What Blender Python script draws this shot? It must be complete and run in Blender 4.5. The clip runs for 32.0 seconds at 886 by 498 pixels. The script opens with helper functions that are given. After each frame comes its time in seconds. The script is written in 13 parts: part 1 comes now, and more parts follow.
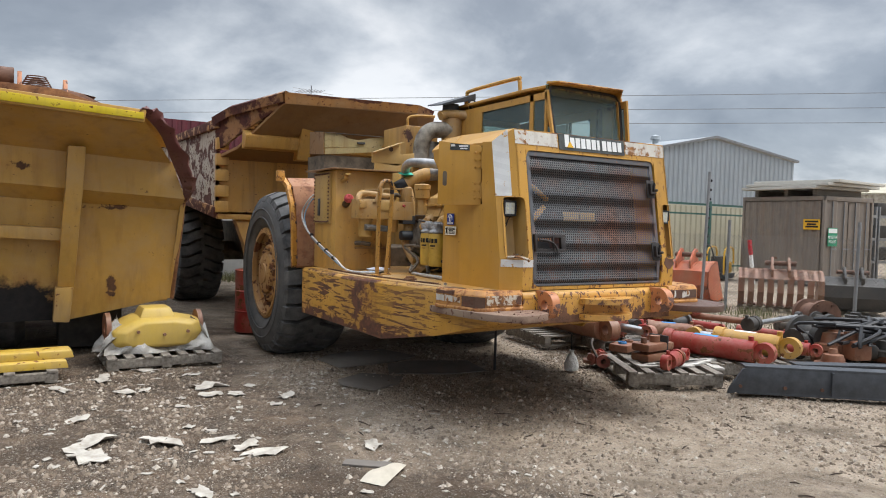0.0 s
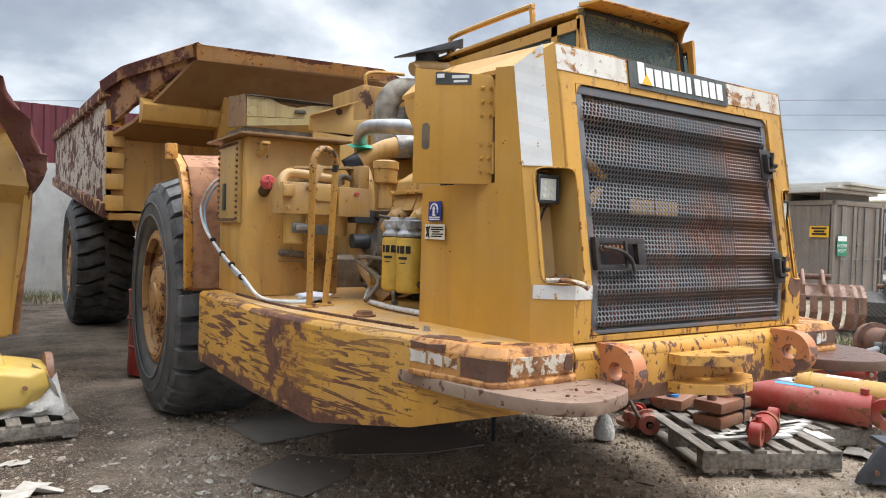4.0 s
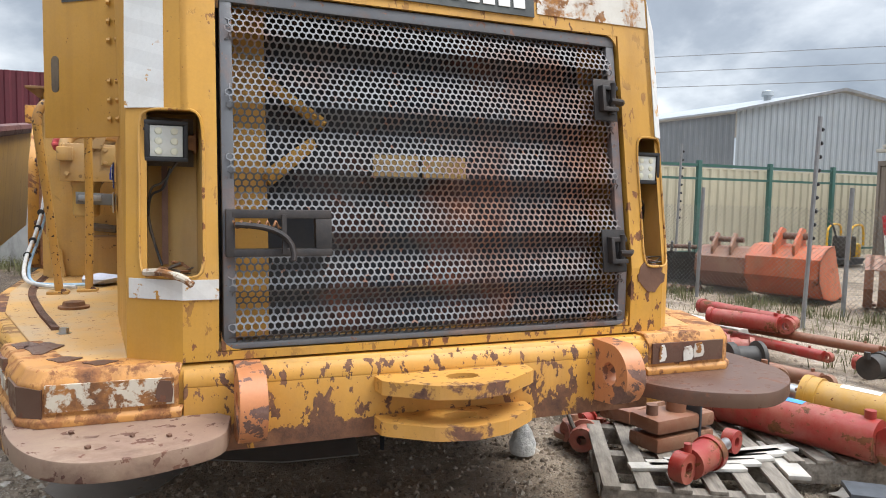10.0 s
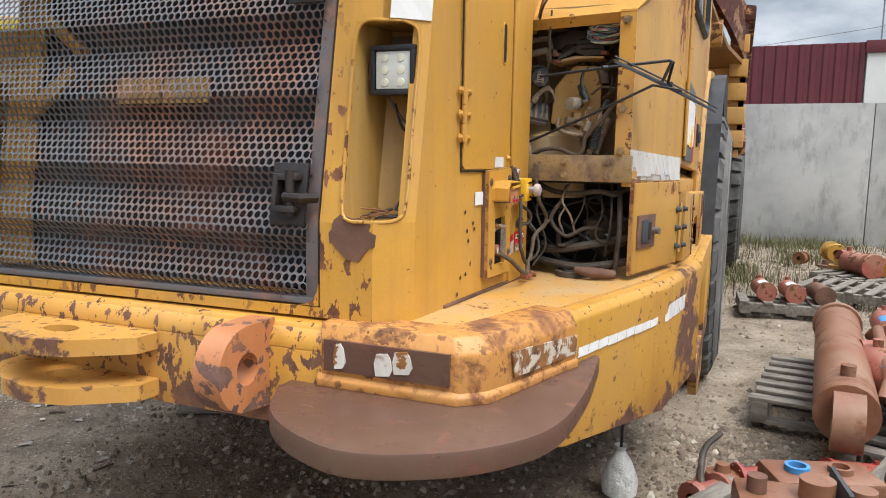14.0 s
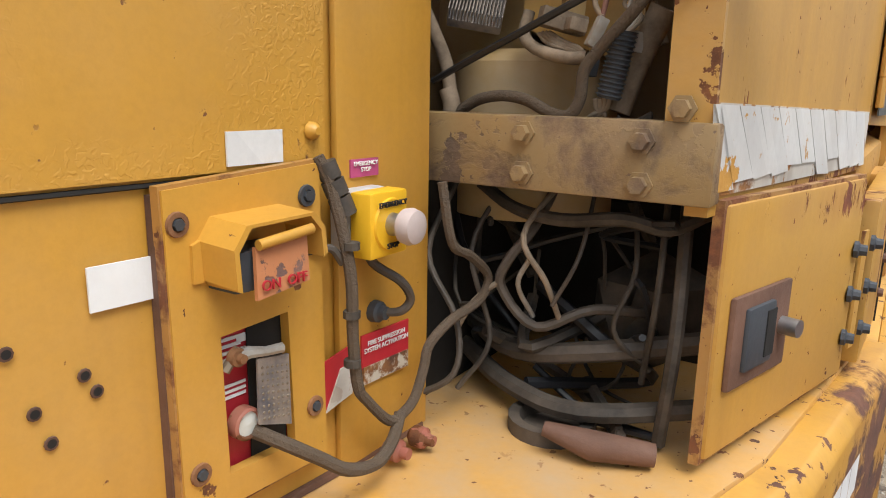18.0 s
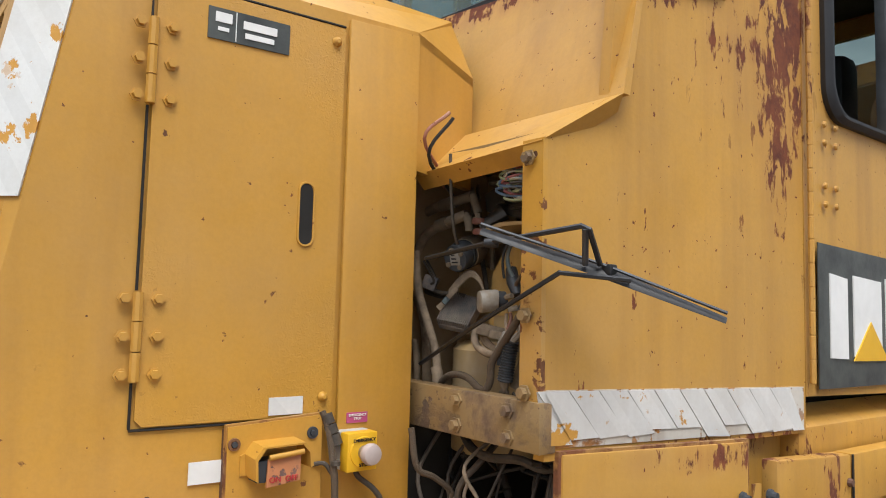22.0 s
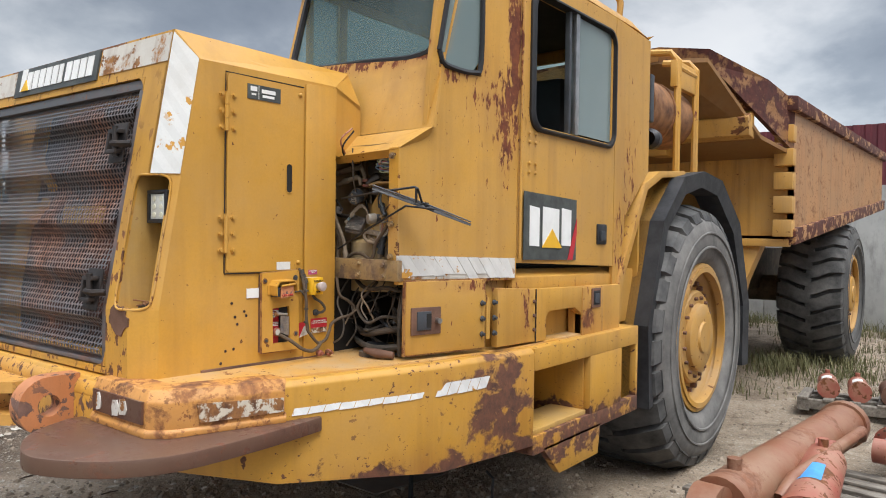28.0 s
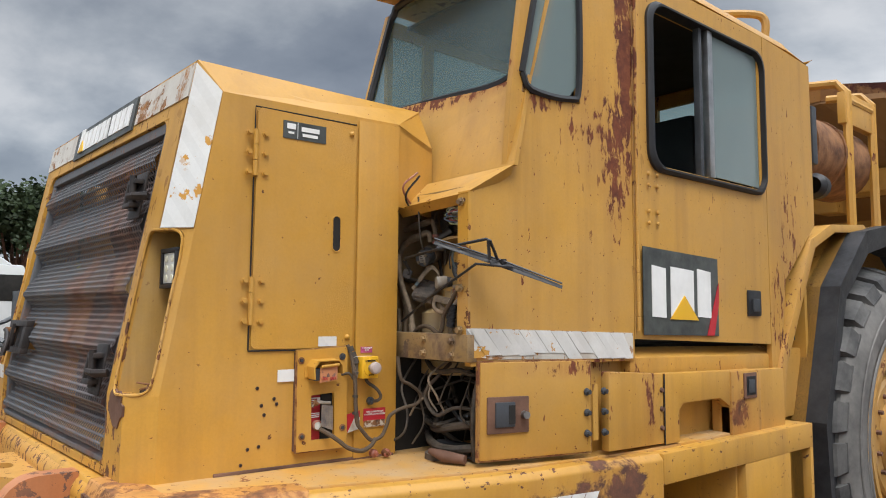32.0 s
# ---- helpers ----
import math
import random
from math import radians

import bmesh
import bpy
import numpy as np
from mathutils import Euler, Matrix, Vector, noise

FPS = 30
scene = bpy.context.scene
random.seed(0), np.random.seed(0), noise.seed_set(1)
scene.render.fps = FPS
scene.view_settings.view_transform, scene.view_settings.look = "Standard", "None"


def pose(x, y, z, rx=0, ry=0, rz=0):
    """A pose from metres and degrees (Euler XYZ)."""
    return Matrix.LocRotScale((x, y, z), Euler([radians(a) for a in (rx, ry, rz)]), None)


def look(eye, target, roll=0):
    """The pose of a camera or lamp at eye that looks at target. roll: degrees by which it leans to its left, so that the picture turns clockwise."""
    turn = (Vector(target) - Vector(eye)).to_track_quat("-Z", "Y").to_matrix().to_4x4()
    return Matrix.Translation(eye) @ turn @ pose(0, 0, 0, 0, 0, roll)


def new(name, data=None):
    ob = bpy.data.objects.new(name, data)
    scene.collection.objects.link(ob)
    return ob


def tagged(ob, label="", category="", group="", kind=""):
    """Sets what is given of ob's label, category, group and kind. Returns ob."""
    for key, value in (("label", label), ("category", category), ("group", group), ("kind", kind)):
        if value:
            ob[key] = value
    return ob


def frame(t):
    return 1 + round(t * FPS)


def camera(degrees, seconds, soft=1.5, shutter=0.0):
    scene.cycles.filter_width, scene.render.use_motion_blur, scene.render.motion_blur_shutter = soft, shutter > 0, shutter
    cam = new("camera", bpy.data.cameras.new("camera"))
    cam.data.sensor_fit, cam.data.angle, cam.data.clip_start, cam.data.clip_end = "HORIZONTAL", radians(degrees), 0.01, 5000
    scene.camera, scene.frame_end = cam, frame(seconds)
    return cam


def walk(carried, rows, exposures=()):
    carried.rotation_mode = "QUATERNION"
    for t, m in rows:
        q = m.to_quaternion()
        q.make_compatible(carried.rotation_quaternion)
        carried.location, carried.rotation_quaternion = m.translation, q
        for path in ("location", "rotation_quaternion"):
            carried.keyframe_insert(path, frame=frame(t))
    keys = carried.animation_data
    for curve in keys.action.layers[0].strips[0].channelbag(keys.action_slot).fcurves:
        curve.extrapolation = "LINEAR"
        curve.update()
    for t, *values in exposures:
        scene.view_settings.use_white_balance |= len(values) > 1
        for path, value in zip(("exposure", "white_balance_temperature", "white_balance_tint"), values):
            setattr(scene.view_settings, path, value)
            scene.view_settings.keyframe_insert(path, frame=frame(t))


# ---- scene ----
cam = camera(63.7, 32.0, soft=1.0)
METRES, EYE, TILT, LEAN, TURN = 14.4, 1.65, 0.0, 0.0, -30.1
ROWS = [
    (0.0, 0.0, 0.0, 0.0, 0.06, -2.18, -1.57),
    (0.5, -0.0012, 0.0225, -0.001, 0.04, -2.15, -1.61),
    (1.0, -0.0014, 0.0449, -0.0005, 0.01, -2.04, -1.57),
    (1.5, 0.0019, 0.0706, -0.0013, -0.09, -2.01, -1.52),
    (2.0, 0.0024, 0.0953, -0.0021, -0.28, -1.71, -1.55),
    (2.5, 0.0028, 0.1196, -0.0025, -0.56, -1.58, -1.58),
    (4.5, -0.0124, 0.2017, -0.0064, -3.88, -1.59, -1.73),
    (5.0, -0.0244, 0.2173, -0.0077, -5.28, -1.93, -1.82),
    (5.5, -0.0387, 0.2256, -0.0078, -6.65, -2.2, -1.87),
    (6.0, -0.0444, 0.2294, -0.0063, -8.62, -2.55, -1.74),
    (6.5, -0.0368, 0.2318, -0.0055, -11.07, -3.05, -1.43),
    (7.0, -0.0221, 0.2307, -0.0046, -12.34, -3.31, -1.32),
    (7.5, -0.0051, 0.2334, -0.0058, -12.59, -3.53, -1.31),
    (8.0, 0.0168, 0.2384, -0.0038, -11.9, -3.67, -1.26),
    (8.5, 0.0408, 0.2393, -0.0024, -9.84, -3.75, -1.22),
    (9.0, 0.0646, 0.242, -0.0026, -4.64, -3.83, -1.18),
    (9.5, 0.0899, 0.2486, -0.0016, 2.62, -4.11, -1.2),
    (10.0, 0.116, 0.2547, -0.0015, 8.83, -4.33, -1.15),
    (10.5, 0.139, 0.264, -0.0019, 14.41, -4.82, -1.16),
    (11.0, 0.1599, 0.2772, -0.002, 19.09, -5.24, -1.16),
    (11.5, 0.1797, 0.2925, -0.0026, 23.23, -5.68, -1.11),
    (12.0, 0.1952, 0.3109, -0.0019, 27.88, -5.84, -1.02),
    (12.5, 0.2066, 0.3317, -0.0033, 35.83, -5.76, -1.07),
    (13.0, 0.223, 0.3495, -0.0047, 43.67, -5.79, -0.97),
    (13.5, 0.2378, 0.3661, -0.0061, 48.91, -5.98, -0.97),
    (14.0, 0.246, 0.3856, -0.0084, 52.53, -7.15, -0.98),
    (14.5, 0.248, 0.4015, -0.01, 55.16, -8.86, -1.0),
    (16.5, 0.2173, 0.4518, -0.0099, 62.94, -14.3, -1.06),
    (17.0, 0.2064, 0.4645, -0.0083, 63.06, -14.45, -0.96),
    (17.5, 0.1917, 0.4734, -0.0074, 63.14, -14.07, -1.01),
    (18.0, 0.1795, 0.4782, -0.0046, 63.18, -12.82, -1.02),
    (18.5, 0.1745, 0.4844, -0.0033, 62.94, -11.6, -0.98),
    (19.0, 0.1728, 0.4975, -0.0017, 62.96, -8.66, -0.96),
    (19.5, 0.1766, 0.5001, 0.0013, 68.09, -3.74, -0.98),
    (20.0, 0.1797, 0.4987, 0.0025, 75.42, 1.0, -1.26),
    (20.5, 0.1893, 0.5007, 0.0032, 78.68, 3.32, -1.41),
    (21.0, 0.1969, 0.4974, 0.0028, 80.35, 4.25, -1.44),
    (21.5, 0.2104, 0.4941, 0.0031, 81.62, 4.65, -1.51),
    (22.0, 0.226, 0.4947, 0.0046, 81.59, 4.51, -1.44),
    (22.5, 0.2384, 0.495, 0.0045, 81.12, 4.57, -1.31),
    (23.0, 0.2502, 0.4883, 0.0033, 80.64, 4.61, -1.34),
    (23.5, 0.2614, 0.4809, 0.0021, 79.27, 4.59, -1.35),
    (24.0, 0.2754, 0.477, 0.0011, 77.06, 4.15, -1.17),
    (24.5, 0.2886, 0.4738, -0.0014, 74.74, 3.7, -1.1),
    (26.5, 0.3095, 0.4623, -0.0031, 72.63, 1.14, -1.0),
    (27.0, 0.3163, 0.4606, -0.0028, 69.92, -0.08, -0.93),
    (27.5, 0.3291, 0.4589, 0.0001, 68.14, -0.89, -0.86),
    (28.0, 0.3365, 0.4546, 0.0003, 67.99, -1.02, -0.86),
    (28.5, 0.3401, 0.4513, 0.0005, 69.05, -0.68, -0.85),
    (29.0, 0.3446, 0.4484, 0.0013, 71.43, 0.46, -0.84),
    (29.5, 0.3468, 0.4465, 0.0022, 74.12, 3.22, -0.84),
    (30.0, 0.3452, 0.4482, 0.003, 76.52, 6.63, -0.83),
    (30.5, 0.3403, 0.4531, 0.0036, 78.4, 8.61, -0.84),
    (31.0, 0.3283, 0.4619, 0.0031, 79.57, 9.04, -0.82),
    (31.5, 0.3117, 0.4721, 0.0019, 79.97, 8.24, -0.77),
    (32.0, 0.298, 0.4855, -0.0024, 79.8, 5.25, -0.51),
]
EXPOSURES = [(0.0, 0.30), (2.5, 0.50), (5.0, 0.82), (7.0, 0.80), (9.0, 0.64), (12.0, 0.66), (14.0, 0.54), (17.0, 0.30), (18.0, 0.50), (19.0, 0.78), (20.5, 0.70), (22.0, 0.37), (24.0, 0.39), (28.0, 0.42), (30.0, 0.24), (32.0, 0.28)]
walk(cam, [(t, pose(0, 0, EYE, TILT, LEAN, TURN) @ pose(METRES * x, METRES * y, METRES * z, 90 + pitch, roll, yaw)) for t, x, y, z, yaw, pitch, roll in ROWS], EXPOSURES)

# ---- world and sun: overcast ----
SUN_EL, SUN_AZ = radians(58), radians(122)
world = bpy.data.worlds.new("overcast_sky")
scene.world = world
world.use_nodes = True
wt = world.node_tree
wt.nodes.clear()


def wn(kind, **kw):
    n = wt.nodes.new(kind)
    for k, v in kw.items():
        if k in n.inputs:
            n.inputs[k].default_value = v
    return n


sky = wn("ShaderNodeTexSky")
sky.sky_type = "NISHITA"
sky.sun_disc = False
sky.sun_elevation, sky.sun_rotation = SUN_EL, SUN_AZ
sky_bg = wn("ShaderNodeBackground", Strength=0.10)
wt.links.new(sky.outputs[0], sky_bg.inputs[0])
tc = wn("ShaderNodeTexCoord")
sep = wn("ShaderNodeSeparateXYZ")
wt.links.new(tc.outputs["Generated"], sep.inputs[0])
up = wt.nodes.new("ShaderNodeMath")
up.operation = "MAXIMUM"
wt.links.new(sep.outputs[2], up.inputs[0])
up.inputs[1].default_value = 0.0
upb = wt.nodes.new("ShaderNodeMath")
upb.operation = "ADD"
wt.links.new(up.outputs[0], upb.inputs[0])
upb.inputs[1].default_value = 0.42
dv = wt.nodes.new("ShaderNodeVectorMath")
dv.operation = "DIVIDE"
cmb = wn("ShaderNodeCombineXYZ")
for k in range(3):
    wt.links.new(upb.outputs[0], cmb.inputs[k])
wt.links.new(tc.outputs["Generated"], dv.inputs[0])
wt.links.new(cmb.outputs[0], dv.inputs[1])
cl1 = wn("ShaderNodeTexNoise", Scale=1.9, Detail=13.0, Roughness=0.54, Distortion=0.15)
wt.links.new(dv.outputs[0], cl1.inputs["Vector"])
ramp = wt.nodes.new("ShaderNodeValToRGB")
els = ramp.color_ramp.elements
els[0].position, els[0].color = 0.30, (0.24, 0.275, 0.33, 1)
els[1].position, els[1].color = 0.80, (0.96, 0.97, 0.98, 1)
for p_, c_ in ((0.43, (0.36, 0.40, 0.46, 1)), (0.53, (0.60, 0.64, 0.69, 1)), (0.62, (0.86, 0.88, 0.91, 1))):
    e_ = els.new(p_)
    e_.color = c_
wt.links.new(cl1.outputs[0], ramp.inputs[0])
# the clouds are darker to the west, thinner to the east
wd = wt.nodes.new("ShaderNodeMapRange")
wd.inputs[1].default_value, wd.inputs[2].default_value = -0.9, 0.35
wd.inputs[3].default_value, wd.inputs[4].default_value = 0.62, 0.87
wt.links.new(sep.outputs[0], wd.inputs[0])
cloud_bg = wn("ShaderNodeBackground", Strength=1.0)
wt.links.new(ramp.outputs[0], cloud_bg.inputs[0])
zen = wt.nodes.new("ShaderNodeMapRange")
zen.inputs[1].default_value, zen.inputs[2].default_value = 0.50, 0.95
zen.inputs[3].default_value, zen.inputs[4].default_value = 1.0, 8.4
wt.links.new(sep.outputs[2], zen.inputs[0])
zmul = wt.nodes.new("ShaderNodeMath")
zmul.operation = "MULTIPLY"
wt.links.new(wd.outputs[0], zmul.inputs[0])
wt.links.new(zen.outputs[0], zmul.inputs[1])
# brighter towards the horizon
low_ = wt.nodes.new("ShaderNodeMapRange")
low_.inputs[1].default_value, low_.inputs[2].default_value = 0.06, 0.42
low_.inputs[3].default_value, low_.inputs[4].default_value = 1.16, 0.86
wt.links.new(sep.outputs[2], low_.inputs[0])
zlow = wt.nodes.new("ShaderNodeMath")
zlow.operation = "MULTIPLY"
wt.links.new(zmul.outputs[0], zlow.inputs[0])
wt.links.new(low_.outputs[0], zlow.inputs[1])
wt.links.new(zlow.outputs[0], cloud_bg.inputs[1])
mixw = wt.nodes.new("ShaderNodeMixShader")
mixw.inputs[0].default_value = 0.86
wt.links.new(sky_bg.outputs[0], mixw.inputs[1])
wt.links.new(cloud_bg.outputs[0], mixw.inputs[2])
wo = wn("ShaderNodeOutputWorld")
wt.links.new(mixw.outputs[0], wo.inputs[0])
sun = new("sun", bpy.data.lights.new("sun", "SUN"))
sun.data.energy, sun.data.angle, sun.data.color = 1.8, radians(30), (1.0, 0.96, 0.9)
sun.matrix_world = look((18 * math.sin(SUN_AZ), 18 * math.cos(SUN_AZ), 30), (0, 0, 0))


# ---- materials ----
class NT:
    """A small builder for node materials."""

    def __init__(self, name):
        self.m = bpy.data.materials.new(name)
        self.m.use_nodes = True
        self.t = self.m.node_tree
        self.b = self.t.nodes["Principled BSDF"]
        self.co = self.t.nodes.new("ShaderNodeTexCoord")

    def link(self, a, b):
        self.t.links.new(a, b)

    def vec(self, scale=(1, 1, 1), rot=(0, 0, 0)):
        n = self.t.nodes.new("ShaderNodeMapping")
        n.inputs["Scale"].default_value = scale
        n.inputs["Rotation"].default_value = rot
        self.link(self.co.outputs["Object"], n.inputs[0])
        return n.outputs[0]

    def noise(self, scale, detail=5, rough=0.6, vec=None, distort=0.0):
        n = self.t.nodes.new("ShaderNodeTexNoise")
        n.inputs["Scale"].default_value = scale
        n.inputs["Detail"].default_value = detail
        n.inputs["Roughness"].default_value = rough
        n.inputs["Distortion"].default_value = distort
        self.link(vec or self.co.outputs["Object"], n.inputs["Vector"])
        return n.outputs[0]

    def ramp(self, fac, stops):
        n = self.t.nodes.new("ShaderNodeValToRGB")
        e = n.color_ramp.elements
        e[0].position, e[0].color = stops[0]
        e[1].position, e[1].color = stops[-1]
        for p, c in stops[1:-1]:
            e.new(p).color = c
        self.link(fac, n.inputs[0])
        return n.outputs[0]

    def mask(self, fac, a, b):
        n = self.t.nodes.new("ShaderNodeMapRange")
        n.inputs[1].default_value, n.inputs[2].default_value = a, b
        self.link(fac, n.inputs[0])
        return n.outputs[0]

    def math(self, op, a, b):
        n = self.t.nodes.new("ShaderNodeMath")
        n.operation = op
        for k, v in enumerate((a, b)):
            if isinstance(v, (int, float)):
                n.inputs[k].default_value = v
            else:
                self.link(v, n.inputs[k])
        return n.outputs[0]

    def mix(self, fac, a, b, mode="MIX"):
        n = self.t.nodes.new("ShaderNodeMix")
        n.data_type, n.blend_type = "RGBA", mode
        if isinstance(fac, (int, float)):
            n.inputs[0].default_value = fac
        else:
            self.link(fac, n.inputs[0])
        for k, v in ((6, a), (7, b)):
            if isinstance(v, tuple):
                n.inputs[k].default_value = v
            else:
                self.link(v, n.inputs[k])
        return n.outputs[2]

    def bump(self, fac, strength=0.2, dist=0.01):
        n = self.t.nodes.new("ShaderNodeBump")
        n.inputs["Strength"].default_value, n.inputs["Distance"].default_value = strength, dist
        self.link(fac, n.inputs["Height"])
        self.link(n.outputs[0], self.b.inputs["Normal"])

    def put(self, socket, v):
        if isinstance(v, (int, float, tuple)):
            self.b.inputs[socket].default_value = v
        else:
            self.link(v, self.b.inputs[socket])


RUST_LO, RUST_HI = (0.055, 0.022, 0.012, 1), (0.26, 0.095, 0.03, 1)


def paint(name, base, rust=0.0, scale=3.0, stretch=(1, 1, 1), rot=(0, 0, 0), edge=0.012, streak=0.25, dust=0.15, rough=0.42, rust_lo=RUST_LO, rust_hi=RUST_HI, chips=0.0, chip_scale=22.0, chip_gate=0.38, fine=0.0, spots=(), scrapes=0.0, zone=None, hatch=0.0, bubble=0.0):
    """Old machine paint: fading, run stains, chips, scrapes and patches down to rust.
    rust: share of bare patches; spots: (centre, radii, strength) where the rust has eaten in."""
    n = NT(name)
    v = n.vec(stretch, rot)
    fade = n.noise(0.9, 4, 0.6)
    col = n.mix(n.mask(fade, 0.3, 0.7), tuple(c * 0.84 for c in base[:3]) + (1,), tuple(min(1, c * 1.12) for c in base[:3]) + (1,))
    if hatch:
        w = n.t.nodes.new("ShaderNodeTexWave")
        w.bands_direction = "DIAGONAL"
        w.inputs["Scale"].default_value = hatch
        w.inputs["Distortion"].default_value = 0.0
        n.link(n.co.outputs["Object"], w.inputs["Vector"])
        col = n.mix(n.math("MULTIPLY", n.mask(w.outputs[1], 0.48, 0.52), 0.16), col, tuple(c * 0.55 for c in base[:3]) + (1,))
    mottle = n.noise(7, 6, 0.65)
    col = n.mix(n.math("MULTIPLY", n.mask(mottle, 0.45, 0.75), 0.30), col, tuple(c * 0.70 for c in base[:3]) + (1,))
    grain = n.noise(110, 4, 0.7)
    col = n.mix(n.math("MULTIPLY", n.mask(grain, 0.40, 0.66), 0.16), col, tuple(c * 0.62 for c in base[:3]) + (1,))
    run = n.noise(1.0, 5, 0.6, n.vec((9, 9, 0.55)))
    col = n.mix(n.math("MULTIPLY", n.mask(run, 0.50, 0.70), streak), col, (0.16, 0.065, 0.02, 1))
    dusty = n.noise(2.2, 6, 0.7)
    col = n.mix(n.math("MULTIPLY", n.mask(dusty, 0.42, 0.68), dust), col, (0.40, 0.31, 0.21, 1))
    rcol = n.ramp(n.noise(14, 6, 0.75), [(0.3, rust_lo), (0.72, rust_hi)])
    big = n.noise(scale, 9, 0.66, v, 0.3)

    def reach(c, r):
        m = n.t.nodes.new("ShaderNodeMapping")
        m.inputs["Location"].default_value = tuple(-a / b for a, b in zip(c, r))
        m.inputs["Scale"].default_value = tuple(1 / b for b in r)
        n.link(n.co.outputs["Object"], m.inputs[0])
        ln = n.t.nodes.new("ShaderNodeVectorMath")
        ln.operation = "LENGTH"
        n.link(m.outputs[0], ln.inputs[0])
        return n.mask(ln.outputs["Value"], 1.0, 0.35)

    near = None
    for c, r, amount in spots:
        f = n.math("MULTIPLY", reach(c, r), amount)
        near = f if near is None else n.math("MAXIMUM", near, f)
    if near is not None:
        col = n.mix(n.math("MULTIPLY", n.math("MULTIPLY", n.mask(n.noise(1.0, 6, 0.7, n.vec((14, 14, 0.8))), 0.35, 0.65), near), 2.2), col, (0.26, 0.085, 0.022, 1))
        big = n.math("ADD", big, near)
    t = 0.69 - 0.30 * rust
    bare = n.mask(big, t, t + edge)
    if chips:
        small = n.noise(chip_scale, 5, 0.6, v)
        tc_ = 0.72 - 0.20 * chips
        gate = n.mask(n.noise(1.9, 4, 0.6), chip_gate, chip_gate + 0.14)
        bare = n.math("MAXIMUM", bare, n.math("MULTIPLY", n.mask(small, tc_, tc_ + 0.015), gate))
    if scrapes:
        sc = n.noise(1.0, 6, 0.62, n.vec((2.6, 2.6, 24), (0.10, 0, 0)), 0.9)
        gate = n.math("MULTIPLY", n.mask(n.noise(1.1, 4, 0.55), 0.28, 0.40), reach(*zone)) if zone else n.mask(n.noise(1.1, 4, 0.55), 0.30, 0.42)
        bare = n.math("MAXIMUM", bare, n.math("MULTIPLY", n.mask(sc, 0.63 - 0.12 * scrapes, 0.65 - 0.12 * scrapes), gate))
    if fine:
        sp = n.noise(75, 3, 0.5)
        bare = n.math("MAXIMUM", bare, n.mask(sp, 0.76 - 0.08 * fine, 0.77 - 0.08 * fine))
    n.put("Base Color", n.mix(bare, col, rcol))
    rg = n.math("ADD", n.math("MULTIPLY", bare, 0.38), rough)
    n.put("Roughness", n.math("ADD", rg, n.math("MULTIPLY", n.mask(dusty, 0.3, 0.8), 0.16)))
    hgt = n.math("ADD", n.math("MULTIPLY", bare, n.math("MULTIPLY", n.noise(55, 4, 0.7), -1.6)), n.math("MULTIPLY", n.noise(48, 4, 0.6), 0.35))
    if bubble:
        worm = n.mask(n.noise(125, 1, 0.4, None, 1.2), 0.50, 0.60)
        hgt = n.math("ADD", hgt, n.math("MULTIPLY", n.math("MULTIPLY", worm, n.mask(n.noise(3.2, 3, 0.5), 0.50, 0.58)), bubble))
    n.bump(n.math("ADD", hgt, n.math("MULTIPLY", n.noise(5, 2, 0.5), 1.2)), 0.30, 0.004)
    return n.m


def plain(name, base, rough=0.6, metal=0.0, var=0.25, scale=6.0, bump=0.15, bscale=40.0, dist=0.004, second=None, spec=None, stretch=(1, 1, 1)):
    n = NT(name)
    lo = tuple(c * (1 - var) for c in base[:3]) + (1,)
    hi = second or tuple(min(1, c * (1 + var)) for c in base[:3]) + (1,)
    f = n.noise(scale, 7, 0.65, n.vec(stretch))
    n.put("Base Color", n.mix(n.mask(f, 0.3, 0.72), lo, hi))
    n.put("Roughness", n.math("ADD", n.math("MULTIPLY", n.noise(scale * 2.3, 4, 0.6), 0.25), rough - 0.12))
    n.put("Metallic", metal)
    if spec is not None:
        n.put("Specular IOR Level", spec)
    n.bump(n.noise(bscale, 5, 0.65), bump, dist)
    return n.m


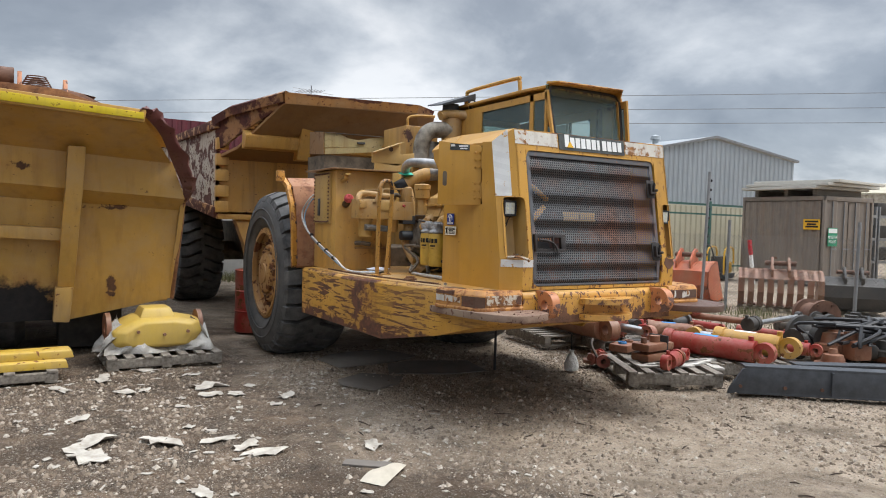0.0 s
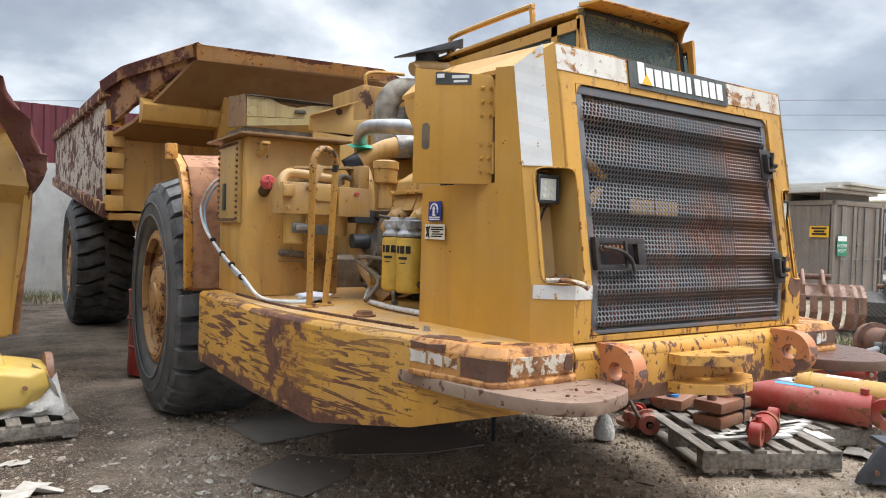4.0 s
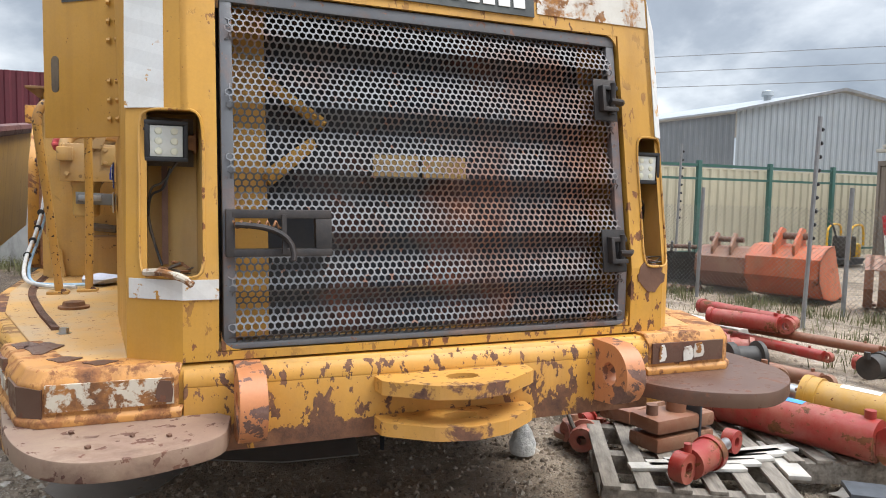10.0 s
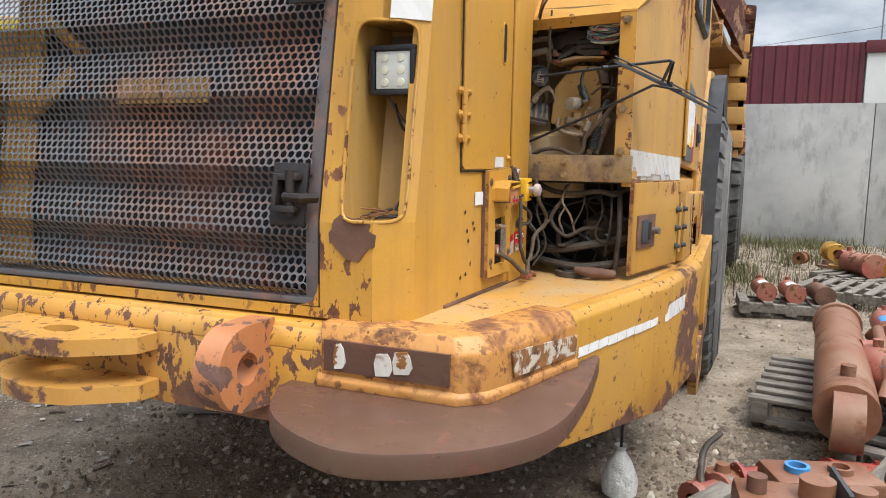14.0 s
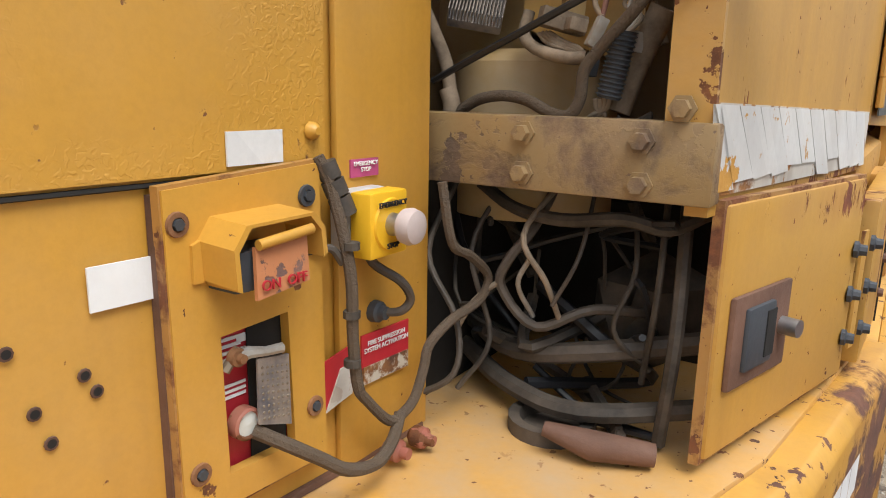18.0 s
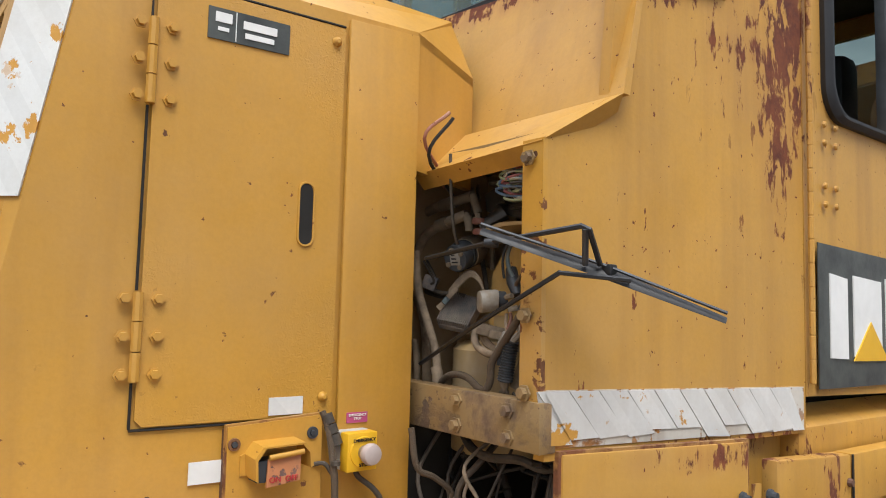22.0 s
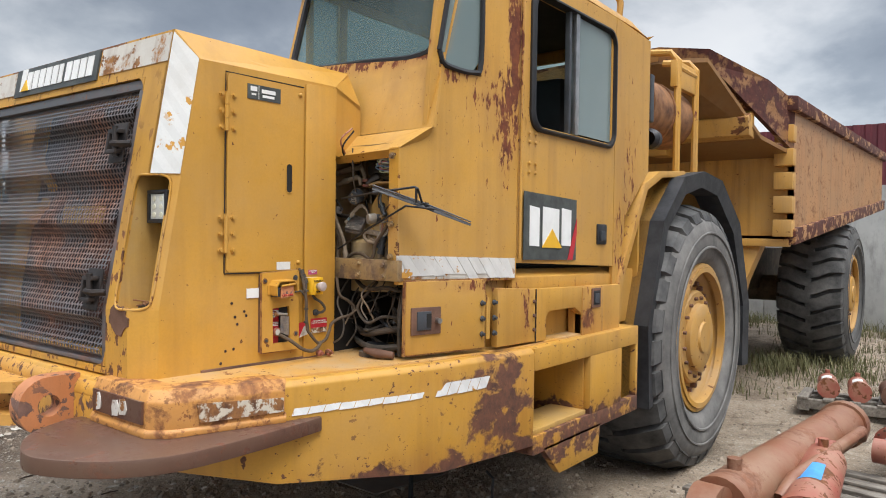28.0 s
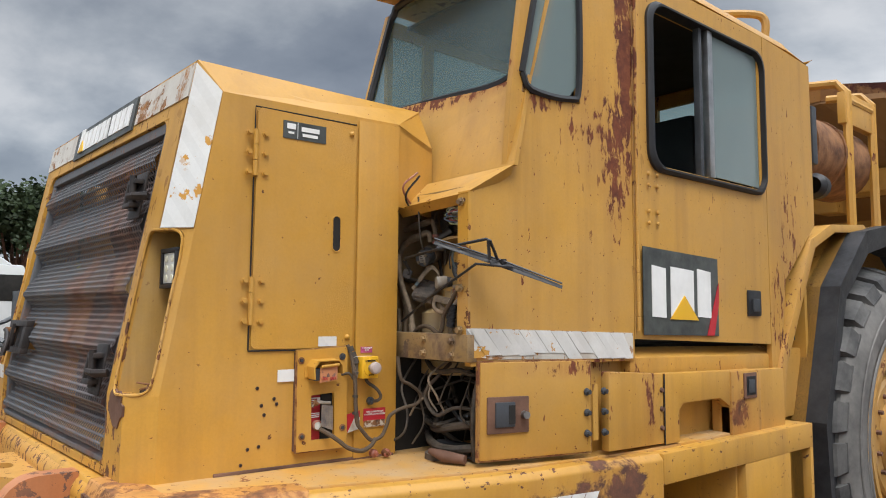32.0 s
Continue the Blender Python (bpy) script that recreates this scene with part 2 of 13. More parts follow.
YEL = (0.57, 0.292, 0.040, 1)
YEL_PALE = (0.50, 0.30, 0.080, 1)
RED_LO, RED_HI = (0.075, 0.014, 0.008, 1), (0.26, 0.075, 0.022, 1)
BROWN_LO, BROWN_HI = (0.050, 0.024, 0.018, 1), (0.17, 0.070, 0.040, 1)
m_yellow = paint("yellow_paint", YEL, rust=0.03, chips=0.12, streak=0.18, fine=0.25)
m_yellow_door = paint("bubbled_yellow_paint", YEL, rust=0.03, chips=0.12, streak=0.15, fine=0.25, bubble=0.45)
m_yellow_cab = paint("yellow_paint_sunfaded", (0.55, 0.288, 0.048, 1), rust=0.06, scale=26.0, chips=0.25, streak=0.26, stretch=(1, 1.3, 0.42), fine=0.6, edge=0.05, rust_lo=(0.06, 0.012, 0.008, 1), rust_hi=(0.22, 0.062, 0.02, 1), spots=(
    ((1.46, -2.49, 2.66), (0.30, 0.075, 0.85), 0.30), ((1.46, -2.54, 2.22), (0.30, 0.12, 0.40), 0.22), ((1.44, -2.66, 2.34), (0.30, 0.30, 0.30), 0.12), ((1.44, -2.62, 2.30), (0.30, 0.26, 0.06), 0.22), ((1.40, -2.85, 2.37), (0.30, 0.22, 0.06), 0.2), ((1.0, -2.98, 2.46), (0.7, 0.14, 0.06), 0.22), ((1.46, -2.74, 2.96), (0.3, 0.30, 0.07), 0.24),
    ((0.95, -2.4, 3.05), (0.8, 1.4, 0.07), 0.20), ((1.5, -2.70, 1.44), (0.2, 0.5, 0.05), 0.18), ((1.5, -2.44, 1.34), (0.2, 0.07, 0.28), 0.20), ((1.5, -1.75, 1.28), (0.2, 0.20, 0.16), 0.20), ((1.5, -1.15, 2.0), (0.2, 0.20, 0.6), 0.14), ((1.5, -1.30, 1.62), (0.3, 0.10, 0.4), 0.16)))
m_yellow_front = paint("yellow_paint_chipped", YEL, rust=0.20, scale=5.0, chips=0.75, chip_scale=30, streak=0.30, stretch=(1, 1, 0.5), rust_lo=BROWN_LO, rust_hi=(0.30, 0.12, 0.045, 1), spots=(((0, -4.26, 0.90), (0.85, 0.2, 0.06), 0.16), ((0.45, -4.26, 0.97), (0.16, 0.2, 0.09), 0.12), ((-0.45, -4.26, 0.97), (0.16, 0.2, 0.09), 0.12), ((-0.9, -4.15, 1.14), (0.12, 0.2, 0.05), 0.25), ((0, -4.0, 2.42), (1.0, 0.3, 0.04), 0.18)))
m_bumper = paint("bumper_paint_chipped", (0.57, 0.285, 0.045, 1), rust=0.12, scale=9.0, chips=0.80, chip_scale=34, chip_gate=0.22, streak=0.25, stretch=(1, 1, 0.55), rust_lo=(0.075, 0.038, 0.028, 1), rust_hi=(0.26, 0.12, 0.06, 1), fine=0.6, spots=(((0, -4.26, 0.88), (5.0, 0.5, 0.075), 0.22), ((0.42, -4.26, 0.97), (0.20, 0.2, 0.13), 0.12), ((-0.42, -4.26, 0.97), (0.20, 0.2, 0.13), 0.12)))
m_yellow_bump = paint("yellow_paint_scraped", (0.57, 0.295, 0.042, 1), rust=0.08, scale=7.0, stretch=(1, 1, 1.3), chips=0.45, chip_scale=30, streak=0.32, edge=0.07, scrapes=0.85, zone=((-1.5, -2.5, 0.80), (0.9, 2.6, 0.75)), fine=0.3, rust_lo=BROWN_LO, rust_hi=(0.20, 0.080, 0.042, 1), spots=(
    ((-1.52, -2.76, 0.9), (0.5, 0.30, 1.2), 0.24), ((1.55, -2.70, 0.86), (0.4, 0.30, 0.50), 0.27), ((1.4, -2.9, 1.05), (0.5, 0.5, 0.08), 0.14), ((0, -2.3, 0.62), (9.0, 9.0, 0.19), 0.27), ((0, -4.26, 0.86), (1.3, 0.5, 0.06), 0.26), ((-1.5, -2.0, 1.12), (0.3, 2.2, 0.04), 0.16)))
m_yellow_tow = paint("yellow_paint_knocked", (0.58, 0.27, 0.045, 1), rust=0.42, scale=7.0, chips=0.7, chip_scale=24, streak=0.2, edge=0.05, rust_lo=BROWN_LO, rust_hi=(0.34, 0.13, 0.04, 1))
m_shelf = paint("tow_shelf_paint", (0.57, 0.285, 0.05, 1), rust=0.22, scale=10.0, chips=0.6, chip_scale=34, streak=0.15, edge=0.05, rust_lo=(0.075, 0.038, 0.030, 1), rust_hi=(0.24, 0.11, 0.06, 1), spots=(((0.02, -4.52, 1.0), (1.2, 0.22, 1.2), 0.24),))
m_block = paint("rust_eaten_block_paint", (0.55, 0.25, 0.06, 1), rust=0.66, scale=11.0, chips=0.7, chip_scale=34, streak=0.6, edge=0.08, rust_lo=(0.060, 0.022, 0.014, 1), rust_hi=(0.46, 0.19, 0.06, 1))
m_block_pale = paint("pale_flaking_yellow", (0.58, 0.31, 0.09, 1), rust=0.22, scale=16, chips=0.7, chip_scale=40, streak=0.2, dust=0.4, edge=0.08, rust_lo=(0.10, 0.04, 0.02, 1), rust_hi=(0.42, 0.19, 0.07, 1))
m_wing = paint("worn_brown_plate", (0.23, 0.145, 0.105, 1), rust=0.55, scale=3.0, streak=0.0, dust=0.5, rough=0.5, chips=0.6, edge=0.22, rust_lo=(0.06, 0.028, 0.022, 1), rust_hi=(0.18, 0.085, 0.055, 1))
m_deck = paint("deck_paint_worn", (0.57, 0.295, 0.06, 1), rust=0.10, scale=7.0, chips=0.40, chip_scale=34, streak=0.0, dust=0.8, fine=0.7, rust_lo=BROWN_LO, rust_hi=(0.30, 0.12, 0.045, 1), edge=0.02)
m_sheet_edge = paint("rusted_sheet_edge", (0.40, 0.20, 0.05, 1), rust=0.72, scale=14, streak=0.3, chips=0.6, edge=0.10, rust_lo=(0.05, 0.02, 0.014, 1), rust_hi=(0.24, 0.085, 0.03, 1))
m_post = paint("rust_eaten_post", YEL, rust=0.28, scale=9, chips=0.7, chip_gate=0.3, streak=0.5, dust=0.35, edge=0.06, fine=0.6)
m_beam = paint("dirt_caked_yellow", (0.30, 0.19, 0.075, 1), rust=0.55, scale=7, streak=0.6, dust=0.25, chips=0.8, rust_lo=(0.075, 0.052, 0.036, 1), rust_hi=(0.24, 0.15, 0.09, 1), edge=0.10, fine=0.8)
m_yellow_pale = paint("pale_yellow_paint", YEL_PALE, rust=0.10, chips=0.25, streak=0.4, dust=0.35)
# lifted paler to carry the light bounced up under the canopy
m_yellow_body = paint("body_yellow_paint", (0.60, 0.32, 0.070, 1), rust=0.16, scale=1.6, chips=0.3, streak=0.45, dust=0.25)
m_body_rust = paint("body_rusted_rim", (0.42, 0.20, 0.06, 1), rust=0.86, scale=4.6, stretch=(1, 1, 1.6), chips=0.7, streak=0.4, rust_lo=(0.040, 0.012, 0.010, 1), rust_hi=(0.13, 0.038, 0.024, 1), edge=0.05)
m_canopy = paint("canopy_rim_paint", (0.47, 0.22, 0.06, 1), rust=0.10, scale=5.0, stretch=(1, 1, 1.4), chips=0.5, streak=0.5, dust=0.3, spots=(((0, 1.0, 3.39), (3.0, 1.0, 0.075), 0.22),), rust_lo=(0.055, 0.016, 0.012, 1), rust_hi=(0.20, 0.07, 0.03, 1), edge=0.05)
m_rim_dark = paint("dark_rim_plate", (0.30, 0.14, 0.05, 1), rust=0.80, scale=3.2, chips=0.5, streak=0.4, rust_lo=(0.035, 0.011, 0.010, 1), rust_hi=(0.125, 0.036, 0.026, 1), edge=0.06)
m_side = paint("flaked_body_side", (0.52, 0.45, 0.36, 1), rust=0.62, scale=3.2, stretch=(1, 1, 1.5), chips=0.7, chip_scale=16, streak=0.5, dust=0.2, rust_lo=(0.045, 0.014, 0.011, 1), rust_hi=(0.15, 0.048, 0.03, 1), edge=0.03)
m_side_brown = paint("faded_brown_body_side", (0.42, 0.195, 0.060, 1), rust=0.46, scale=3.4, stretch=(1, 1, 1.6), chips=0.5, streak=0.6, dust=0.3, rust_lo=(0.07, 0.024, 0.016, 1), rust_hi=(0.22, 0.082, 0.045, 1), edge=0.16)
# canopy underside: a darker brown than the body yellow
m_soffit = paint("brown_yellow_underside", (0.27, 0.135, 0.042, 1), rust=0.10, scale=2.4, chips=0.2, streak=0.4, dust=0.15)
m_orange = paint("orange_primer", (0.50, 0.19, 0.075, 1), rust=0.42, scale=7, chips=0.7, streak=0.2, rust_lo=(0.07, 0.04, 0.035, 1), rust_hi=(0.22, 0.12, 0.09, 1))
m_rust = plain("brown_rust_plate", (0.105, 0.050, 0.032, 1), 0.75, 0.0, 0.4, 5, 0.35, 60, 0.004, second=(0.21, 0.105, 0.065, 1))
m_rust_orange = plain("orange_rust", (0.17, 0.066, 0.03, 1), 0.85, 0.0, 0.5, 9, 0.5, 50, 0.006, second=(0.36, 0.17, 0.07, 1))
m_pipe = plain("dull_silver_pipe", (0.20, 0.20, 0.195, 1), 0.42, 0.75, 0.35, 8, 0.15)
m_steel_dark = plain("dark_grey_steel", (0.055, 0.06, 0.068, 1), 0.55, 0.2, 0.35, 9, 0.2)
m_steel = plain("bare_steel", (0.40, 0.40, 0.40, 1), 0.35, 0.9, 0.3, 12, 0.1)
m_black = plain("black_plastic", (0.012, 0.012, 0.014, 1), 0.5, 0, 0.3, 10, 0.1)
m_rubber = plain("tyre_rubber", (0.020, 0.021, 0.024, 1), 0.78, 0, 0.35, 4, 0.35, 35, 0.006, second=(0.15, 0.145, 0.138, 1))
m_flap = plain("black_flap_rubber", (0.012, 0.013, 0.016, 1), 0.6, 0, 0.4, 6, 0.3, second=(0.045, 0.046, 0.05, 1))
m_sidewall = plain("dusty_tyre_sidewall", (0.120, 0.116, 0.110, 1), 0.9, 0, 0.3, 5, 0.4, 30, 0.005, second=(0.225, 0.214, 0.198, 1))
m_sidewall_dark = plain("dark_tyre_sidewall", (0.065, 0.065, 0.066, 1), 0.8, 0, 0.3, 3, 0.3, 30, 0.005, second=(0.125, 0.12, 0.112, 1))
m_grime = plain("engine_grime", (0.10, 0.075, 0.050, 1), 0.7, 0, 0.5, 7, 0.3, 40, second=(0.22, 0.165, 0.11, 1))
# dusty yellow made pale so the wall bounces light into the bay
m_bay_wall = plain("dusty_bounce_wall", (0.40, 0.26, 0.10, 1), 0.8, 0, 0.4, 6, 0.2, 30, second=(0.30, 0.22, 0.14, 1))
# near-black for dark parts and print, and for shade painted into gaps and bays
m_dark = plain("shade_and_part_black", (0.014, 0.012, 0.010, 1), 0.8, 0, 0.5, 5)
m_hose = plain("dusty_black_hose", (0.05, 0.043, 0.036, 1), 0.65, 0, 0.5, 14, 0.2, second=(0.13, 0.10, 0.075, 1))
# darker copy of the hose material, with the lower bay's shade painted in
m_hose_dark = plain("shaded_grimy_hose", (0.030, 0.026, 0.022, 1), 0.75, 0, 0.5, 14, 0.2, second=(0.11, 0.086, 0.064, 1))
m_wing_dark = paint("dark_brown_worn_plate", (0.110, 0.055, 0.037, 1), rust=0.55, scale=6.5, streak=0.0, dust=0.10, rough=0.30, chips=0.6, edge=0.14, fine=0.4, rust_lo=(0.050, 0.022, 0.016, 1), rust_hi=(0.22, 0.088, 0.048, 1))
m_white_tape = paint("white_marking_tape", (0.74, 0.74, 0.72, 1), rust=0.22, scale=11, streak=0.12, dust=0.25, rust_lo=(0.45, 0.22, 0.04, 1), rust_hi=(0.55, 0.28, 0.05, 1), hatch=6.0, chips=0.2)
m_white_worn = paint("worn_white_tape", (0.60, 0.54, 0.44, 1), rust=0.72, scale=22, streak=0.5, dust=0.5, rust_lo=(0.06, 0.026, 0.018, 1), rust_hi=(0.42, 0.18, 0.05, 1), edge=0.05, chips=0.6)
m_band_worn = paint("worn_white_band", (0.66, 0.63, 0.57, 1), rust=0.44, scale=9, streak=0.5, dust=0.4, rust_lo=(0.10, 0.04, 0.02, 1), rust_hi=(0.50, 0.22, 0.05, 1), edge=0.08, chips=0.7)
m_white = plain("white_lettering", (0.78, 0.78, 0.76, 1), 0.5, 0, 0.08, 8)
m_cream = plain("cream_sticker", (0.70, 0.66, 0.54, 1), 0.55, 0, 0.15, 12)
m_badge = plain("black_badge", (0.035, 0.038, 0.040, 1), 0.4, 0, 0.3, 9, second=(0.10, 0.11, 0.10, 1))
m_signyellow = plain("sign_yellow", (0.75, 0.42, 0.02, 1), 0.45, 0, 0.06)
m_signred = plain("sign_red", (0.45, 0.02, 0.03, 1), 0.5, 0, 0.15)
m_red = paint("red_paint", (0.32, 0.024, 0.018, 1), rust=0.36, scale=6, streak=0.3, dust=0.35, chips=0.5)
m_red_dusty = paint("faded_red_paint", (0.32, 0.075, 0.05, 1), rust=0.42, scale=5, streak=0.3, dust=0.5, chips=0.4)
m_blue = plain("blue_paint_mark", (0.06, 0.27, 0.60, 1), 0.6, 0, 0.2)
m_green = plain("green_bag", (0.02, 0.36, 0.24, 1), 0.45, 0, 0.3)

m_tan_hose = plain("dust_caked_hose", (0.20, 0.145, 0.098, 1), 0.85, 0, 0.5, 16, 0.3, 60, second=(0.38, 0.29, 0.20, 1))
m_braid = plain("braided_tan_sleeve", (0.28, 0.19, 0.115, 1), 0.85, 0, 0.6, 150, 0.8, 320, second=(0.09, 0.065, 0.045, 1))
m_dusted = plain("dust_over_yellow", (0.60, 0.39, 0.13, 1), 0.7, 0, 0.3, 7, 0.2, 30, second=(0.46, 0.35, 0.23, 1))
m_fin = plain("dusty_blue_aluminium", (0.16, 0.17, 0.22, 1), 0.5, 0.2, 0.5, 20, 0.2, second=(0.46, 0.37, 0.28, 1))
m_solenoid = plain("dusty_white_plastic", (0.62, 0.60, 0.55, 1), 0.55, 0, 0.4, 30, 0.2, second=(0.25, 0.19, 0.13, 1))
m_rubber_red = plain("red_rubber_mount", (0.33, 0.085, 0.06, 1), 0.7, 0, 0.4, 30, 0.2, second=(0.2, 0.12, 0.08, 1))
m_gloss_black = plain("glossy_black_casting", (0.02, 0.02, 0.021, 1), 0.38, 0, 0.5, 12, 0.5, 26, second=(0.06, 0.05, 0.04, 1))
m_fitting = plain("dusty_steel_fitting", (0.42, 0.33, 0.23, 1), 0.65, 0.1, 0.4, 25, 0.2, second=(0.16, 0.12, 0.08, 1))

def glass(name, tint=(0.75, 0.86, 0.84, 1), rough=0.01, haze=0.10):
    n = NT(name)
    tr = n.t.nodes.new("ShaderNodeBsdfTransparent")
    tr.inputs[0].default_value = tint
    n.put("Base Color", (0.20, 0.25, 0.25, 1))
    n.put("Roughness", rough)
    mx = n.t.nodes.new("ShaderNodeMixShader")
    f = n.math("ADD", n.math("MULTIPLY", n.mask(n.noise(2.5, 2, 0.5, n.vec((1, 1, 0.4))), 0.3, 0.8), 0.12), haze)
    n.link(f, mx.inputs[0])
    n.link(tr.outputs[0], mx.inputs[1])
    n.link(n.b.outputs[0], mx.inputs[2])
    n.link(mx.outputs[0], n.t.nodes["Material Output"].inputs[0])
    return n.m


# haze mixes in grey-green base colour to stand for reflected sky
m_glass = glass("cab_glass", haze=0.20)
m_glass_side = glass("sky_hazed_side_glass", haze=0.62)


# ---- mesh helpers ----
class G:
    """Collects vertices and faces of one mesh."""

    def __init__(self):
        self.v, self.f = [], []

    def add(self, verts, faces):
        k = len(self.v)
        self.v += [tuple(p) for p in verts]
        self.f += [tuple(k + i for i in f) for f in faces]
        return self

    def box(self, x0, x1, y0, y1, z0, z1, m=None):
        v = [Vector((x, y, z)) for z in (z0, z1) for y in (y0, y1) for x in (x0, x1)]
        if m is not None:
            v = [m @ p for p in v]
        return self.add(v, [(0, 2, 3, 1), (4, 5, 7, 6), (0, 1, 5, 4), (2, 6, 7, 3), (0, 4, 6, 2), (1, 3, 7, 5)])

    def loft(self, rings, close=True, caps=True):
        n = len(rings[0])
        v = [p for r in rings for p in r]
        f = []
        for a in range(len(rings) - 1):
            for b in range(n if close else n - 1):
                c = (b + 1) % n
                f.append((a * n + b, a * n + c, (a + 1) * n + c, (a + 1) * n + b))
        if caps and close:
            f.append(tuple(range(n - 1, -1, -1)))
            f.append(tuple((len(rings) - 1) * n + i for i in range(n)))
        return self.add(v, f)

    def prism(self, pts, axis, a, b):
        """Extrudes a polygon: axis 'x' takes (y, z), 'y' takes (x, z), 'z' takes (x, y)."""
        put = {"x": lambda p, q: (q, p[0], p[1]), "y": lambda p, q: (p[0], q, p[1]), "z": lambda p, q: (p[0], p[1], q)}[axis]
        return self.loft([[put(p, a) for p in pts], [put(p, b) for p in pts]])

    def tube(self, path, r, n=8, caps=True, squash=1.0):
        path = [Vector(p) for p in path]
        rings, ref = [], None
        for i, p in enumerate(path):
            d = (path[min(i + 1, len(path) - 1)] - path[max(i - 1, 0)]).normalized()
            if ref is None:
                ref = d.orthogonal().normalized()
            ref = (ref - d * ref.dot(d))
            ref = ref.normalized() if ref.length > 1e-6 else d.orthogonal().normalized()
            s = d.cross(ref)
            rr = r[i] if isinstance(r, (list, tuple)) else r
            rings.append([p + (ref * math.cos(2 * math.pi * k / n) + s * math.sin(2 * math.pi * k / n) * squash) * rr for k in range(n)])
        return self.loft(rings, True, caps)

    def cyl(self, p0, p1, r0, r1=None, n=16):
        return self.tube([p0, p1], [r0, r0 if r1 is None else r1], n)

    def lathe(self, prof, origin=(0, 0, 0), axis="x", n=32, closed=False):
        """Turns a profile of (along, radius) about an axis through origin."""
        o = Vector(origin)
        rings = []
        for k in range(n):
            a = 2 * math.pi * k / n
            c, s = math.cos(a), math.sin(a)
            put = {"x": lambda q, r: (q, r * c, r * s), "y": lambda q, r: (r * c, q, r * s), "z": lambda q, r: (r * c, r * s, q)}[axis]
            rings.append([o + Vector(put(q, r)) for q, r in prof])
        m = len(prof)
        v = [p for r in rings for p in r]
        f = []
        for k in range(n):
            j = (k + 1) % n
            for i in range(m if closed else m - 1):
                i2 = (i + 1) % m
                f.append((k * m + i, k * m + i2, j * m + i2, j * m + i))
        return self.add(v, f)

    def blob(self, c, r, n=1, jit=0.25, rng=random):
        """A rough stone or lump: a jittered octahedron-like ball."""
        base = [(0, 0, 1), (0, 0, -1)] + [(math.cos(a), math.sin(a), z) for z in (0.45, -0.45) for a in [k * math.pi / 2.5 + (0.6 if z < 0 else 0) for k in range(5)]]
        rr = (r, r, r) if isinstance(r, (int, float)) else r
        v = []
        for p in base:
            q = 1 + rng.uniform(-jit, jit)
            v.append((c[0] + p[0] * rr[0] * q, c[1] + p[1] * rr[1] * q, c[2] + p[2] * rr[2] * q))
        f = []
        for k in range(5):
            j = (k + 1) % 5
            f += [(0, 2 + k, 2 + j), (1, 7 + j, 7 + k), (2 + k, 7 + k, 2 + j), (2 + j, 7 + k, 7 + j)]
        return self.add(v, f)


ORG = {}


def thing(name, loc, label, category, group="", kind="", org=(0, 0, 0), rz=0.0):
    e = new(name)
    e.empty_display_size = 0.1
    e.matrix_basis = pose(*loc, 0, 0, rz)
    ORG[e.name] = Vector(org)
    return tagged(e, label, category, group, kind)


def mesh_of(name, g, mat, org=(0, 0, 0), bevel=0.0, smooth=True, angle=38):
    me = bpy.data.meshes.new(name)
    me.from_pydata([Vector(p) - Vector(org) for p in g.v], [], g.f)
    bm = bmesh.new()
    bm.from_mesh(me)
    bmesh.ops.recalc_face_normals(bm, faces=bm.faces)
    if bevel:
        sharp = [e for e in bm.edges if len(e.link_faces) == 2 and e.calc_face_angle(0) > radians(25)]
        bmesh.ops.bevel(bm, geom=sharp, offset=bevel, segments=2, affect="EDGES", profile=0.6, clamp_overlap=True)
    bm.to_mesh(me)
    bm.free()
    me.materials.append(mat)
    if smooth:
        for p in me.polygons:
            p.use_smooth = True
        me.set_sharp_from_angle(angle=radians(angle))
    return me


def part(name, g, mat, parent, label="", bevel=0.0, smooth=True, kind="", angle=38):
    org = ORG.get(parent.name, Vector())
    ob = new(name, mesh_of(name, g, mat, org, bevel, smooth, angle))
    ob.parent = parent
    ORG[ob.name] = org
    return tagged(ob, label, kind=kind)


def solo(name, g, mat, label, category, group="", kind="", bevel=0.0, smooth=True, loc=(0, 0, 0), rz=0.0, angle=38):
    ob = new(name, mesh_of(name, g, mat, (0, 0, 0), bevel, smooth, angle))
    ob.matrix_basis = pose(*loc, 0, 0, rz)
    ORG[ob.name] = Vector()
    return tagged(ob, label, category, group, kind)


def arc(p0, p1, p2, n=8):
    """Points on a quadratic curve."""
    a, b, c = Vector(p0), Vector(p1), Vector(p2)
    return [a * (1 - t) ** 2 + b * 2 * t * (1 - t) + c * t * t for t in [k / n for k in range(n + 1)]]


def curve(pts, n=6):
    """Smooth points through a list (Catmull-Rom)."""
    P = [Vector(p) for p in pts]
    P = [P[0] * 2 - P[1]] + P + [P[-1] * 2 - P[-2]]
    out = []
    for i in range(1, len(P) - 2):
        for k in range(n):
            t = k / n
            a, b, c, d = P[i - 1], P[i], P[i + 1], P[i + 2]
            out.append(0.5 * ((2 * b) + (c - a) * t + (2 * a - 5 * b + 4 * c - d) * t * t + (3 * b - a - 3 * c + d) * t ** 3))
    out.append(P[-2])
    return out

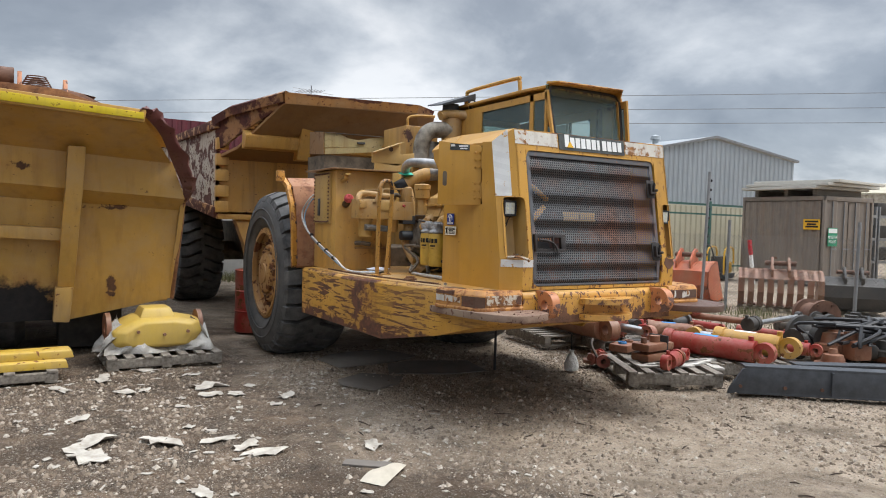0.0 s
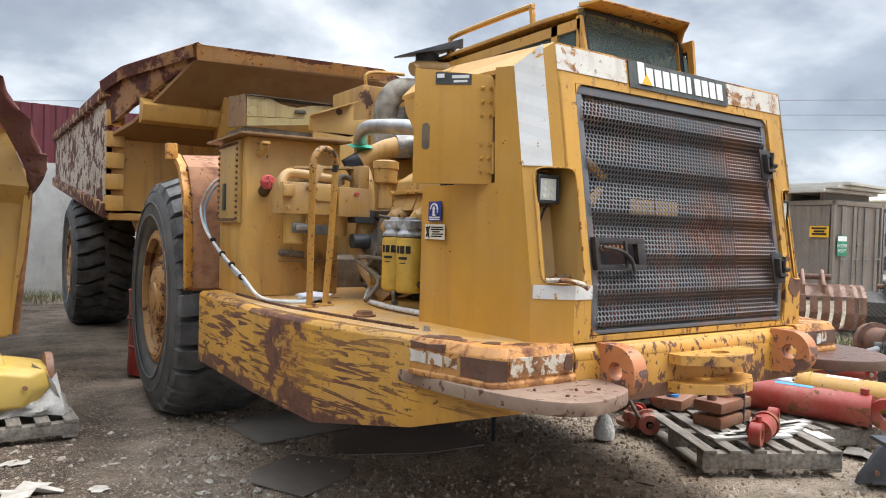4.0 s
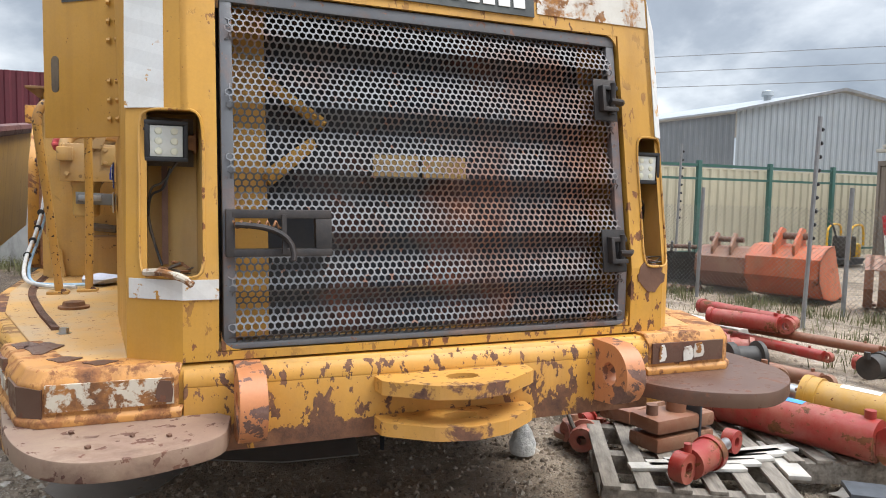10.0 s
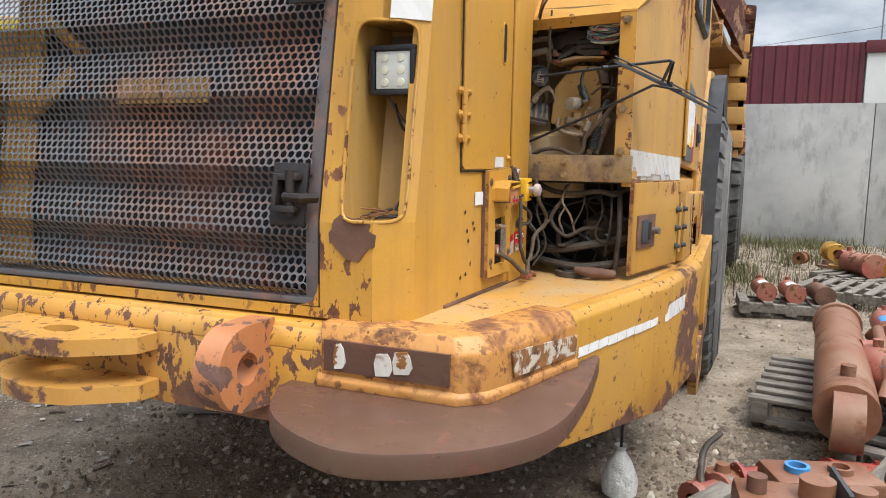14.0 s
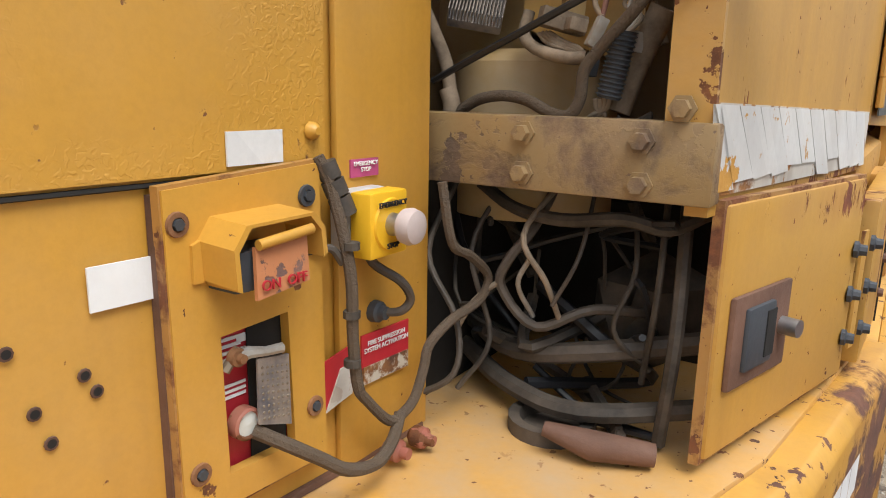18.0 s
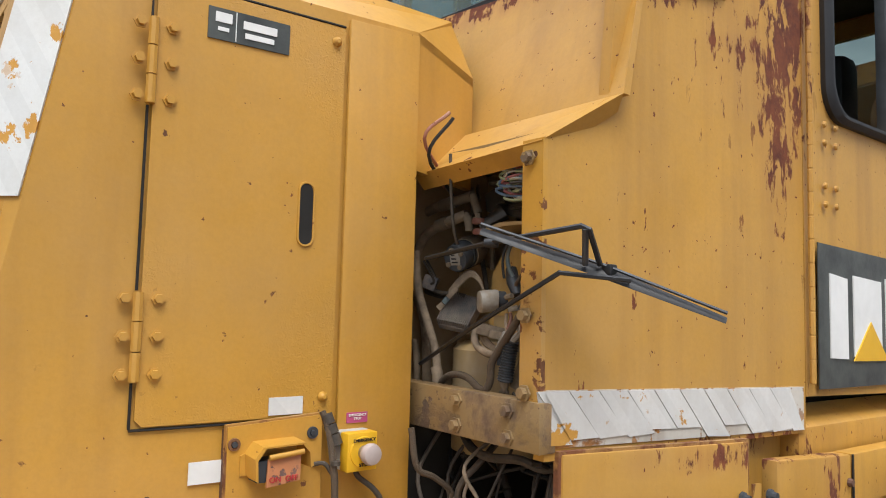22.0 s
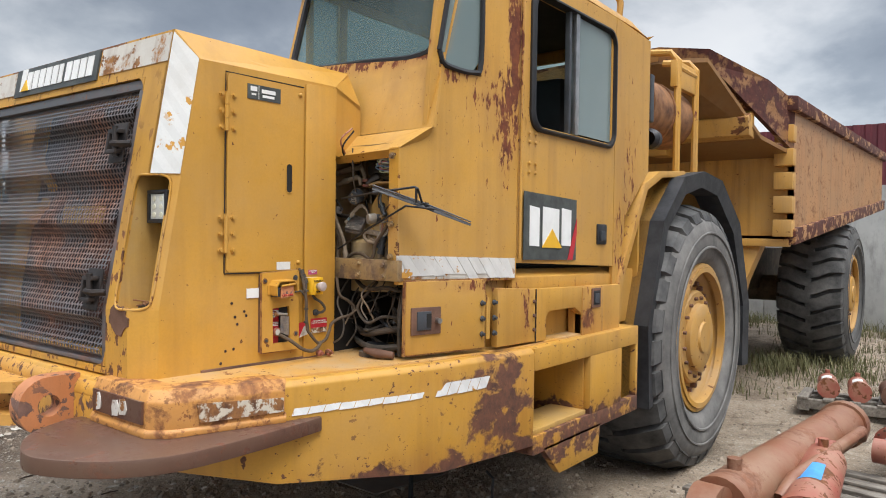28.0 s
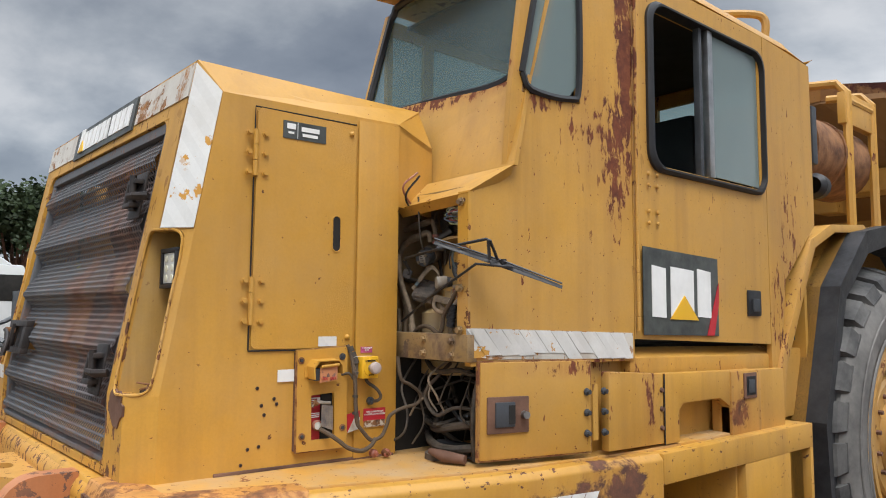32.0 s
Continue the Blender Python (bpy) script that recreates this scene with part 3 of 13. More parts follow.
# ---- ground ----
def ground_mat():
    n = NT("gravel_dirt")
    a = n.noise(0.45, 7, 0.66)
    b = n.noise(2.6, 9, 0.72, None, 0.6)
    c = n.noise(55, 5, 0.75)
    # brown soil to the west, paler gravel to the east, with a ragged border
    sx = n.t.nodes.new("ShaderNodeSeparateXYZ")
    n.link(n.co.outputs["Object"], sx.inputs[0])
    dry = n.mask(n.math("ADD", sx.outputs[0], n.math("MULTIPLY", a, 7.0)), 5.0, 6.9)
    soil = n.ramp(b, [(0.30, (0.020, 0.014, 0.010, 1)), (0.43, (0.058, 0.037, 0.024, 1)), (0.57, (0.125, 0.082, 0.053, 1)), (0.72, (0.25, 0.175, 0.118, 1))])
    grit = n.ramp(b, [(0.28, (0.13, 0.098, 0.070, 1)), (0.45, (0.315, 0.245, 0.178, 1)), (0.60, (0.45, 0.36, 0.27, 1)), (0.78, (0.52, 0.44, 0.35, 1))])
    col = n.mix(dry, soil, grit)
    pf = None
    for sc, lo, hi, gs in ((34, 0.38, 0.16, 1.4), (85, 0.42, 0.15, 2.3), (150, 0.45, 0.2, 3.1)):
        vo = n.t.nodes.new("ShaderNodeTexVoronoi")
        vo.inputs["Scale"].default_value = sc
        n.link(n.co.outputs["Object"], vo.inputs["Vector"])
        sep_ = n.t.nodes.new("ShaderNodeSeparateXYZ")
        n.link(vo.outputs["Color"], sep_.inputs[0])
        pick = n.mask(sep_.outputs[0], 0.40, 0.44)
        gate = n.mask(n.noise(gs, 6, 0.65), 0.36, 0.50)
        f = n.math("MULTIPLY", n.math("MULTIPLY", n.mask(vo.outputs["Distance"], lo, hi), pick), gate)
        st = n.mix(sep_.outputs[1], (0.07, 0.055, 0.043, 1), (0.74, 0.67, 0.57, 1))
        col = n.mix(n.math("MULTIPLY", f, 0.95), col, st)
        pf = f if pf is None else n.math("ADD", pf, f)
    col = n.mix(n.math("MULTIPLY", n.mask(c, 0.42, 0.72), 0.40), col, (0.34, 0.28, 0.21, 1))
    col = n.mix(n.math("MULTIPLY", n.mask(n.noise(24, 6, 0.7), 0.56, 0.66), 0.6), col, (0.045, 0.033, 0.025, 1))
    wet = n.noise(0.8, 6, 0.62, None, 0.8)
    col = n.mix(n.math("MULTIPLY", n.mask(wet, 0.50, 0.66), 0.55), col, (0.040, 0.027, 0.018, 1))
    n.put("Base Color", col)
    n.put("Roughness", 0.92)
    n.put("Specular IOR Level", 0.2)
    h = n.math("ADD", n.math("MULTIPLY", pf, 0.55), n.math("MULTIPLY", c, 0.55))
    n.bump(n.math("ADD", h, n.math("MULTIPLY", b, 2.2)), 0.9, 0.022)
    return n.m


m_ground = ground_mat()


def axis_steps(a, b, fine, far):
    core = np.arange(a, b, fine).tolist()
    lo, hi, s = [a], [b], fine
    while lo[-1] > -far:
        s *= 1.5
        lo.append(lo[-1] - s)
    s = fine
    while hi[-1] < far:
        s *= 1.5
        hi.append(hi[-1] + s)
    return lo[:0:-1] + core + hi


def ground_z(x, y):
    return 0.025 * (noise.noise((x * 0.35, y * 0.35, 3.1))) + 0.020 * noise.noise((x * 1.7, y * 1.7, 7.7)) + 0.010 * noise.noise((x * 5, y * 5, 1.2)) - 0.012 - 0.035 * min(1, max(0, (x - 4.2) / 1.6))


def build_ground():
    xs, ys = axis_steps(-3.0, 14.0, 0.11, 900), axis_steps(1.0, 20.0, 0.11, 900)
    v = [(x, y, ground_z(x, y) if abs(x) < 40 and abs(y) < 60 else -0.012) for y in ys for x in xs]
    w = len(xs)
    f = [(j * w + i, j * w + i + 1, (j + 1) * w + i + 1, (j + 1) * w + i) for j in range(len(ys) - 1) for i in range(w - 1)]
    me = bpy.data.meshes.new("ground")
    me.from_pydata(v, [], f)
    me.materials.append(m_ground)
    me.polygons.foreach_set("use_smooth", [True] * len(f))
    return tagged(new("ground", me), "bare brown gravel and dirt yard with pebbles", "ground", kind="structure")


build_ground()

# ---- the dump truck ----
TX = 4.13
truck = thing("dump_truck", (TX, 8.66, 0), "yellow articulated dump truck with peeling rusty paint and open engine bay", "truck", org=(0, 8.66, 0))


# front frame with the bumper: plan of the right half, then the underside height along it
HULL = [(1.14, 4.49), (1.325, 4.88), (1.52, 5.58), (1.60, 6.20)]
g = G()
right = HULL
left = [(-1.60, 7.36), (-1.595, 6.20), (-1.49, 5.58), (-1.315, 4.93), (-1.12, 4.49)]
plan = right + [(1.60, 6.21), (1.0, 6.21), (1.0, 7.36)] + left
low = [0.87, 0.755, 0.66, 0.65, 0.65, 0.65, 0.62, 0.64, 0.655, 0.62, 0.735, 0.87]
g.loft([[(x, y, z) for (x, y), z in zip(plan, low)], [(x, y, 1.10) for x, y in plan], [(x * 0.988, y + (0.012 if y < 5 else 0), 1.122) for x, y in plan]])
frame_hull = part("front_frame", g, m_yellow_bump, truck, "scraped yellow steel front frame with rust patches", bevel=0.006)
# deck plate
g = G()
dk = [(1.09, 4.56), (1.27, 4.90), (1.46, 5.58), (1.54, 6.2), (1.54, 7.3), (-1.54, 7.3), (-1.53, 6.2), (-1.44, 5.58), (-1.26, 4.95), (-1.07, 4.56)]
g.prism(dk, "z", 1.118, 1.130)
part("deck_plate", g, m_deck, truck, "dusty faded deck plate", bevel=0.003)
# side steps on the cab side
g = G()
g.box(1.56, 1.60, 6.21, 7.46, 1.01, 1.12).box(1.56, 1.60, 6.21, 7.46, 0.60, 0.69)
g.box(1.56, 1.60, 6.81, 7.22, 0.69, 1.01).box(1.56, 1.60, 7.43, 7.46, 0.69, 1.01)
g.box(1.0, 1.56, 6.21, 7.46, 1.09, 1.12).box(1.0, 1.56, 6.21, 7.46, 0.60, 0.64)
g.box(1.12, 1.15, 6.21, 7.46, 0.64, 1.09)
g.box(1.15, 1.56, 6.80, 6.83, 0.64, 1.09).box(1.15, 1.56, 7.20, 7.23, 0.64, 1.09)
part("side_step_frame", g, m_yellow_bump, truck, "yellow side frame with two step openings", bevel=0.004)
g = G()
g.box(1.36, 1.58, 6.22, 6.80, 0.69, 0.715)
part("step_tread", g, m_yellow_pale, truck, bevel=0.004)
g = G()
g.loft([[(1.56, 6.30, 0.62), (1.60, 6.30, 0.62), (1.60, 6.95, 0.62), (1.56, 6.95, 0.62)], [(1.56, 6.48, 0.45), (1.60, 6.48, 0.45), (1.60, 6.92, 0.45), (1.56, 6.92, 0.45)]])
part("step_bracket", g, m_yellow_bump, truck, bevel=0.005)

# bumper front: rounded top lip
g = G()
g.prism([(4.53, 1.122), (4.506, 1.117), (4.488, 1.104), (4.477, 1.085), (4.474, 1.06), (4.53, 1.06)], "x", -0.80, 0.815)
part("bumper_lip", g, m_bumper, truck, bevel=0.004)
g = G()
g.box(-0.80, 0.815, 4.474, 4.496, 0.862, 1.06)
part("bumper_face", g, m_bumper, truck, "chipped yellow front bumper plate", bevel=0.004)


def flip(g, s):
    if s < 0:
        g.v = [(-x, y, z) for x, y, z in g.v]
        g.f = [tuple(reversed(f)) for f in g.f]
    return g


# rusty side wing plates, raised corner blocks, lifting eyes
for s in (1, -1):
    if s > 0:
        pl = curve([(0.72, 4.42, 0), (0.80, 4.28, 0), (0.92, 4.19, 0), (1.06, 4.15, 0), (1.20, 4.20, 0), (1.32, 4.30, 0), (1.40, 4.46, 0), (1.41, 4.74, 0), (1.385, 5.04, 0)], 5)
    else:
        pl = curve([(0.67, 4.44, 0), (0.71, 4.27, 0), (0.85, 4.19, 0), (0.99, 4.165, 0), (1.10, 4.205, 0), (1.19, 4.32, 0), (1.26, 4.52, 0), (1.325, 4.88, 0), (1.35, 5.27, 0)], 5)
    pts = [(p.x, p.y) for p in pl] + [(1.25, 5.10), (1.0, 4.6), (0.72, 4.50)]
    g = flip(G().prism(pts, "z", 0.925, 0.980), s)
    wing = part("wing_plate", g, m_wing_dark if s > 0 else m_wing, truck, "thick brown rusted wing plate", bevel=0.008)
    if s < 0:
        # yellow paint left on the rear half of the left wing
        yl = [(1.245, 4.60), (1.285, 4.78), (1.318, 4.95), (1.338, 5.20), (1.30, 5.16), (1.25, 5.10), (1.16, 4.88), (1.13, 4.70), (1.18, 4.62)]
        part("paint_remains", flip(G().loft([[(x, y, 0.981) for x, y in yl], [(x, y, 0.9845) for x, y in yl]]), s), m_block_pale, wing, "yellow paint left on the wing")
        for x, y in ((0.93, 4.33), (1.03, 4.27), (0.84, 4.30), (1.08, 4.40)):
            part("pebble", flip(G().blob((x, y, 0.984), 0.007), s), m_rust, wing)
    blk = [(0.812, 4.472), (1.165, 4.472), (1.222, 4.52), (1.262, 4.64), (1.345, 4.90), (1.24, 4.92), (1.12, 4.58), (0.812, 4.58)]
    g = flip(G().loft([[(x, y, 0.975) for x, y in blk], [(x, y, 1.095) for x, y in blk], [(x * 0.985, y + 0.02, 1.132) for x, y in blk]]), s)
    part("corner_block", g, m_block, truck, "corner block with heavy orange rust", bevel=0.006)
    ft = [(0.806, 4.462), (1.168, 4.462), (1.230, 4.512), (1.270, 4.64), (1.352, 4.90), (1.29, 4.90), (1.15, 4.54), (0.797, 4.53)]
    g = flip(G().loft([[(x, y, 0.980) for x, y in ft], [(x, y, 0.998) for x, y in ft], [(x * 0.99, y + 0.012, 1.012) for x, y in ft]]), s)
    part("block_foot", g, m_block, truck, bevel=0.004)
    g = flip(G().box(0.825, 1.15, 4.464, 4.473, 1.022, 1.097), s)
    if s < 0:
        # white flakes and black scale on the side face of the block
        def face(t0, t1, z0, z1, off):
            a, b = Vector((1.262, 4.64, 0)), Vector((1.345, 4.90, 0))
            d_ = (b - a).normalized()
            o = Vector((d_.y, -d_.x, 0)) * off
            q_ = [(a.lerp(b, t) + o, z) for t, z in ((t0, z0), (t0 + (t1 - t0) * 0.4, z0 + 0.006), (t1, z0 + 0.002), (t1 - 0.02, (z0 + z1) / 2), (t1 + 0.01, z1), (t0 + (t1 - t0) * 0.5, z1 - 0.007), (t0, z1 + 0.003))]
            return flip(G().loft([[(p.x - o.x * 3, p.y - o.y * 3, z) for p, z in q_], [(p.x, p.y, z) for p, z in q_]]), s)

        for t0, t1, z0, z1, m_ in ((0.06, 0.30, 1.03, 1.075, m_white_worn), (0.34, 0.62, 1.03, 1.085, m_band_worn), (0.66, 0.98, 1.03, 1.085, m_band_worn), (0.30, 0.98, 1.088, 1.12, m_wing_dark)):
            part("paint_flake", face(t0, t1, z0, z1, 0.004), m_, truck)
        part("black_scale", flip(G().loft([[(1.16, 4.468, 1.005), (1.224, 4.512, 1.005), (1.264, 4.638, 1.01), (1.25, 4.64, 1.01), (1.15, 4.48, 1.01)], [(1.16, 4.466, 1.085), (1.226, 4.510, 1.09), (1.266, 4.636, 1.088), (1.25, 4.64, 1.088), (1.15, 4.48, 1.088)]]), s), m_wing_dark, truck, "black scale on the corner of the block")
        for x, y, w, d in ((1.20, 4.80, 0.06, 0.10), (1.12, 4.62, 0.05, 0.04), (1.02, 4.55, 0.05, 0.035), (1.26, 4.86, 0.04, 0.06)):
            part("black_scale", flip(G().prism([(x + w * math.cos(a) * (0.8 + 0.25 * math.sin(3 * a)), y + d * math.sin(a) * (0.8 + 0.2 * math.cos(4 * a))) for a in [k * math.pi / 7 for k in range(14)]], "z", 1.125, 1.1345), s), m_wing_dark, truck)
    tp = part("tape_patch", g, m_wing_dark if s > 0 else m_white_worn, truck, "rusted patch with torn white tape")
    for x0, x1, z0, z1 in (((0.852, 0.886, 1.028, 1.092), (0.962, 1.01, 1.025, 1.082), (1.01, 1.06, 1.035, 1.092)) if s > 0 else ((0.827, 0.875, 1.027, 1.092),)):
        ch = [(x0 + 0.004, z0), (x1 - 0.008, z0 + 0.004), (x1, z0 + 0.02), (x1 - 0.006, z1 - 0.012), (x1 - 0.014, z1), (x0 + 0.006, z1 - 0.004), (x0, z0 + 0.03)]
        part("tape_scrap", flip(G().prism(ch, "y", 4.4605, 4.465), s), m_band_worn if s > 0 else m_wing_dark, tp)
    # lifting eye: a rounded lug with a hole
    for k in (0,):
        x0, x1 = 0.585, 0.660
        out, inn = [], []
        for i in range(24):
            a = 2 * math.pi * i / 24
            inn.append((4.388 + 0.040 * math.cos(a), 1.022 + 0.040 * math.sin(a)))
            ox, oz = 0.105 * math.cos(a), 0.105 * math.sin(a)
            if ox > 0:
                ox, oz = 0.11 * (1 if abs(ox) > 0.03 else ox / 0.03), max(-0.125, min(0.105, oz * 1.15))
            out.append((4.388 + ox, 1.022 + oz))
        g = G()
        g.loft([[(x0, *p) for p in inn], [(x0, *p) for p in out], [(x1, *p) for p in out], [(x1, *p) for p in inn], [(x0, *p) for p in inn]], True, False)
        part("lifting_eye", flip(g, s), m_orange, truck, "orange lifting eye with chipped edge", bevel=0.0)

# tow hitch: two lipped shelves with pin holes
for z, nm in ((1.033, "tow_hitch_top"), (0.905, "tow_hitch_base")):
    out = [(-0.27, 4.485), (-0.262, 4.40), (-0.12, 4.300), (0.0, 4.275), (0.12, 4.300), (0.262, 4.40), (0.27, 4.485)]
    out = [(x + 0.035, y) for x, y in out]
    ring, m = [], 84
    for i in range(m):
        a = 2 * math.pi * (i + 0.5) / m
        ring.append((0.035 + 0.055 * math.cos(a), 4.395 + 0.034 * math.sin(a)))
    # outline sampled by angle about the hole
    def cast(a):
        d = Vector((math.cos(a), math.sin(a)))
        best = 9.0
        for i in range(len(out)):
            p, q = Vector(out[i]), Vector(out[(i + 1) % len(out)])
            e, o = q - p, p - Vector((0.035, 4.395))
            den = d.x * e.y - d.y * e.x
            if abs(den) > 1e-9:
                t, u = (o.x * e.y - o.y * e.x) / den, (o.x * d.y - o.y * d.x) / den
                if t > 0 and -1e-6 <= u <= 1 + 1e-6:
                    best = min(best, t)
        return (0.035 + d.x * best, 4.395 + d.y * best)
    outer = [cast(2 * math.pi * (i + 0.5) / m) for i in range(m)]
    g = G().loft([[(x, y, z - 0.022) for x, y in ring], [(x, y, z - 0.022) for x, y in outer], [(x, y, z + 0.022) for x, y in outer], [(x, y, z + 0.022) for x, y in ring], [(x, y, z - 0.022) for x, y in ring]], True, False)
    part(nm, g, m_shelf, truck, "yellow tow shelf with pin hole and rusted edge", smooth=False)

# ---- hood shell ----
def hx(y):
    """The hood's side: opens slightly to the rear."""
    return 1.0 + (y - 4.7) * 0.067


def fy(z):
    """The hood's leaning front."""
    return 4.515 + max(0.0, z - 1.37) * 0.170


ZT, ZB = 2.41, 1.13
OPB, OPT = 1.155, 2.245
# each side of the front: opening edge, recess edge, start and end of the corner fold and its depth
FOLD = {1: (0.77, 0.826, 0.915, 0.994, 0.072), -1: (0.70, 0.74, 0.80, 0.952, 0.105)}


hood_before = set(scene.objects)


def slab(g, x0, x1, z0, z1, th=0.05, b0=0.0):
    """A plate on the hood's front between two sides and two heights, bent where the front bends."""
    zs = [z0] + ([1.37] if z0 < 1.36 and z1 > 1.38 else []) + [z1]
    return g.loft([[(x0, fy(z) + b0, z), (x1, fy(z) + b0, z), (x1, fy(z) + b0 + th, z), (x0, fy(z) + b0 + th, z)] for z in zs])


part("hood_front", slab(G(), -FOLD[-1][2], FOLD[1][2], OPT, ZT), m_yellow_front, truck, "yellow hood front with chipped white stripes", smooth=False)
part("hood_front", slab(G(), -FOLD[-1][2], FOLD[1][2], ZB, OPB), m_yellow_front, truck, smooth=False)
for s in (1, -1):
    xi, ri, xb, xo, dp = FOLD[s]
    for x0, x1, z0, z1 in ((xi, ri, OPB, OPT), (ri, xb, OPB, 1.375), (ri, xb, 1.862, OPT)):
        part("hood_front", flip(slab(G(), x0, x1, z0, z1), s), m_yellow_front, truck, smooth=False)
# chamfer, side and top sheets of the hood on both sides
for s in (1, -1):
    xi, ri, xb, xo, dp = FOLD[s]

    def q(*p, th=0.02, d=(-1, 0, 0)):
        v = [Vector(x) for x in p]
        o = [x + Vector(d) * th for x in v]
        n = len(v)
        a = G().add(v + o, [tuple(range(n)), tuple(range(2 * n - 1, n - 1, -1))] + [(i, n + i, n + (i + 1) % n, (i + 1) % n) for i in range(n)])
        part("hood_side" if d[0] else "hood_bevel", flip(a, s), m_yellow, truck, smooth=False)
    def cp(f, z):
        return (xb + (xo - xb) * f, fy(z) + dp * f, z)
    q(cp(0, ZB), cp(1, ZB), cp(1, 1.375), cp(0, 1.375))
    q(cp(0, 1.862), cp(1, 1.862), cp(1, 2.30), cp(0, ZT))
    q(cp(0.75, 1.375), cp(1, 1.375), cp(1, 1.862), cp(0.75, 1.862))
    if s > 0:
        q(cp(1, ZB), (hx(5.41), 5.41, ZB), (hx(5.41), 5.41, 2.30), cp(1, 2.30), cp(1, 1.37))
    else:
        q(cp(1, ZB), (1.02, 5.37, ZB), (1.02, 5.37, 1.80), (0.975, 4.86, 1.80), (0.99, 4.86, 2.30), cp(1, 2.30), cp(1, 1.37))
    back = 5.58 if s > 0 else 5.30
    # top bevel strip
    wb = 1.047 if s > 0 else 1.01
    q(cp(1, 2.30), (wb, back - (0.17 if s > 0 else 0), 2.30), (wb - 0.1, back, 2.40), (xb, fy(ZT), ZT), th=0.02, d=(0, 0, -1))
    if s > 0:
        q((1.047, 5.41, 2.30), (1.03, 5.58, 2.24), (0.945, 5.58, 2.395), (0.945, back, 2.40), th=0.02, d=(0, 0, -1))
        q((1.047, 5.41, 2.0), (1.03, 5.58, 1.98), (1.03, 5.58, 2.24), (1.047, 5.41, 2.30))
    else:
        # gusset that reaches back over the engine
        q((1.0, 5.18, 2.29), (1.0, 5.62, 2.27), (1.0, 5.60, 2.20), (1.0, 5.40, 1.98), (1.0, 5.18, 1.90))
        q((1.01, 5.28, 2.30), (1.0, 5.64, 2.29), (0.90, 5.64, 2.39), (0.91, 5.28, 2.40), th=0.02, d=(0, 0, -1))
g = G()
g.add([(-0.80, fy(ZT), ZT), (0.915, fy(ZT), ZT), (0.945, 5.58, 2.40), (-0.91, 5.58, 2.40), (-0.80, fy(ZT), 2.38), (0.915, fy(ZT), 2.38), (0.945, 5.58, 2.37), (-0.91, 5.58, 2.37)], [(0, 1, 2, 3), (7, 6, 5, 4), (0, 4, 5, 1), (1, 5, 6, 2), (2, 6, 7, 3), (3, 7, 4, 0)])
part("hood_top", g, m_yellow_front, truck, bevel=0.004)

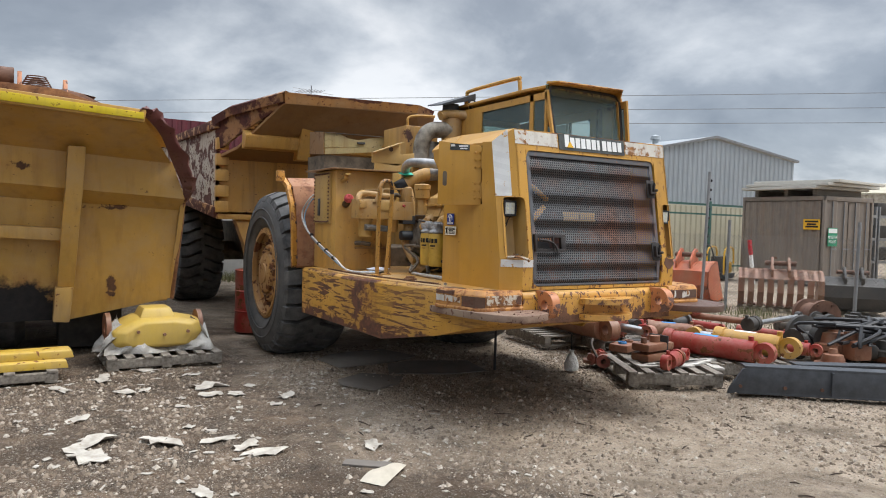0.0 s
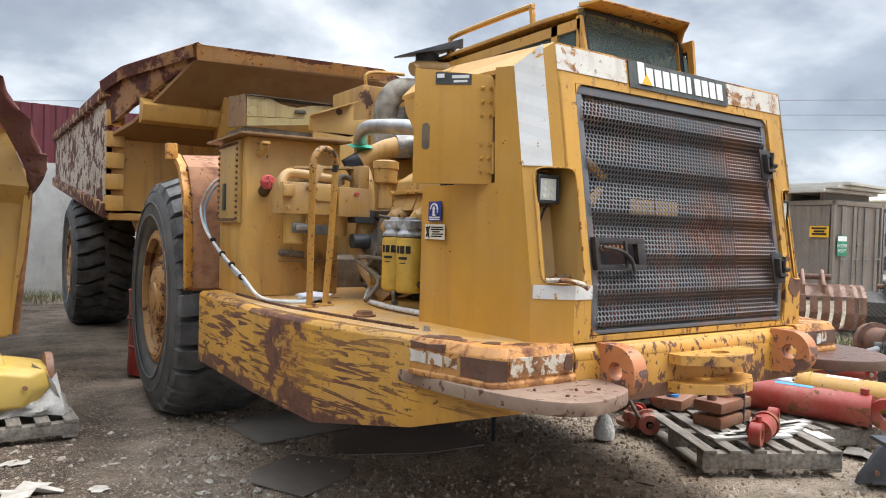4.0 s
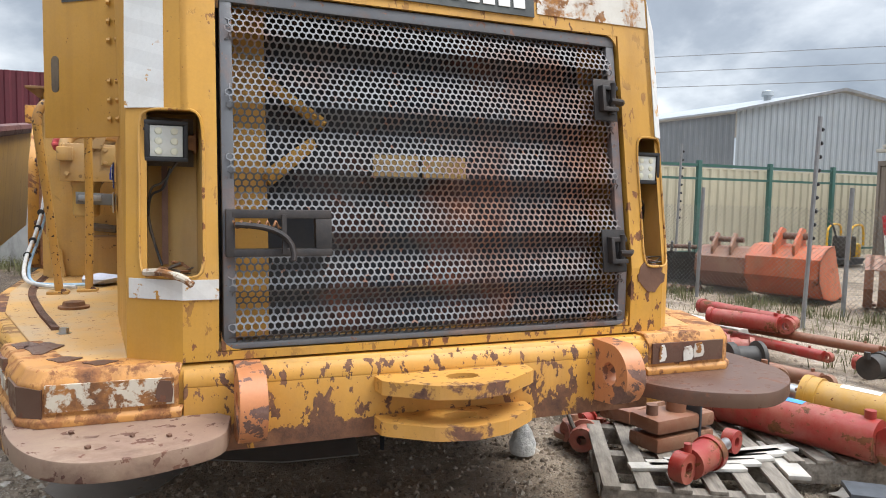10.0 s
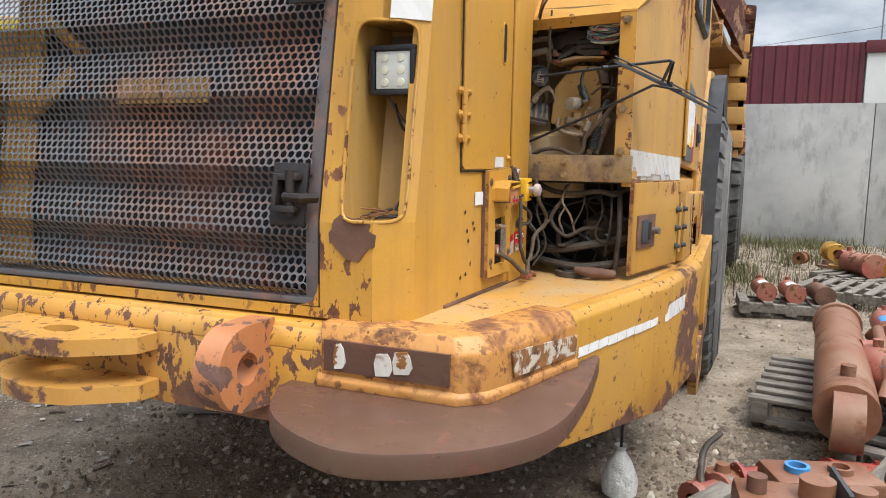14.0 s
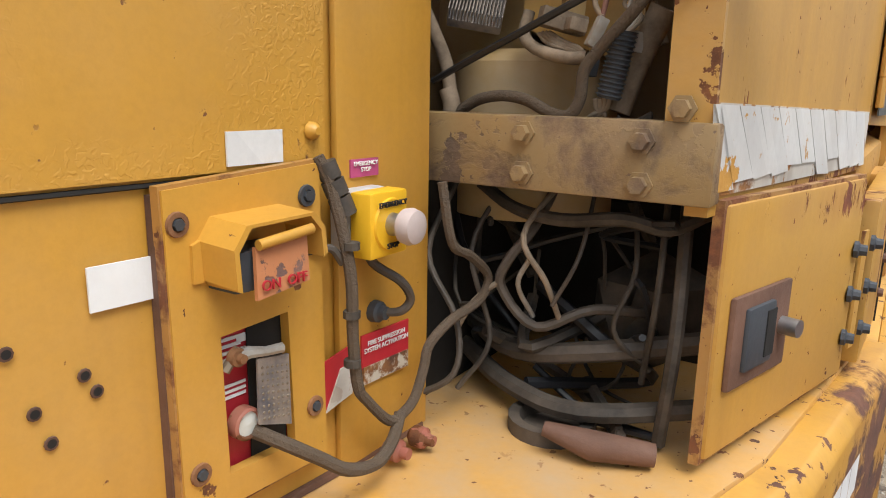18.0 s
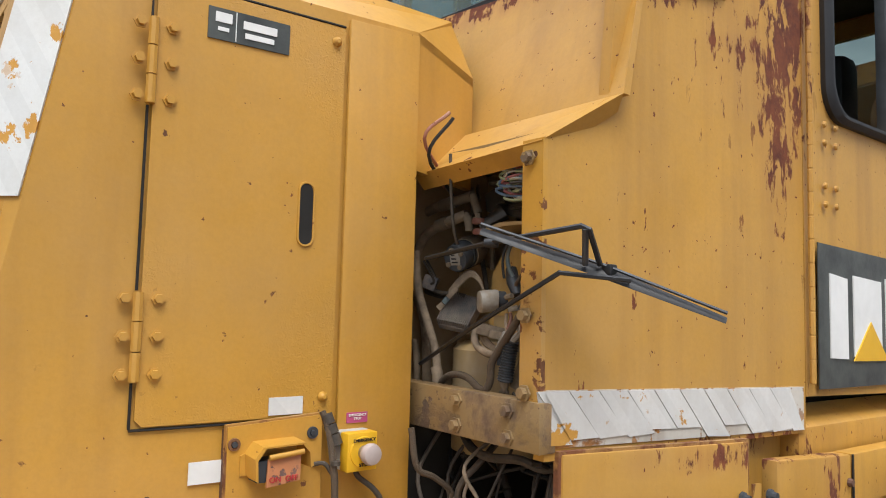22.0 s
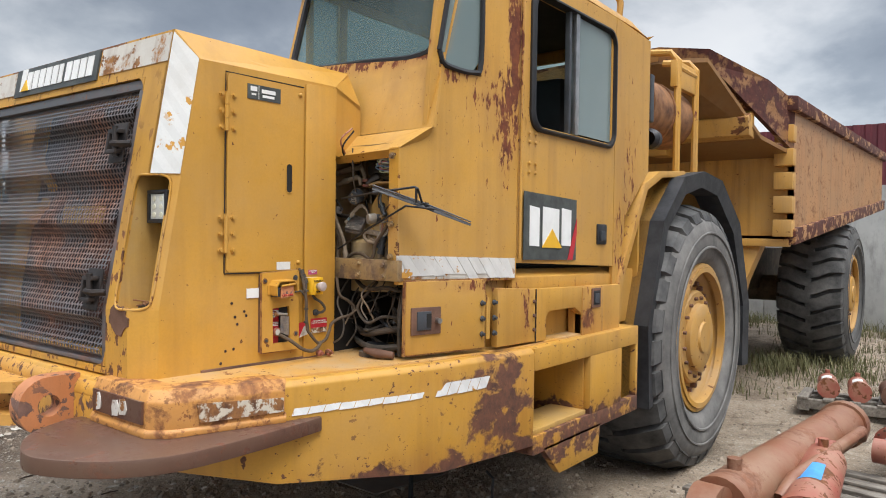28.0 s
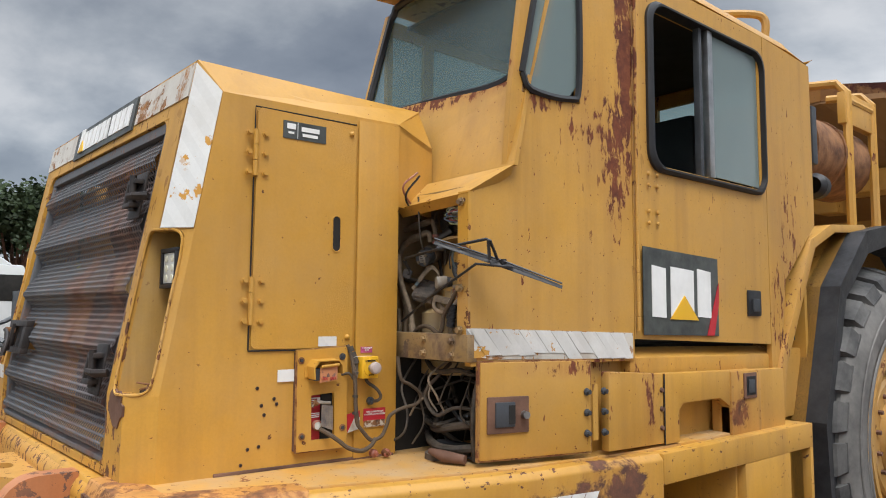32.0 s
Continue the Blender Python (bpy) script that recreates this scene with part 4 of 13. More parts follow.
# lamp recesses
m_led = plain("led_cell", (0.62, 0.61, 0.48, 1), 0.25, 0, 0.1, 20)
m_lens = plain("lamp_lens", (0.55, 0.56, 0.52, 1), 0.18, 0, 0.1, 20, 0.2, 90)
for s in (1, -1):
    xi, ri, xb, xo, dp = FOLD[s]
    re = xb + (xo - xb) * 0.75

    def face(x, z):
        """The front's surface at a place of the folded corner."""
        return fy(z) + max(0.0, (x - xb) / (xo - xb)) * dp
    z0, z1 = 1.372, 1.865
    # the well: back sheet, stepped side, roof and floor
    bk = 0.17
    g = G()
    v = []
    for d in (0.0, 1.0):
        for x, z in ((ri, z0), (re, z0), (re, z1), (ri, z1)):
            yy = face(x, z) + 0.012
            v.append((x + (0.012 if x == ri else -0.02) * d, yy if d == 0 else fy(z) + bk + (0.05 if x == re else 0.0), z))
    g.add(v, [(4, 5, 6, 7), (0, 1, 5, 4), (2, 3, 7, 6), (3, 0, 4, 7), (1, 2, 6, 5)])
    part("lamp_recess", flip(g, s), m_yellow_pale, truck, "grimy yellow lamp recess", smooth=False)
    xm = ri + (re - ri) * 0.62
    part("recess_slot", flip(slab(G(), xm - 0.012, xm + 0.006, 1.40, 1.84, 0.006, bk - 0.004), s), m_rust, truck, "rusted seam in the recess")
    # dark sheet put in as the shade at the top of the well
    part("recess_shade_plate", flip(slab(G(), ri + 0.02, re - 0.01, 1.70, 1.85, 0.006, bk - 0.012), s), m_grime, truck)
    lx, lz = (0.907, 1.748) if s > 0 else (0.839, 1.772)
    ly = fy(lz) + 0.058 + (0.02 if s < 0 else 0.0)
    hsg = G().prism([(lx - 0.058, lz - 0.058), (lx + 0.058, lz - 0.058), (lx + 0.058, lz + 0.058), (lx - 0.058, lz + 0.058)], "y", ly, ly + 0.055)
    work = part("work_lamp", flip(hsg, s), m_black, truck, "square work lamp with clear lens", bevel=0.012)
    part("lens", flip(G().box(lx - 0.046, lx + 0.046, ly - 0.004, ly + 0.004, lz - 0.046, lz + 0.046), s), m_lens, work, "milky lamp lens", bevel=0.002)
    for a, b, c, d in ((-0.061, 0.061, 0.048, 0.061), (-0.061, 0.061, -0.061, -0.048), (-0.061, -0.048, -0.049, 0.049), (0.048, 0.061, -0.049, 0.049)):
        part("lamp_bezel", flip(G().box(lx + a, lx + b, ly - 0.010, ly + 0.006, lz + c, lz + d), s), m_black, work, bevel=0.003)
    for a in (-0.022, 0.022):
        for c in (-0.03, 0.0, 0.03):
            part("led", flip(G().lathe([(0.0, 0.011), (-0.002, 0.010), (-0.003, 0.0)], (lx + a, ly - 0.004, lz + c), "y", 10), s), m_led, work)
    br = flip(G().box(lx - 0.085, lx - 0.058, ly + 0.015, ly + 0.045, lz - 0.022, lz + 0.022).box(lx - 0.085, lx - 0.078, ly + 0.015, ly + 0.10, lz - 0.03, lz + 0.03), s)
    part("lamp_bracket", br, m_rust_orange, work, bevel=0.003)
    for z in (lz - 0.03, lz + 0.03):
        part("lamp_clip", flip(G().box(lx + 0.052, lx + 0.064, ly + 0.006, ly + 0.03, z - 0.008, z + 0.008), s), m_black, work)

    def rim_pt(f, z):
        x = ri + (re - ri) * f
        return (x, face(x, z) - 0.002, z)
    rp_ = [rim_pt(0.0, 1.43), rim_pt(0.10, 1.382), rim_pt(0.5, 1.376), rim_pt(0.9, 1.382), rim_pt(1.0, 1.43), rim_pt(1.0, 1.62), rim_pt(1.0, 1.81), rim_pt(0.88, 1.858), rim_pt(0.5, 1.863), rim_pt(0.12, 1.858), rim_pt(0.0, 1.80), rim_pt(0.0, 1.62), rim_pt(0.0, 1.43)]
    part("recess_rim", flip(G().tube(curve(rp_, 4), 0.0045, 6), s), m_post, truck)
    # corner fillets of the opening
    for cx, cz, sx, sz in ((ri, z0, 1, 1), (re, z0, -1, 1), (ri, z1, 1, -1), (re, z1, -1, -1)):
        r_ = 0.032
        pts = [(cx, cz)] + [(cx + sx * r_ * (1 - math.cos(a)), cz + sz * r_ * (1 - math.sin(a))) for a in [k * math.pi / 12 for k in range(7)]]
        part("recess_corner", flip(G().loft([[(x, face(x, z) + 0.001, z) for x, z in pts], [(x, face(x, z) + 0.010, z) for x, z in pts]]), s), m_yellow_front, truck, smooth=False)
    for k in range(2):
        z_ = lz - 0.06 - 0.02 * k
        wr_ = [(lx - 0.03 + 0.02 * k, ly + 0.03, z_), (lx + 0.01, ly + 0.035, z_ - 0.06), (re - 0.03, ly + 0.05, z_ - 0.085), (re - 0.022, ly + 0.07, z_ - 0.16), (re - 0.04, ly + 0.04, 1.46), (re - 0.06, ly, 1.40)]
        part("lamp_wire", flip(G().tube(curve(wr_, 5), 0.004, 5), s), m_black if k else m_hose, work)
    rw = random.Random(31 + s)
    for k in range(7):
        x_ = ri + 0.03 + (re - ri - 0.06) * rw.random()
        pts = [(x_ + rw.uniform(-.04, .04), fy(1.39) + 0.05 + rw.uniform(0, .08), 1.381 + 0.012 * j * rw.random()) for j in range(4)]
        part("loose_wire", flip(G().tube(curve(pts, 4), rw.choice((0.003, 0.0045)), 5), s), rw.choice((m_hose, m_black, m_rust_orange)), truck)
part("hood_gap", G().tube([(hx(4.75) + 0.004, 4.75, 1.134), (hx(5.40) + 0.004, 5.40, 1.134)], 0.006, 5), m_rust, truck)

# ---- grille: pleated perforated sheet in a frame ----
RIDGES = [1.165, 1.285, 1.445, 1.625, 1.825, 2.045, 2.235]


def pleat(z):
    """How far the sheet stands out at a height: a slow slope out going down, then a short return."""
    for a, b in zip(RIDGES, RIDGES[1:]):
        if a <= z <= b:
            t = (b - z) / (b - a)
            u = t / 0.68 if t < 0.68 else (1 - t) / 0.32
            return 0.046 * (0.5 * u + 0.5 * u * u * (3 - 2 * u))
    return 0.0


def build_grille():
    m_gr = paint("grille_steel", (0.122, 0.127, 0.138, 1), rust=0.50, scale=3.0, streak=0.0, dust=0.08, rough=0.45, edge=0.18, rust_lo=(0.085, 0.046, 0.038, 1), rust_hi=(0.40, 0.22, 0.155, 1), chips=0.5, chip_scale=45, chip_gate=0.35, spots=(((0.48, -4.0, 1.65), (0.55, 0.6, 0.75), 0.13),))
    m_gr.node_tree.nodes["Principled BSDF"].inputs["Metallic"].default_value = 0.20
    m_hinge = plain("blackened_hinge_steel", (0.022, 0.022, 0.025, 1), 0.55, 0.1, 0.5, 20, 0.3, second=(0.045, 0.033, 0.028, 1))
    g = G()
    p, hole = 0.0225, 0.0099
    ro = p / math.sqrt(3)
    rows = int((2.225 - 1.175) / (p * 0.866))
    cols = int(1.415 / p)
    xs0 = -0.708
    latch = (-0.70, -0.41, 1.44, 1.57)
    for j in range(rows):
        for i in range(cols):
            cx, cz = xs0 + (i + 0.5 + (j % 2) * 0.5) * p, 1.185 + j * p * 0.866
            if cx > 0.703:
                continue
            if latch[0] < cx < latch[1] and latch[2] < cz < latch[3]:
                continue
            v = []
            for r in (ro, hole):
                for k in range(6):
                    a = math.pi / 6 + k * math.pi / 3
                    x, z = cx + r * math.cos(a), cz + r * math.sin(a)
                    v.append((x, fy(z) + 0.042 - pleat(z), z))
            v += [(x, y + 0.0032, z) for x, y, z in v[6:]]
            g.add(v, [(k, (k + 1) % 6, 6 + (k + 1) % 6, 6 + k) for k in range(6)] + [(6 + k, 6 + (k + 1) % 6, 12 + (k + 1) % 6, 12 + k) for k in range(6)])
    gr = part("grille", g, m_gr, truck, "dark pleated perforated grille with rust bloom", smooth=False)
    # frame round it: side cheeks follow the pleats
    for s in (1, -1):
        f = slab(G(), 0.686, 0.722, 1.165, 2.235, 0.03, 0.012)
        part("grille_cheek", flip(f, s), m_gr, gr, bevel=0.004)
    f = slab(G(), -0.722, 0.722, 2.202, 2.24, 0.05, 0.010)
    part("grille_rail", f, m_gr, gr, bevel=0.003)
    f = slab(G(), -0.722, 0.722, 1.16, 1.177, 0.05, 0.004)
    part("grille_rail", f, m_gr, gr, bevel=0.003)
    # rounded corners of the opening
    for sx, sz, cx, cz in ((1, 1, 0.728, 2.246), (-1, 1, -0.728, 2.246), (1, -1, 0.728, 1.158), (-1, -1, -0.728, 1.158)):
        r_ = 0.055
        q_ = [(cx, cz)] + [(cx - sx * r_ * (1 - math.cos(a)), cz - sz * r_ * (1 - math.sin(a))) for a in [k * math.pi / 16 for k in range(9)]]
        part("opening_corner", G().loft([[(x, fy(z) + 0.001, z) for x, z in q_], [(x, fy(z) + 0.030, z) for x, z in q_]]), m_yellow_front, gr, smooth=False)
    # latch box with its spring and hook
    f = G()
    for a in ((-0.70, -0.40, 1.548, 1.574), (-0.70, -0.40, 1.435, 1.458), (-0.45, -0.40, 1.458, 1.548), (-0.715, -0.69, 1.435, 1.574)):
        slab(f, *a, 0.03, -0.022)
    lb = part("latch_box", f, m_hinge, gr, bevel=0.003)
    part("latch_bar", slab(G(), -0.555, -0.542, 1.445, 1.56, 0.012, -0.045), m_hinge, lb)
    sp = G().tube([(-0.695 + 0.0035 * k, fy(1.53) - 0.035 + 0.010 * math.sin(k * 0.9), 1.53 + 0.010 * math.cos(k * 0.9)) for k in range(40)], 0.0035, 5)
    part("latch_spring", sp, m_rust_orange, lb)
    part("latch_hook", G().tube(arc((-0.69, fy(1.53) - 0.04, 1.53), (-0.51, fy(1.53) - 0.05, 1.53), (-0.525, fy(1.44) - 0.06, 1.425)), 0.009, 8), m_hinge, lb)
    # hinges on the cab side
    for z in (2.005, 1.45):
        bp = slab(G(), 0.600, 0.700, z - 0.090, z + 0.065, 0.008, -0.018)
        hg = part("grille_hinge", bp, m_hinge, gr, "dark steel grille hinge", bevel=0.003)
        f = slab(G(), 0.628, 0.688, z - 0.056, z - 0.040, 0.035, -0.048)
        slab(f, 0.628, 0.688, z + 0.022, z + 0.038, 0.035, -0.048)
        slab(f, 0.620, 0.634, z - 0.056, z + 0.038, 0.035, -0.048)
        part("hinge_yoke", f, m_hinge, hg, bevel=0.003)
        part("hinge_arm", G().tube([(0.655, fy(z) - 0.045, z - 0.02), (0.700, fy(z) - 0.045, z - 0.022), (0.728, fy(z) - 0.012, z - 0.02)], 0.011, 8, squash=1.4), m_hinge, hg)
        part("hinge_pin", G().cyl((0.668, fy(z) - 0.040, z - 0.066), (0.668, fy(z) - 0.040, z + 0.048), 0.011), m_hinge, hg)
    # radiator behind, with the yellow shroud and two plates
    m_core = paint("radiator_core", (0.016, 0.020, 0.028, 1), rust=0.50, scale=3.0, streak=0, dust=0.08, rough=0.8, edge=0.2, rust_lo=(0.03, 0.016, 0.013, 1), rust_hi=(0.30, 0.105, 0.06, 1))
    core = part("radiator", slab(G(), -0.73, 0.73, 1.14, 2.25, 0.06, 0.29), m_core, truck, "dirty dark radiator core behind the grille")
    sh = slab(G(), -0.69, -0.56, 1.15, 2.25, 0.02, 0.24)
    part("shroud", sh, m_yellow, core)
    sh = G()
    for a, b in (((-0.56, 2.0), (-0.36, 1.86)), ((-0.56, 1.68), (-0.40, 1.80)), ((-0.56, 1.66), (-0.42, 1.78))):
        sh.tube([(a[0], fy(a[1]) + 0.235, a[1]), (b[0], fy(b[1]) + 0.235, b[1])], 0.022, 6)
    part("shroud_brace", sh, m_yellow, core)
    for x in (-0.190, -0.002):
        part("nameplate", slab(G(), x, x + 0.172, 1.69, 1.768, 0.01, 0.225), m_yellow_pale, core, "bare yellow plate behind grille")


grille_before = set(scene.objects)
build_grille()
for ob in set(scene.objects) - grille_before:
    ob.data.transform(Matrix.Translation((0.035, 0, 0)))

# marking stripes on the hood front: white bands, badge
def on_front(name, x0, x1, z0, z1, mat, label="", parent=None, off=0.004, th=0.004):
    return part(name, slab(G(), x0, x1, z0, z1, th, -off), mat, parent or truck, label)


on_front("white_band", -0.80, -0.36, 2.29, 2.40, m_band_worn, "worn white stripe with rust")
on_front("white_band", 0.42, 0.905, 2.29, 2.40, m_band_worn, "worn white stripe with rust")
badge = on_front("badge", -0.345, 0.405, 2.275, 2.405, m_badge, "black badge with worn white lettering blocks", off=0.008, th=0.008)
for k in range(11):
    x = -0.285 + k * 0.0605
    hgt = 0.105 if k == 0 else 0.085
    on_front("badge_mark", x, x + (0.03 if k in (6,) else 0.046), 2.30, 2.30 + hgt, m_white, parent=badge, off=0.012)
tri = G().add([(-0.265, fy(2.298) - 0.016, 2.298), (-0.195, fy(2.298) - 0.016, 2.298), (-0.23, fy(2.35) - 0.016, 2.35), (-0.265, fy(2.298) - 0.012, 2.298), (-0.195, fy(2.298) - 0.012, 2.298), (-0.23, fy(2.35) - 0.012, 2.35)], [(0, 1, 2), (3, 5, 4), (0, 3, 4, 1), (1, 4, 5, 2), (2, 5, 3, 0)])
part("badge_triangle", tri, m_signyellow, badge)
on_front("white_band", -0.80, -0.70, 1.312, 1.37, m_white_tape)
bd = [(0.80, 0.0), (0.945, 0.100)]
part("white_band", flip(G().loft([[(x, fy(1.3) + d - 0.004, z) for x, d in bd for z in (1.312,)] + [(x, fy(1.3) + d - 0.004, 1.37) for x, d in reversed(bd)], [(x, fy(1.3) + d + 0.002, 1.312) for x, d in bd] + [(x, fy(1.3) + d + 0.002, 1.37) for x, d in reversed(bd)]]), -1), m_white_tape, truck, smooth=False)
for s in (1, -1):
    xi, ri, xb, xo, dp = FOLD[s]
    f0, f1 = (0.02, 0.98) if s > 0 else (0.30, 1.0)
    e = 0.004

    def st(f, z, o):
        return (xb + (xo - xb) * f + (0.003 if o > 0 else -0.01) * (f > 0.5), fy(z) + dp * f - o, z)
    a = G().loft([[st(f0, 1.868, e), st(f1, 1.868, e), st(f1, 2.30, e), st(f0, 2.40, e)], [st(f0, 1.868, -0.004), st(f1, 1.868, -0.004), st(f1, 2.295, -0.004), st(f0, 2.39, -0.004)]])
    part("white_stripe", flip(a, s), m_white_tape, truck, "white reflective corner stripe", smooth=False)
    if s > 0:
        rr_ = random.Random(2)
        op_ = [(0.855 + 0.062 * math.cos(a) * rr_.uniform(0.82, 1.1), 1.345 + 0.046 * math.sin(a) * rr_.uniform(0.75, 1.15) - (0.02 * rr_.random() if math.sin(a) < 0 else 0)) for a in [k * math.pi / 11 for k in range(22)]]
        rp = G().loft([[(x, fy(z) - 0.003, z) for x, z in op_], [(x, fy(z) + 0.004, z) for x, z in op_]])
        part("rust_patch", rp, m_rust, truck, "bare rusty patch with runs", smooth=False)

# the hood's front stands slightly askew: it is set back a little towards the cab side
for ob in set(scene.objects) - hood_before:
    for v in ob.data.vertices:
        y_ = v.co.y + 8.66
        v.co.y += 0.027 * v.co.x * max(0.0, min(1.0, (5.35 - y_) / 0.5))

# ---- wheels ----
def wheel_mesh(front):
    """Meshes of one wheel, its outer face towards +x, centre at the origin."""
    R, W = 1.0, 0.70
    prof = [(0.0, 0.545), (0.02, 0.56), (0.055, 0.60), (0.085, 0.70), (0.085, 0.80), (0.06, 0.875), (0.03, 0.905), (-W, 0.905), (-W - 0.03, 0.86), (-W - 0.04, 0.7), (-W + 0.03, 0.56), (-W + 0.05, 0.545)]
    tyre = G().lathe(prof, n=64)
    ring = G().lathe([(0.088, 0.665), (0.096, 0.672), (0.096, 0.684), (0.088, 0.69)], n=64).lathe([(0.089, 0.775), (0.094, 0.78), (0.094, 0.79), (0.088, 0.795)], n=64)
    tyre.add(ring.v, ring.f)
    lugs = G()
    n = 28
    for k in range(n):
        for side in (0, 1):
            a0 = 2 * math.pi * (k + 0.5 * side) / n
            # each lug: an S-shaped block from the shoulder to past the middle
            st = [(0.062, 0.0, 0.872), (0.035, 0.01, 0.945), (-0.10, 0.03, R), (-0.25, 0.10, R), (-0.38, 0.13, R)]
            rings = []
            for (x, sw, r) in st:
                xx = x if side == 0 else -W - x
                wd = 0.083 if r > 0.9 else 0.075
                aa = a0 + sw * (1 if side == 0 else 1)
                q = []
                for da, rr in ((-wd, r), (wd, r), (wd * 1.1, 0.885), (-wd * 1.1, 0.885)):
                    if r < 0.9 and rr > 0.88:
                        rr = r + 0.012
                    q.append((xx, rr * math.cos(aa + da), rr * math.sin(aa + da)))
                rings.append(q)
            lugs.loft(rings)
    rim = G().lathe([(0.0, 0.56), (0.035, 0.555), (0.04, 0.53), (0.01, 0.515), (-0.03, 0.505), (-0.05, 0.47), (-0.075, 0.455), (-0.075, 0.30), (-0.075, 0.02)], n=48)
    lock = G().lathe([(0.02, 0.53), (0.05, 0.525), (0.05, 0.49), (0.0, 0.485)], n=48)
    hub = G().lathe([(-0.075, 0.355), (-0.02, 0.35), (-0.005, 0.335), (-0.005, 0.255), (0.03, 0.25), (0.045, 0.225), (0.045, 0.12), (0.06, 0.11), (0.06, 0.0)], n=40)
    bolts = []
    for k in range(24):
        a = 2 * math.pi * k / 24
        c, s = math.cos(a), math.sin(a)
        bolts.append(G().cyl((-0.077, 0.405 * c, 0.405 * s), (-0.035, 0.405 * c, 0.405 * s), 0.024, 0.020, 6))
    for k in range(16):
        a = 2 * math.pi * (k + 0.5) / 16
        c, s = math.cos(a), math.sin(a)
        bolts.append(G().cyl((-0.006, 0.295 * c, 0.295 * s), (0.018, 0.295 * c, 0.295 * s), 0.015, 0.013, 6))
    return tyre, lugs, rim, lock, hub, bolts


m_rim = paint("wheel_rim_paint", (0.52, 0.27, 0.045, 1), rust=0.14, scale=5, chips=0.3, dust=0.45, streak=0.25)
m_rim_rust = paint("wheel_rim_rusty", (0.40, 0.20, 0.05, 1), rust=0.42, scale=6, chips=0.5, dust=0.3, streak=0.4)
for nm, x, y, s, dark in (("front", 1.57, 8.66, 1, 0), ("front", -1.60, 8.66, -1, 1), ("rear", 1.70, 14.75, 1, 0), ("rear", -1.68, 14.75, -1, 1)):
    tyre, lugs, rim, lock, hub, bolts = wheel_mesh(nm == "front")

    def place(g):
        g.v = [(a * s + x, b * s + y, c + (0.925 if s > 0 else 0.965)) for a, b, c in g.v]
        return g
    w = part("wheel", place(tyre), m_sidewall_dark if dark or nm == "rear" else m_sidewall, truck, "large dusty off-road tyre on a yellow rim")
    part("tread", place(lugs), m_rubber, w, "deep blocky worn tread", bevel=0.0)
    rm = m_rim_rust if dark else m_rim
    part("rim", place(rim), rm, w)
    part("lock_ring", place(lock), rm, w)
    part("hub", place(hub), rm, w)
    for k, bt in enumerate(bolts):
        part("wheel_nut" if k < 24 else "hub_bolt", place(bt), m_rust, w)
for y in (8.66, 14.75):
    part("axle", G().cyl((-1.2, y, 0.955), (1.2, y, 0.955), 0.19).lathe([(-0.3, 0.1), (-0.2, 0.33), (0.2, 0.33), (0.3, 0.1)], (0, y, 0.955)), m_grime, truck, "greasy axle housing")

# ---- dump body ----
def plate(g, pts, d, th=0.03):
    v = [Vector(p) for p in pts]
    o = [p + Vector(d) * th for p in v]
    n = len(v)
    return g.add(v + o, [tuple(range(n)), tuple(range(2 * n - 1, n - 1, -1))] + [(i, n + i, n + (i + 1) % n, (i + 1) % n) for i in range(n)])


BW = 1.72
# side walls: sloping lower rail, flared top
for s in (1, -1):
    g = G()
    plate(g, [(BW, 11.0, 1.66), (BW, 17.8, 2.30), (BW, 17.8, 3.10), (BW, 11.0, 3.0)], (-1, 0, 0), 0.05)
    part("body_side", flip(g, s), m_side if s < 0 else m_side_brown, truck, "scraped rusty dump body side with flaking paint", smooth=False)
    g = G().loft([[(BW - 0.05, 10.95, 1.62), (BW + 0.045, 10.95, 1.62), (BW + 0.045, 10.95, 1.78), (BW - 0.05, 10.95, 1.78)], [(BW - 0.05, 17.85, 2.24), (BW + 0.045, 17.85, 2.24), (BW + 0.045, 17.85, 2.40), (BW - 0.05, 17.85, 2.40)]])
    part("body_lower_rail", flip(g, s), m_body_rust, truck, bevel=0.012)
    g = G().loft([[(BW - 0.08, 10.85, 2.94), (BW + 0.06, 10.85, 2.94), (BW + 0.06, 10.85, 3.08), (BW - 0.08, 10.85, 3.10)], [(BW - 0.08, 17.85, 3.08), (BW + 0.06, 17.85, 3.08), (BW + 0.06, 17.85, 3.22), (BW - 0.08, 17.85, 3.24)]])
    part("body_top_rail", flip(g, s), m_body_rust, truck, "bent dark red-brown top rail", bevel=0.02)
    # corner cleats
    for k in range(5):
        z = 1.70 + k * 0.235
        part("corner_cleat", flip(G().box(BW - 0.16, BW + 0.02, 10.88, 11.02, z, z + 0.17), s), m_yellow_body, truck, bevel=0.012)
# front wall and sloping canopy
g = G()
plate(g, [(-BW, 11.0, 1.66), (BW, 11.0, 1.66), (BW, 11.0, 2.50), (-BW, 11.0, 2.50)], (0, 1, 0), 0.05)
part("body_front", g, m_yellow_body, truck, "dusty yellow dump body front wall", smooth=False)
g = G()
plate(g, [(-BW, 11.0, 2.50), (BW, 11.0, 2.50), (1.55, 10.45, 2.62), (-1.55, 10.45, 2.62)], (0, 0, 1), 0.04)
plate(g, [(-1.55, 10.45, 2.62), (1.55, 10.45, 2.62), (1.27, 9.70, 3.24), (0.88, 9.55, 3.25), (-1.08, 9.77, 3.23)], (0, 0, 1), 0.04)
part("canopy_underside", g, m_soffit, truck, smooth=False)
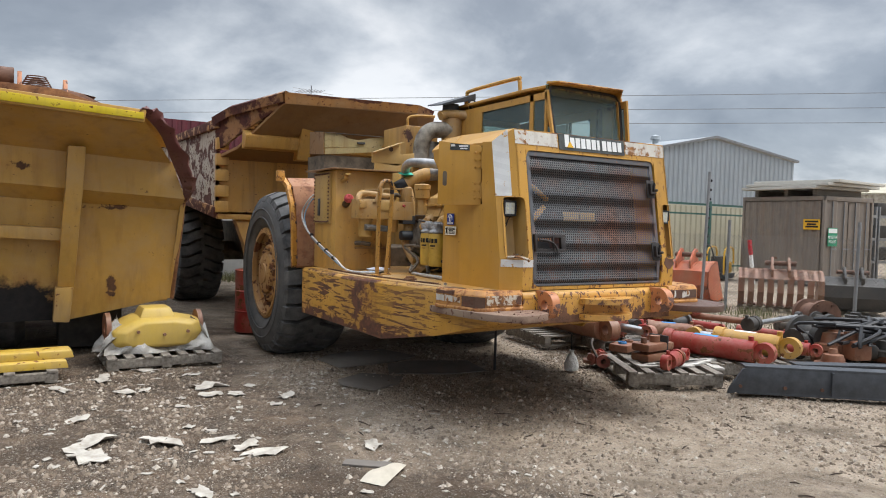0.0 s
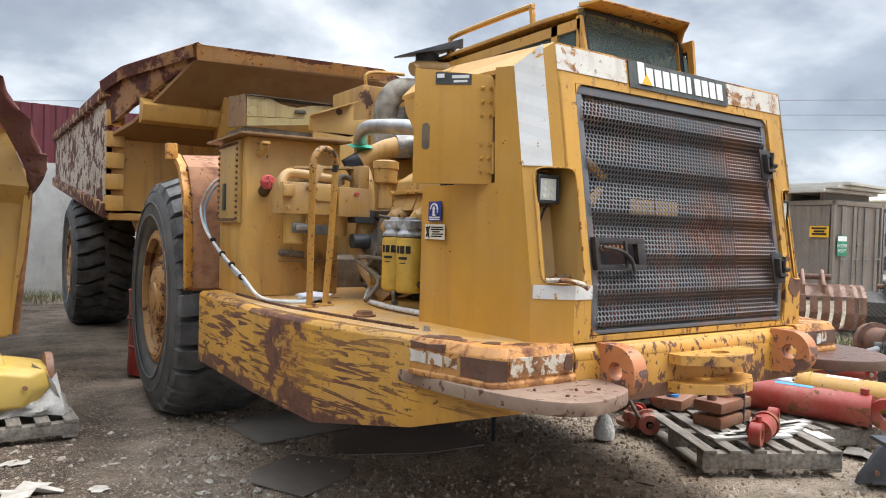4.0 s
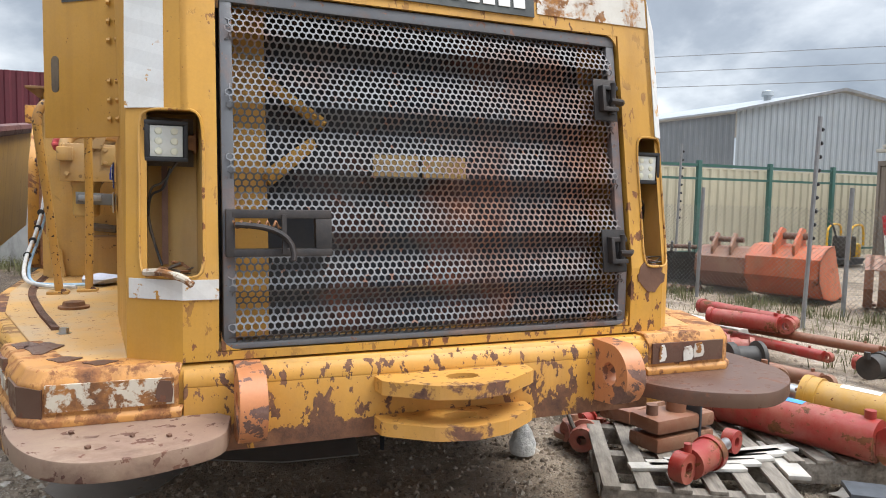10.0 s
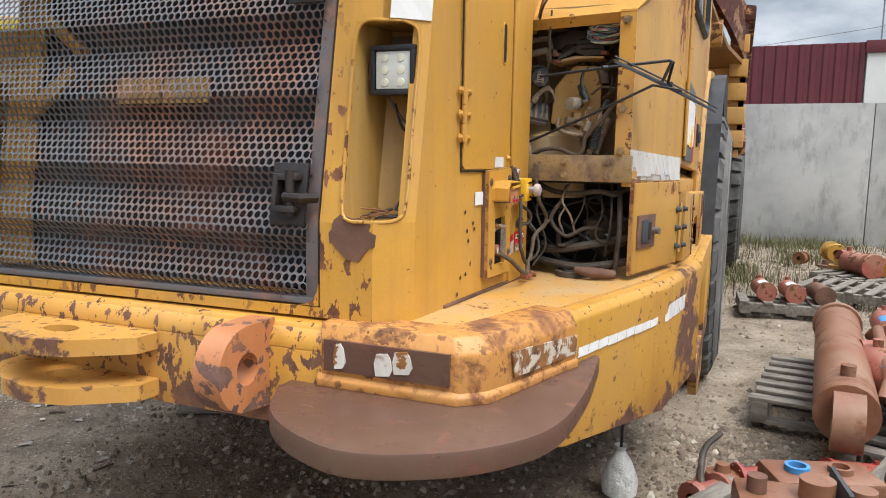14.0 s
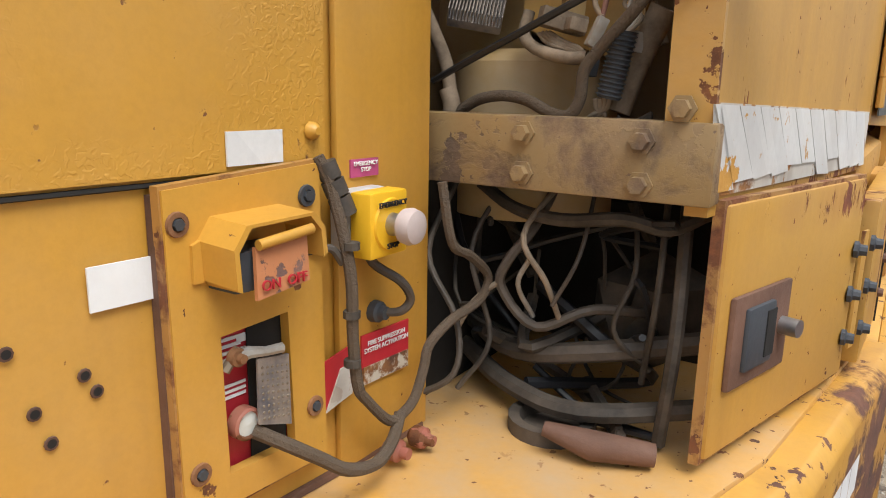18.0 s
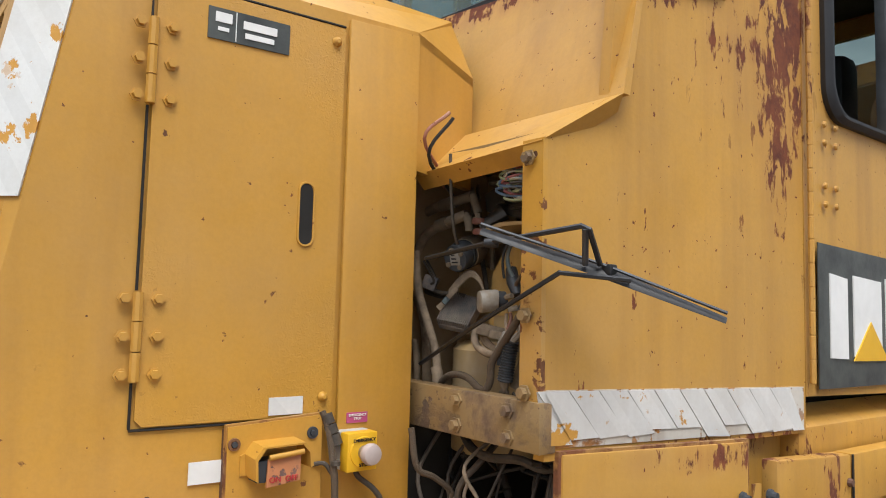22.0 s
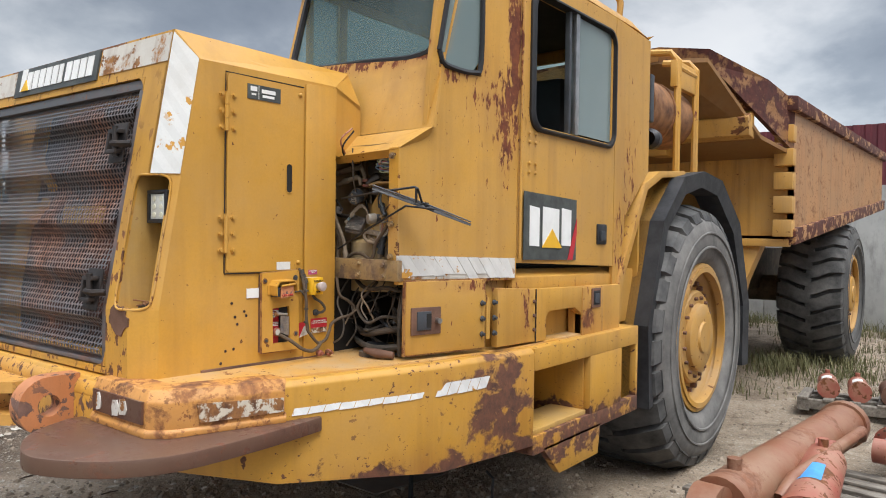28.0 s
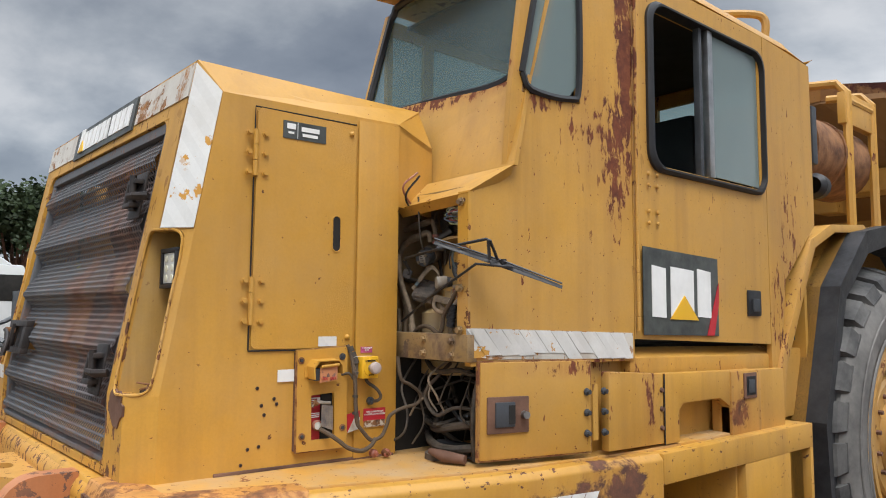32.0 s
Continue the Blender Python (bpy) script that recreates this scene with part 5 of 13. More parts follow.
top = [(-BW - 0.05, 10.95, 3.12), (-1.62, 10.55, 3.23), (-1.09, 9.72, 3.385), (0.90, 9.50, 3.385), (1.28, 9.72, 3.36), (1.60, 10.45, 3.18), (BW, 11.0, 3.05)]
low = [(-BW, 10.95, 2.62), (-1.57, 10.5, 2.80), (-1.07, 9.76, 3.235), (0.88, 9.54, 3.27), (1.26, 9.76, 3.24), (1.57, 10.4, 2.80), (BW, 11.0, 2.55)]
n_ = len(top)
inn = [(x * 0.97, y + 0.05, z) for x, y, z in top]
inl = [(x * 0.97, y + 0.05, z) for x, y, z in low]
for k in range(n_ - 1):
    g = G().loft([[q[k], q[k + 1]] for q in (low, top, inn, inl, low)], False, False)
    if k == 2:
        part("canopy_rim", g, m_canopy, truck, "yellow canopy rim rusted along its upper edge", smooth=False)
    else:
        part("canopy_corner", g, m_rim_dark, truck, "dark red-brown canopy corner plate", smooth=False)
# battered sheet folded over the corner
fold_ = [top[0], top[1], top[2]]
part("corner_lap", G().loft([[(x - 0.03, y - 0.03, z - 0.14) for x, y, z in fold_], [(x - 0.05, y - 0.04, z - 0.02) for x, y, z in fold_], [(x + 0.01, y + 0.0, z + 0.02) for x, y, z in fold_], [(x + 0.10, y + 0.08, z + 0.012) for x, y, z in fold_]], False, False), m_rim_dark, truck, "bent dark red lip along the canopy corner")
g = G()
plate(g, [(-1.08, 9.76, 3.36), (0.89, 9.54, 3.36), (1.26, 9.76, 3.34), (1.57, 10.45, 3.15), (1.69, 11.0, 3.0), (-1.69, 11.0, 3.0), (-1.57, 10.55, 3.18)], (0, 0, -1), 0.03)
part("canopy_top", g, m_body_rust, truck, smooth=False)
part("canopy_beam", G().loft([[(-1.50, 10.22, 2.64), (1.50, 10.22, 2.64), (1.50, 10.40, 2.62), (-1.50, 10.40, 2.62)], [(-1.50, 10.16, 2.80), (1.50, 10.16, 2.80), (1.50, 10.38, 2.90), (-1.50, 10.38, 2.90)]]), m_yellow_body, truck, bevel=0.015)
for x in (-0.62, 0.62):
    part("canopy_post", G().loft([[(x - 0.11, 10.25, 2.50), (x + 0.09, 10.25, 2.50), (x + 0.09, 10.5, 2.50), (x - 0.09, 10.5, 2.50)], [(x - 0.09, 10.05, 2.98), (x + 0.09, 10.05, 2.98), (x + 0.09, 10.3, 2.98), (x - 0.09, 10.3, 2.98)]]), m_yellow_body, truck, bevel=0.015)
g = G()
plate(g, [(-BW, 11.0, 1.66), (-BW, 17.8, 2.3), (BW, 17.8, 2.3), (BW, 11.0, 1.66)], (0, 0, 1), 0.05)
part("body_floor", g, m_yellow_body, truck, smooth=False)
part("body_front_sill", G().box(-1.70, 1.70, 10.93, 11.06, 1.60, 1.68), m_yellow_body, truck, bevel=0.01)
# chassis between the units
part("rear_frame", G().box(-0.55, 0.55, 9.6, 16.0, 0.95, 1.55), m_grime, truck, "greasy dark rear chassis", bevel=0.03)
part("hitch_frame", G().box(-0.75, 0.75, 7.3, 9.9, 0.75, 1.35), m_grime, truck, bevel=0.03)
for s in (1, -1):
    part("tipping_ram", G().cyl((s * 1.05, 11.2, 0.75), (s * 1.2, 11.5, 1.75), 0.12), m_yellow_body, truck, bevel=0.0)
    part("body_strut", G().loft([[(s * 0.95, 10.9, 0.95), (s * 1.2, 10.9, 0.95), (s * 1.2, 11.1, 0.95), (s * 0.95, 11.1, 0.95)], [(s * 1.05, 11.0, 1.66), (s * 1.45, 11.0, 1.66), (s * 1.45, 11.2, 1.66), (s * 1.05, 11.2, 1.66)]]), m_yellow_body, truck, bevel=0.01)

# ---- cab ----
CX0, CX1 = 0.45, 1.50


def cabx(y):
    """The cab's outer side: splays out from the front corner to the door."""
    return 1.385 + (y - 5.45) * 0.14 if y < 6.2 else 1.49 + (min(y, 7.8) - 6.2) * 0.01


cab = part("cab", G().box(CX0, CX1 - 0.06, 6.0, 7.75, 1.12, 1.46), m_yellow_cab, truck, "sunfaded yellow operator cab with heavy rust streaks", bevel=0.01)


def side_sheet(g, pts, th=0.025):
    """A sheet on the cab's outer side, from (y, z) corners."""
    v = [(cabx(y), y, z) for y, z in pts]
    return plate(g, v, (-1, 0, 0), th)


# front corner panel: below the quarter window, up to the door
g = G()
side_sheet(g, [(5.456, 1.45), (6.2, 1.45), (6.2, 2.39), (5.62, 2.39), (5.60, 2.12), (5.456, 2.02)])
side_sheet(g, [(5.935, 2.39), (6.2, 2.39), (6.2, 3.0), (5.935, 3.0)])
side_sheet(g, [(5.62, 2.39), (5.665, 2.39), (5.745, 2.93), (5.935, 2.93), (5.935, 3.0), (5.70, 3.0)])
part("cab_corner_panel", g, m_yellow_cab, cab, "rust-streaked corner panel", smooth=False)
# door with its window opening
door = part("cab_door", side_sheet(G(), [(6.205, 1.53), (7.28, 1.49), (7.28, 2.22), (6.205, 2.22)], 0.04), m_yellow_cab, cab, "yellow cab door with sliding window", smooth=False)
for a in ([(6.205, 2.22), (6.33, 2.22), (6.33, 2.88), (6.205, 2.88)], [(7.22, 2.22), (7.28, 2.22), (7.28, 2.88), (7.22, 2.88)], [(6.205, 2.88), (7.28, 2.88), (7.28, 2.99), (6.205, 2.99)]):
    part("door_frame_bar", side_sheet(G(), a, 0.04), m_yellow_cab, door, smooth=False)
dx = 1.497


def rring(y0, y1, z0, z1, r, n=6):
    pts = []
    for cy, cz, a0 in ((y1 - r, z1 - r, 0), (y0 + r, z1 - r, 90), (y0 + r, z0 + r, 180), (y1 - r, z0 + r, 270)):
        for k in range(n + 1):
            a = radians(a0 + 90 * k / n)
            pts.append((cy + r * math.cos(a), cz + r * math.sin(a)))
    return pts


def seal(name, ring_pts, parent, off=0.0, w=0.024, x=None):
    """A rubber frame along a closed line on the cab side."""
    g = G()
    cy = sum(p[0] for p in ring_pts) / len(ring_pts)
    cz = sum(p[1] for p in ring_pts) / len(ring_pts)
    rings = []
    for d, sc in ((0.012, 1.0), (0.024, 0.97), (0.024, 1 - w * 2.2), (-0.03, 1 - w * 2.6), (-0.03, 1.0), (0.012, 1.0)):
        rings.append([(cabx(y) + d + off, cy + (y - cy) * sc, cz + (z - cz) * sc) for y, z in ring_pts])
    g.loft(rings, True, False)
    return part(name, g, m_black, parent, "black rubber window seal")


wr = rring(6.30, 7.27, 2.19, 2.90, 0.09)
seal("window_seal", wr, door)
g = G()
plate(g, [(dx + 0.0, 6.76, 2.23), (dx + 0.0, 7.24, 2.23), (dx + 0.0, 7.24, 2.87), (dx + 0.0, 6.76, 2.87)], (-1, 0, 0), 0.006)
pane = part("window_pane", g, m_glass_side, door, "hazy greenish sliding glass", smooth=False)
pane.visible_shadow = False
part("window_rail", G().box(dx - 0.02, dx + 0.012, 6.755, 6.795, 2.22, 2.88), m_steel, door, bevel=0.004)
part("window_rail", G().box(dx - 0.03, dx + 0.0, 6.70, 6.725, 2.22, 2.88), m_steel_dark, door, bevel=0.004)
# door emblem: dark square, white blocks, yellow triangle, red slash
def on_door(name, pts, mat, parent, off, th=0.003, label=""):
    return part(name, plate(G(), [(dx + off, y, z) for y, z in pts], (-1, 0, 0), th), mat, parent, label, smooth=False)


em = on_door("emblem", [(6.245, 1.545), (6.80, 1.535), (6.80, 1.865), (6.245, 1.885)], m_badge, door, 0.006, label="dark emblem decal with white blocks and yellow triangle")
for ya, yb in ((6.30, 6.395), (6.43, 6.60), (6.63, 6.735)):
    on_door("emblem_block", [(ya, 1.615), (yb, 1.61), (yb, 1.805), (ya, 1.815)], m_white, em, 0.009)
on_door("emblem_triangle", [(6.42, 1.605), (6.63, 1.60), (6.525, 1.70)], m_signyellow, em, 0.012)
on_door("emblem_slash", [(6.70, 1.537), (6.755, 1.536), (6.80, 1.68), (6.80, 1.76)], m_signred, em, 0.010)
# door handle pocket, hinge strip and rivets
hd = part("door_handle", G().box(dx - 0.01, dx + 0.012, 7.06, 7.185, 1.62, 1.74), m_black, door, "recessed black door latch", bevel=0.012)
part("handle_paddle", G().box(dx + 0.008, dx + 0.022, 7.09, 7.15, 1.64, 1.70), m_steel_dark, hd, bevel=0.006)
prof_ = []
for k in range(26):
    z = 1.56 + k * 0.055
    prof_ += [(z, 0.0060), (z + 0.001, 0.0072), (z + 0.051, 0.0072), (z + 0.052, 0.0060)]
part("piano_hinge", G().lathe(prof_, (dx + 0.006, 6.212, 0), "z", 8), m_yellow_cab, door)
for k in range(4):
    for yy in (6.30, 6.36):
        part("rivet", G().lathe([(0.0, 0.009), (0.006, 0.007), (0.008, 0.0)], (dx, yy, 1.98 + k * 0.045 + (0.06 if k > 1 else 0)), n=8), m_yellow_cab, door)
# rear side panel
g = G()
side_sheet(g, [(7.285, 1.75), (7.45, 1.80), (7.80, 2.10), (7.80, 2.96), (7.285, 2.99)])
side_sheet(g, [(7.285, 1.12), (7.34, 1.12), (7.45, 1.80), (7.285, 1.75)])
part("cab_rear_panel", g, m_yellow_cab, cab, smooth=False)
# sill beam below the door
part("cab_sill", G().loft([[(1.40, 6.18, 1.36), (1.485, 6.18, 1.36), (1.485, 6.18, 1.46), (1.40, 6.18, 1.50)], [(1.40, 7.40, 1.36), (1.485, 7.40, 1.36), (1.485, 7.40, 1.44), (1.40, 7.40, 1.48)]]), m_yellow_cab, cab, bevel=0.01)
# front wall: around the wiring opening (faces forward)
Y0 = 5.45
g = G()
for a in ((0.45, 0.91, 1.45, 2.40),):
    g.box(a[0], a[1], Y0 - 0.006, Y0 + 0.0055, a[2], a[3])
part("cab_front_wall", g, m_yellow_cab, cab, smooth=False)
part("cab_front_post", G().box(1.335, 1.3865, Y0 - 0.006, Y0 + 0.0055, 1.55, 2.02), m_post, cab, "rust-eaten yellow post beside the wiring opening", smooth=False)
g = G().add([(1.0, Y0 - 0.008, 2.0), (1.385, Y0 - 0.008, 2.015), (1.44, 5.60, 2.12), (0.95, 5.55, 2.10), (1.0, Y0 + 0.02, 1.97), (1.36, Y0 + 0.02, 1.985), (1.42, 5.61, 2.09), (0.95, 5.56, 2.07)], [(0, 1, 2, 3), (4, 7, 6, 5), (0, 4, 5, 1), (1, 5, 6, 2), (2, 6, 7, 3), (3, 7, 4, 0)])
part("cab_shoulder", g, m_yellow_cab, cab)
part("cab_lower_beam", G().box(0.92, 1.392, Y0 - 0.012, Y0 + 0.03, 1.463, 1.552), m_beam, cab, "dirt-caked steel cross beam with bolts", bevel=0.004)
for (x, z) in ((1.17, 1.532), (1.314, 1.530), (1.17, 1.484), (1.315, 1.482), (1.355, 1.566), (1.355, 1.702), (1.358, 1.985)):
    part("beam_bolt", G().lathe([(0.0, 0.0155), (-0.004, 0.0155), (-0.004, 0.0105), (-0.014, 0.010), (-0.014, 0.0)], (x, Y0 - 0.012, z), "y", 6), m_beam, cab)
# front skirt under the windscreen
g = G()
plate(g, [(0.40, 5.56, 2.10), (1.44, 5.60, 2.12), (1.415, 5.70, 2.46), (0.40, 5.66, 2.50)], (0, 1, 0), 0.02)
part("cab_front_skirt", g, m_yellow_cab, cab, "rust-run panel under the windscreen", smooth=False)
# windscreen posts, roof and visor
WS = [(0.52, 5.70, 2.52), (1.36, 5.72, 2.47), (1.40, 5.80, 2.97), (0.52, 5.80, 2.98)]
for q_ in ([(0.40, 5.665, 2.49), (0.425, 5.665, 2.49), (0.425, 5.80, 3.02), (0.40, 5.80, 3.02)], [(1.345, 5.70, 2.46), (1.415, 5.71, 2.46), (1.435, 5.84, 3.0), (1.36, 5.80, 3.0)]):
    part("windscreen_post", plate(G(), q_, (0, 1, 0), 0.04), m_yellow_cab, cab, smooth=False)
ws = part("windscreen", plate(G(), [(0.41, 5.69, 2.50), (1.36, 5.715, 2.47), (1.395, 5.845, 3.085), (0.41, 5.835, 3.085)], (0, 1, 0), 0.006), m_glass, cab, "curved windscreen glass with sky haze mixed in", smooth=False)
ws.visible_shadow = False
g = G()
ctr = Vector((0.95, 5.755, 2.73))
wpts = curve([(0.435, 5.695, 2.56), (0.50, 5.69, 2.50), (0.95, 5.70, 2.475), (1.28, 5.71, 2.465), (1.365, 5.725, 2.56), (1.398, 5.815, 2.95), (1.375, 5.83, 3.03), (1.29, 5.835, 3.062), (0.95, 5.832, 3.068), (0.52, 5.826, 3.062), (0.45, 5.82, 3.02), (0.432, 5.80, 2.94), (0.435, 5.695, 2.56)], 4)
part("windscreen_seal", G().tube([p - Vector((0, 0.006, 0)) for p in wpts], 0.016, 6), m_black, cab)
# quarter window on the side
qw = [(5.665, 2.46), (5.705, 2.405), (5.88, 2.40), (5.93, 2.46), (5.93, 2.86), (5.89, 2.925), (5.80, 2.925), (5.75, 2.87)]
qg = part("quarter_window", plate(G(), [(cabx(y) - 0.008, y, z) for y, z in qw], (-1, 0, 0), 0.006), m_glass_side, cab, "small rounded side glass", smooth=False)
qg.visible_shadow = False
part("quarter_seal", G().tube([(cabx(p.x) + 0.002, p.x, p.y) for p in curve([(y, z, 0) for y, z in qw + qw[:1]], 4)], 0.013, 6), m_black, cab)
# roof
g = G()
prof = [(0.40, 3.04), (0.40, 3.07), (0.55, 3.11), (1.34, 3.11), (1.46, 3.05), (1.50, 2.99)]
g.loft([[(min(x, 1.47), 5.835, z) for x, z in prof], [(x, 6.2, z + 0.01) for x, z in prof], [(x, 7.6, z + 0.0) for x, z in prof], [(x * 0.99, 7.82, z - 0.08 * (z > 3)) for x, z in prof]])
part("cab_roof", g, m_yellow_cab, cab, "rusty yellow cab roof", bevel=0.008)
g = G().loft([[(0.42, 5.63, 3.072), (1.285, 5.645, 3.088), (1.285, 5.645, 3.100), (0.42, 5.63, 3.086)], [(0.42, 5.84, 3.085), (1.36, 5.84, 3.085), (1.36, 5.84, 3.112), (0.42, 5.84, 3.112)]])
part("visor", g, m_yellow_cab, cab, "projecting roof visor", bevel=0.004)
part("visor_cheek", plate(G(), [(1.285, 5.645, 3.098), (1.365, 5.86, 3.108), (1.47, 5.88, 3.035), (1.44, 5.845, 2.985), (1.395, 5.80, 3.01)], (-0.6, 0.2, -0.6), 0.012), m_yellow_cab, cab, "folded cheek of the visor", smooth=False)
part("visor_edge", G().tube([(0.42, 5.628, 3.072), (1.285, 5.643, 3.09), (1.36, 5.75, 3.05), (1.40, 5.80, 3.005)], 0.007, 6), m_sheet_edge, cab)
# inner side wall (engine side) with windows
g = G()
for y0, y1, z0, z1 in ((5.66, 7.75, 1.12, 2.50), (5.80, 5.83, 2.50, 3.0), (6.02, 6.08, 2.50, 3.0), (7.0, 7.75, 2.50, 3.0), (5.80, 7.0, 2.93, 3.0)):
    g.box(0.40, 0.425, y0, y1, z0, z1)
g.box(0.45, 1.47, 7.73, 7.76, 1.12, 2.45)
g.box(0.45, 0.62, 7.73, 7.76, 2.45, 3.0).box(1.33, 1.47, 7.73, 7.76, 2.45, 3.0).box(0.62, 1.33, 7.73, 7.76, 2.9, 3.0)
part("cab_inner_wall", g, m_yellow_cab, cab, smooth=False)
gp = part("inner_window", G().box(0.41, 0.416, 5.83, 6.02, 2.50, 2.93).box(0.41, 0.416, 6.08, 7.0, 2.50, 2.93), m_glass, cab, smooth=False)
gp.visible_shadow = False
gp = part("rear_window", G().box(0.62, 1.33, 7.742, 7.748, 2.45, 2.9), m_glass, cab, smooth=False)
gp.visible_shadow = False
# inside: lining added dark to dim the cab, seat, wheel, dash
m_lining = plain("grey_cab_lining", (0.035, 0.036, 0.036, 1), 0.8, 0, 0.3, 5)
for a in ((0.43, 0.445, 5.84, 7.72, 1.50, 2.49), (0.44, 1.42, 7.70, 7.72, 1.50, 2.44), (0.44, 1.44, 5.90, 7.70, 2.975, 2.988), (1.43, 1.445, 6.25, 7.25, 1.55, 2.18)):
    part("cab_lining", G().box(*a), m_lining, cab)
part("cab_floor", G().box(0.48, 1.36, 5.8, 7.73, 1.46, 1.50), m_dark, cab)
part("dashboard", G().box(0.50, 1.40, 5.74, 5.98, 2.05, 2.50), m_dark, cab, bevel=0.03)
part("seat", G().box(0.72, 1.22, 6.7, 7.2, 1.85, 2.0).box(0.74, 1.20, 7.15, 7.3, 1.95, 2.65), m_black, cab, bevel=0.04)
part("steering_wheel", G().tube([(0.95 + 0.2 * math.cos(a), 6.2 + 0.13 * math.sin(a), 2.42 + 0.12 * math.sin(a)) for a in [k * math.pi / 12 for k in range(25)]], 0.016, 6).cyl((0.95, 6.2, 2.42), (0.95, 6.1, 2.1), 0.03), m_black, cab)

# ---- boxes under the cab ----
# front locker with its door and latch
g = G()
g.box(1.02, 1.43, 5.45, 5.47, 1.14, 1.15)


def lkx(y):
    """The locker door's face, splayed like the cab corner."""
    return 1.388 + (y - 5.42) * 0.262


def lk_box(y0, y1, z0, z1, o0, o1):
    a = [(lkx(y0) + o0, y0, z0), (lkx(y1) + o0, y1, z0), (lkx(y1) + o0, y1, z1), (lkx(y0) + o0, y0, z1)]
    b = [(x - o0 + o1, y, z) for x, y, z in a]
    return G().loft([a, b])


lk = part("locker_door", lk_box(5.485, 5.905, 1.152, 1.462, -0.02, 0.0), m_yellow_cab, truck, "yellow locker door with bolted hinges", bevel=0.006)
part("locker_rim", lk_box(5.480, 5.910, 1.147, 1.467, -0.017, -0.005), m_sheet_edge, lk, "rusted door edge")
lt = part("locker_latch", lk_box(5.505, 5.655, 1.235, 1.352, 0.0, 0.008), m_rust, lk, "rusty paddle latch", bevel=0.004)
part("latch_paddle", lk_box(5.53, 5.60, 1.255, 1.335, 0.006, 0.014), m_steel_dark, lt, bevel=0.005)
part("latch_well", lk_box(5.575, 5.598, 1.265, 1.325, 0.013, 0.0155), m_dark, lt)
part("latch_knob", G().cyl((lkx(5.635) + 0.005, 5.635, 1.293), (lkx(5.635) + 0.03, 5.627, 1.293), 0.012), m_steel, lt)
for yy in (5.885, 5.955):
    for z in (1.215, 1.285, 1.355):
        part("hinge_bolt", G().lathe([(0, 0.013), (0.006, 0.013), (0.008, 0.009), (0.018, 0.008), (0.018, 0)], (lkx(yy), yy, z), n=8), m_steel_dark, lk)
part("locker_hinge", lk_box(5.91, 5.93, 1.19, 1.38, 0.0, 0.004), m_yellow_cab, lk)
part("cab_base_panel", G().loft([[(1.535, 5.978, 1.145), (1.545, 6.30, 1.14), (1.545, 6.30, 1.40), (1.535, 5.978, 1.42)], [(1.50, 5.978, 1.145), (1.50, 6.30, 1.14), (1.50, 6.30, 1.40), (1.50, 5.978, 1.42)]]), m_yellow_cab, truck, bevel=0.006)
g = G()
g.prism([(6.31, 1.135), (6.41, 1.135), (6.41, 1.255), (6.44, 1.28), (6.72, 1.28), (6.80, 1.24), (6.80, 1.12), (7.12, 1.11), (7.30, 1.11), (7.30, 1.38), (6.31, 1.40)], "x", 1.50, 1.545)
part("cab_base_panel", g, m_yellow_cab, truck, "chipped yellow panel with step cut-out", bevel=0.005)
part("step_pocket", G().box(1.20, 1.219, 6.36, 7.0, 1.12, 1.32).box(1.22, 1.46, 6.36, 6.38, 1.12, 1.30).box(1.22, 1.46, 6.98, 7.0, 1.12, 1.30), m_yellow_cab, truck)
m_bled = paint("rust_bled_panel", (0.53, 0.27, 0.05, 1), rust=0.12, scale=12, chips=0.5, streak=0.6, edge=0.08, rust_lo=(0.055, 0.018, 0.012, 1), rust_hi=(0.28, 0.10, 0.03, 1), spots=(((1.55, -1.78, 1.20), (0.1, 0.10, 0.12), 0.33),))
bxb = part("panel_box", G().box(1.46, 1.552, 6.80, 7.06, 1.12, 1.385), m_bled, truck, "yellow panel bled over with rust", bevel=0.006)
lf = part("box_latch", G().box(1.551, 1.560, 6.90, 7.01, 1.265, 1.375), m_rust, bxb, "dark square paddle latch", bevel=0.004)
part("latch_well", G().box(1.559, 1.5615, 6.915, 6.995, 1.28, 1.36), m_black, lf)
part("latch_paddle", G().box(1.560, 1.566, 6.93, 6.98, 1.29, 1.345), m_steel_dark, lf, bevel=0.003)
for yy in (6.50, 6.57):
    part("pocket_hole", G().box(1.2195, 1.2225, yy, yy + 0.055, 1.19, 1.26), m_black, bxb)
part("panel_seam", G().box(1.5445, 1.548, 6.302, 6.308, 1.135, 1.40), m_dark, bxb)
for z in (1.20, 1.27, 1.34):
    part("panel_bolt", G().lathe([(0, 0.010), (0.010, 0.008), (0.010, 0)], (1.545, 6.285, z), n=8), m_rust, bxb)
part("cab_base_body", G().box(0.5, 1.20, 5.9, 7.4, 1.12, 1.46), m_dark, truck)
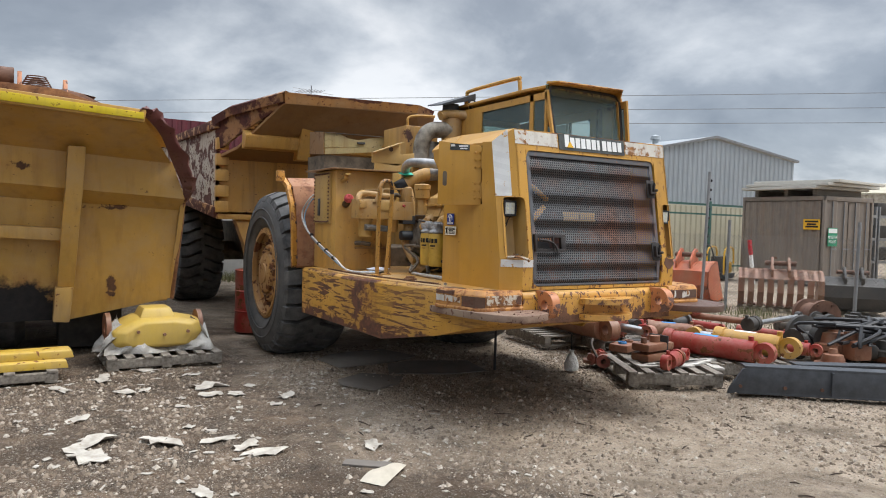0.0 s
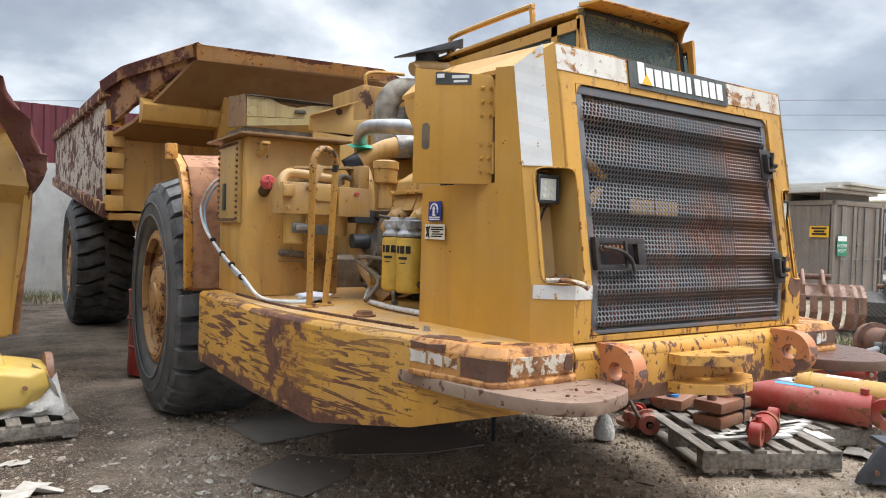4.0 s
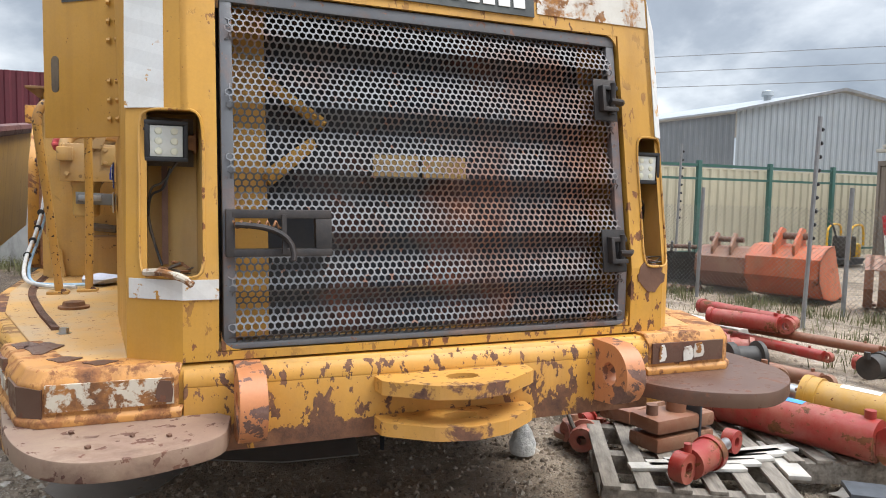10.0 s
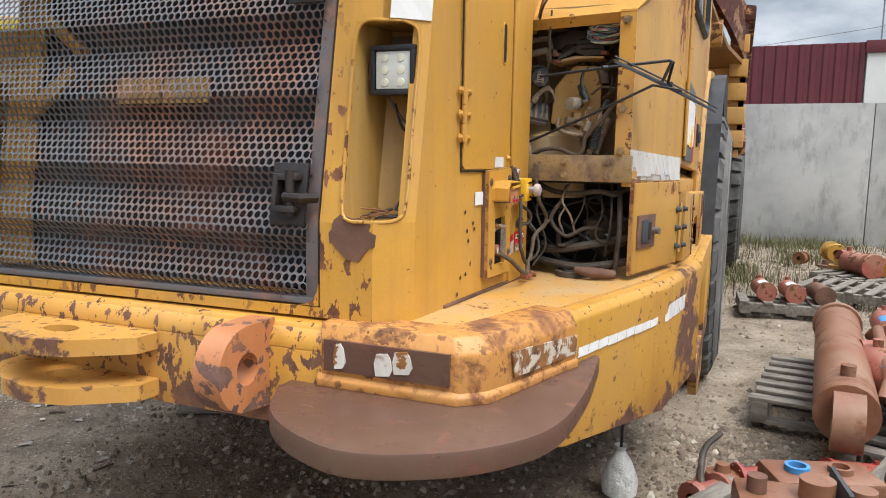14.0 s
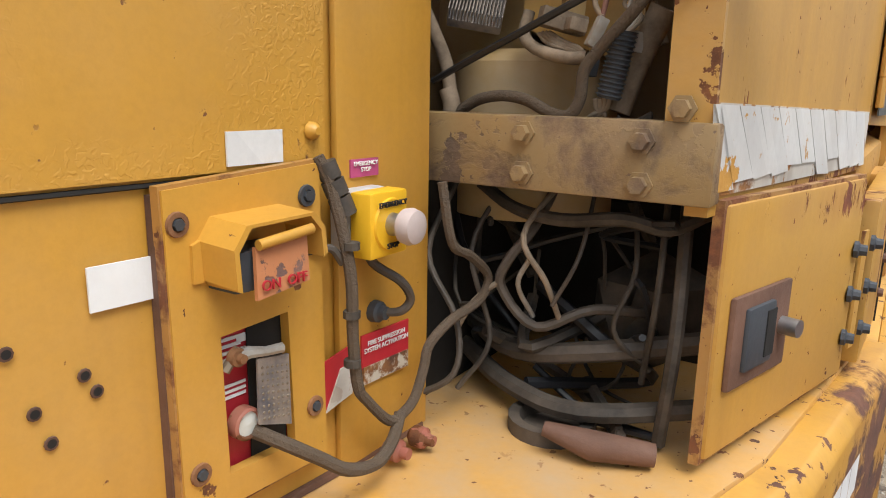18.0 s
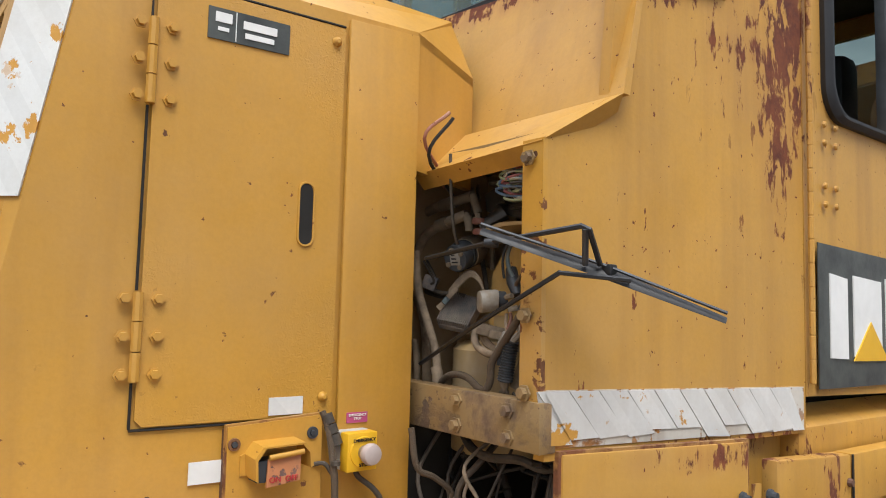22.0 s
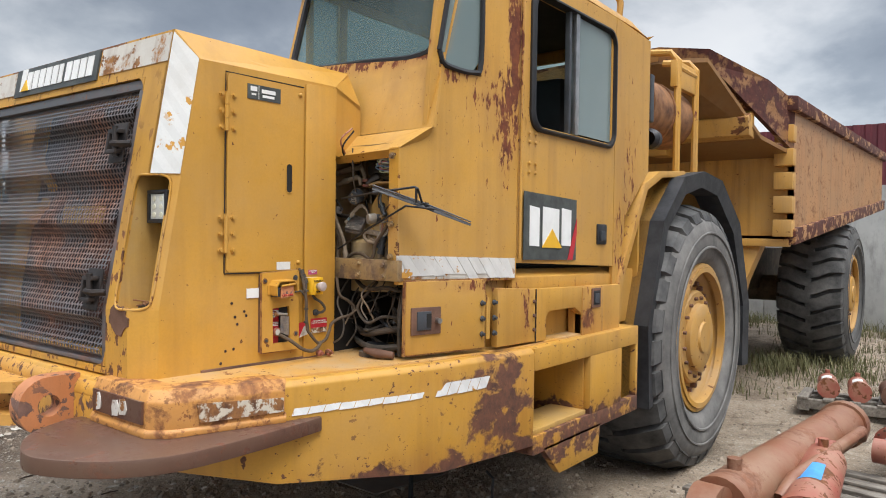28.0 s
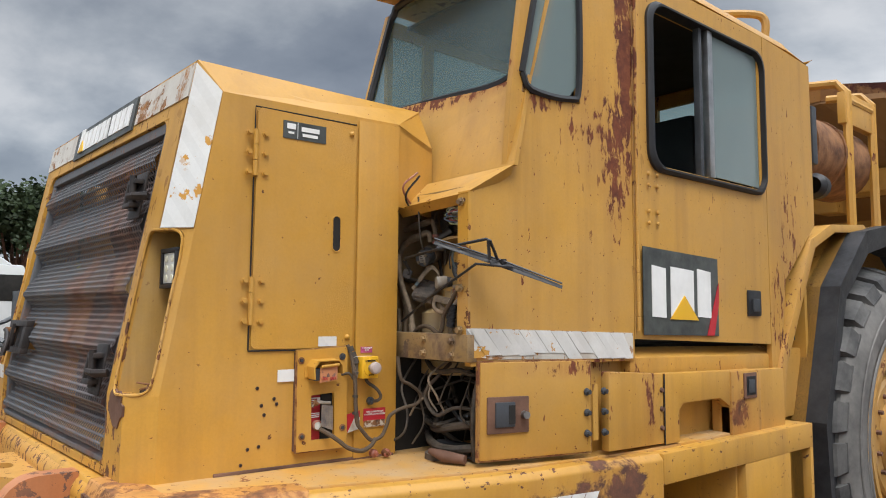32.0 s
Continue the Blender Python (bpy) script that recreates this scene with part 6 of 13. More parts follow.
# white reflective strip along the cab: slanted segments with dirty joints, torn below
strip = part("reflective_strip", plate(G(), [(cabx(5.452) + 0.002, 5.452, 1.472), (cabx(6.19) + 0.002, 6.19, 1.458), (cabx(6.19) + 0.002, 6.19, 1.553), (cabx(5.452) + 0.002, 5.452, 1.573)], (-1, 0, 0), 0.003), m_band_worn, cab, "torn white reflective strip", smooth=False)
rs_ = random.Random(21)
for k in range(11):
    ya = 5.452 + k * 0.070
    yb, sl = ya + 0.0675, -0.085
    z0, z1 = 0.004 + rs_.choice((0, 0, 0, 0.008, 0.02)), 0.098
    q_ = [(y if y < 6.188 else 6.188, z) for y, z in ((max(5.453, ya + sl * z0 / 0.1), z0), (yb + sl * z0 / 0.1, z0 + rs_.uniform(-.003, .006)), (yb + sl * z1 / 0.1, z1), (max(5.453, ya + sl * z1 / 0.1), z1))]
    if q_[3][0] < 6.18 and q_[0][0] < 6.18:
        part("strip_segment", plate(G(), [(cabx(y) + 0.0045, y, 1.573 - 0.02 * (y - 5.452) / 0.738 - 0.1 + z) for y, z in q_], (-1, 0, 0), 0.002), m_white_tape, strip, smooth=False)
# wiring bay walls; the lower ones are near-black, their shade painted in
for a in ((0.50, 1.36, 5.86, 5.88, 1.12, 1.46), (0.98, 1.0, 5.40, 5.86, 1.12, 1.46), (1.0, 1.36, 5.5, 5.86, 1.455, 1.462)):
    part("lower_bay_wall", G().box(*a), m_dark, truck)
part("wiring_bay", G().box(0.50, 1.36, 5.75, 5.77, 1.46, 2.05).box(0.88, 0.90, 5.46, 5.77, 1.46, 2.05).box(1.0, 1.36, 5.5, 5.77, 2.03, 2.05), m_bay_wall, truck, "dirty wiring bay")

def bolt(parent, p, axis="x", r=0.013, h=0.014, mat=None, s=1):
    prof = [(0, r * 1.45), (0.003 * s, r * 1.45), (0.003 * s, r), (h * s, r * 0.93), (h * s, 0)]
    return part("bolt", G().lathe(prof, p, axis, 6), mat or m_yellow, parent)


# ---- cab side fender, flap, rails, air cleaner ----
FEN = [(7.30, 1.12), (7.35, 1.42), (7.72, 2.02), (7.98, 2.12), (8.45, 2.16)]
for s in (1,):
    g = G()
    rings = []
    for y, z in FEN:
        rings.append([(1.10, y, z), (1.52, y, z), (1.52, y + 0.05, z - 0.04), (1.10, y + 0.05, z - 0.04)])
    g.loft(rings)
    part("wheel_arch", g, m_yellow_cab, truck, "yellow wheel arch plate", bevel=0.004)
    fl_o = [(7.66, 0.56), (7.62, 1.10), (7.86, 1.78), (8.25, 2.10), (8.66, 2.17), (9.10, 2.13), (9.62, 1.80), (9.95, 1.10), (9.95, 0.55)]
    fl_i = [(7.78, 0.56), (7.76, 1.10), (7.98, 1.72), (8.32, 1.98), (8.66, 2.05), (9.04, 2.01), (9.50, 1.72), (9.84, 1.08), (9.84, 0.55)]
    g = G().loft([[(1.40, *p) for p in fl_i], [(1.58, *p) for p in fl_i], [(1.60, *p) for p in fl_o], [(1.42, *p) for p in fl_o], [(1.40, *p) for p in fl_i]], False, False)
    part("rubber_flap", g, m_flap, truck, "black rubber fender flap", smooth=False)
    g = G().loft([[(1.05, *p) for p in fl_o], [(1.50, *p) for p in fl_o]], False, False)
    part("fender", g, m_yellow_cab, truck, smooth=False)
# left fender: rusted plate ahead of the wheel with a bolted edge strip
m_fplate = paint("orange_rust_plate", (0.36, 0.15, 0.055, 1), rust=0.62, scale=6.0, chips=0.5, streak=0.4, dust=0.3, edge=0.14, rust_lo=(0.09, 0.032, 0.02, 1), rust_hi=(0.34, 0.14, 0.06, 1))
prof_ = [(7.40, 1.12), (7.41, 1.50), (7.46, 1.78), (7.60, 2.00), (7.80, 2.10)]
part("fender_plate", G().loft([[(-1.60, y + 0.15, z), (-1.05, y, z + 0.02), (-1.05, y + 0.03, z), (-1.60, y + 0.18, z - 0.02)] for y, z in prof_]), m_fplate, truck, "orange-rusted front fender plate", bevel=0.003)
fe = part("fender_edge", G().loft([[(-1.66, y + 0.11 + 0.02 * k, z + 0.015), (-1.60, y + 0.14 + 0.02 * k, z + 0.015), (-1.60, y + 0.20 + 0.02 * k, z - 0.015), (-1.66, y + 0.17 + 0.02 * k, z - 0.015)] for k, (y, z) in enumerate(prof_)]), m_yellow_tow, truck, "yellow edge strip bolted along the fender", bevel=0.003)
part("edge_tab", G().box(-1.72, -1.64, 7.90, 7.99, 2.06, 2.18), m_yellow_tow, fe, bevel=0.008)
for k, (y, z) in enumerate(((7.53, 1.22), (7.54, 1.40), (7.57, 1.60), (7.62, 1.80), (7.74, 1.98))):
    bolt(fe, (-1.61, y - 0.02, z), "x", 0.016, 0.012, m_rust, -1)
# air cleaner drum and its guard
ac = part("air_cleaner", G().cyl((1.18, 8.15, 2.62), (1.18, 8.95, 2.62), 0.235, n=28).cyl((1.18, 8.10, 2.62), (1.18, 8.16, 2.62), 0.25, n=28).cyl((1.18, 8.5, 2.62), (1.18, 8.54, 2.62), 0.245, n=28), m_rust_orange, truck, "rusty round air cleaner drum")
part("mirror_plate", G().box(1.42, 1.50, 7.84, 7.90, 2.44, 2.76), m_steel_dark, truck, bevel=0.01)
part("reversing_beeper", G().lathe([(0, 0.05), (0.03, 0.075), (0.09, 0.07), (0.11, 0.04), (0.11, 0)], (1.40, 8.05, 2.36), "y", 14), m_black, truck, "black beeper horn")
g = G()
for x, y in ((1.42, 8.55), (1.42, 8.95)):
    g.tube([(x, y, 2.14), (x, y, 3.0), (x - 0.05, y - 0.02, 3.06), (x - 0.25, y - 0.05, 3.08)], 0.028, 8)
g.tube([(1.42, 8.55, 2.95), (1.42, 8.95, 2.95)], 0.022, 8)
part("guard_rail", g, m_yellow_cab, truck, "yellow tube guard rail")
part("guard_plate", G().box(1.38, 1.43, 8.50, 9.0, 2.80, 3.0), m_yellow_cab, truck, bevel=0.01)
part("roof_rail", G().tube(curve([(1.05, 7.25, 3.09), (1.05, 7.27, 3.20), (1.12, 7.34, 3.235), (1.32, 7.52, 3.235), (1.38, 7.58, 3.20), (1.38, 7.58, 3.09)], 5), 0.022, 8), m_yellow_cab, cab, "roof grab rail")
part("roof_rail", G().tube(curve([(0.5, 6.4, 3.09), (0.5, 6.42, 3.22), (0.5, 6.5, 3.25), (0.5, 7.4, 3.25), (0.5, 7.5, 3.21), (0.5, 7.52, 3.09)], 5), 0.022, 8), m_yellow_cab, cab, "roof grab rail")

# ---- hood door, fire panel, stop button on the cab side ----
def hside(name, y0, y1, z0, z1, mat, parent, off=0.004, th=0.006, label="", bevel=0.0):
    a = [(hx(y0) + off, y0, z0), (hx(y1) + off, y1, z0), (hx(y1) + off, y1, z1), (hx(y0) + off, y0, z1)]
    return part(name, plate(G(), a, (-1, 0, 0), th), mat, parent, label, bevel=bevel, smooth=False)


def hring(y, z, off):
    return (hx(y) + off, y, z)


def lettering(name, text, size, m, mat, parent, th=0.001):
    """Raised lettering with the built-in font, centred at the pose m in the thing's own space."""
    cu = bpy.data.curves.new(name, "FONT")
    cu.body, cu.size, cu.extrude, cu.align_x, cu.align_y = text, size, th, "CENTER", "CENTER"
    tmp = bpy.data.objects.new(name, cu)
    scene.collection.objects.link(tmp)
    dg = bpy.context.evaluated_depsgraph_get()
    dg.update()
    me = bpy.data.meshes.new_from_object(tmp.evaluated_get(dg))
    bpy.data.objects.remove(tmp)
    me.transform(Matrix.Translation(-ORG.get(parent.name, Vector())) @ m)
    me.materials.clear()
    me.materials.append(mat)
    ob = new(name, me)
    ob.parent = parent
    ORG[ob.name] = ORG.get(parent.name, Vector())
    return ob


dr = part("hood_door", plate(plate(G(), [hring(4.878, 1.515, 0.004), hring(4.89, 1.503, 0.004), hring(5.232, 1.503, 0.004), hring(5.235, 2.262, 0.004), hring(4.89, 2.268, 0.004), hring(4.878, 2.255, 0.004)], (-1, 0, 0), 0.004), [hring(5.0, 1.7, 0.0), hring(5.1, 1.7, 0.0), hring(5.1, 2.0, 0.0), hring(5.0, 2.0, 0.0)], (-1, 0, 0), 0.003), m_yellow_door, truck, "smooth yellow hood door with bubbled paint", smooth=False)
for pts in ([(4.871, 1.50), (4.871, 1.575)], [(4.871, 1.728), (4.871, 2.042)], [(4.871, 2.196), (4.871, 2.27), (5.236, 2.268)], [(4.871, 1.498), (5.236, 1.497)]):
    part("door_gap", G().tube([hring(y, z, 0.0008) for y, z in pts], 0.0026, 5), m_dark, dr)
for z0, z1 in ((1.577, 1.727), (2.044, 2.195)):
    hg = G()
    for k in range(3):
        a, b = z0 + (z1 - z0) * k / 3 + 0.001, z0 + (z1 - z0) * (k + 1) / 3 - 0.001
        hg.cyl(hring(4.873, a, 0.007), hring(4.873, b, 0.007), 0.0085, n=8)
    hn = part("hood_hinge", hg, m_yellow, dr)
    for k in range(3):
        z = z0 + 0.012 + (z1 - z0 - 0.024) * k / 2
        for y in (4.852, 4.905):
            bolt(hn, hring(y, z, 0.004), r=0.0085, h=0.010)
sl = [(5.164 + 0.0155 * math.cos(radians(a)), (1.928 if math.sin(radians(a)) > 0 or a in (0, 180) and False else 1.838) + 0.0155 * math.sin(radians(a))) for a in range(0, 361, 20)]
sl = [(5.164 + 0.0155 * math.cos(radians(a)), 1.928 + 0.0155 * math.sin(radians(a))) for a in range(0, 181, 15)] + [(5.164 + 0.0155 * math.cos(radians(a)), 1.838 + 0.0155 * math.sin(radians(a))) for a in range(180, 361, 15)]
part("finger_slot", plate(G(), [hring(y, z, 0.0055) for y, z in sl], (-1, 0, 0), 0.002), m_dark, dr, "black finger slot", smooth=False)
part("slot_rim", G().tube([hring(y, z, 0.0055) for y, z in sl + sl[:1]], 0.0025, 5), m_yellow, dr)
lb = hside("door_label", 4.963, 5.116, 2.182, 2.240, m_badge, dr, 0.007, 0.003, "black label with white marks")
for y0, y1, z0, z1 in ((4.975, 5.005, 2.214, 2.232), (4.980, 5.000, 2.198, 2.205), (5.026, 5.09, 2.211, 2.226), (5.03, 5.085, 2.194, 2.204)):
    hside("label_mark", y0, y1, z0, z1, m_white, lb, 0.0085, 0.002)
hside("label_line", 5.012, 5.0135, 2.184, 2.238, m_white, lb, 0.0085, 0.002)
hside("torn_sticker", 5.106, 5.172, 1.508, 1.54, m_white_tape, dr, 0.007, 0.002, "torn white sticker")
for y, z in ((5.212, 1.537), (5.215, 2.232)):
    part("door_screw", G().lathe([(0, 0.010), (0.005, 0.009), (0.010, 0.004), (0.010, 0)], hring(y, z, 0.005), n=10), m_yellow, dr)
hside("white_sticker", 4.970, 5.034, 1.399, 1.437, m_white, truck, 0.003, 0.002, "blank faded white sticker")
# vertical fold behind the door
part("hood_edge_strip", plate(G(), [hring(5.243, 1.135, 0.010), hring(5.41, 1.135, 0.006), hring(5.41, 2.29, 0.006), hring(5.243, 2.285, 0.010)], (-1, 0, 0), 0.009), m_yellow, truck, bevel=0.003)
# holes in the sheet, rust-ringed
for y, z in ((4.961, 1.348), (4.970, 1.331), (4.920, 1.329), (4.905, 1.383), (4.88, 1.200), (4.915, 1.205), (4.86, 1.155), (4.93, 1.30)):
    part("sheet_hole", G().lathe([(0.0, 0.0044), (0.001, 0.0044), (0.001, 0)], hring(y, z, 0.0015), n=10), m_dark, truck)
    part("hole_rim", G().lathe([(0.0, 0.0062), (0.0012, 0.0058), (0.0014, 0.004)], hring(y, z, 0.0012), n=10), m_rust, truck)

# fire panel: raised plate with window, guarded switch and release
pn_o = [(5.030, 1.178), (5.208, 1.178), (5.205, 1.506), (5.027, 1.495)]
wi = [(5.080, 1.211), (5.163, 1.211), (5.158, 1.358), (5.077, 1.353)]
g = G()
o1, i1 = [hring(y, z, 0.022) for y, z in pn_o], [hring(y, z, 0.022) for y, z in wi]
o0, i0 = [hring(y, z, 0.010) for y, z in pn_o], [hring(y, z, 0.010) for y, z in wi]
g.loft([o0, o1, i1, i0], True, False)
pn = part("fire_panel", g, m_yellow, truck, "yellow fire suppression panel with rusted edges", smooth=False)


def about(pts, k):
    cy, cz = sum(p[0] for p in pts) / len(pts), sum(p[1] for p in pts) / len(pts)
    return [(cy + (y - cy) * k, cz + (z - cz) * k) for y, z in pts]


ro_, ri_ = about(pn_o, 1.022), about(pn_o, 0.95)
part("panel_rim", G().loft([[hring(y, z, 0.009) for y, z in ro_], [hring(y, z, 0.0195) for y, z in ro_], [hring(y, z, 0.0195) for y, z in ri_], [hring(y, z, 0.009) for y, z in ri_]], True, False), m_sheet_edge, pn, "rusted panel edge", smooth=False)
hside("panel_packing", 5.0255, 5.030, 1.18, 1.49, m_rust, pn, 0.010, 0.010)
hside("panel_backing", 5.06, 5.175, 1.195, 1.37, m_signred, pn, 0.004, 0.003, "red instruction label")
for k in range(4):
    hside("label_line", 5.082, 5.118 - 0.006 * (k % 2), 1.340 - 0.007 * k, 1.3435 - 0.007 * k, m_white, pn, 0.0055, 0.0012)
for k in range(3):
    hside("label_line", 5.084, 5.116, 1.292 - 0.006 * k, 1.295 - 0.006 * k, m_white, pn, 0.0055, 0.0012)
hside("label_arrow", 5.108, 5.124, 1.335, 1.341, m_white, pn, 0.0055, 0.0012)
hside("dark_gap", 5.118, 5.163, 1.208, 1.358, m_dark, pn, 0.008, 0.002)
part("release_lever", G().tube([hring(5.092, 1.326, 0.020), hring(5.105, 1.331, 0.026), hring(5.122, 1.328, 0.030), hring(5.140, 1.327, 0.032)], [0.006, 0.0065, 0.005, 0.0055], 8), m_solenoid, pn, "pale release lever")
part("lever_bar", G().tube([hring(5.082, 1.316, 0.018), hring(5.098, 1.336, 0.020)], 0.005, 6), m_fitting, pn)
part("release_pin", G().lathe([(0, 0.010), (0.008, 0.009), (0.008, 0.005), (0.014, 0.0045), (0.014, 0)], hring(5.094, 1.328, 0.018), n=12), m_rust_orange, pn)
part("release_plate", plate(G(), [hring(5.110, 1.254, 0.030), hring(5.153, 1.238, 0.028), hring(5.150, 1.317, 0.030), hring(5.111, 1.323, 0.030)], (-1, 0, 0), 0.0025), m_fin, pn, "dull perforated metal tag", smooth=False)
for a in range(9):
    for b in range(6):
        part("tag_dimple", G().lathe([(0, 0.0018), (0.0008, 0.0012), (0.0008, 0)], hring(5.116 + b * 0.0062, 1.258 + a * 0.0068 - b * 0.0012, 0.0302), n=5), m_fitting, pn)
part("gauge", G().lathe([(0, 0.017), (0.012, 0.017), (0.014, 0.014), (0.010, 0.012), (0.010, 0)], hring(5.102, 1.256, 0.012), n=20), m_red_dusty, pn, "round gauge with faded red bezel")
part("gauge_glass", G().lathe([(0, 0.0125), (0.0015, 0.0)], hring(5.102, 1.256, 0.023), n=20), m_lens, pn)
for (y, z), m_ in (((5.039, 1.465), m_rust_orange), ((5.186, 1.474), m_steel_dark), ((5.047, 1.226), m_rust_orange), ((5.191, 1.243), m_rust_orange)):
    part("panel_bolt", G().lathe([(0, 0.0115), (0.003, 0.011), (0.003, 0.0065), (-0.001, 0.0055), (-0.001, 0)], hring(y, z, 0.022), n=14), m_, pn)
    part("bolt_head", G().lathe([(0, 0.006), (0.005, 0.0055), (0.005, 0)], hring(y, z, 0.022), n=6), m_steel_dark, pn)
# switch guard: bent cover with a lip over a hinged red flap
cov = [(5.060, 1.412), (5.058, 1.448), (5.072, 1.468), (5.150, 1.470), (5.163, 1.455), (5.166, 1.428)]
o = [hring(y, z, 0.022) for y, z in cov]
t_ = [hring(y, z - 0.003, 0.070) for y, z in cov]
i_ = [hring(y + (0.005 if y < 5.11 else -0.005), z - 0.006, 0.070) for y, z in cov]
i0_ = [hring(y + (0.005 if y < 5.11 else -0.005), z - 0.006, 0.022) for y, z in cov]
gd = part("switch_guard", G().loft([o, t_, i_, i0_, o], False, False), m_yellow, pn, "bent yellow switch guard", smooth=False)
part("guard_foot", G().loft([[hring(5.050, 1.41, 0.022), hring(5.062, 1.41, 0.022), hring(5.062, 1.45, 0.022), hring(5.050, 1.445, 0.022)], [hring(5.050, 1.41, 0.026), hring(5.062, 1.41, 0.026), hring(5.062, 1.45, 0.026), hring(5.050, 1.445, 0.026)]]), m_yellow, gd)
fl = part("switch_flap", plate(G(), [hring(5.078, 1.397, 0.073), hring(5.139, 1.404, 0.073), hring(5.143, 1.448, 0.066), hring(5.083, 1.443, 0.066)], (-1, 0, 0), 0.004), m_orange, gd, "faded red isolator flap", smooth=False)
part("flap_hinge", G().cyl(hring(5.083, 1.446, 0.070), hring(5.146, 1.452, 0.070), 0.005, n=10), m_yellow, fl)
part("switch_body", G().loft([[hring(5.066, 1.402, 0.02), hring(5.128, 1.402, 0.02), hring(5.128, 1.44, 0.02), hring(5.066, 1.44, 0.02)], [hring(5.066, 1.402, 0.06), hring(5.128, 1.402, 0.06), hring(5.128, 1.44, 0.06), hring(5.066, 1.44, 0.06)]]), m_steel_dark, gd, bevel=0.004)
RX = Matrix.Rotation(radians(90), 4, "Z") @ Matrix.Rotation(radians(90), 4, "X")


def on_hood(y, z, off):
    return Matrix.Translation((hx(y) + off, y, z)) @ Matrix.Rotation(-0.067, 4, "Z") @ RX


lettering("flap_text", "ON  OFF", 0.0135, on_hood(5.108, 1.409, 0.0745), m_signred, fl)
# stop button with its collar and tags
SY, SZ = 5.272, 1.437
sx = hx(5.27)
sb = part("stop_button_box", G().box(sx - 0.0, sx + 0.030, SY - 0.034, SY + 0.032, SZ - 0.036, SZ + 0.036), plain("grey_box", (0.45, 0.44, 0.42, 1), 0.5), truck, "yellow and grey emergency stop box", bevel=0.005)
part("stop_cover", G().box(sx + 0.029, sx + 0.058, SY - 0.034, SY + 0.032, SZ - 0.036, SZ + 0.036), m_signyellow, sb, "yellow cover", bevel=0.004)
part("stop_collar", G().lathe([(0, 0.029), (0.003, 0.028), (0.003, 0.0)], (sx + 0.058, SY, SZ), n=24), m_signyellow, sb)
part("stop_stem", G().lathe([(0, 0.013), (0.018, 0.012), (0.018, 0)], (sx + 0.060, SY, SZ), n=16), m_steel, sb)
part("stop_button", G().lathe([(0.016, 0.012), (0.018, 0.019), (0.026, 0.0205), (0.034, 0.018), (0.037, 0.009), (0.0365, 0.0)], (sx + 0.060, SY, SZ), n=24), plain("faded_button", (0.50, 0.41, 0.38, 1), 0.5), sb, "sun-bleached mushroom button")
lettering("stop_text", "EMERGENCY", 0.0085, Matrix.Translation((sx + 0.0625, SY, SZ + 0.0225)) @ RX, m_dark, sb)
lettering("stop_text", "STOP", 0.0085, Matrix.Translation((sx + 0.0625, SY, SZ - 0.0235)) @ RX, m_dark, sb)
tg = hside("stop_tag", 5.262, 5.307, 1.484, 1.504, plain("pink_tag", (0.42, 0.07, 0.18, 1), 0.5), truck, 0.012, 0.002, "pink emergency stop tag")
lettering("tag_text", "EMERGENCY\nSTOP", 0.0068, on_hood(5.2845, 1.4955, 0.0135), m_white, tg, 0.0006)
ft = hside("fire_tag", 5.277, 5.363, 1.254, 1.296, m_signred, truck, 0.012, 0.002, "red fire suppression tag")
lettering("tag_text", "FIRE SUPPRESSION\nSYSTEM ACTIVATION", 0.0084, on_hood(5.320, 1.280, 0.0135), m_white, ft, 0.0006)
hside("fire_tag_white", 5.279, 5.361, 1.234, 1.256, m_white_worn, truck, 0.0135, 0.002, "torn white tag")
part("fire_tag_corner", plate(G(), [hring(5.216, 1.225, 0.013), hring(5.262, 1.238, 0.013), hring(5.262, 1.292, 0.013), hring(5.214, 1.282, 0.013)], (-1, 0, 0), 0.002), m_signred, truck, "torn red tag with bare corner", smooth=False)
part("tag_tear", plate(G(), [hring(5.216, 1.222, 0.0145), hring(5.258, 1.232, 0.0145), hring(5.262, 1.270, 0.0145), hring(5.240, 1.268, 0.0145)], (-1, 0, 0), 0.0015), m_band_worn, truck, smooth=False)
# cables by the panel
for pts, r, m in (([(5.205, 1.512, .02), (5.214, 1.48, .03), (5.218, 1.393, .05), (5.221, 1.317, .05), (5.228, 1.26, .05), (5.243, 1.237, .05), (5.281, 1.198, .05), (5.310, 1.200, .05), (5.329, 1.213, .05), (5.345, 1.245, .05), (5.356, 1.272, .05), (5.40, 1.292, .05), (5.466, 1.305, .05), (5.483, 1.335, .05), (5.44, 1.370, .05), (5.399, 1.394, .05), (5.390, 1.47, .04)], 0.0065, m_braid),
                  ([(5.276, 1.402, .02), (5.280, 1.385, .03), (5.300, 1.365, .05), (5.318, 1.340, .05), (5.312, 1.324, .04), (5.302, 1.321, .015)], 0.0055, m_hose),
                  ([(5.110, 1.245, .02), (5.135, 1.225, .05), (5.160, 1.205, .06), (5.190, 1.182, .07), (5.235, 1.17, .07), (5.275, 1.18, .06), (5.30, 1.20, .05)], 0.0075, m_braid),
                  ([(5.185, 1.415, .02), (5.205, 1.418, .035), (5.218, 1.40, .04)], 0.0045, m_hose),
                  ([(5.216, 1.46, .03), (5.224, 1.40, .045), (5.228, 1.32, .045), (5.238, 1.25, .045)], 0.004, m_hose)):
    part("cable", G().tube(curve([hring(*p) for p in pts], 5), r, 8), m, truck, "taped grey-brown cable")
for z in (1.42, 1.345, 1.29):
    part("cable_band", G().tube([hring(5.2195, z - 0.004, .05), hring(5.2197, z + 0.004, .05)], 0.0095, 8), m_hose_dark, truck)
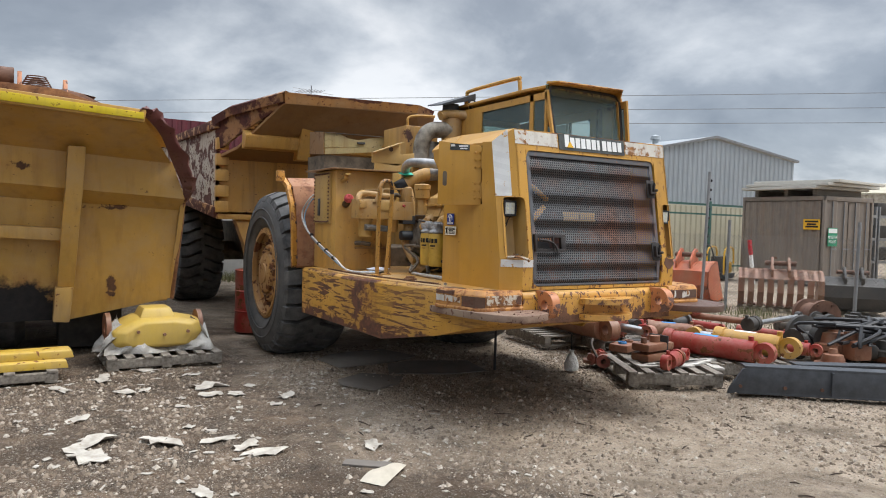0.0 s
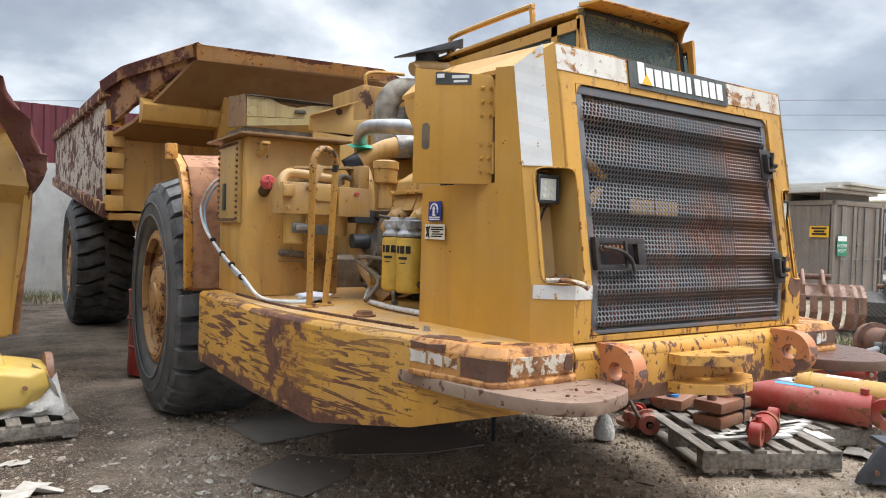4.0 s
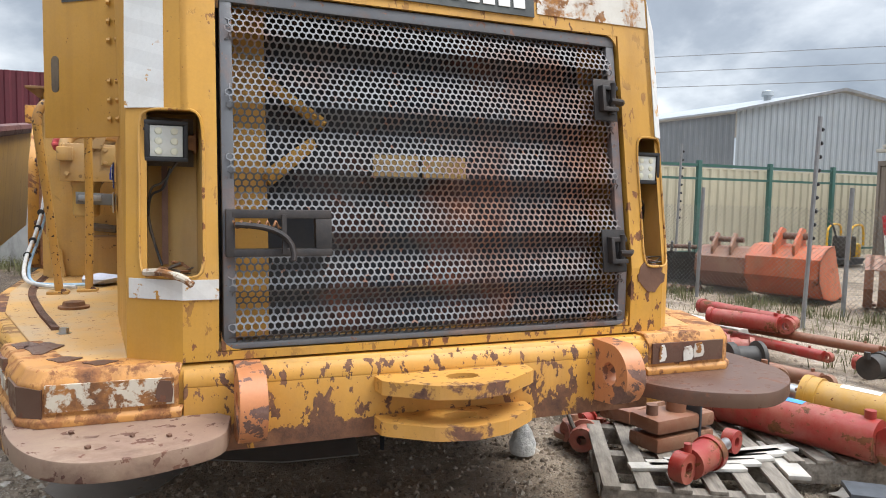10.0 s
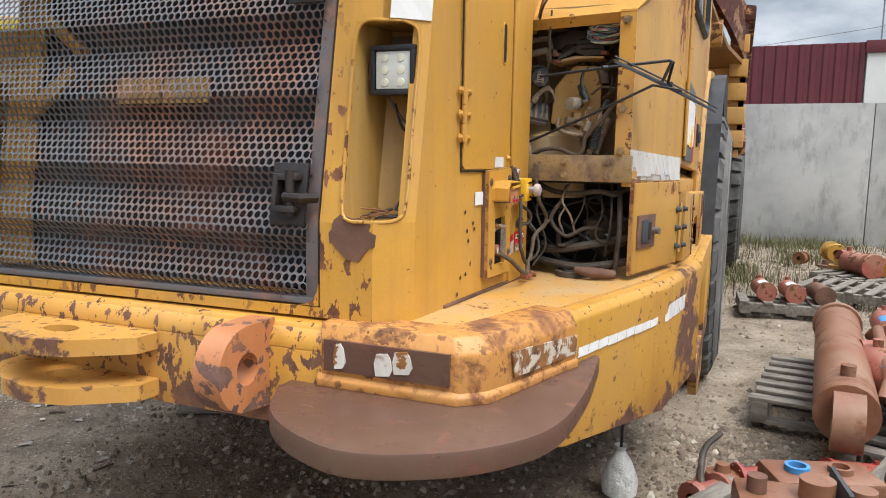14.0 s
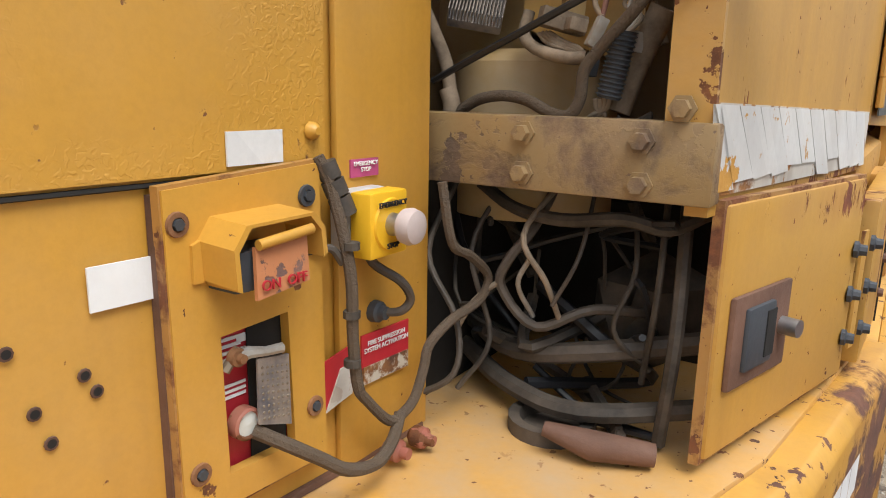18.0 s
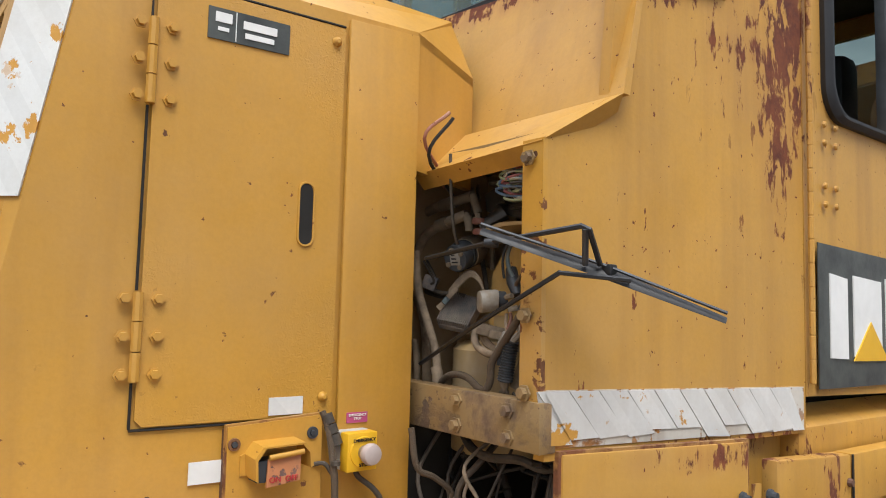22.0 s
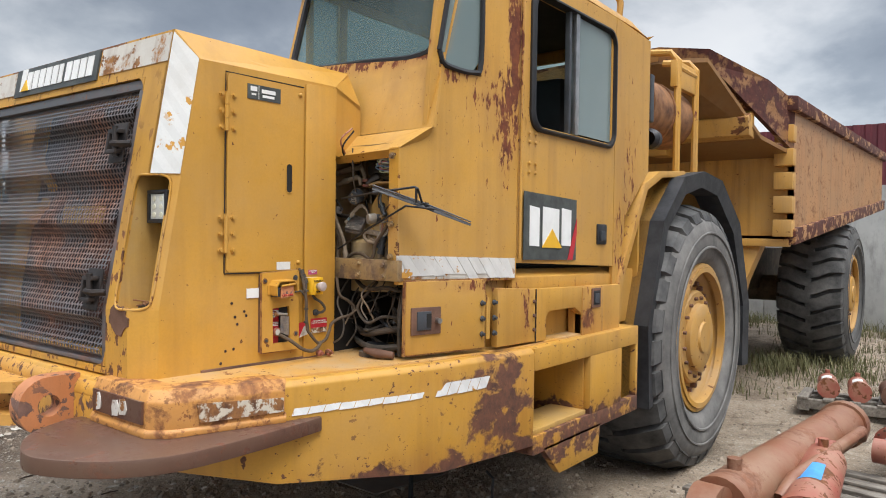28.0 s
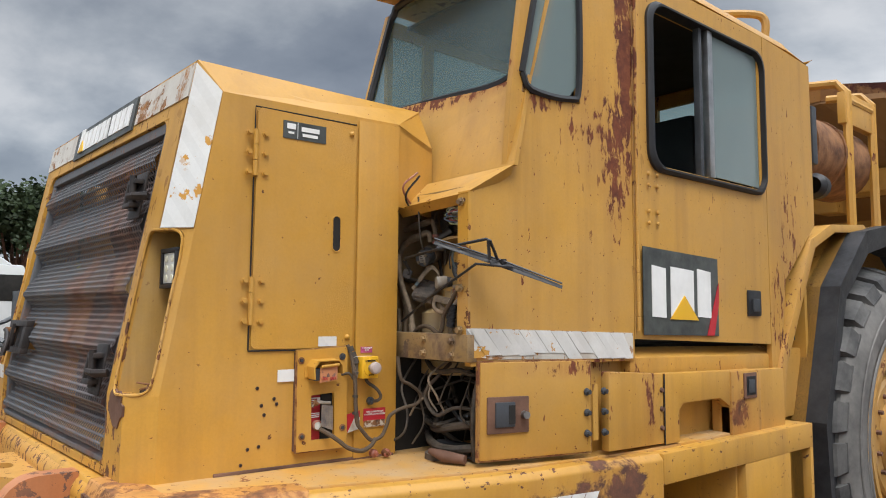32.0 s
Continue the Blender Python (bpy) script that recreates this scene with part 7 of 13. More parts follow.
for q in ((0.0, 0.30), (0.34, 0.62), (0.66, 1.0)):
    p0_, p1_ = Vector(hring(5.213, 1.506, .022)), Vector(hring(5.230, 1.450, .034))
    part("cable_plug", G().tube([p0_.lerp(p1_, q[0]), p0_.lerp(p1_, q[1])], 0.0115 + 0.001 * (q[0] > 0.3), 10), m_hose, truck)
part("cable_gland", G().lathe([(0, 0.014), (0.014, 0.013), (0.016, 0.009), (0.024, 0.008), (0.024, 0)], hring(5.302, 1.321, 0.004), n=12), m_steel_dark, truck, "dark bulkhead connector")
for y, z in ((5.297, 1.152), (5.346, 1.149)):
    part("bleed_fitting", G().lathe([(0, 0.008), (0.006, 0.014), (0.022, 0.014), (0.026, 0.008), (0.036, 0.007), (0.036, 0)], hring(y, z, 0.03), n=12), m_red_dusty, truck, "small red cap fitting")

# ---- left hood door standing ajar, stickers ----
P0, P1 = Vector((-0.970, 4.866, 0)), Vector((-1.225, 5.125, 0))


def ldoor(t, z, off=0.0):
    p = P0.lerp(P1, t)
    return (p.x - off * 0.89, p.y - off * 0.46, z)


ld = part("hood_door", plate(G(), [ldoor(0, 1.795), ldoor(1, 1.795), ldoor(1, 2.315), ldoor(0.05, 2.275), ldoor(0, 2.25)], (0.89, 0.46, 0), 0.02), m_yellow, truck, "yellow hood door standing ajar", bevel=0.003)
lb = part("door_label", plate(G(), [ldoor(0.28, 2.235, 0.003), ldoor(0.73, 2.24, 0.003), ldoor(0.73, 2.295, 0.003), ldoor(0.28, 2.283, 0.003)], (0.89, 0.46, 0), 0.002), m_badge, ld, "black label with white marks", smooth=False)
for t0, t1, z0, z1 in ((0.62, 0.71, 2.268, 2.286), (0.31, 0.52, 2.264, 2.278), (0.33, 0.5, 2.246, 2.256)):
    part("label_mark", plate(G(), [ldoor(t0, z0, 0.005), ldoor(t1, z0, 0.005), ldoor(t1, z1, 0.005), ldoor(t0, z1, 0.005)], (0.89, 0.46, 0), 0.002), m_white, lb, smooth=False)
so = [(0.84 + 0.05 * math.cos(radians(a)), (2.05 if math.sin(radians(a)) >= 0 else 1.965) + 0.018 * math.sin(radians(a))) for a in range(0, 360, 20)]
part("finger_slot", plate(G(), [ldoor(t, z, 0.002) for t, z in so], (0.89, 0.46, 0), 0.003), m_grime, ld, smooth=False)
for z in (1.85, 1.91, 1.97, 2.10, 2.16, 2.22):
    for t in (0.03, 0.13):
        bolt(ld, ldoor(t, z, 0.002), r=0.0085, h=0.010, s=-1)
for za, zb in ((1.84, 1.98), (2.09, 2.23)):
    part("hood_hinge", G().cyl(ldoor(-0.02, za, 0.004), ldoor(-0.02, zb, 0.004), 0.008, n=8), m_yellow, ld)


def lside(name, y0, y1, z0, z1, mat, label="", off=0.004, parent=None):
    return part(name, plate(G(), [(-1.016 - off, y0, z0), (-1.02 - off, y1, z0), (-1.02 - off, y1, z1), (-1.016 - off, y0, z1)], (1, 0, 0), 0.003), mat, parent or truck, label, smooth=False)


bs = lside("ear_muff_sign", 5.195, 5.303, 1.628, 1.723, plain("sign_blue", (0.02, 0.04, 0.24, 1), 0.5), "blue hearing protection sticker with a white disc")
part("sign_disc", plate(G(), [(-1.026, 5.249 + 0.036 * math.cos(a), 1.685 + 0.032 * math.sin(a)) for a in [k * math.pi / 10 for k in range(20)]], (1, 0, 0), 0.002), m_white, bs, smooth=False)
part("muff_band", G().tube([(-1.027, 5.249 + 0.020 * math.cos(a), 1.680 + 0.024 * math.sin(a)) for a in [k * math.pi / 10 for k in range(11)]] + [(-1.027, 5.231, 1.662)], 0.004, 5), bpy.data.materials["sign_blue"], bs)
for y in (5.229, 5.269):
    part("muff_cup", G().tube([(-1.027, y, 1.66), (-1.027, y, 1.685)], 0.007, 6), bpy.data.materials["sign_blue"], bs)
for z in (1.647, 1.637):
    lside("print_bar", 5.205, 5.293, z - 0.003, z + 0.003, m_white, off=0.0055, parent=bs)
ns = lside("notice", 5.160, 5.332, 1.540, 1.613, m_cream, "cream safety notice with small print bars")
for k, (a, b) in enumerate(((5.175, 5.27), (5.168, 5.272), (5.20, 5.262), (5.17, 5.265), (5.18, 5.27))):
    lside("print_bar", a, b, 1.596 - k * 0.011, 1.602 - k * 0.011, m_dark, off=0.0055, parent=ns)
part("print_figure", plate(G(), [(-1.0262, y, z) for y, z in ((5.325, 1.600), (5.312, 1.598), (5.305, 1.604), (5.297, 1.598), (5.283, 1.606), (5.281, 1.600), (5.294, 1.585), (5.292, 1.565), (5.286, 1.548), (5.296, 1.548), (5.303, 1.562), (5.313, 1.550), (5.322, 1.552), (5.310, 1.572))], (1, 0, 0), 0.002), m_dark, ns, smooth=False)

# white tape along the deck edge on the cab side, torn remains near the corner
def tape(y0, y1, z0, z1, za, zb, mat):
    def hull_x(y):
        pts = [(y_, x_) for x_, y_ in HULL]
        for (a, xa), (b, xb) in zip(pts, pts[1:]):
            if a <= y <= b:
                return xa + (xb - xa) * (y - a) / (b - a)
        return 1.6
    n = 2
    g = G()
    ys = [y0 + (y1 - y0) * k / n for k in range(n + 1)]
    top = [(hull_x(y) + 0.004, y + 0.034, za + (zb - za) * (y - y0) / (y1 - y0)) for y in ys]
    bot = [(hull_x(y) + 0.004, y, z0 + (z1 - z0) * (y - y0) / (y1 - y0)) for y in ys]
    inn = [(x - 0.02, y, z) for x, y, z in top]
    g.loft([bot, top, inn], False, False)
    return part("marking_tape", g, mat, truck, "torn white marking tape", smooth=False)


for k in range(15):
    ya = 4.93 + k * 0.062
    if k not in (9,):
        tape(ya, ya + 0.0595, 0.995 - 0.001 * k, 0.994 - 0.001 * k + 0.002 * (k % 3), 1.056 - 0.0013 * k, 1.0547 - 0.0013 * k, m_white_tape)
part("marking_tape", plate(G(), [(1.262, 4.61, 1.02), (1.348, 4.89, 1.02), (1.348, 4.89, 1.07), (1.258, 4.60, 1.085)], (-1, 0, 0), 0.004), m_white_worn, truck, smooth=False)

# ---- wiper hanging out of the wiring bay ----
wb = [Vector(p) for p in ((1.335, 5.345, 1.846), (1.49, 5.49, 1.777), (1.635, 5.615, 1.703))]
wp = part("wiper_blade", G().tube(wb, [0.010, 0.016, 0.008], 6, squash=0.35), m_black, truck, "long flat black wiper blade hanging loose")
part("blade_edge", G().tube([p + Vector((0.004, -0.004, 0.012)) for p in wb], 0.003, 5), m_steel_dark, wp)
part("blade_clip", G().box(1.484, 1.504, 5.484, 5.504, 1.772, 1.792), m_black, wp, bevel=0.004)
part("wiper_arm", G().tube([(1.08, 5.42, 1.812), (1.30, 5.40, 1.832), (1.497, 5.42, 1.850), (1.508, 5.425, 1.845), (1.490, 5.475, 1.79)], 0.0048, 6), m_black, wp)
part("wiper_arm", G().tube([(1.03, 5.45, 1.591), (1.25, 5.41, 1.68), (1.45, 5.42, 1.775), (1.53, 5.505, 1.765)], 0.0044, 6), m_black, wp)
part("arm_joint", G().cyl((1.29, 5.395, 1.831), (1.31, 5.408, 1.831), 0.009, n=10), m_black, wp)
part("wiper_spring", G().tube([(1.475, 5.455, 1.79), (1.503, 5.422, 1.846)], 0.0055, 8), m_steel_dark, wp)

# ---- what fills the wiring bay ----
rng = random.Random(5)
part("bay_tank", G().lathe([(1.40, 0), (1.40, 0.125), (1.620, 0.125), (1.631, 0.114), (1.637, 0.10), (1.640, 0)], (1.07, 5.668, 0), "z", 40), m_dusted, truck, "dusty yellow tank in the bay")
part("bay_bracket", G().prism([(1.089, 1.79), (1.132, 1.844), (1.161, 1.867), (1.253, 1.861), (1.254, 1.612), (1.079, 1.667)], "y", 5.60, 5.612), m_yellow_pale, truck)
part("bay_back", G().prism([(0.758, 1.613), (1.064, 1.63), (1.045, 1.795), (0.876, 1.841), (0.751, 1.813)], "y", 5.66, 5.67), m_dusted, truck)
hs_m = Matrix(((0.8657, -0.2189, 0.4501, 1.019), (0.4734, 0.6499, -0.5945, 5.500), (-0.1623, 0.7278, 0.6663, 1.685), (0, 0, 0, 1)))
hs = part("heat_sink", G().box(0, 0.074, 0, 0.084, -0.030, -0.016, hs_m), m_fin, truck, "finned bluish aluminium heat sink caked in dust", bevel=0.002)
for k in range(17):
    part("fin", G().box(k * 0.00452, k * 0.00452 + 0.0016, 0, 0.084, -0.017, 0.002, hs_m), m_fin, hs)
sl = part("solenoid", G().tube([(1.169, 5.490, 1.725), (1.170, 5.492, 1.725), (1.185, 5.522, 1.729), (1.187, 5.525, 1.729)], [0.019, 0.0225, 0.0225, 0.021], 20), m_solenoid, truck, "white dusty solenoid")
part("solenoid_cap", G().tube([(1.187, 5.525, 1.729), (1.195, 5.540, 1.731)], [0.0195, 0.017], 14), m_steel_dark, sl)
part("terminal", G().tube([(1.197, 5.530, 1.733), (1.224, 5.530, 1.739)], 0.006, 6), m_fitting, sl)
part("bay_plug", G().tube([(1.189, 5.560, 1.795), (1.201, 5.555, 1.767), (1.219, 5.550, 1.740)], [0.012, 0.014, 0.010], 10), m_steel_dark, truck)
wm = part("wiper_motor", G().tube([(1.055, 5.520, 1.818), (1.054, 5.524, 1.819), (1.044, 5.546, 1.828), (1.043, 5.548, 1.828), (1.037, 5.564, 1.834)], [0.028, 0.031, 0.031, 0.033, 0.033], 24), m_steel_dark, truck, "round wiper motor with bolted face and dust")
part("motor_housing", G().tube([(1.039, 5.559, 1.832), (1.028, 5.586, 1.842), (1.015, 5.616, 1.853)], [0.035, 0.036, 0.028], 24), m_tan_hose, wm)
part("bolt", G().tube([(1.072, 5.523, 1.829), (1.075, 5.516, 1.827)], 0.0055, 6), m_fitting, wm)
part("bolt", G().tube([(1.052, 5.512, 1.837), (1.055, 5.505, 1.835)], 0.0055, 6), m_fitting, wm)
part("bolt", G().tube([(1.038, 5.517, 1.807), (1.041, 5.510, 1.804)], 0.0055, 6), m_fitting, wm)
part("bolt", G().tube([(1.063, 5.529, 1.801), (1.065, 5.522, 1.798)], 0.0055, 6), m_fitting, wm)
plm = Matrix(((0.9244, 0.1212, 0.3616, 1.0554), (0.3813, -0.2937, -0.8765, 5.5191), (-0.0000, 0.9482, -0.3177, 1.8177), (0, 0, 0, 1)))
mp = part("motor_plate", G().box(-0.012, 0.012, -0.014, 0.014, 0, 0.0016, plm), m_solenoid, wm)
for k in range(3):
    part("print_bar", G().box(-0.009, 0.006 - 0.003 * k, -0.009 + k * 0.008, -0.006 + k * 0.008, 0.0016, 0.0022, plm), m_black, mp)
md = part("bay_casting", G().prism([(1.083, 1.925), (1.077, 1.964), (1.145, 1.992), (1.258, 1.972), (1.265, 1.9), (1.204, 1.895), (1.147, 1.914)], "y", 5.58, 5.70), m_gloss_black, truck, "black cast engine cover in the bay", bevel=0.006)
part("casting_rib", G().box(1.138, 1.167, 5.558, 5.585, 1.934, 1.940), m_gloss_black, md, bevel=0.003)
part("casting_rib", G().box(1.171, 1.221, 5.558, 5.585, 1.952, 1.954), m_gloss_black, md, bevel=0.003)
part("casting_rib", G().box(1.175, 1.236, 5.558, 5.585, 1.940, 1.936), m_gloss_black, md, bevel=0.003)
part("casting_rib", G().box(1.183, 1.257, 5.558, 5.585, 1.923, 1.919), m_gloss_black, md, bevel=0.003)
part("casting_foot", G().tube([(1.103, 5.550, 1.891), (1.122, 5.560, 1.901), (1.143, 5.580, 1.921)], [0.018, 0.017, 0.026], 10, squash=0.7), m_gloss_black, md)
part("rubber_mount", G().lathe([(-0.006, 0), (-0.006, 0.015), (0, 0.017), (0.006, 0.015), (0.006, 0)], (1.103, 5.545, 1.899), "z", 16), m_rubber_red, md, "red rubber mount")
part("rubber_mount", G().lathe([(-0.006, 0), (-0.006, 0.015), (0, 0.017), (0.006, 0.015), (0.006, 0)], (1.106, 5.545, 1.876), "z", 16), m_rubber_red, md, "red rubber mount")
part("rubber_mount", G().lathe([(-0.006, 0), (-0.006, 0.015), (0, 0.017), (0.006, 0.015), (0.006, 0)], (1.270, 5.550, 1.900), "z", 16), m_rubber_red, md, "red rubber mount")
part("bolt", G().lathe([(-0.006, 0), (-0.006, 0.012), (0, 0.012), (0, 0.0075), (0.009, 0.0075), (0.009, 0)], (1.098, 5.545, 1.908), "z", 6), m_fitting, md)
part("mount_plate", G().prism([(1.077, 1.878), (1.118, 1.882), (1.168, 1.893), (1.267, 1.889), (1.267, 1.883), (1.177, 1.884), (1.118, 1.874), (1.091, 1.87)], "y", 5.545, 5.68), m_dusted, truck)
m_bay_blue = plain("dusty_blue_hose", (0.09, 0.19, 0.24, 1), 0.55, 0, 0.4, 20, 0.2, second=(0.20, 0.19, 0.16, 1))
for pts, r, m in (
        ([(0.936, 5.500, 1.839), (0.943, 5.500, 1.776), (0.957, 5.500, 1.730), (0.993, 5.500, 1.665), (1.017, 5.500, 1.617), (1.025, 5.500, 1.581)], 0.0095, m_tan_hose),
        ([(1.021, 5.500, 1.581), (1.028, 5.500, 1.560), (1.025, 5.500, 1.538)], 0.0125, m_tan_hose),
        ([(0.884, 5.530, 1.760), (0.921, 5.530, 1.705), (0.943, 5.530, 1.637), (0.950, 5.530, 1.538)], 0.011, m_tan_hose),
        ([(0.913, 5.520, 1.636), (0.924, 5.520, 1.583), (0.924, 5.520, 1.526)], 0.008, m_tan_hose),
        ([(1.348, 5.460, 1.751), (1.329, 5.465, 1.728), (1.311, 5.470, 1.705), (1.282, 5.470, 1.668), (1.245, 5.475, 1.630), (1.227, 5.475, 1.605), (1.224, 5.475, 1.573), (1.211, 5.475, 1.553), (1.184, 5.480, 1.555), (1.150, 5.485, 1.569), (1.114, 5.490, 1.574), (1.076, 5.495, 1.569), (1.046, 5.500, 1.555), (1.032, 5.500, 1.542)], 0.0075, m_braid),
        ([(1.125, 5.530, 1.680), (1.124, 5.520, 1.651), (1.148, 5.510, 1.632), (1.192, 5.500, 1.621), (1.220, 5.500, 1.621)], 0.008, m_tan_hose),
        ([(1.299, 5.530, 1.678), (1.282, 5.530, 1.642), (1.270, 5.530, 1.613), (1.254, 5.520, 1.558)], 0.017, m_tan_hose),
        ([(0.837, 5.560, 1.918), (0.893, 5.560, 1.938), (0.952, 5.560, 1.950), (0.995, 5.560, 1.954)], 0.012, m_tan_hose),
        ([(0.958, 5.555, 1.948), (1.009, 5.555, 1.954)], 0.014, m_fitting),
        ([(1.009, 5.555, 1.953), (1.037, 5.555, 1.957), (1.068, 5.555, 1.960)], 0.0115, m_fitting),
        ([(1.067, 5.555, 1.961), (1.075, 5.555, 1.945), (1.081, 5.560, 1.921)], 0.0095, m_fitting),
        ([(0.881, 5.530, 1.816), (0.910, 5.530, 1.855), (0.927, 5.535, 1.879), (0.969, 5.535, 1.896), (0.988, 5.535, 1.900)], 0.011, m_tan_hose),
        ([(0.975, 5.530, 1.896), (1.017, 5.530, 1.904)], 0.0145, m_fitting),
        ([(1.015, 5.530, 1.903), (1.054, 5.530, 1.911), (1.071, 5.535, 1.915)], 0.0115, m_fitting),
        ([(1.067, 5.535, 1.915), (1.078, 5.535, 1.903), (1.078, 5.540, 1.881)], 0.01, m_fitting),
        ([(0.783, 5.600, 1.933), (0.830, 5.620, 1.971), (0.862, 5.640, 2.049), (0.880, 5.650, 2.102)], 0.008, m_hose),
        ([(0.991, 5.520, 2.002), (1.000, 5.520, 1.990), (1.012, 5.520, 1.980)], 0.0035, m_rubber_red),
        ([(1.103, 5.460, 2.035), (1.097, 5.470, 1.944), (1.094, 5.480, 1.884), (1.084, 5.500, 1.848)], 0.0035, m_hose),
        ([(1.220, 5.540, 1.852), (1.204, 5.540, 1.837), (1.198, 5.540, 1.816), (1.199, 5.545, 1.793), (1.205, 5.550, 1.778)], 0.0045, m_bay_blue),
        ([(1.221, 5.530, 1.851), (1.201, 5.530, 1.833), (1.195, 5.530, 1.803), (1.200, 5.530, 1.774)], 0.003, m_black),
        ([(1.335, 5.480, 1.863), (1.320, 5.480, 1.865), (1.300, 5.490, 1.860), (1.282, 5.500, 1.846)], 0.004, m_black),
        ([(1.315, 5.500, 1.777), (1.282, 5.510, 1.783), (1.259, 5.520, 1.777), (1.234, 5.530, 1.760)], 0.004, m_braid),
        ([(1.308, 5.500, 1.816), (1.307, 5.500, 1.790), (1.303, 5.500, 1.764)], 0.004, m_black),
        ([(0.894, 5.550, 1.764), (0.962, 5.550, 1.745), (0.998, 5.560, 1.742), (1.032, 5.570, 1.737)], 0.006, m_hose),
        ([(0.886, 5.560, 1.751), (0.951, 5.560, 1.738), (1.007, 5.580, 1.733)], 0.006, m_hose),
        ([(1.024, 5.530, 1.737), (1.052, 5.540, 1.764), (1.072, 5.550, 1.781), (1.090, 5.560, 1.769), (1.098, 5.570, 1.740)], 0.003, m_tan_hose),
        ([(1.024, 5.530, 1.740), (1.052, 5.540, 1.768), (1.072, 5.550, 1.784), (1.090, 5.560, 1.770), (1.098, 5.570, 1.740)], 0.003, m_tan_hose),
        ([(1.024, 5.530, 1.743), (1.052, 5.540, 1.772), (1.072, 5.550, 1.787), (1.090, 5.560, 1.772), (1.098, 5.570, 1.740)], 0.003, m_tan_hose),
        ([(1.024, 5.530, 1.746), (1.052, 5.540, 1.776), (1.072, 5.550, 1.789), (1.090, 5.560, 1.774), (1.098, 5.570, 1.740)], 0.003, m_tan_hose),
        ([(1.024, 5.530, 1.749), (1.051, 5.540, 1.780), (1.072, 5.550, 1.792), (1.090, 5.560, 1.776), (1.098, 5.570, 1.740)], 0.003, m_tan_hose),
        ([(1.144, 5.520, 1.652), (1.161, 5.515, 1.639), (1.195, 5.510, 1.629), (1.211, 5.510, 1.622)], 0.003, m_tan_hose),
        ([(1.149, 5.520, 1.653), (1.168, 5.515, 1.640), (1.198, 5.510, 1.630), (1.211, 5.510, 1.624)], 0.003, m_tan_hose),
        ([(1.154, 5.520, 1.653), (1.175, 5.515, 1.640), (1.201, 5.510, 1.632), (1.211, 5.510, 1.625)], 0.003, m_tan_hose),
        ([(1.159, 5.520, 1.653), (1.182, 5.515, 1.641), (1.204, 5.510, 1.633), (1.211, 5.510, 1.626)], 0.003, m_tan_hose),
        ([(1.282, 5.500, 1.704), (1.261, 5.500, 1.681), (1.283, 5.500, 1.666), (1.272, 5.490, 1.648)], 0.0026, m_tan_hose),
        ([(1.280, 5.500, 1.702), (1.267, 5.500, 1.678), (1.279, 5.500, 1.666), (1.268, 5.490, 1.648)], 0.0026, m_solenoid),
        ([(1.277, 5.500, 1.700), (1.273, 5.500, 1.675), (1.274, 5.500, 1.665), (1.264, 5.490, 1.648)], 0.0026, m_tan_hose),
        ([(1.274, 5.500, 1.697), (1.279, 5.500, 1.672), (1.269, 5.500, 1.665), (1.259, 5.490, 1.647)], 0.0026, m_solenoid),
        ([(1.230, 5.520, 1.705), (1.232, 5.520, 1.692), (1.231, 5.510, 1.666)], 0.0035, m_rubber_red),
        ([(1.219, 5.520, 1.703), (1.218, 5.520, 1.684), (1.232, 5.510, 1.668)], 0.0035, m_tan_hose),
        ([(1.237, 5.490, 1.573), (1.238, 5.495, 1.561), (1.247, 5.500, 1.552), (1.232, 5.510, 1.522)], 0.003, m_tan_hose),
        ([(1.243, 5.490, 1.574), (1.242, 5.495, 1.561), (1.240, 5.500, 1.551), (1.232, 5.510, 1.522)], 0.003, m_tan_hose),
        ([(1.249, 5.490, 1.575), (1.246, 5.495, 1.562), (1.233, 5.500, 1.550), (1.232, 5.510, 1.522)], 0.003, m_tan_hose),
        ([(1.255, 5.490, 1.575), (1.250, 5.495, 1.562), (1.226, 5.500, 1.549), (1.232, 5.510, 1.522)], 0.003, m_tan_hose),
        ([(1.262, 5.500, 1.552), (1.277, 5.500, 1.544), (1.304, 5.500, 1.558)], 0.003, m_hose),
        ([(1.262, 5.500, 1.549), (1.277, 5.500, 1.542), (1.304, 5.500, 1.554)], 0.003, m_hose),
        ([(1.262, 5.500, 1.546), (1.277, 5.500, 1.540), (1.304, 5.500, 1.551)], 0.003, m_hose),
        ([(0.913, 5.540, 1.819), (0.953, 5.540, 1.774), (0.941, 5.540, 1.764)], 0.003, m_hose),
        ([(0.913, 5.550, 1.820), (0.946, 5.550, 1.780), (0.937, 5.550, 1.762)], 0.003, m_hose)):
    part("bay_hose" if r > 0.004 else "bay_wire", G().tube(curve(pts, 5), r, 10), m, truck, "dust-caked hose" if r > 0.004 else "")
part("split_conduit", G().tube([Vector((1.270, 5.485, 1.650)).lerp(Vector((1.255, 5.485, 1.574)), k / 44) for k in range(45)], [0.0135 + 0.0028 * (k % 3 == 0) for k in range(45)], 12), m_steel_dark, truck, "ribbed blue-black conduit")
part("rubber_boot", G().tube([(1.260, 5.530, 1.851), (1.262, 5.530, 1.840), (1.267, 5.530, 1.833), (1.276, 5.530, 1.816), (1.279, 5.530, 1.796)], [0.012, 0.014, 0.015, 0.019, 0.016], 12), m_hose_dark, truck, "black rubber boot")
part("wire_connector", G().box(-0.0299, 0.0299, -0.0100, 0.0100, -0.0120, 0.0120, Matrix(((0.688, -0.711, 0.146, 1.176), (0.695, 0.703, 0.148, 5.520), (-0.208, 0.000, 0.978, 1.666), (0, 0, 0, 1)))), m_tan_hose, truck, bevel=0.0015)
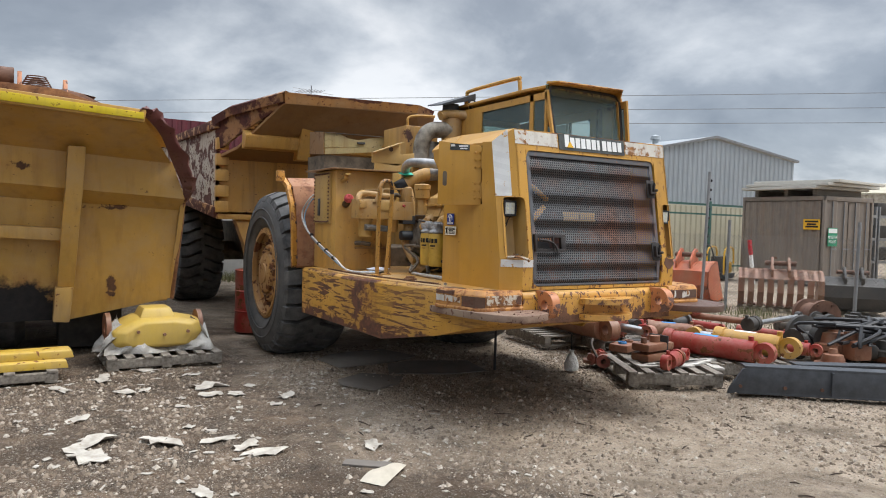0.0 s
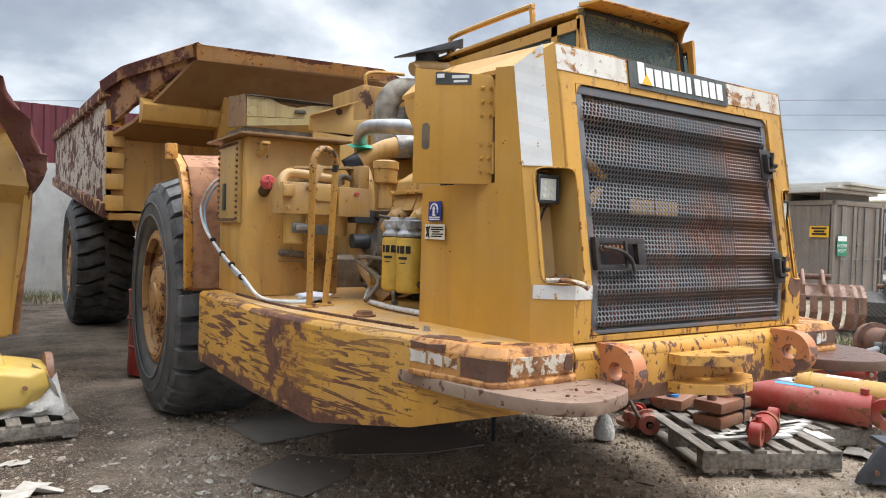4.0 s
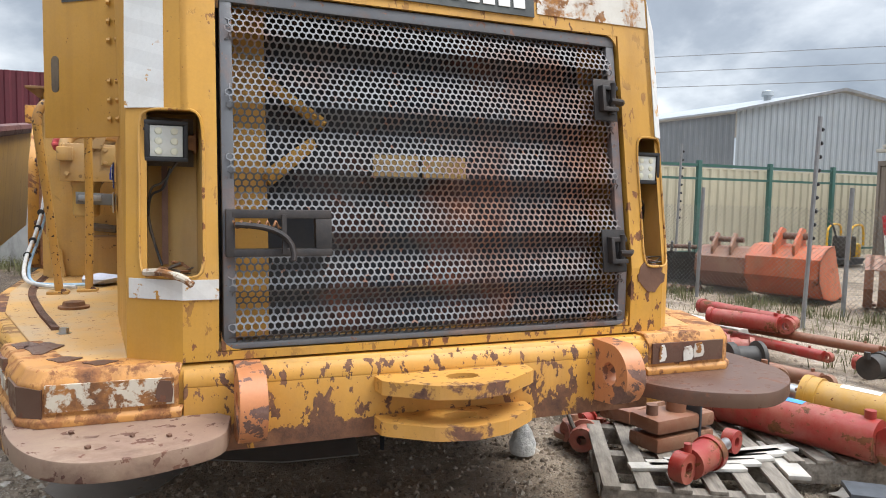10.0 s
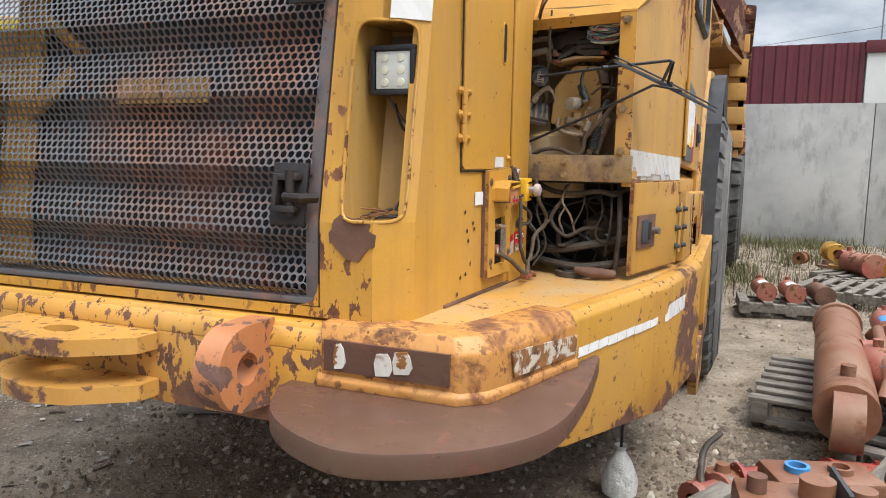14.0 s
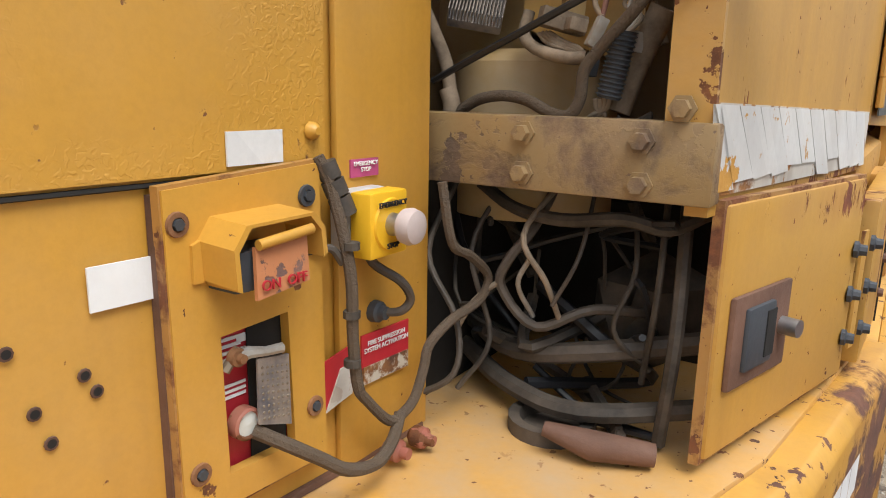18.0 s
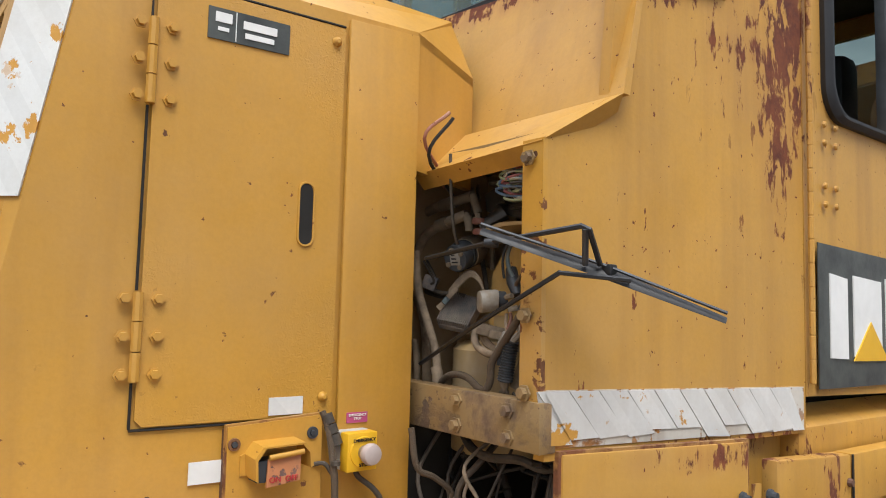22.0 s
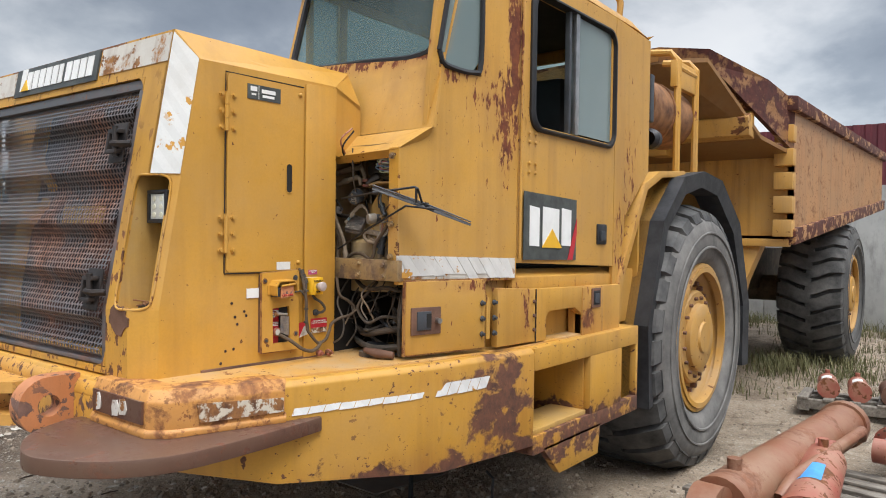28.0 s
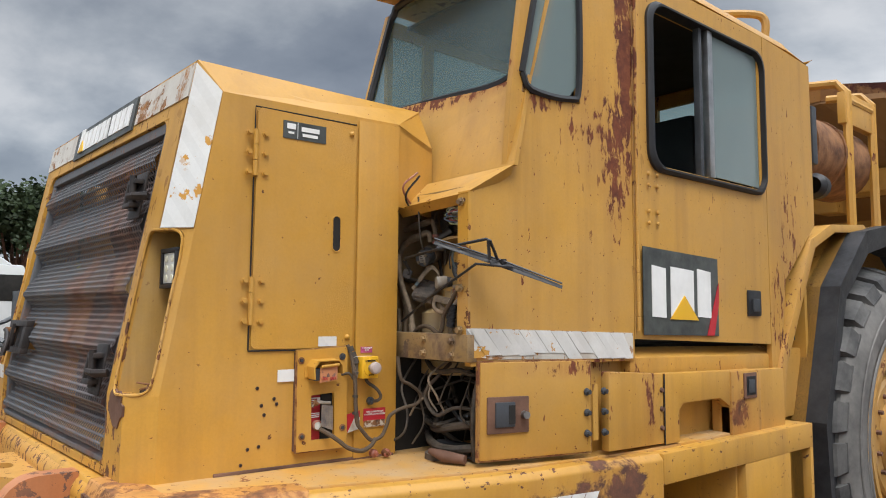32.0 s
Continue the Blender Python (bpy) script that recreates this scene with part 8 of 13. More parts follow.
part("wire_connector", G().box(-0.0115, 0.0115, -0.0080, 0.0080, -0.0069, 0.0069, Matrix(((0.688, -0.711, 0.146, 1.167), (0.695, 0.703, 0.148, 5.505), (-0.208, 0.000, 0.978, 1.665), (0, 0, 0, 1)))), m_tan_hose, truck, bevel=0.0015)
part("wire_connector", G().box(-0.0115, 0.0115, -0.0100, 0.0100, -0.0078, 0.0078, Matrix(((0.688, -0.711, 0.146, 1.199), (0.695, 0.703, 0.148, 5.510), (-0.208, 0.000, 0.978, 1.660), (0, 0, 0, 1)))), m_tan_hose, truck, bevel=0.0015)
part("wire_connector", G().box(-0.0138, 0.0138, -0.0080, 0.0080, -0.0138, 0.0138, Matrix(((0.700, -0.711, 0.061, 1.181), (0.708, 0.703, 0.062, 5.540), (-0.087, 0.000, 0.996, 1.684), (0, 0, 0, 1)))), m_dusted, truck, bevel=0.0015)
part("wire_connector", G().box(-0.0069, 0.0069, -0.0060, 0.0060, -0.0184, 0.0184, Matrix(((0.637, -0.711, 0.297, 1.230), (0.644, 0.703, 0.300, 5.500), (-0.423, 0.000, 0.906, 1.650), (0, 0, 0, 1)))), m_solenoid, truck, bevel=0.0015)
part("wire_connector", G().box(-0.0138, 0.0138, -0.0070, 0.0070, -0.0060, 0.0060, Matrix(((0.470, -0.711, -0.522, 1.035), (0.476, 0.703, -0.528, 5.530), (0.743, 0.000, 0.669, 1.744), (0, 0, 0, 1)))), m_tan_hose, truck, bevel=0.0015)
part("wire_connector", G().box(-0.0078, 0.0078, -0.0070, 0.0070, -0.0060, 0.0060, Matrix(((0.470, -0.711, -0.522, 1.019), (0.476, 0.703, -0.528, 5.525), (0.743, 0.000, 0.669, 1.727), (0, 0, 0, 1)))), m_bay_blue, truck, bevel=0.0015)
part("wire_connector", G().box(-0.0083, 0.0083, -0.0070, 0.0070, -0.0064, 0.0064, Matrix(((0.497, -0.711, -0.497, 1.008), (0.503, 0.703, -0.503, 5.520), (0.707, 0.000, 0.707, 1.714), (0, 0, 0, 1)))), m_tan_hose, truck, bevel=0.0015)
part("wire_connector", G().box(-0.0069, 0.0069, -0.0070, 0.0070, -0.0161, 0.0161, Matrix(((0.609, -0.711, 0.351, 1.289), (0.616, 0.703, 0.355, 5.500), (-0.500, 0.000, 0.866, 1.723), (0, 0, 0, 1)))), m_steel_dark, truck, bevel=0.0015)
part("wire_connector", G().box(-0.0103, 0.0103, -0.0070, 0.0070, -0.0055, 0.0055, Matrix(((0.692, -0.711, -0.122, 1.227), (0.700, 0.703, -0.123, 5.530), (0.174, 0.000, 0.985, 1.713), (0, 0, 0, 1)))), m_fitting, truck, bevel=0.0015)
part("wire_connector", G().box(-0.0092, 0.0092, -0.0080, 0.0080, -0.0103, 0.0103, Matrix(((0.692, -0.711, 0.122, 1.219), (0.700, 0.703, 0.123, 5.510), (-0.174, 0.000, 0.985, 1.610), (0, 0, 0, 1)))), m_steel_dark, truck, bevel=0.0015)
part("wire_connector", G().box(-0.0115, 0.0115, -0.0030, 0.0030, -0.0115, 0.0115, Matrix(((0.679, -0.711, 0.182, 1.274), (0.687, 0.703, 0.184, 5.510), (-0.259, 0.000, 0.966, 1.640), (0, 0, 0, 1)))), m_solenoid, truck, bevel=0.0015)
part("bay_ring", G().box(-0.0161, 0.0161, -0.0200, 0.0200, -0.0161, 0.0161, Matrix(((0.661, -0.711, 0.240, 0.928), (0.668, 0.703, 0.243, 5.550), (-0.342, 0.000, 0.940, 1.768), (0, 0, 0, 1)))), m_fin, truck, bevel=0.0015)
for k in range(16):
    x, z = rng.uniform(1.0, 1.32), rng.uniform(1.64, 1.98)
    pts = [(x, 5.63 + rng.uniform(-.01, .03), z)]
    for _ in range(3):
        pts.append((min(1.34, max(0.97, pts[-1][0] + rng.uniform(-.10, .10))), 5.63 + rng.uniform(-.01, .03), min(2.0, max(1.64, pts[-1][2] + rng.uniform(-.12, .12)))))
    part("bay_wire", G().tube(curve(pts, 5), rng.choice((0.004, 0.006)), 6), rng.choice((m_tan_hose, m_hose)), truck)
for k in range(18):
    c_ = [(0.30, 0.34, 0.20), (0.45, 0.45, 0.40), (0.10, 0.16, 0.25), (0.30, 0.10, 0.10), (0.05, 0.05, 0.05)][k % 5]
    pts = [(1.285 + rng.uniform(-.015, .015) + 0.055 * math.cos(a), 5.48 + rng.uniform(0, .04), 1.942 + k * 0.0035 + 0.018 * math.sin(a)) for a in [i * math.pi / 5 for i in range(11)]]
    nm_ = "wire_colour_%d" % (k % 5)
    part("wire_coil", G().tube(curve(pts, 3), 0.0028, 5), bpy.data.materials.get(nm_) or plain(nm_, (*c_, 1), 0.5), truck)
for pts, m in (([(1.04, 5.50, 1.99), (1.09, 5.40, 2.06), (1.11, 5.45, 2.12)], m_red_dusty), ([(1.04, 5.52, 1.96), (1.08, 5.42, 2.03), (1.11, 5.46, 2.11)], m_black)):
    part("bay_wire", G().tube(curve(pts, 5), 0.004, 6), m, truck)
# lower bay
for pts, r, m in (([(1.03, 5.52, 1.46), (1.02, 5.46, 1.36), (1.08, 5.44, 1.28), (1.09, 5.42, 1.21), (1.03, 5.40, 1.17), (0.98, 5.38, 1.16)], 0.0045, m_hose),
                  ([(1.05, 5.55, 1.45), (1.12, 5.52, 1.425), (1.20, 5.50, 1.42), (1.28, 5.50, 1.43), (1.33, 5.52, 1.42), (1.37, 5.56, 1.44)], 0.009, m_hose_dark),
                  ([(1.15, 5.60, 1.46), (1.15, 5.52, 1.40), (1.13, 5.49, 1.36), (1.12, 5.49, 1.32), (1.17, 5.50, 1.27), (1.24, 5.53, 1.30), (1.32, 5.62, 1.28)], 0.007, m_hose),
                  ([(1.12, 5.49, 1.33), (1.09, 5.47, 1.30), (1.07, 5.46, 1.26)], 0.004, m_tan_hose),
                  ([(1.16, 5.51, 1.28), (1.15, 5.48, 1.33), (1.17, 5.47, 1.37)], 0.0035, m_solenoid),
                  ([(1.20, 5.51, 1.28), (1.19, 5.48, 1.34), (1.16, 5.47, 1.40), (1.17, 5.56, 1.46)], 0.004, m_tan_hose),
                  ([(1.22, 5.56, 1.46), (1.23, 5.49, 1.38), (1.20, 5.48, 1.31)], 0.003, m_hose),
                  ([(1.08, 5.58, 1.46), (1.06, 5.51, 1.36), (1.10, 5.50, 1.24), (1.06, 5.48, 1.16)], 0.004, m_hose),
                  ([(1.26, 5.60, 1.45), (1.29, 5.53, 1.36), (1.27, 5.52, 1.28), (1.31, 5.56, 1.22)], 0.0035, m_hose_dark),
                  ([(1.00, 5.62, 1.22), (1.12, 5.54, 1.215), (1.25, 5.54, 1.24), (1.40, 5.60, 1.27)], 0.015, m_hose),
                  ([(1.0, 5.60, 1.18), (1.12, 5.52, 1.17), (1.24, 5.50, 1.165), (1.40, 5.56, 1.19)], 0.014, m_hose_dark),
                  ([(1.34, 5.56, 1.46), (1.355, 5.50, 1.30), (1.34, 5.52, 1.14)], 0.009, m_hose_dark),
                  ([(1.31, 5.58, 1.46), (1.32, 5.53, 1.33), (1.30, 5.56, 1.20)], 0.0045, m_hose)):
    part("bay_hose" if r > 0.004 else "bay_wire", G().tube(curve(pts, 5), r, 8), m, truck, "dust-caked hose" if r > 0.004 else "")
for k in range(16):
    pts = [(rng.uniform(1.0, 1.33), 5.56 + rng.uniform(-.06, .12), rng.uniform(1.16, 1.44))]
    for _ in range(3):
        pts.append((min(1.34, max(0.99, pts[-1][0] + rng.uniform(-.14, .14))), 5.56 + rng.uniform(-.06, .12), min(1.45, max(1.14, pts[-1][2] + rng.uniform(-.14, .14)))))
    part("bay_wire", G().tube(curve(pts, 5), rng.choice((0.003, 0.005, 0.009)), 6), rng.choice((m_hose_dark, m_black, m_hose_dark, m_hose)), truck)
part("bay_can", G().lathe([(0, 0.06), (0.02, 0.06), (0.02, 0.045), (0.004, 0.04), (0.004, 0)], (1.20, 5.50, 1.13), "z", 20), m_hose, truck)
part("bay_connector", G().tube([(1.22, 5.43, 1.165), (1.28, 5.44, 1.155), (1.35, 5.47, 1.15)], [0.010, 0.020, 0.015], 10), m_rust, truck, "rusty hose coupling")
part("bay_lump", G().blob((1.28, 5.66, 1.28), (0.09, 0.08, 0.09), jit=0.1), m_hose_dark, truck)

# ---- open engine bay ----
m_scorch = paint("scorched_olive_paint", (0.40, 0.31, 0.13, 1), rust=0.30, scale=4, streak=0.5, dust=0.4, chips=0.4, edge=0.12, rust_lo=(0.02, 0.016, 0.013, 1), rust_hi=(0.12, 0.075, 0.045, 1))
m_soot_sheet = plain("sooty_sheet", (0.03, 0.028, 0.027, 1), 0.7, 0.1, 0.5, 7, 0.2, second=(0.13, 0.115, 0.09, 1))
m_dirt_neck = plain("sooty_neck", (0.035, 0.026, 0.018, 1), 0.7, 0, 0.5, 18, second=(0.15, 0.085, 0.03, 1))
m_rail = paint("chipped_rail_paint", (0.52, 0.27, 0.05, 1), rust=0.12, scale=14, chips=0.55, chip_scale=60, chip_gate=0.3, streak=0.3, dust=0.2, edge=0.03, rust_lo=(0.02, 0.014, 0.012, 1), rust_hi=(0.12, 0.06, 0.03, 1))
m_grip = paint("worn_black_grip", (0.40, 0.20, 0.05, 1), rust=0.74, scale=16, streak=0.1, edge=0.04, rust_lo=(0.012, 0.011, 0.012, 1), rust_hi=(0.09, 0.07, 0.06, 1))
m_silver = plain("wiped_silver_tube", (0.42, 0.41, 0.40, 1), 0.38, 0.7, 0.35, 7, 0.15)
m_exh_rust = plain("scaled_exhaust", (0.12, 0.085, 0.062, 1), 0.6, 0.1, 0.5, 6, 0.4, 24, 0.006, second=(0.46, 0.41, 0.33, 1))
m_boxrust = paint("rust_stained_box", (0.50, 0.27, 0.06, 1), rust=0.18, scale=5, streak=0.5, dust=0.3, edge=0.05, rust_lo=(0.03, 0.016, 0.013, 1), rust_hi=(0.12, 0.05, 0.03, 1), spots=(((-0.10, -0.7, 2.72), (0.12, 0.3, 0.12), 0.2),))
m_alu_head = plain("cast_grey_head", (0.30, 0.30, 0.30, 1), 0.5, 0.3, 0.4, 25, 0.3, second=(0.50, 0.50, 0.49, 1))
m_tank = paint("grimy_tank_paint", (0.56, 0.315, 0.075, 1), rust=0.06, scale=3, streak=0.28, dust=0.35, chips=0.3, edge=0.12, rust_lo=(0.06, 0.038, 0.022, 1), rust_hi=(0.22, 0.12, 0.05, 1), fine=0.5, spots=(((-0.95, -1.86, 1.25), (0.28, 0.4, 0.30), 0.26), ((-1.30, -1.86, 1.70), (0.10, 0.1, 0.16), 0.16), ((-1.05, -1.86, 1.85), (0.30, 0.1, 0.10), 0.20)))
m_cover = paint("olive_cover_paint", (0.46, 0.29, 0.085, 1), rust=0.05, streak=0.25, dust=0.4, chips=0.3, fine=0.5)
m_filter = plain("filter_yellow", (0.47, 0.285, 0.035, 1), 0.5, 0, 0.25, 8, 0.1)
m_engine = paint("engine_yellow", (0.50, 0.28, 0.072, 1), rust=0.14, scale=7, chips=0.4, streak=0.45, dust=0.6, edge=0.12, rust_lo=(0.035, 0.022, 0.014, 1), rust_hi=(0.16, 0.085, 0.04, 1))
m_lid = paint("brown_lid_plate", (0.26, 0.14, 0.055, 1), rust=0.42, scale=6, streak=0.2, dust=0.3, edge=0.12, rust_lo=(0.06, 0.028, 0.018, 1), rust_hi=(0.22, 0.10, 0.05, 1))
tank = part("hydraulic_tank", G().box(-1.46, -0.82, 6.80, 7.40, 1.13, 2.15), m_tank, truck, "square pale yellow hydraulic tank", bevel=0.015)
part("tank_lid", G().prism([(-1.53, 6.70), (-0.80, 6.66), (-0.80, 7.46), (-1.53, 7.52)], "z", 2.150, 2.164), m_lid, tank, "thin brown rusted lid plate", bevel=0.003)
part("tank_cover", G().box(-1.485, -1.46, 6.90, 7.36, 1.60, 2.13), m_cover, tank, "bolted cover plate", bevel=0.004)
part("sight_glass", G().box(-1.497, -1.484, 7.17, 7.22, 1.68, 1.86), m_steel_dark, tank, bevel=0.004)
for k in range(14):
    z = 1.625 + k * 0.0375
    for y in (6.925, 7.335):
        part("cover_bolt", G().lathe([(0, 0.010), (-0.012, 0.009), (-0.012, 0)], (-1.485, y, z), n=6), m_rust, tank)
for k in range(1, 9):
    for z in (1.618, 2.112):
        part("cover_bolt", G().lathe([(0, 0.010), (-0.012, 0.009), (-0.012, 0)], (-1.485, 6.925 + k * 0.0455, z), n=6), m_rust, tank)
m_cap = plain("faded_red_plastic", (0.50, 0.075, 0.075, 1), 0.6, 0, 0.25, 20, 0.3)
fc = part("filler_neck", G().tube([(-1.350, 6.80, 1.80), (-1.355, 6.75, 1.82), (-1.36, 6.72, 1.845)], 0.036, 12), m_dirt_neck, tank, "sooty filler neck")
part("filler_cap", G().lathe([(0.02, 0.0), (0.02, 0.040), (0.0, 0.046), (-0.03, 0.046), (-0.042, 0.038), (-0.042, 0.0)], (-1.362, 6.705, 1.858), "y", 10), m_cap, fc, "faded red plastic cap")
part("cap_rib", G().box(-1.40, -1.324, 6.652, 6.664, 1.850, 1.866).box(-1.37, -1.354, 6.652, 6.664, 1.82, 1.896), m_cap, fc, bevel=0.003)
tv = part("tank_valve", G().tube([(-1.385, 6.80, 2.045), (-1.385, 6.72, 2.06), (-1.385, 6.69, 2.09)], 0.024, 10), m_yellow_pale, tank)
part("valve_lever", G().box(-1.41, -1.36, 6.655, 6.70, 2.092, 2.108), m_yellow_pale, tv, bevel=0.004)
part("tank_elbow", G().tube([(-1.23, 6.80, 1.41), (-1.20, 6.74, 1.412), (-1.10, 6.72, 1.40)], 0.022, 8), m_grime, tank)
part("tank_ledge", G().box(-1.24, -0.84, 6.765, 6.80, 1.352, 1.362), m_lid, tank)
part("tank_rib", G().prism([(-1.47, 1.13), (-1.47, 1.40), (-1.44, 1.33), (-1.38, 1.28), (-1.36, 1.13)], "y", 6.765, 6.775), m_tank, tank)
# scorched sheet housing behind the tank: an upper and a lower panel with an open sooty top
bxp = part("sheet_housing", plate(G(), [(-0.915, 8.6, 2.55), (-0.13, 8.6, 2.60), (-0.04, 8.6, 2.739), (-0.30, 8.6, 2.715), (-0.45, 8.6, 2.675), (-0.60, 8.6, 2.69), (-0.70, 8.6, 2.732), (-0.915, 8.6, 2.735)], (0, 1, 0), 0.012), m_scorch, truck, "scorched pale sheet housing with a sooty open top", smooth=False)
part("housing_rim", plate(G(), [(-0.93, 8.58, 2.735), (-0.03, 8.58, 2.742), (0.05, 9.1, 2.80), (-0.86, 9.1, 2.80)], (0, 0, 1), 0.008), m_soot_sheet, bxp, smooth=False)
part("housing_lower", plate(G(), [(-0.92, 8.56, 2.46), (-0.10, 8.56, 2.55), (-0.10, 8.56, 2.60), (-0.92, 8.56, 2.535)], (0, 1, 0), 0.012), m_scorch, bxp, smooth=False)
part("housing_side", plate(G(), [(-0.935, 8.60, 2.46), (-0.935, 9.10, 2.50), (-0.935, 9.10, 2.79), (-0.935, 8.60, 2.74)], (1, 0, 0), 0.012), m_lid, bxp, smooth=False)
part("housing_base", G().box(-0.92, 0.3, 8.60, 9.2, 1.5, 2.46), m_grime, bxp)
part("housing_slot", G().tube([(-0.47, 8.592, 2.637), (-0.37, 8.592, 2.645)], 0.022, 10, squash=0.4), m_dark, bxp)
br = part("pipe_bracket", G().prism([(-0.89, 2.279), (-0.571, 2.26), (-0.43, 2.317), (-0.371, 2.33), (-0.371, 2.417), (-0.545, 2.39), (-0.55, 2.513), (-0.89, 2.384)], "y", 7.19, 7.21), m_yellow_pale, truck, "drilled yellow bracket", bevel=0.003)
part("bracket_lip", G().loft([[(-0.89, 7.10, 2.384), (-0.55, 7.10, 2.513), (-0.55, 7.21, 2.513), (-0.89, 7.21, 2.384)], [(-0.89, 7.10, 2.394), (-0.55, 7.10, 2.523), (-0.55, 7.21, 2.523), (-0.89, 7.21, 2.394)]]), m_yellow_pale, br)
part("bracket_leg", G().box(-0.86, -0.42, 7.19, 7.205, 1.7, 2.28), m_yellow_pale, br)
part("bracket_hole", G().lathe([(0, 0.026), (-0.003, 0.026), (-0.003, 0)], (-0.664, 7.188, 2.44), "y", 14), m_rust, br)
# engine
eng = part("engine_block", G().box(-0.50, 0.30, 5.45, 7.0, 1.20, 1.72), m_grime, truck, "grimy diesel engine block", bevel=0.03)
part("cylinder_head", G().box(-0.64, 0.1, 5.44, 6.30, 1.66, 1.80), m_engine, eng, bevel=0.012)
for k in range(3):
    y = 5.46 + k * 0.285
    part("rocker_base", G().loft([[(-0.70, y, 1.70), (-0.25, y, 1.70), (-0.25, y + 0.27, 1.70), (-0.70, y + 0.27, 1.70)], [(-0.66, y, 1.80), (-0.25, y, 1.80), (-0.25, y + 0.27, 1.80), (-0.66, y + 0.27, 1.80)]]), m_engine, eng, bevel=0.008)
    part("rocker_flange", G().box(-0.70, -0.22, y - 0.004, y + 0.274, 1.80, 1.825), m_engine, eng, bevel=0.005)
    part("rocker_cover", G().loft([[(-0.67, y + 0.01, 1.825), (-0.24, y + 0.01, 1.825), (-0.24, y + 0.26, 1.825), (-0.67, y + 0.26, 1.825)], [(-0.66, y + 0.02, 1.885), (-0.24, y + 0.02, 1.90), (-0.24, y + 0.25, 1.90), (-0.66, y + 0.25, 1.885)], [(-0.56, y + 0.03, 1.95), (-0.27, y + 0.03, 1.96), (-0.27, y + 0.24, 1.96), (-0.56, y + 0.24, 1.95)]]), m_engine, eng, "yellow rocker cover", bevel=0.010)
    for yy in (y + 0.04, y + 0.23):
        bolt(eng, (-0.70, yy, 1.812), r=0.009, h=0.012, s=-1)
    part("exhaust_port", G().tube([(-0.62, y + 0.13, 1.70), (-0.72, y + 0.15, 1.66), (-0.74, y + 0.22, 1.58)], 0.05, 10), m_engine, eng)
# stepped casting at the flywheel end
for y0, y1, z0, z1, x in ((6.30, 6.42, 1.62, 1.84, -0.62), (6.40, 6.54, 1.66, 1.92, -0.58), (6.28, 6.50, 1.52, 1.66, -0.68)):
    part("front_casting", G().loft([[(x, y0, z0), (-0.2, y0, z0), (-0.2, y1, z0), (x + 0.05, y1, z0)], [(x - 0.02, y0, z1), (-0.2, y0, z1), (-0.2, y1, z1 - 0.05), (x + 0.03, y1, z1 - 0.05)]]), m_engine, eng, bevel=0.025)
m_alu = plain("oily_grey_casting", (0.14, 0.125, 0.105, 1), 0.5, 0.35, 0.45, 9, 0.5, 28, 0.008, second=(0.30, 0.27, 0.225, 1))
for y, z, r_ in ((6.38, 1.48, 0.17), (6.22, 1.42, 0.13), (6.50, 1.38, 0.12), (6.30, 1.60, 0.10)):
    part("pump_housing", G().lathe([(-0.14, 0.0), (-0.13, r_ * 0.6), (-0.09, r_ * 0.68), (-0.07, r_ * 0.9), (-0.03, r_), (0.05, r_), (0.10, r_ * 0.7)], (-0.62, y, z), "x", 18), m_alu, eng, "oily grey pump housing")
for y, z in ((6.30, 1.50), (6.45, 1.52), (6.40, 1.40), (6.24, 1.36), (6.16, 1.48)):
    bolt(eng, (-0.735, y, z), r=0.010, h=0.014, mat=m_alu, s=-1)
part("oil_canister", G().lathe([(0, 0.05), (0.015, 0.075), (0.10, 0.078), (0.105, 0.085), (0.15, 0.085), (0.16, 0.06), (0.16, 0)], (-0.66, 6.44, 1.87), "z", 20), m_engine, eng, "yellow filler canister")
part("canister_stem", G().cyl((-0.66, 6.44, 1.72), (-0.66, 6.44, 1.88), 0.05, 0.045), m_engine, eng)
for k, y in enumerate((5.68, 5.845)):
    f = part("fuel_filter", G().lathe([(0, 0.0), (0, 0.066), (0.012, 0.076), (0.285, 0.077), (0.30, 0.070), (0.305, 0)], (-0.90, y, 1.240), "z", 24), m_filter, eng, "yellow spin-on filter with dark print")
    for z0, z1, a0, a1 in ((1.455, 1.495, -0.95, -0.60), (1.455, 1.495, -0.50, -0.15), (1.455, 1.495, -0.05, 0.25), (1.422, 1.436, -0.7, 0.0), (1.40, 1.405, -0.6, -0.1)):
        pts = [(-0.90 - 0.0785 * math.cos(a), y + 0.0785 * math.sin(a)) for a in [a0 + (a1 - a0) * i / 4 - 0.1 for i in range(5)]]
        part("filter_print", G().loft([[(x, yy, z0) for x, yy in pts], [(x, yy, z1) for x, yy in pts]], False, False), m_dark, f, smooth=False)
    part("filter_head", G().lathe([(1.545, 0.074), (1.56, 0.078), (1.575, 0.06), (1.60, 0.06), (1.615, 0.045), (1.65, 0.04), (1.65, 0.0)], (-0.90, y, 0), "z", 18).box(-0.95, -0.85, y - 0.07, y + 0.07, 1.585, 1.635), m_alu_head, eng, "silver filter head", bevel=0.012)
part("filter_mount", G().box(-0.86, -0.60, 5.56, 5.96, 1.54, 1.64), m_grime, eng, bevel=0.01)
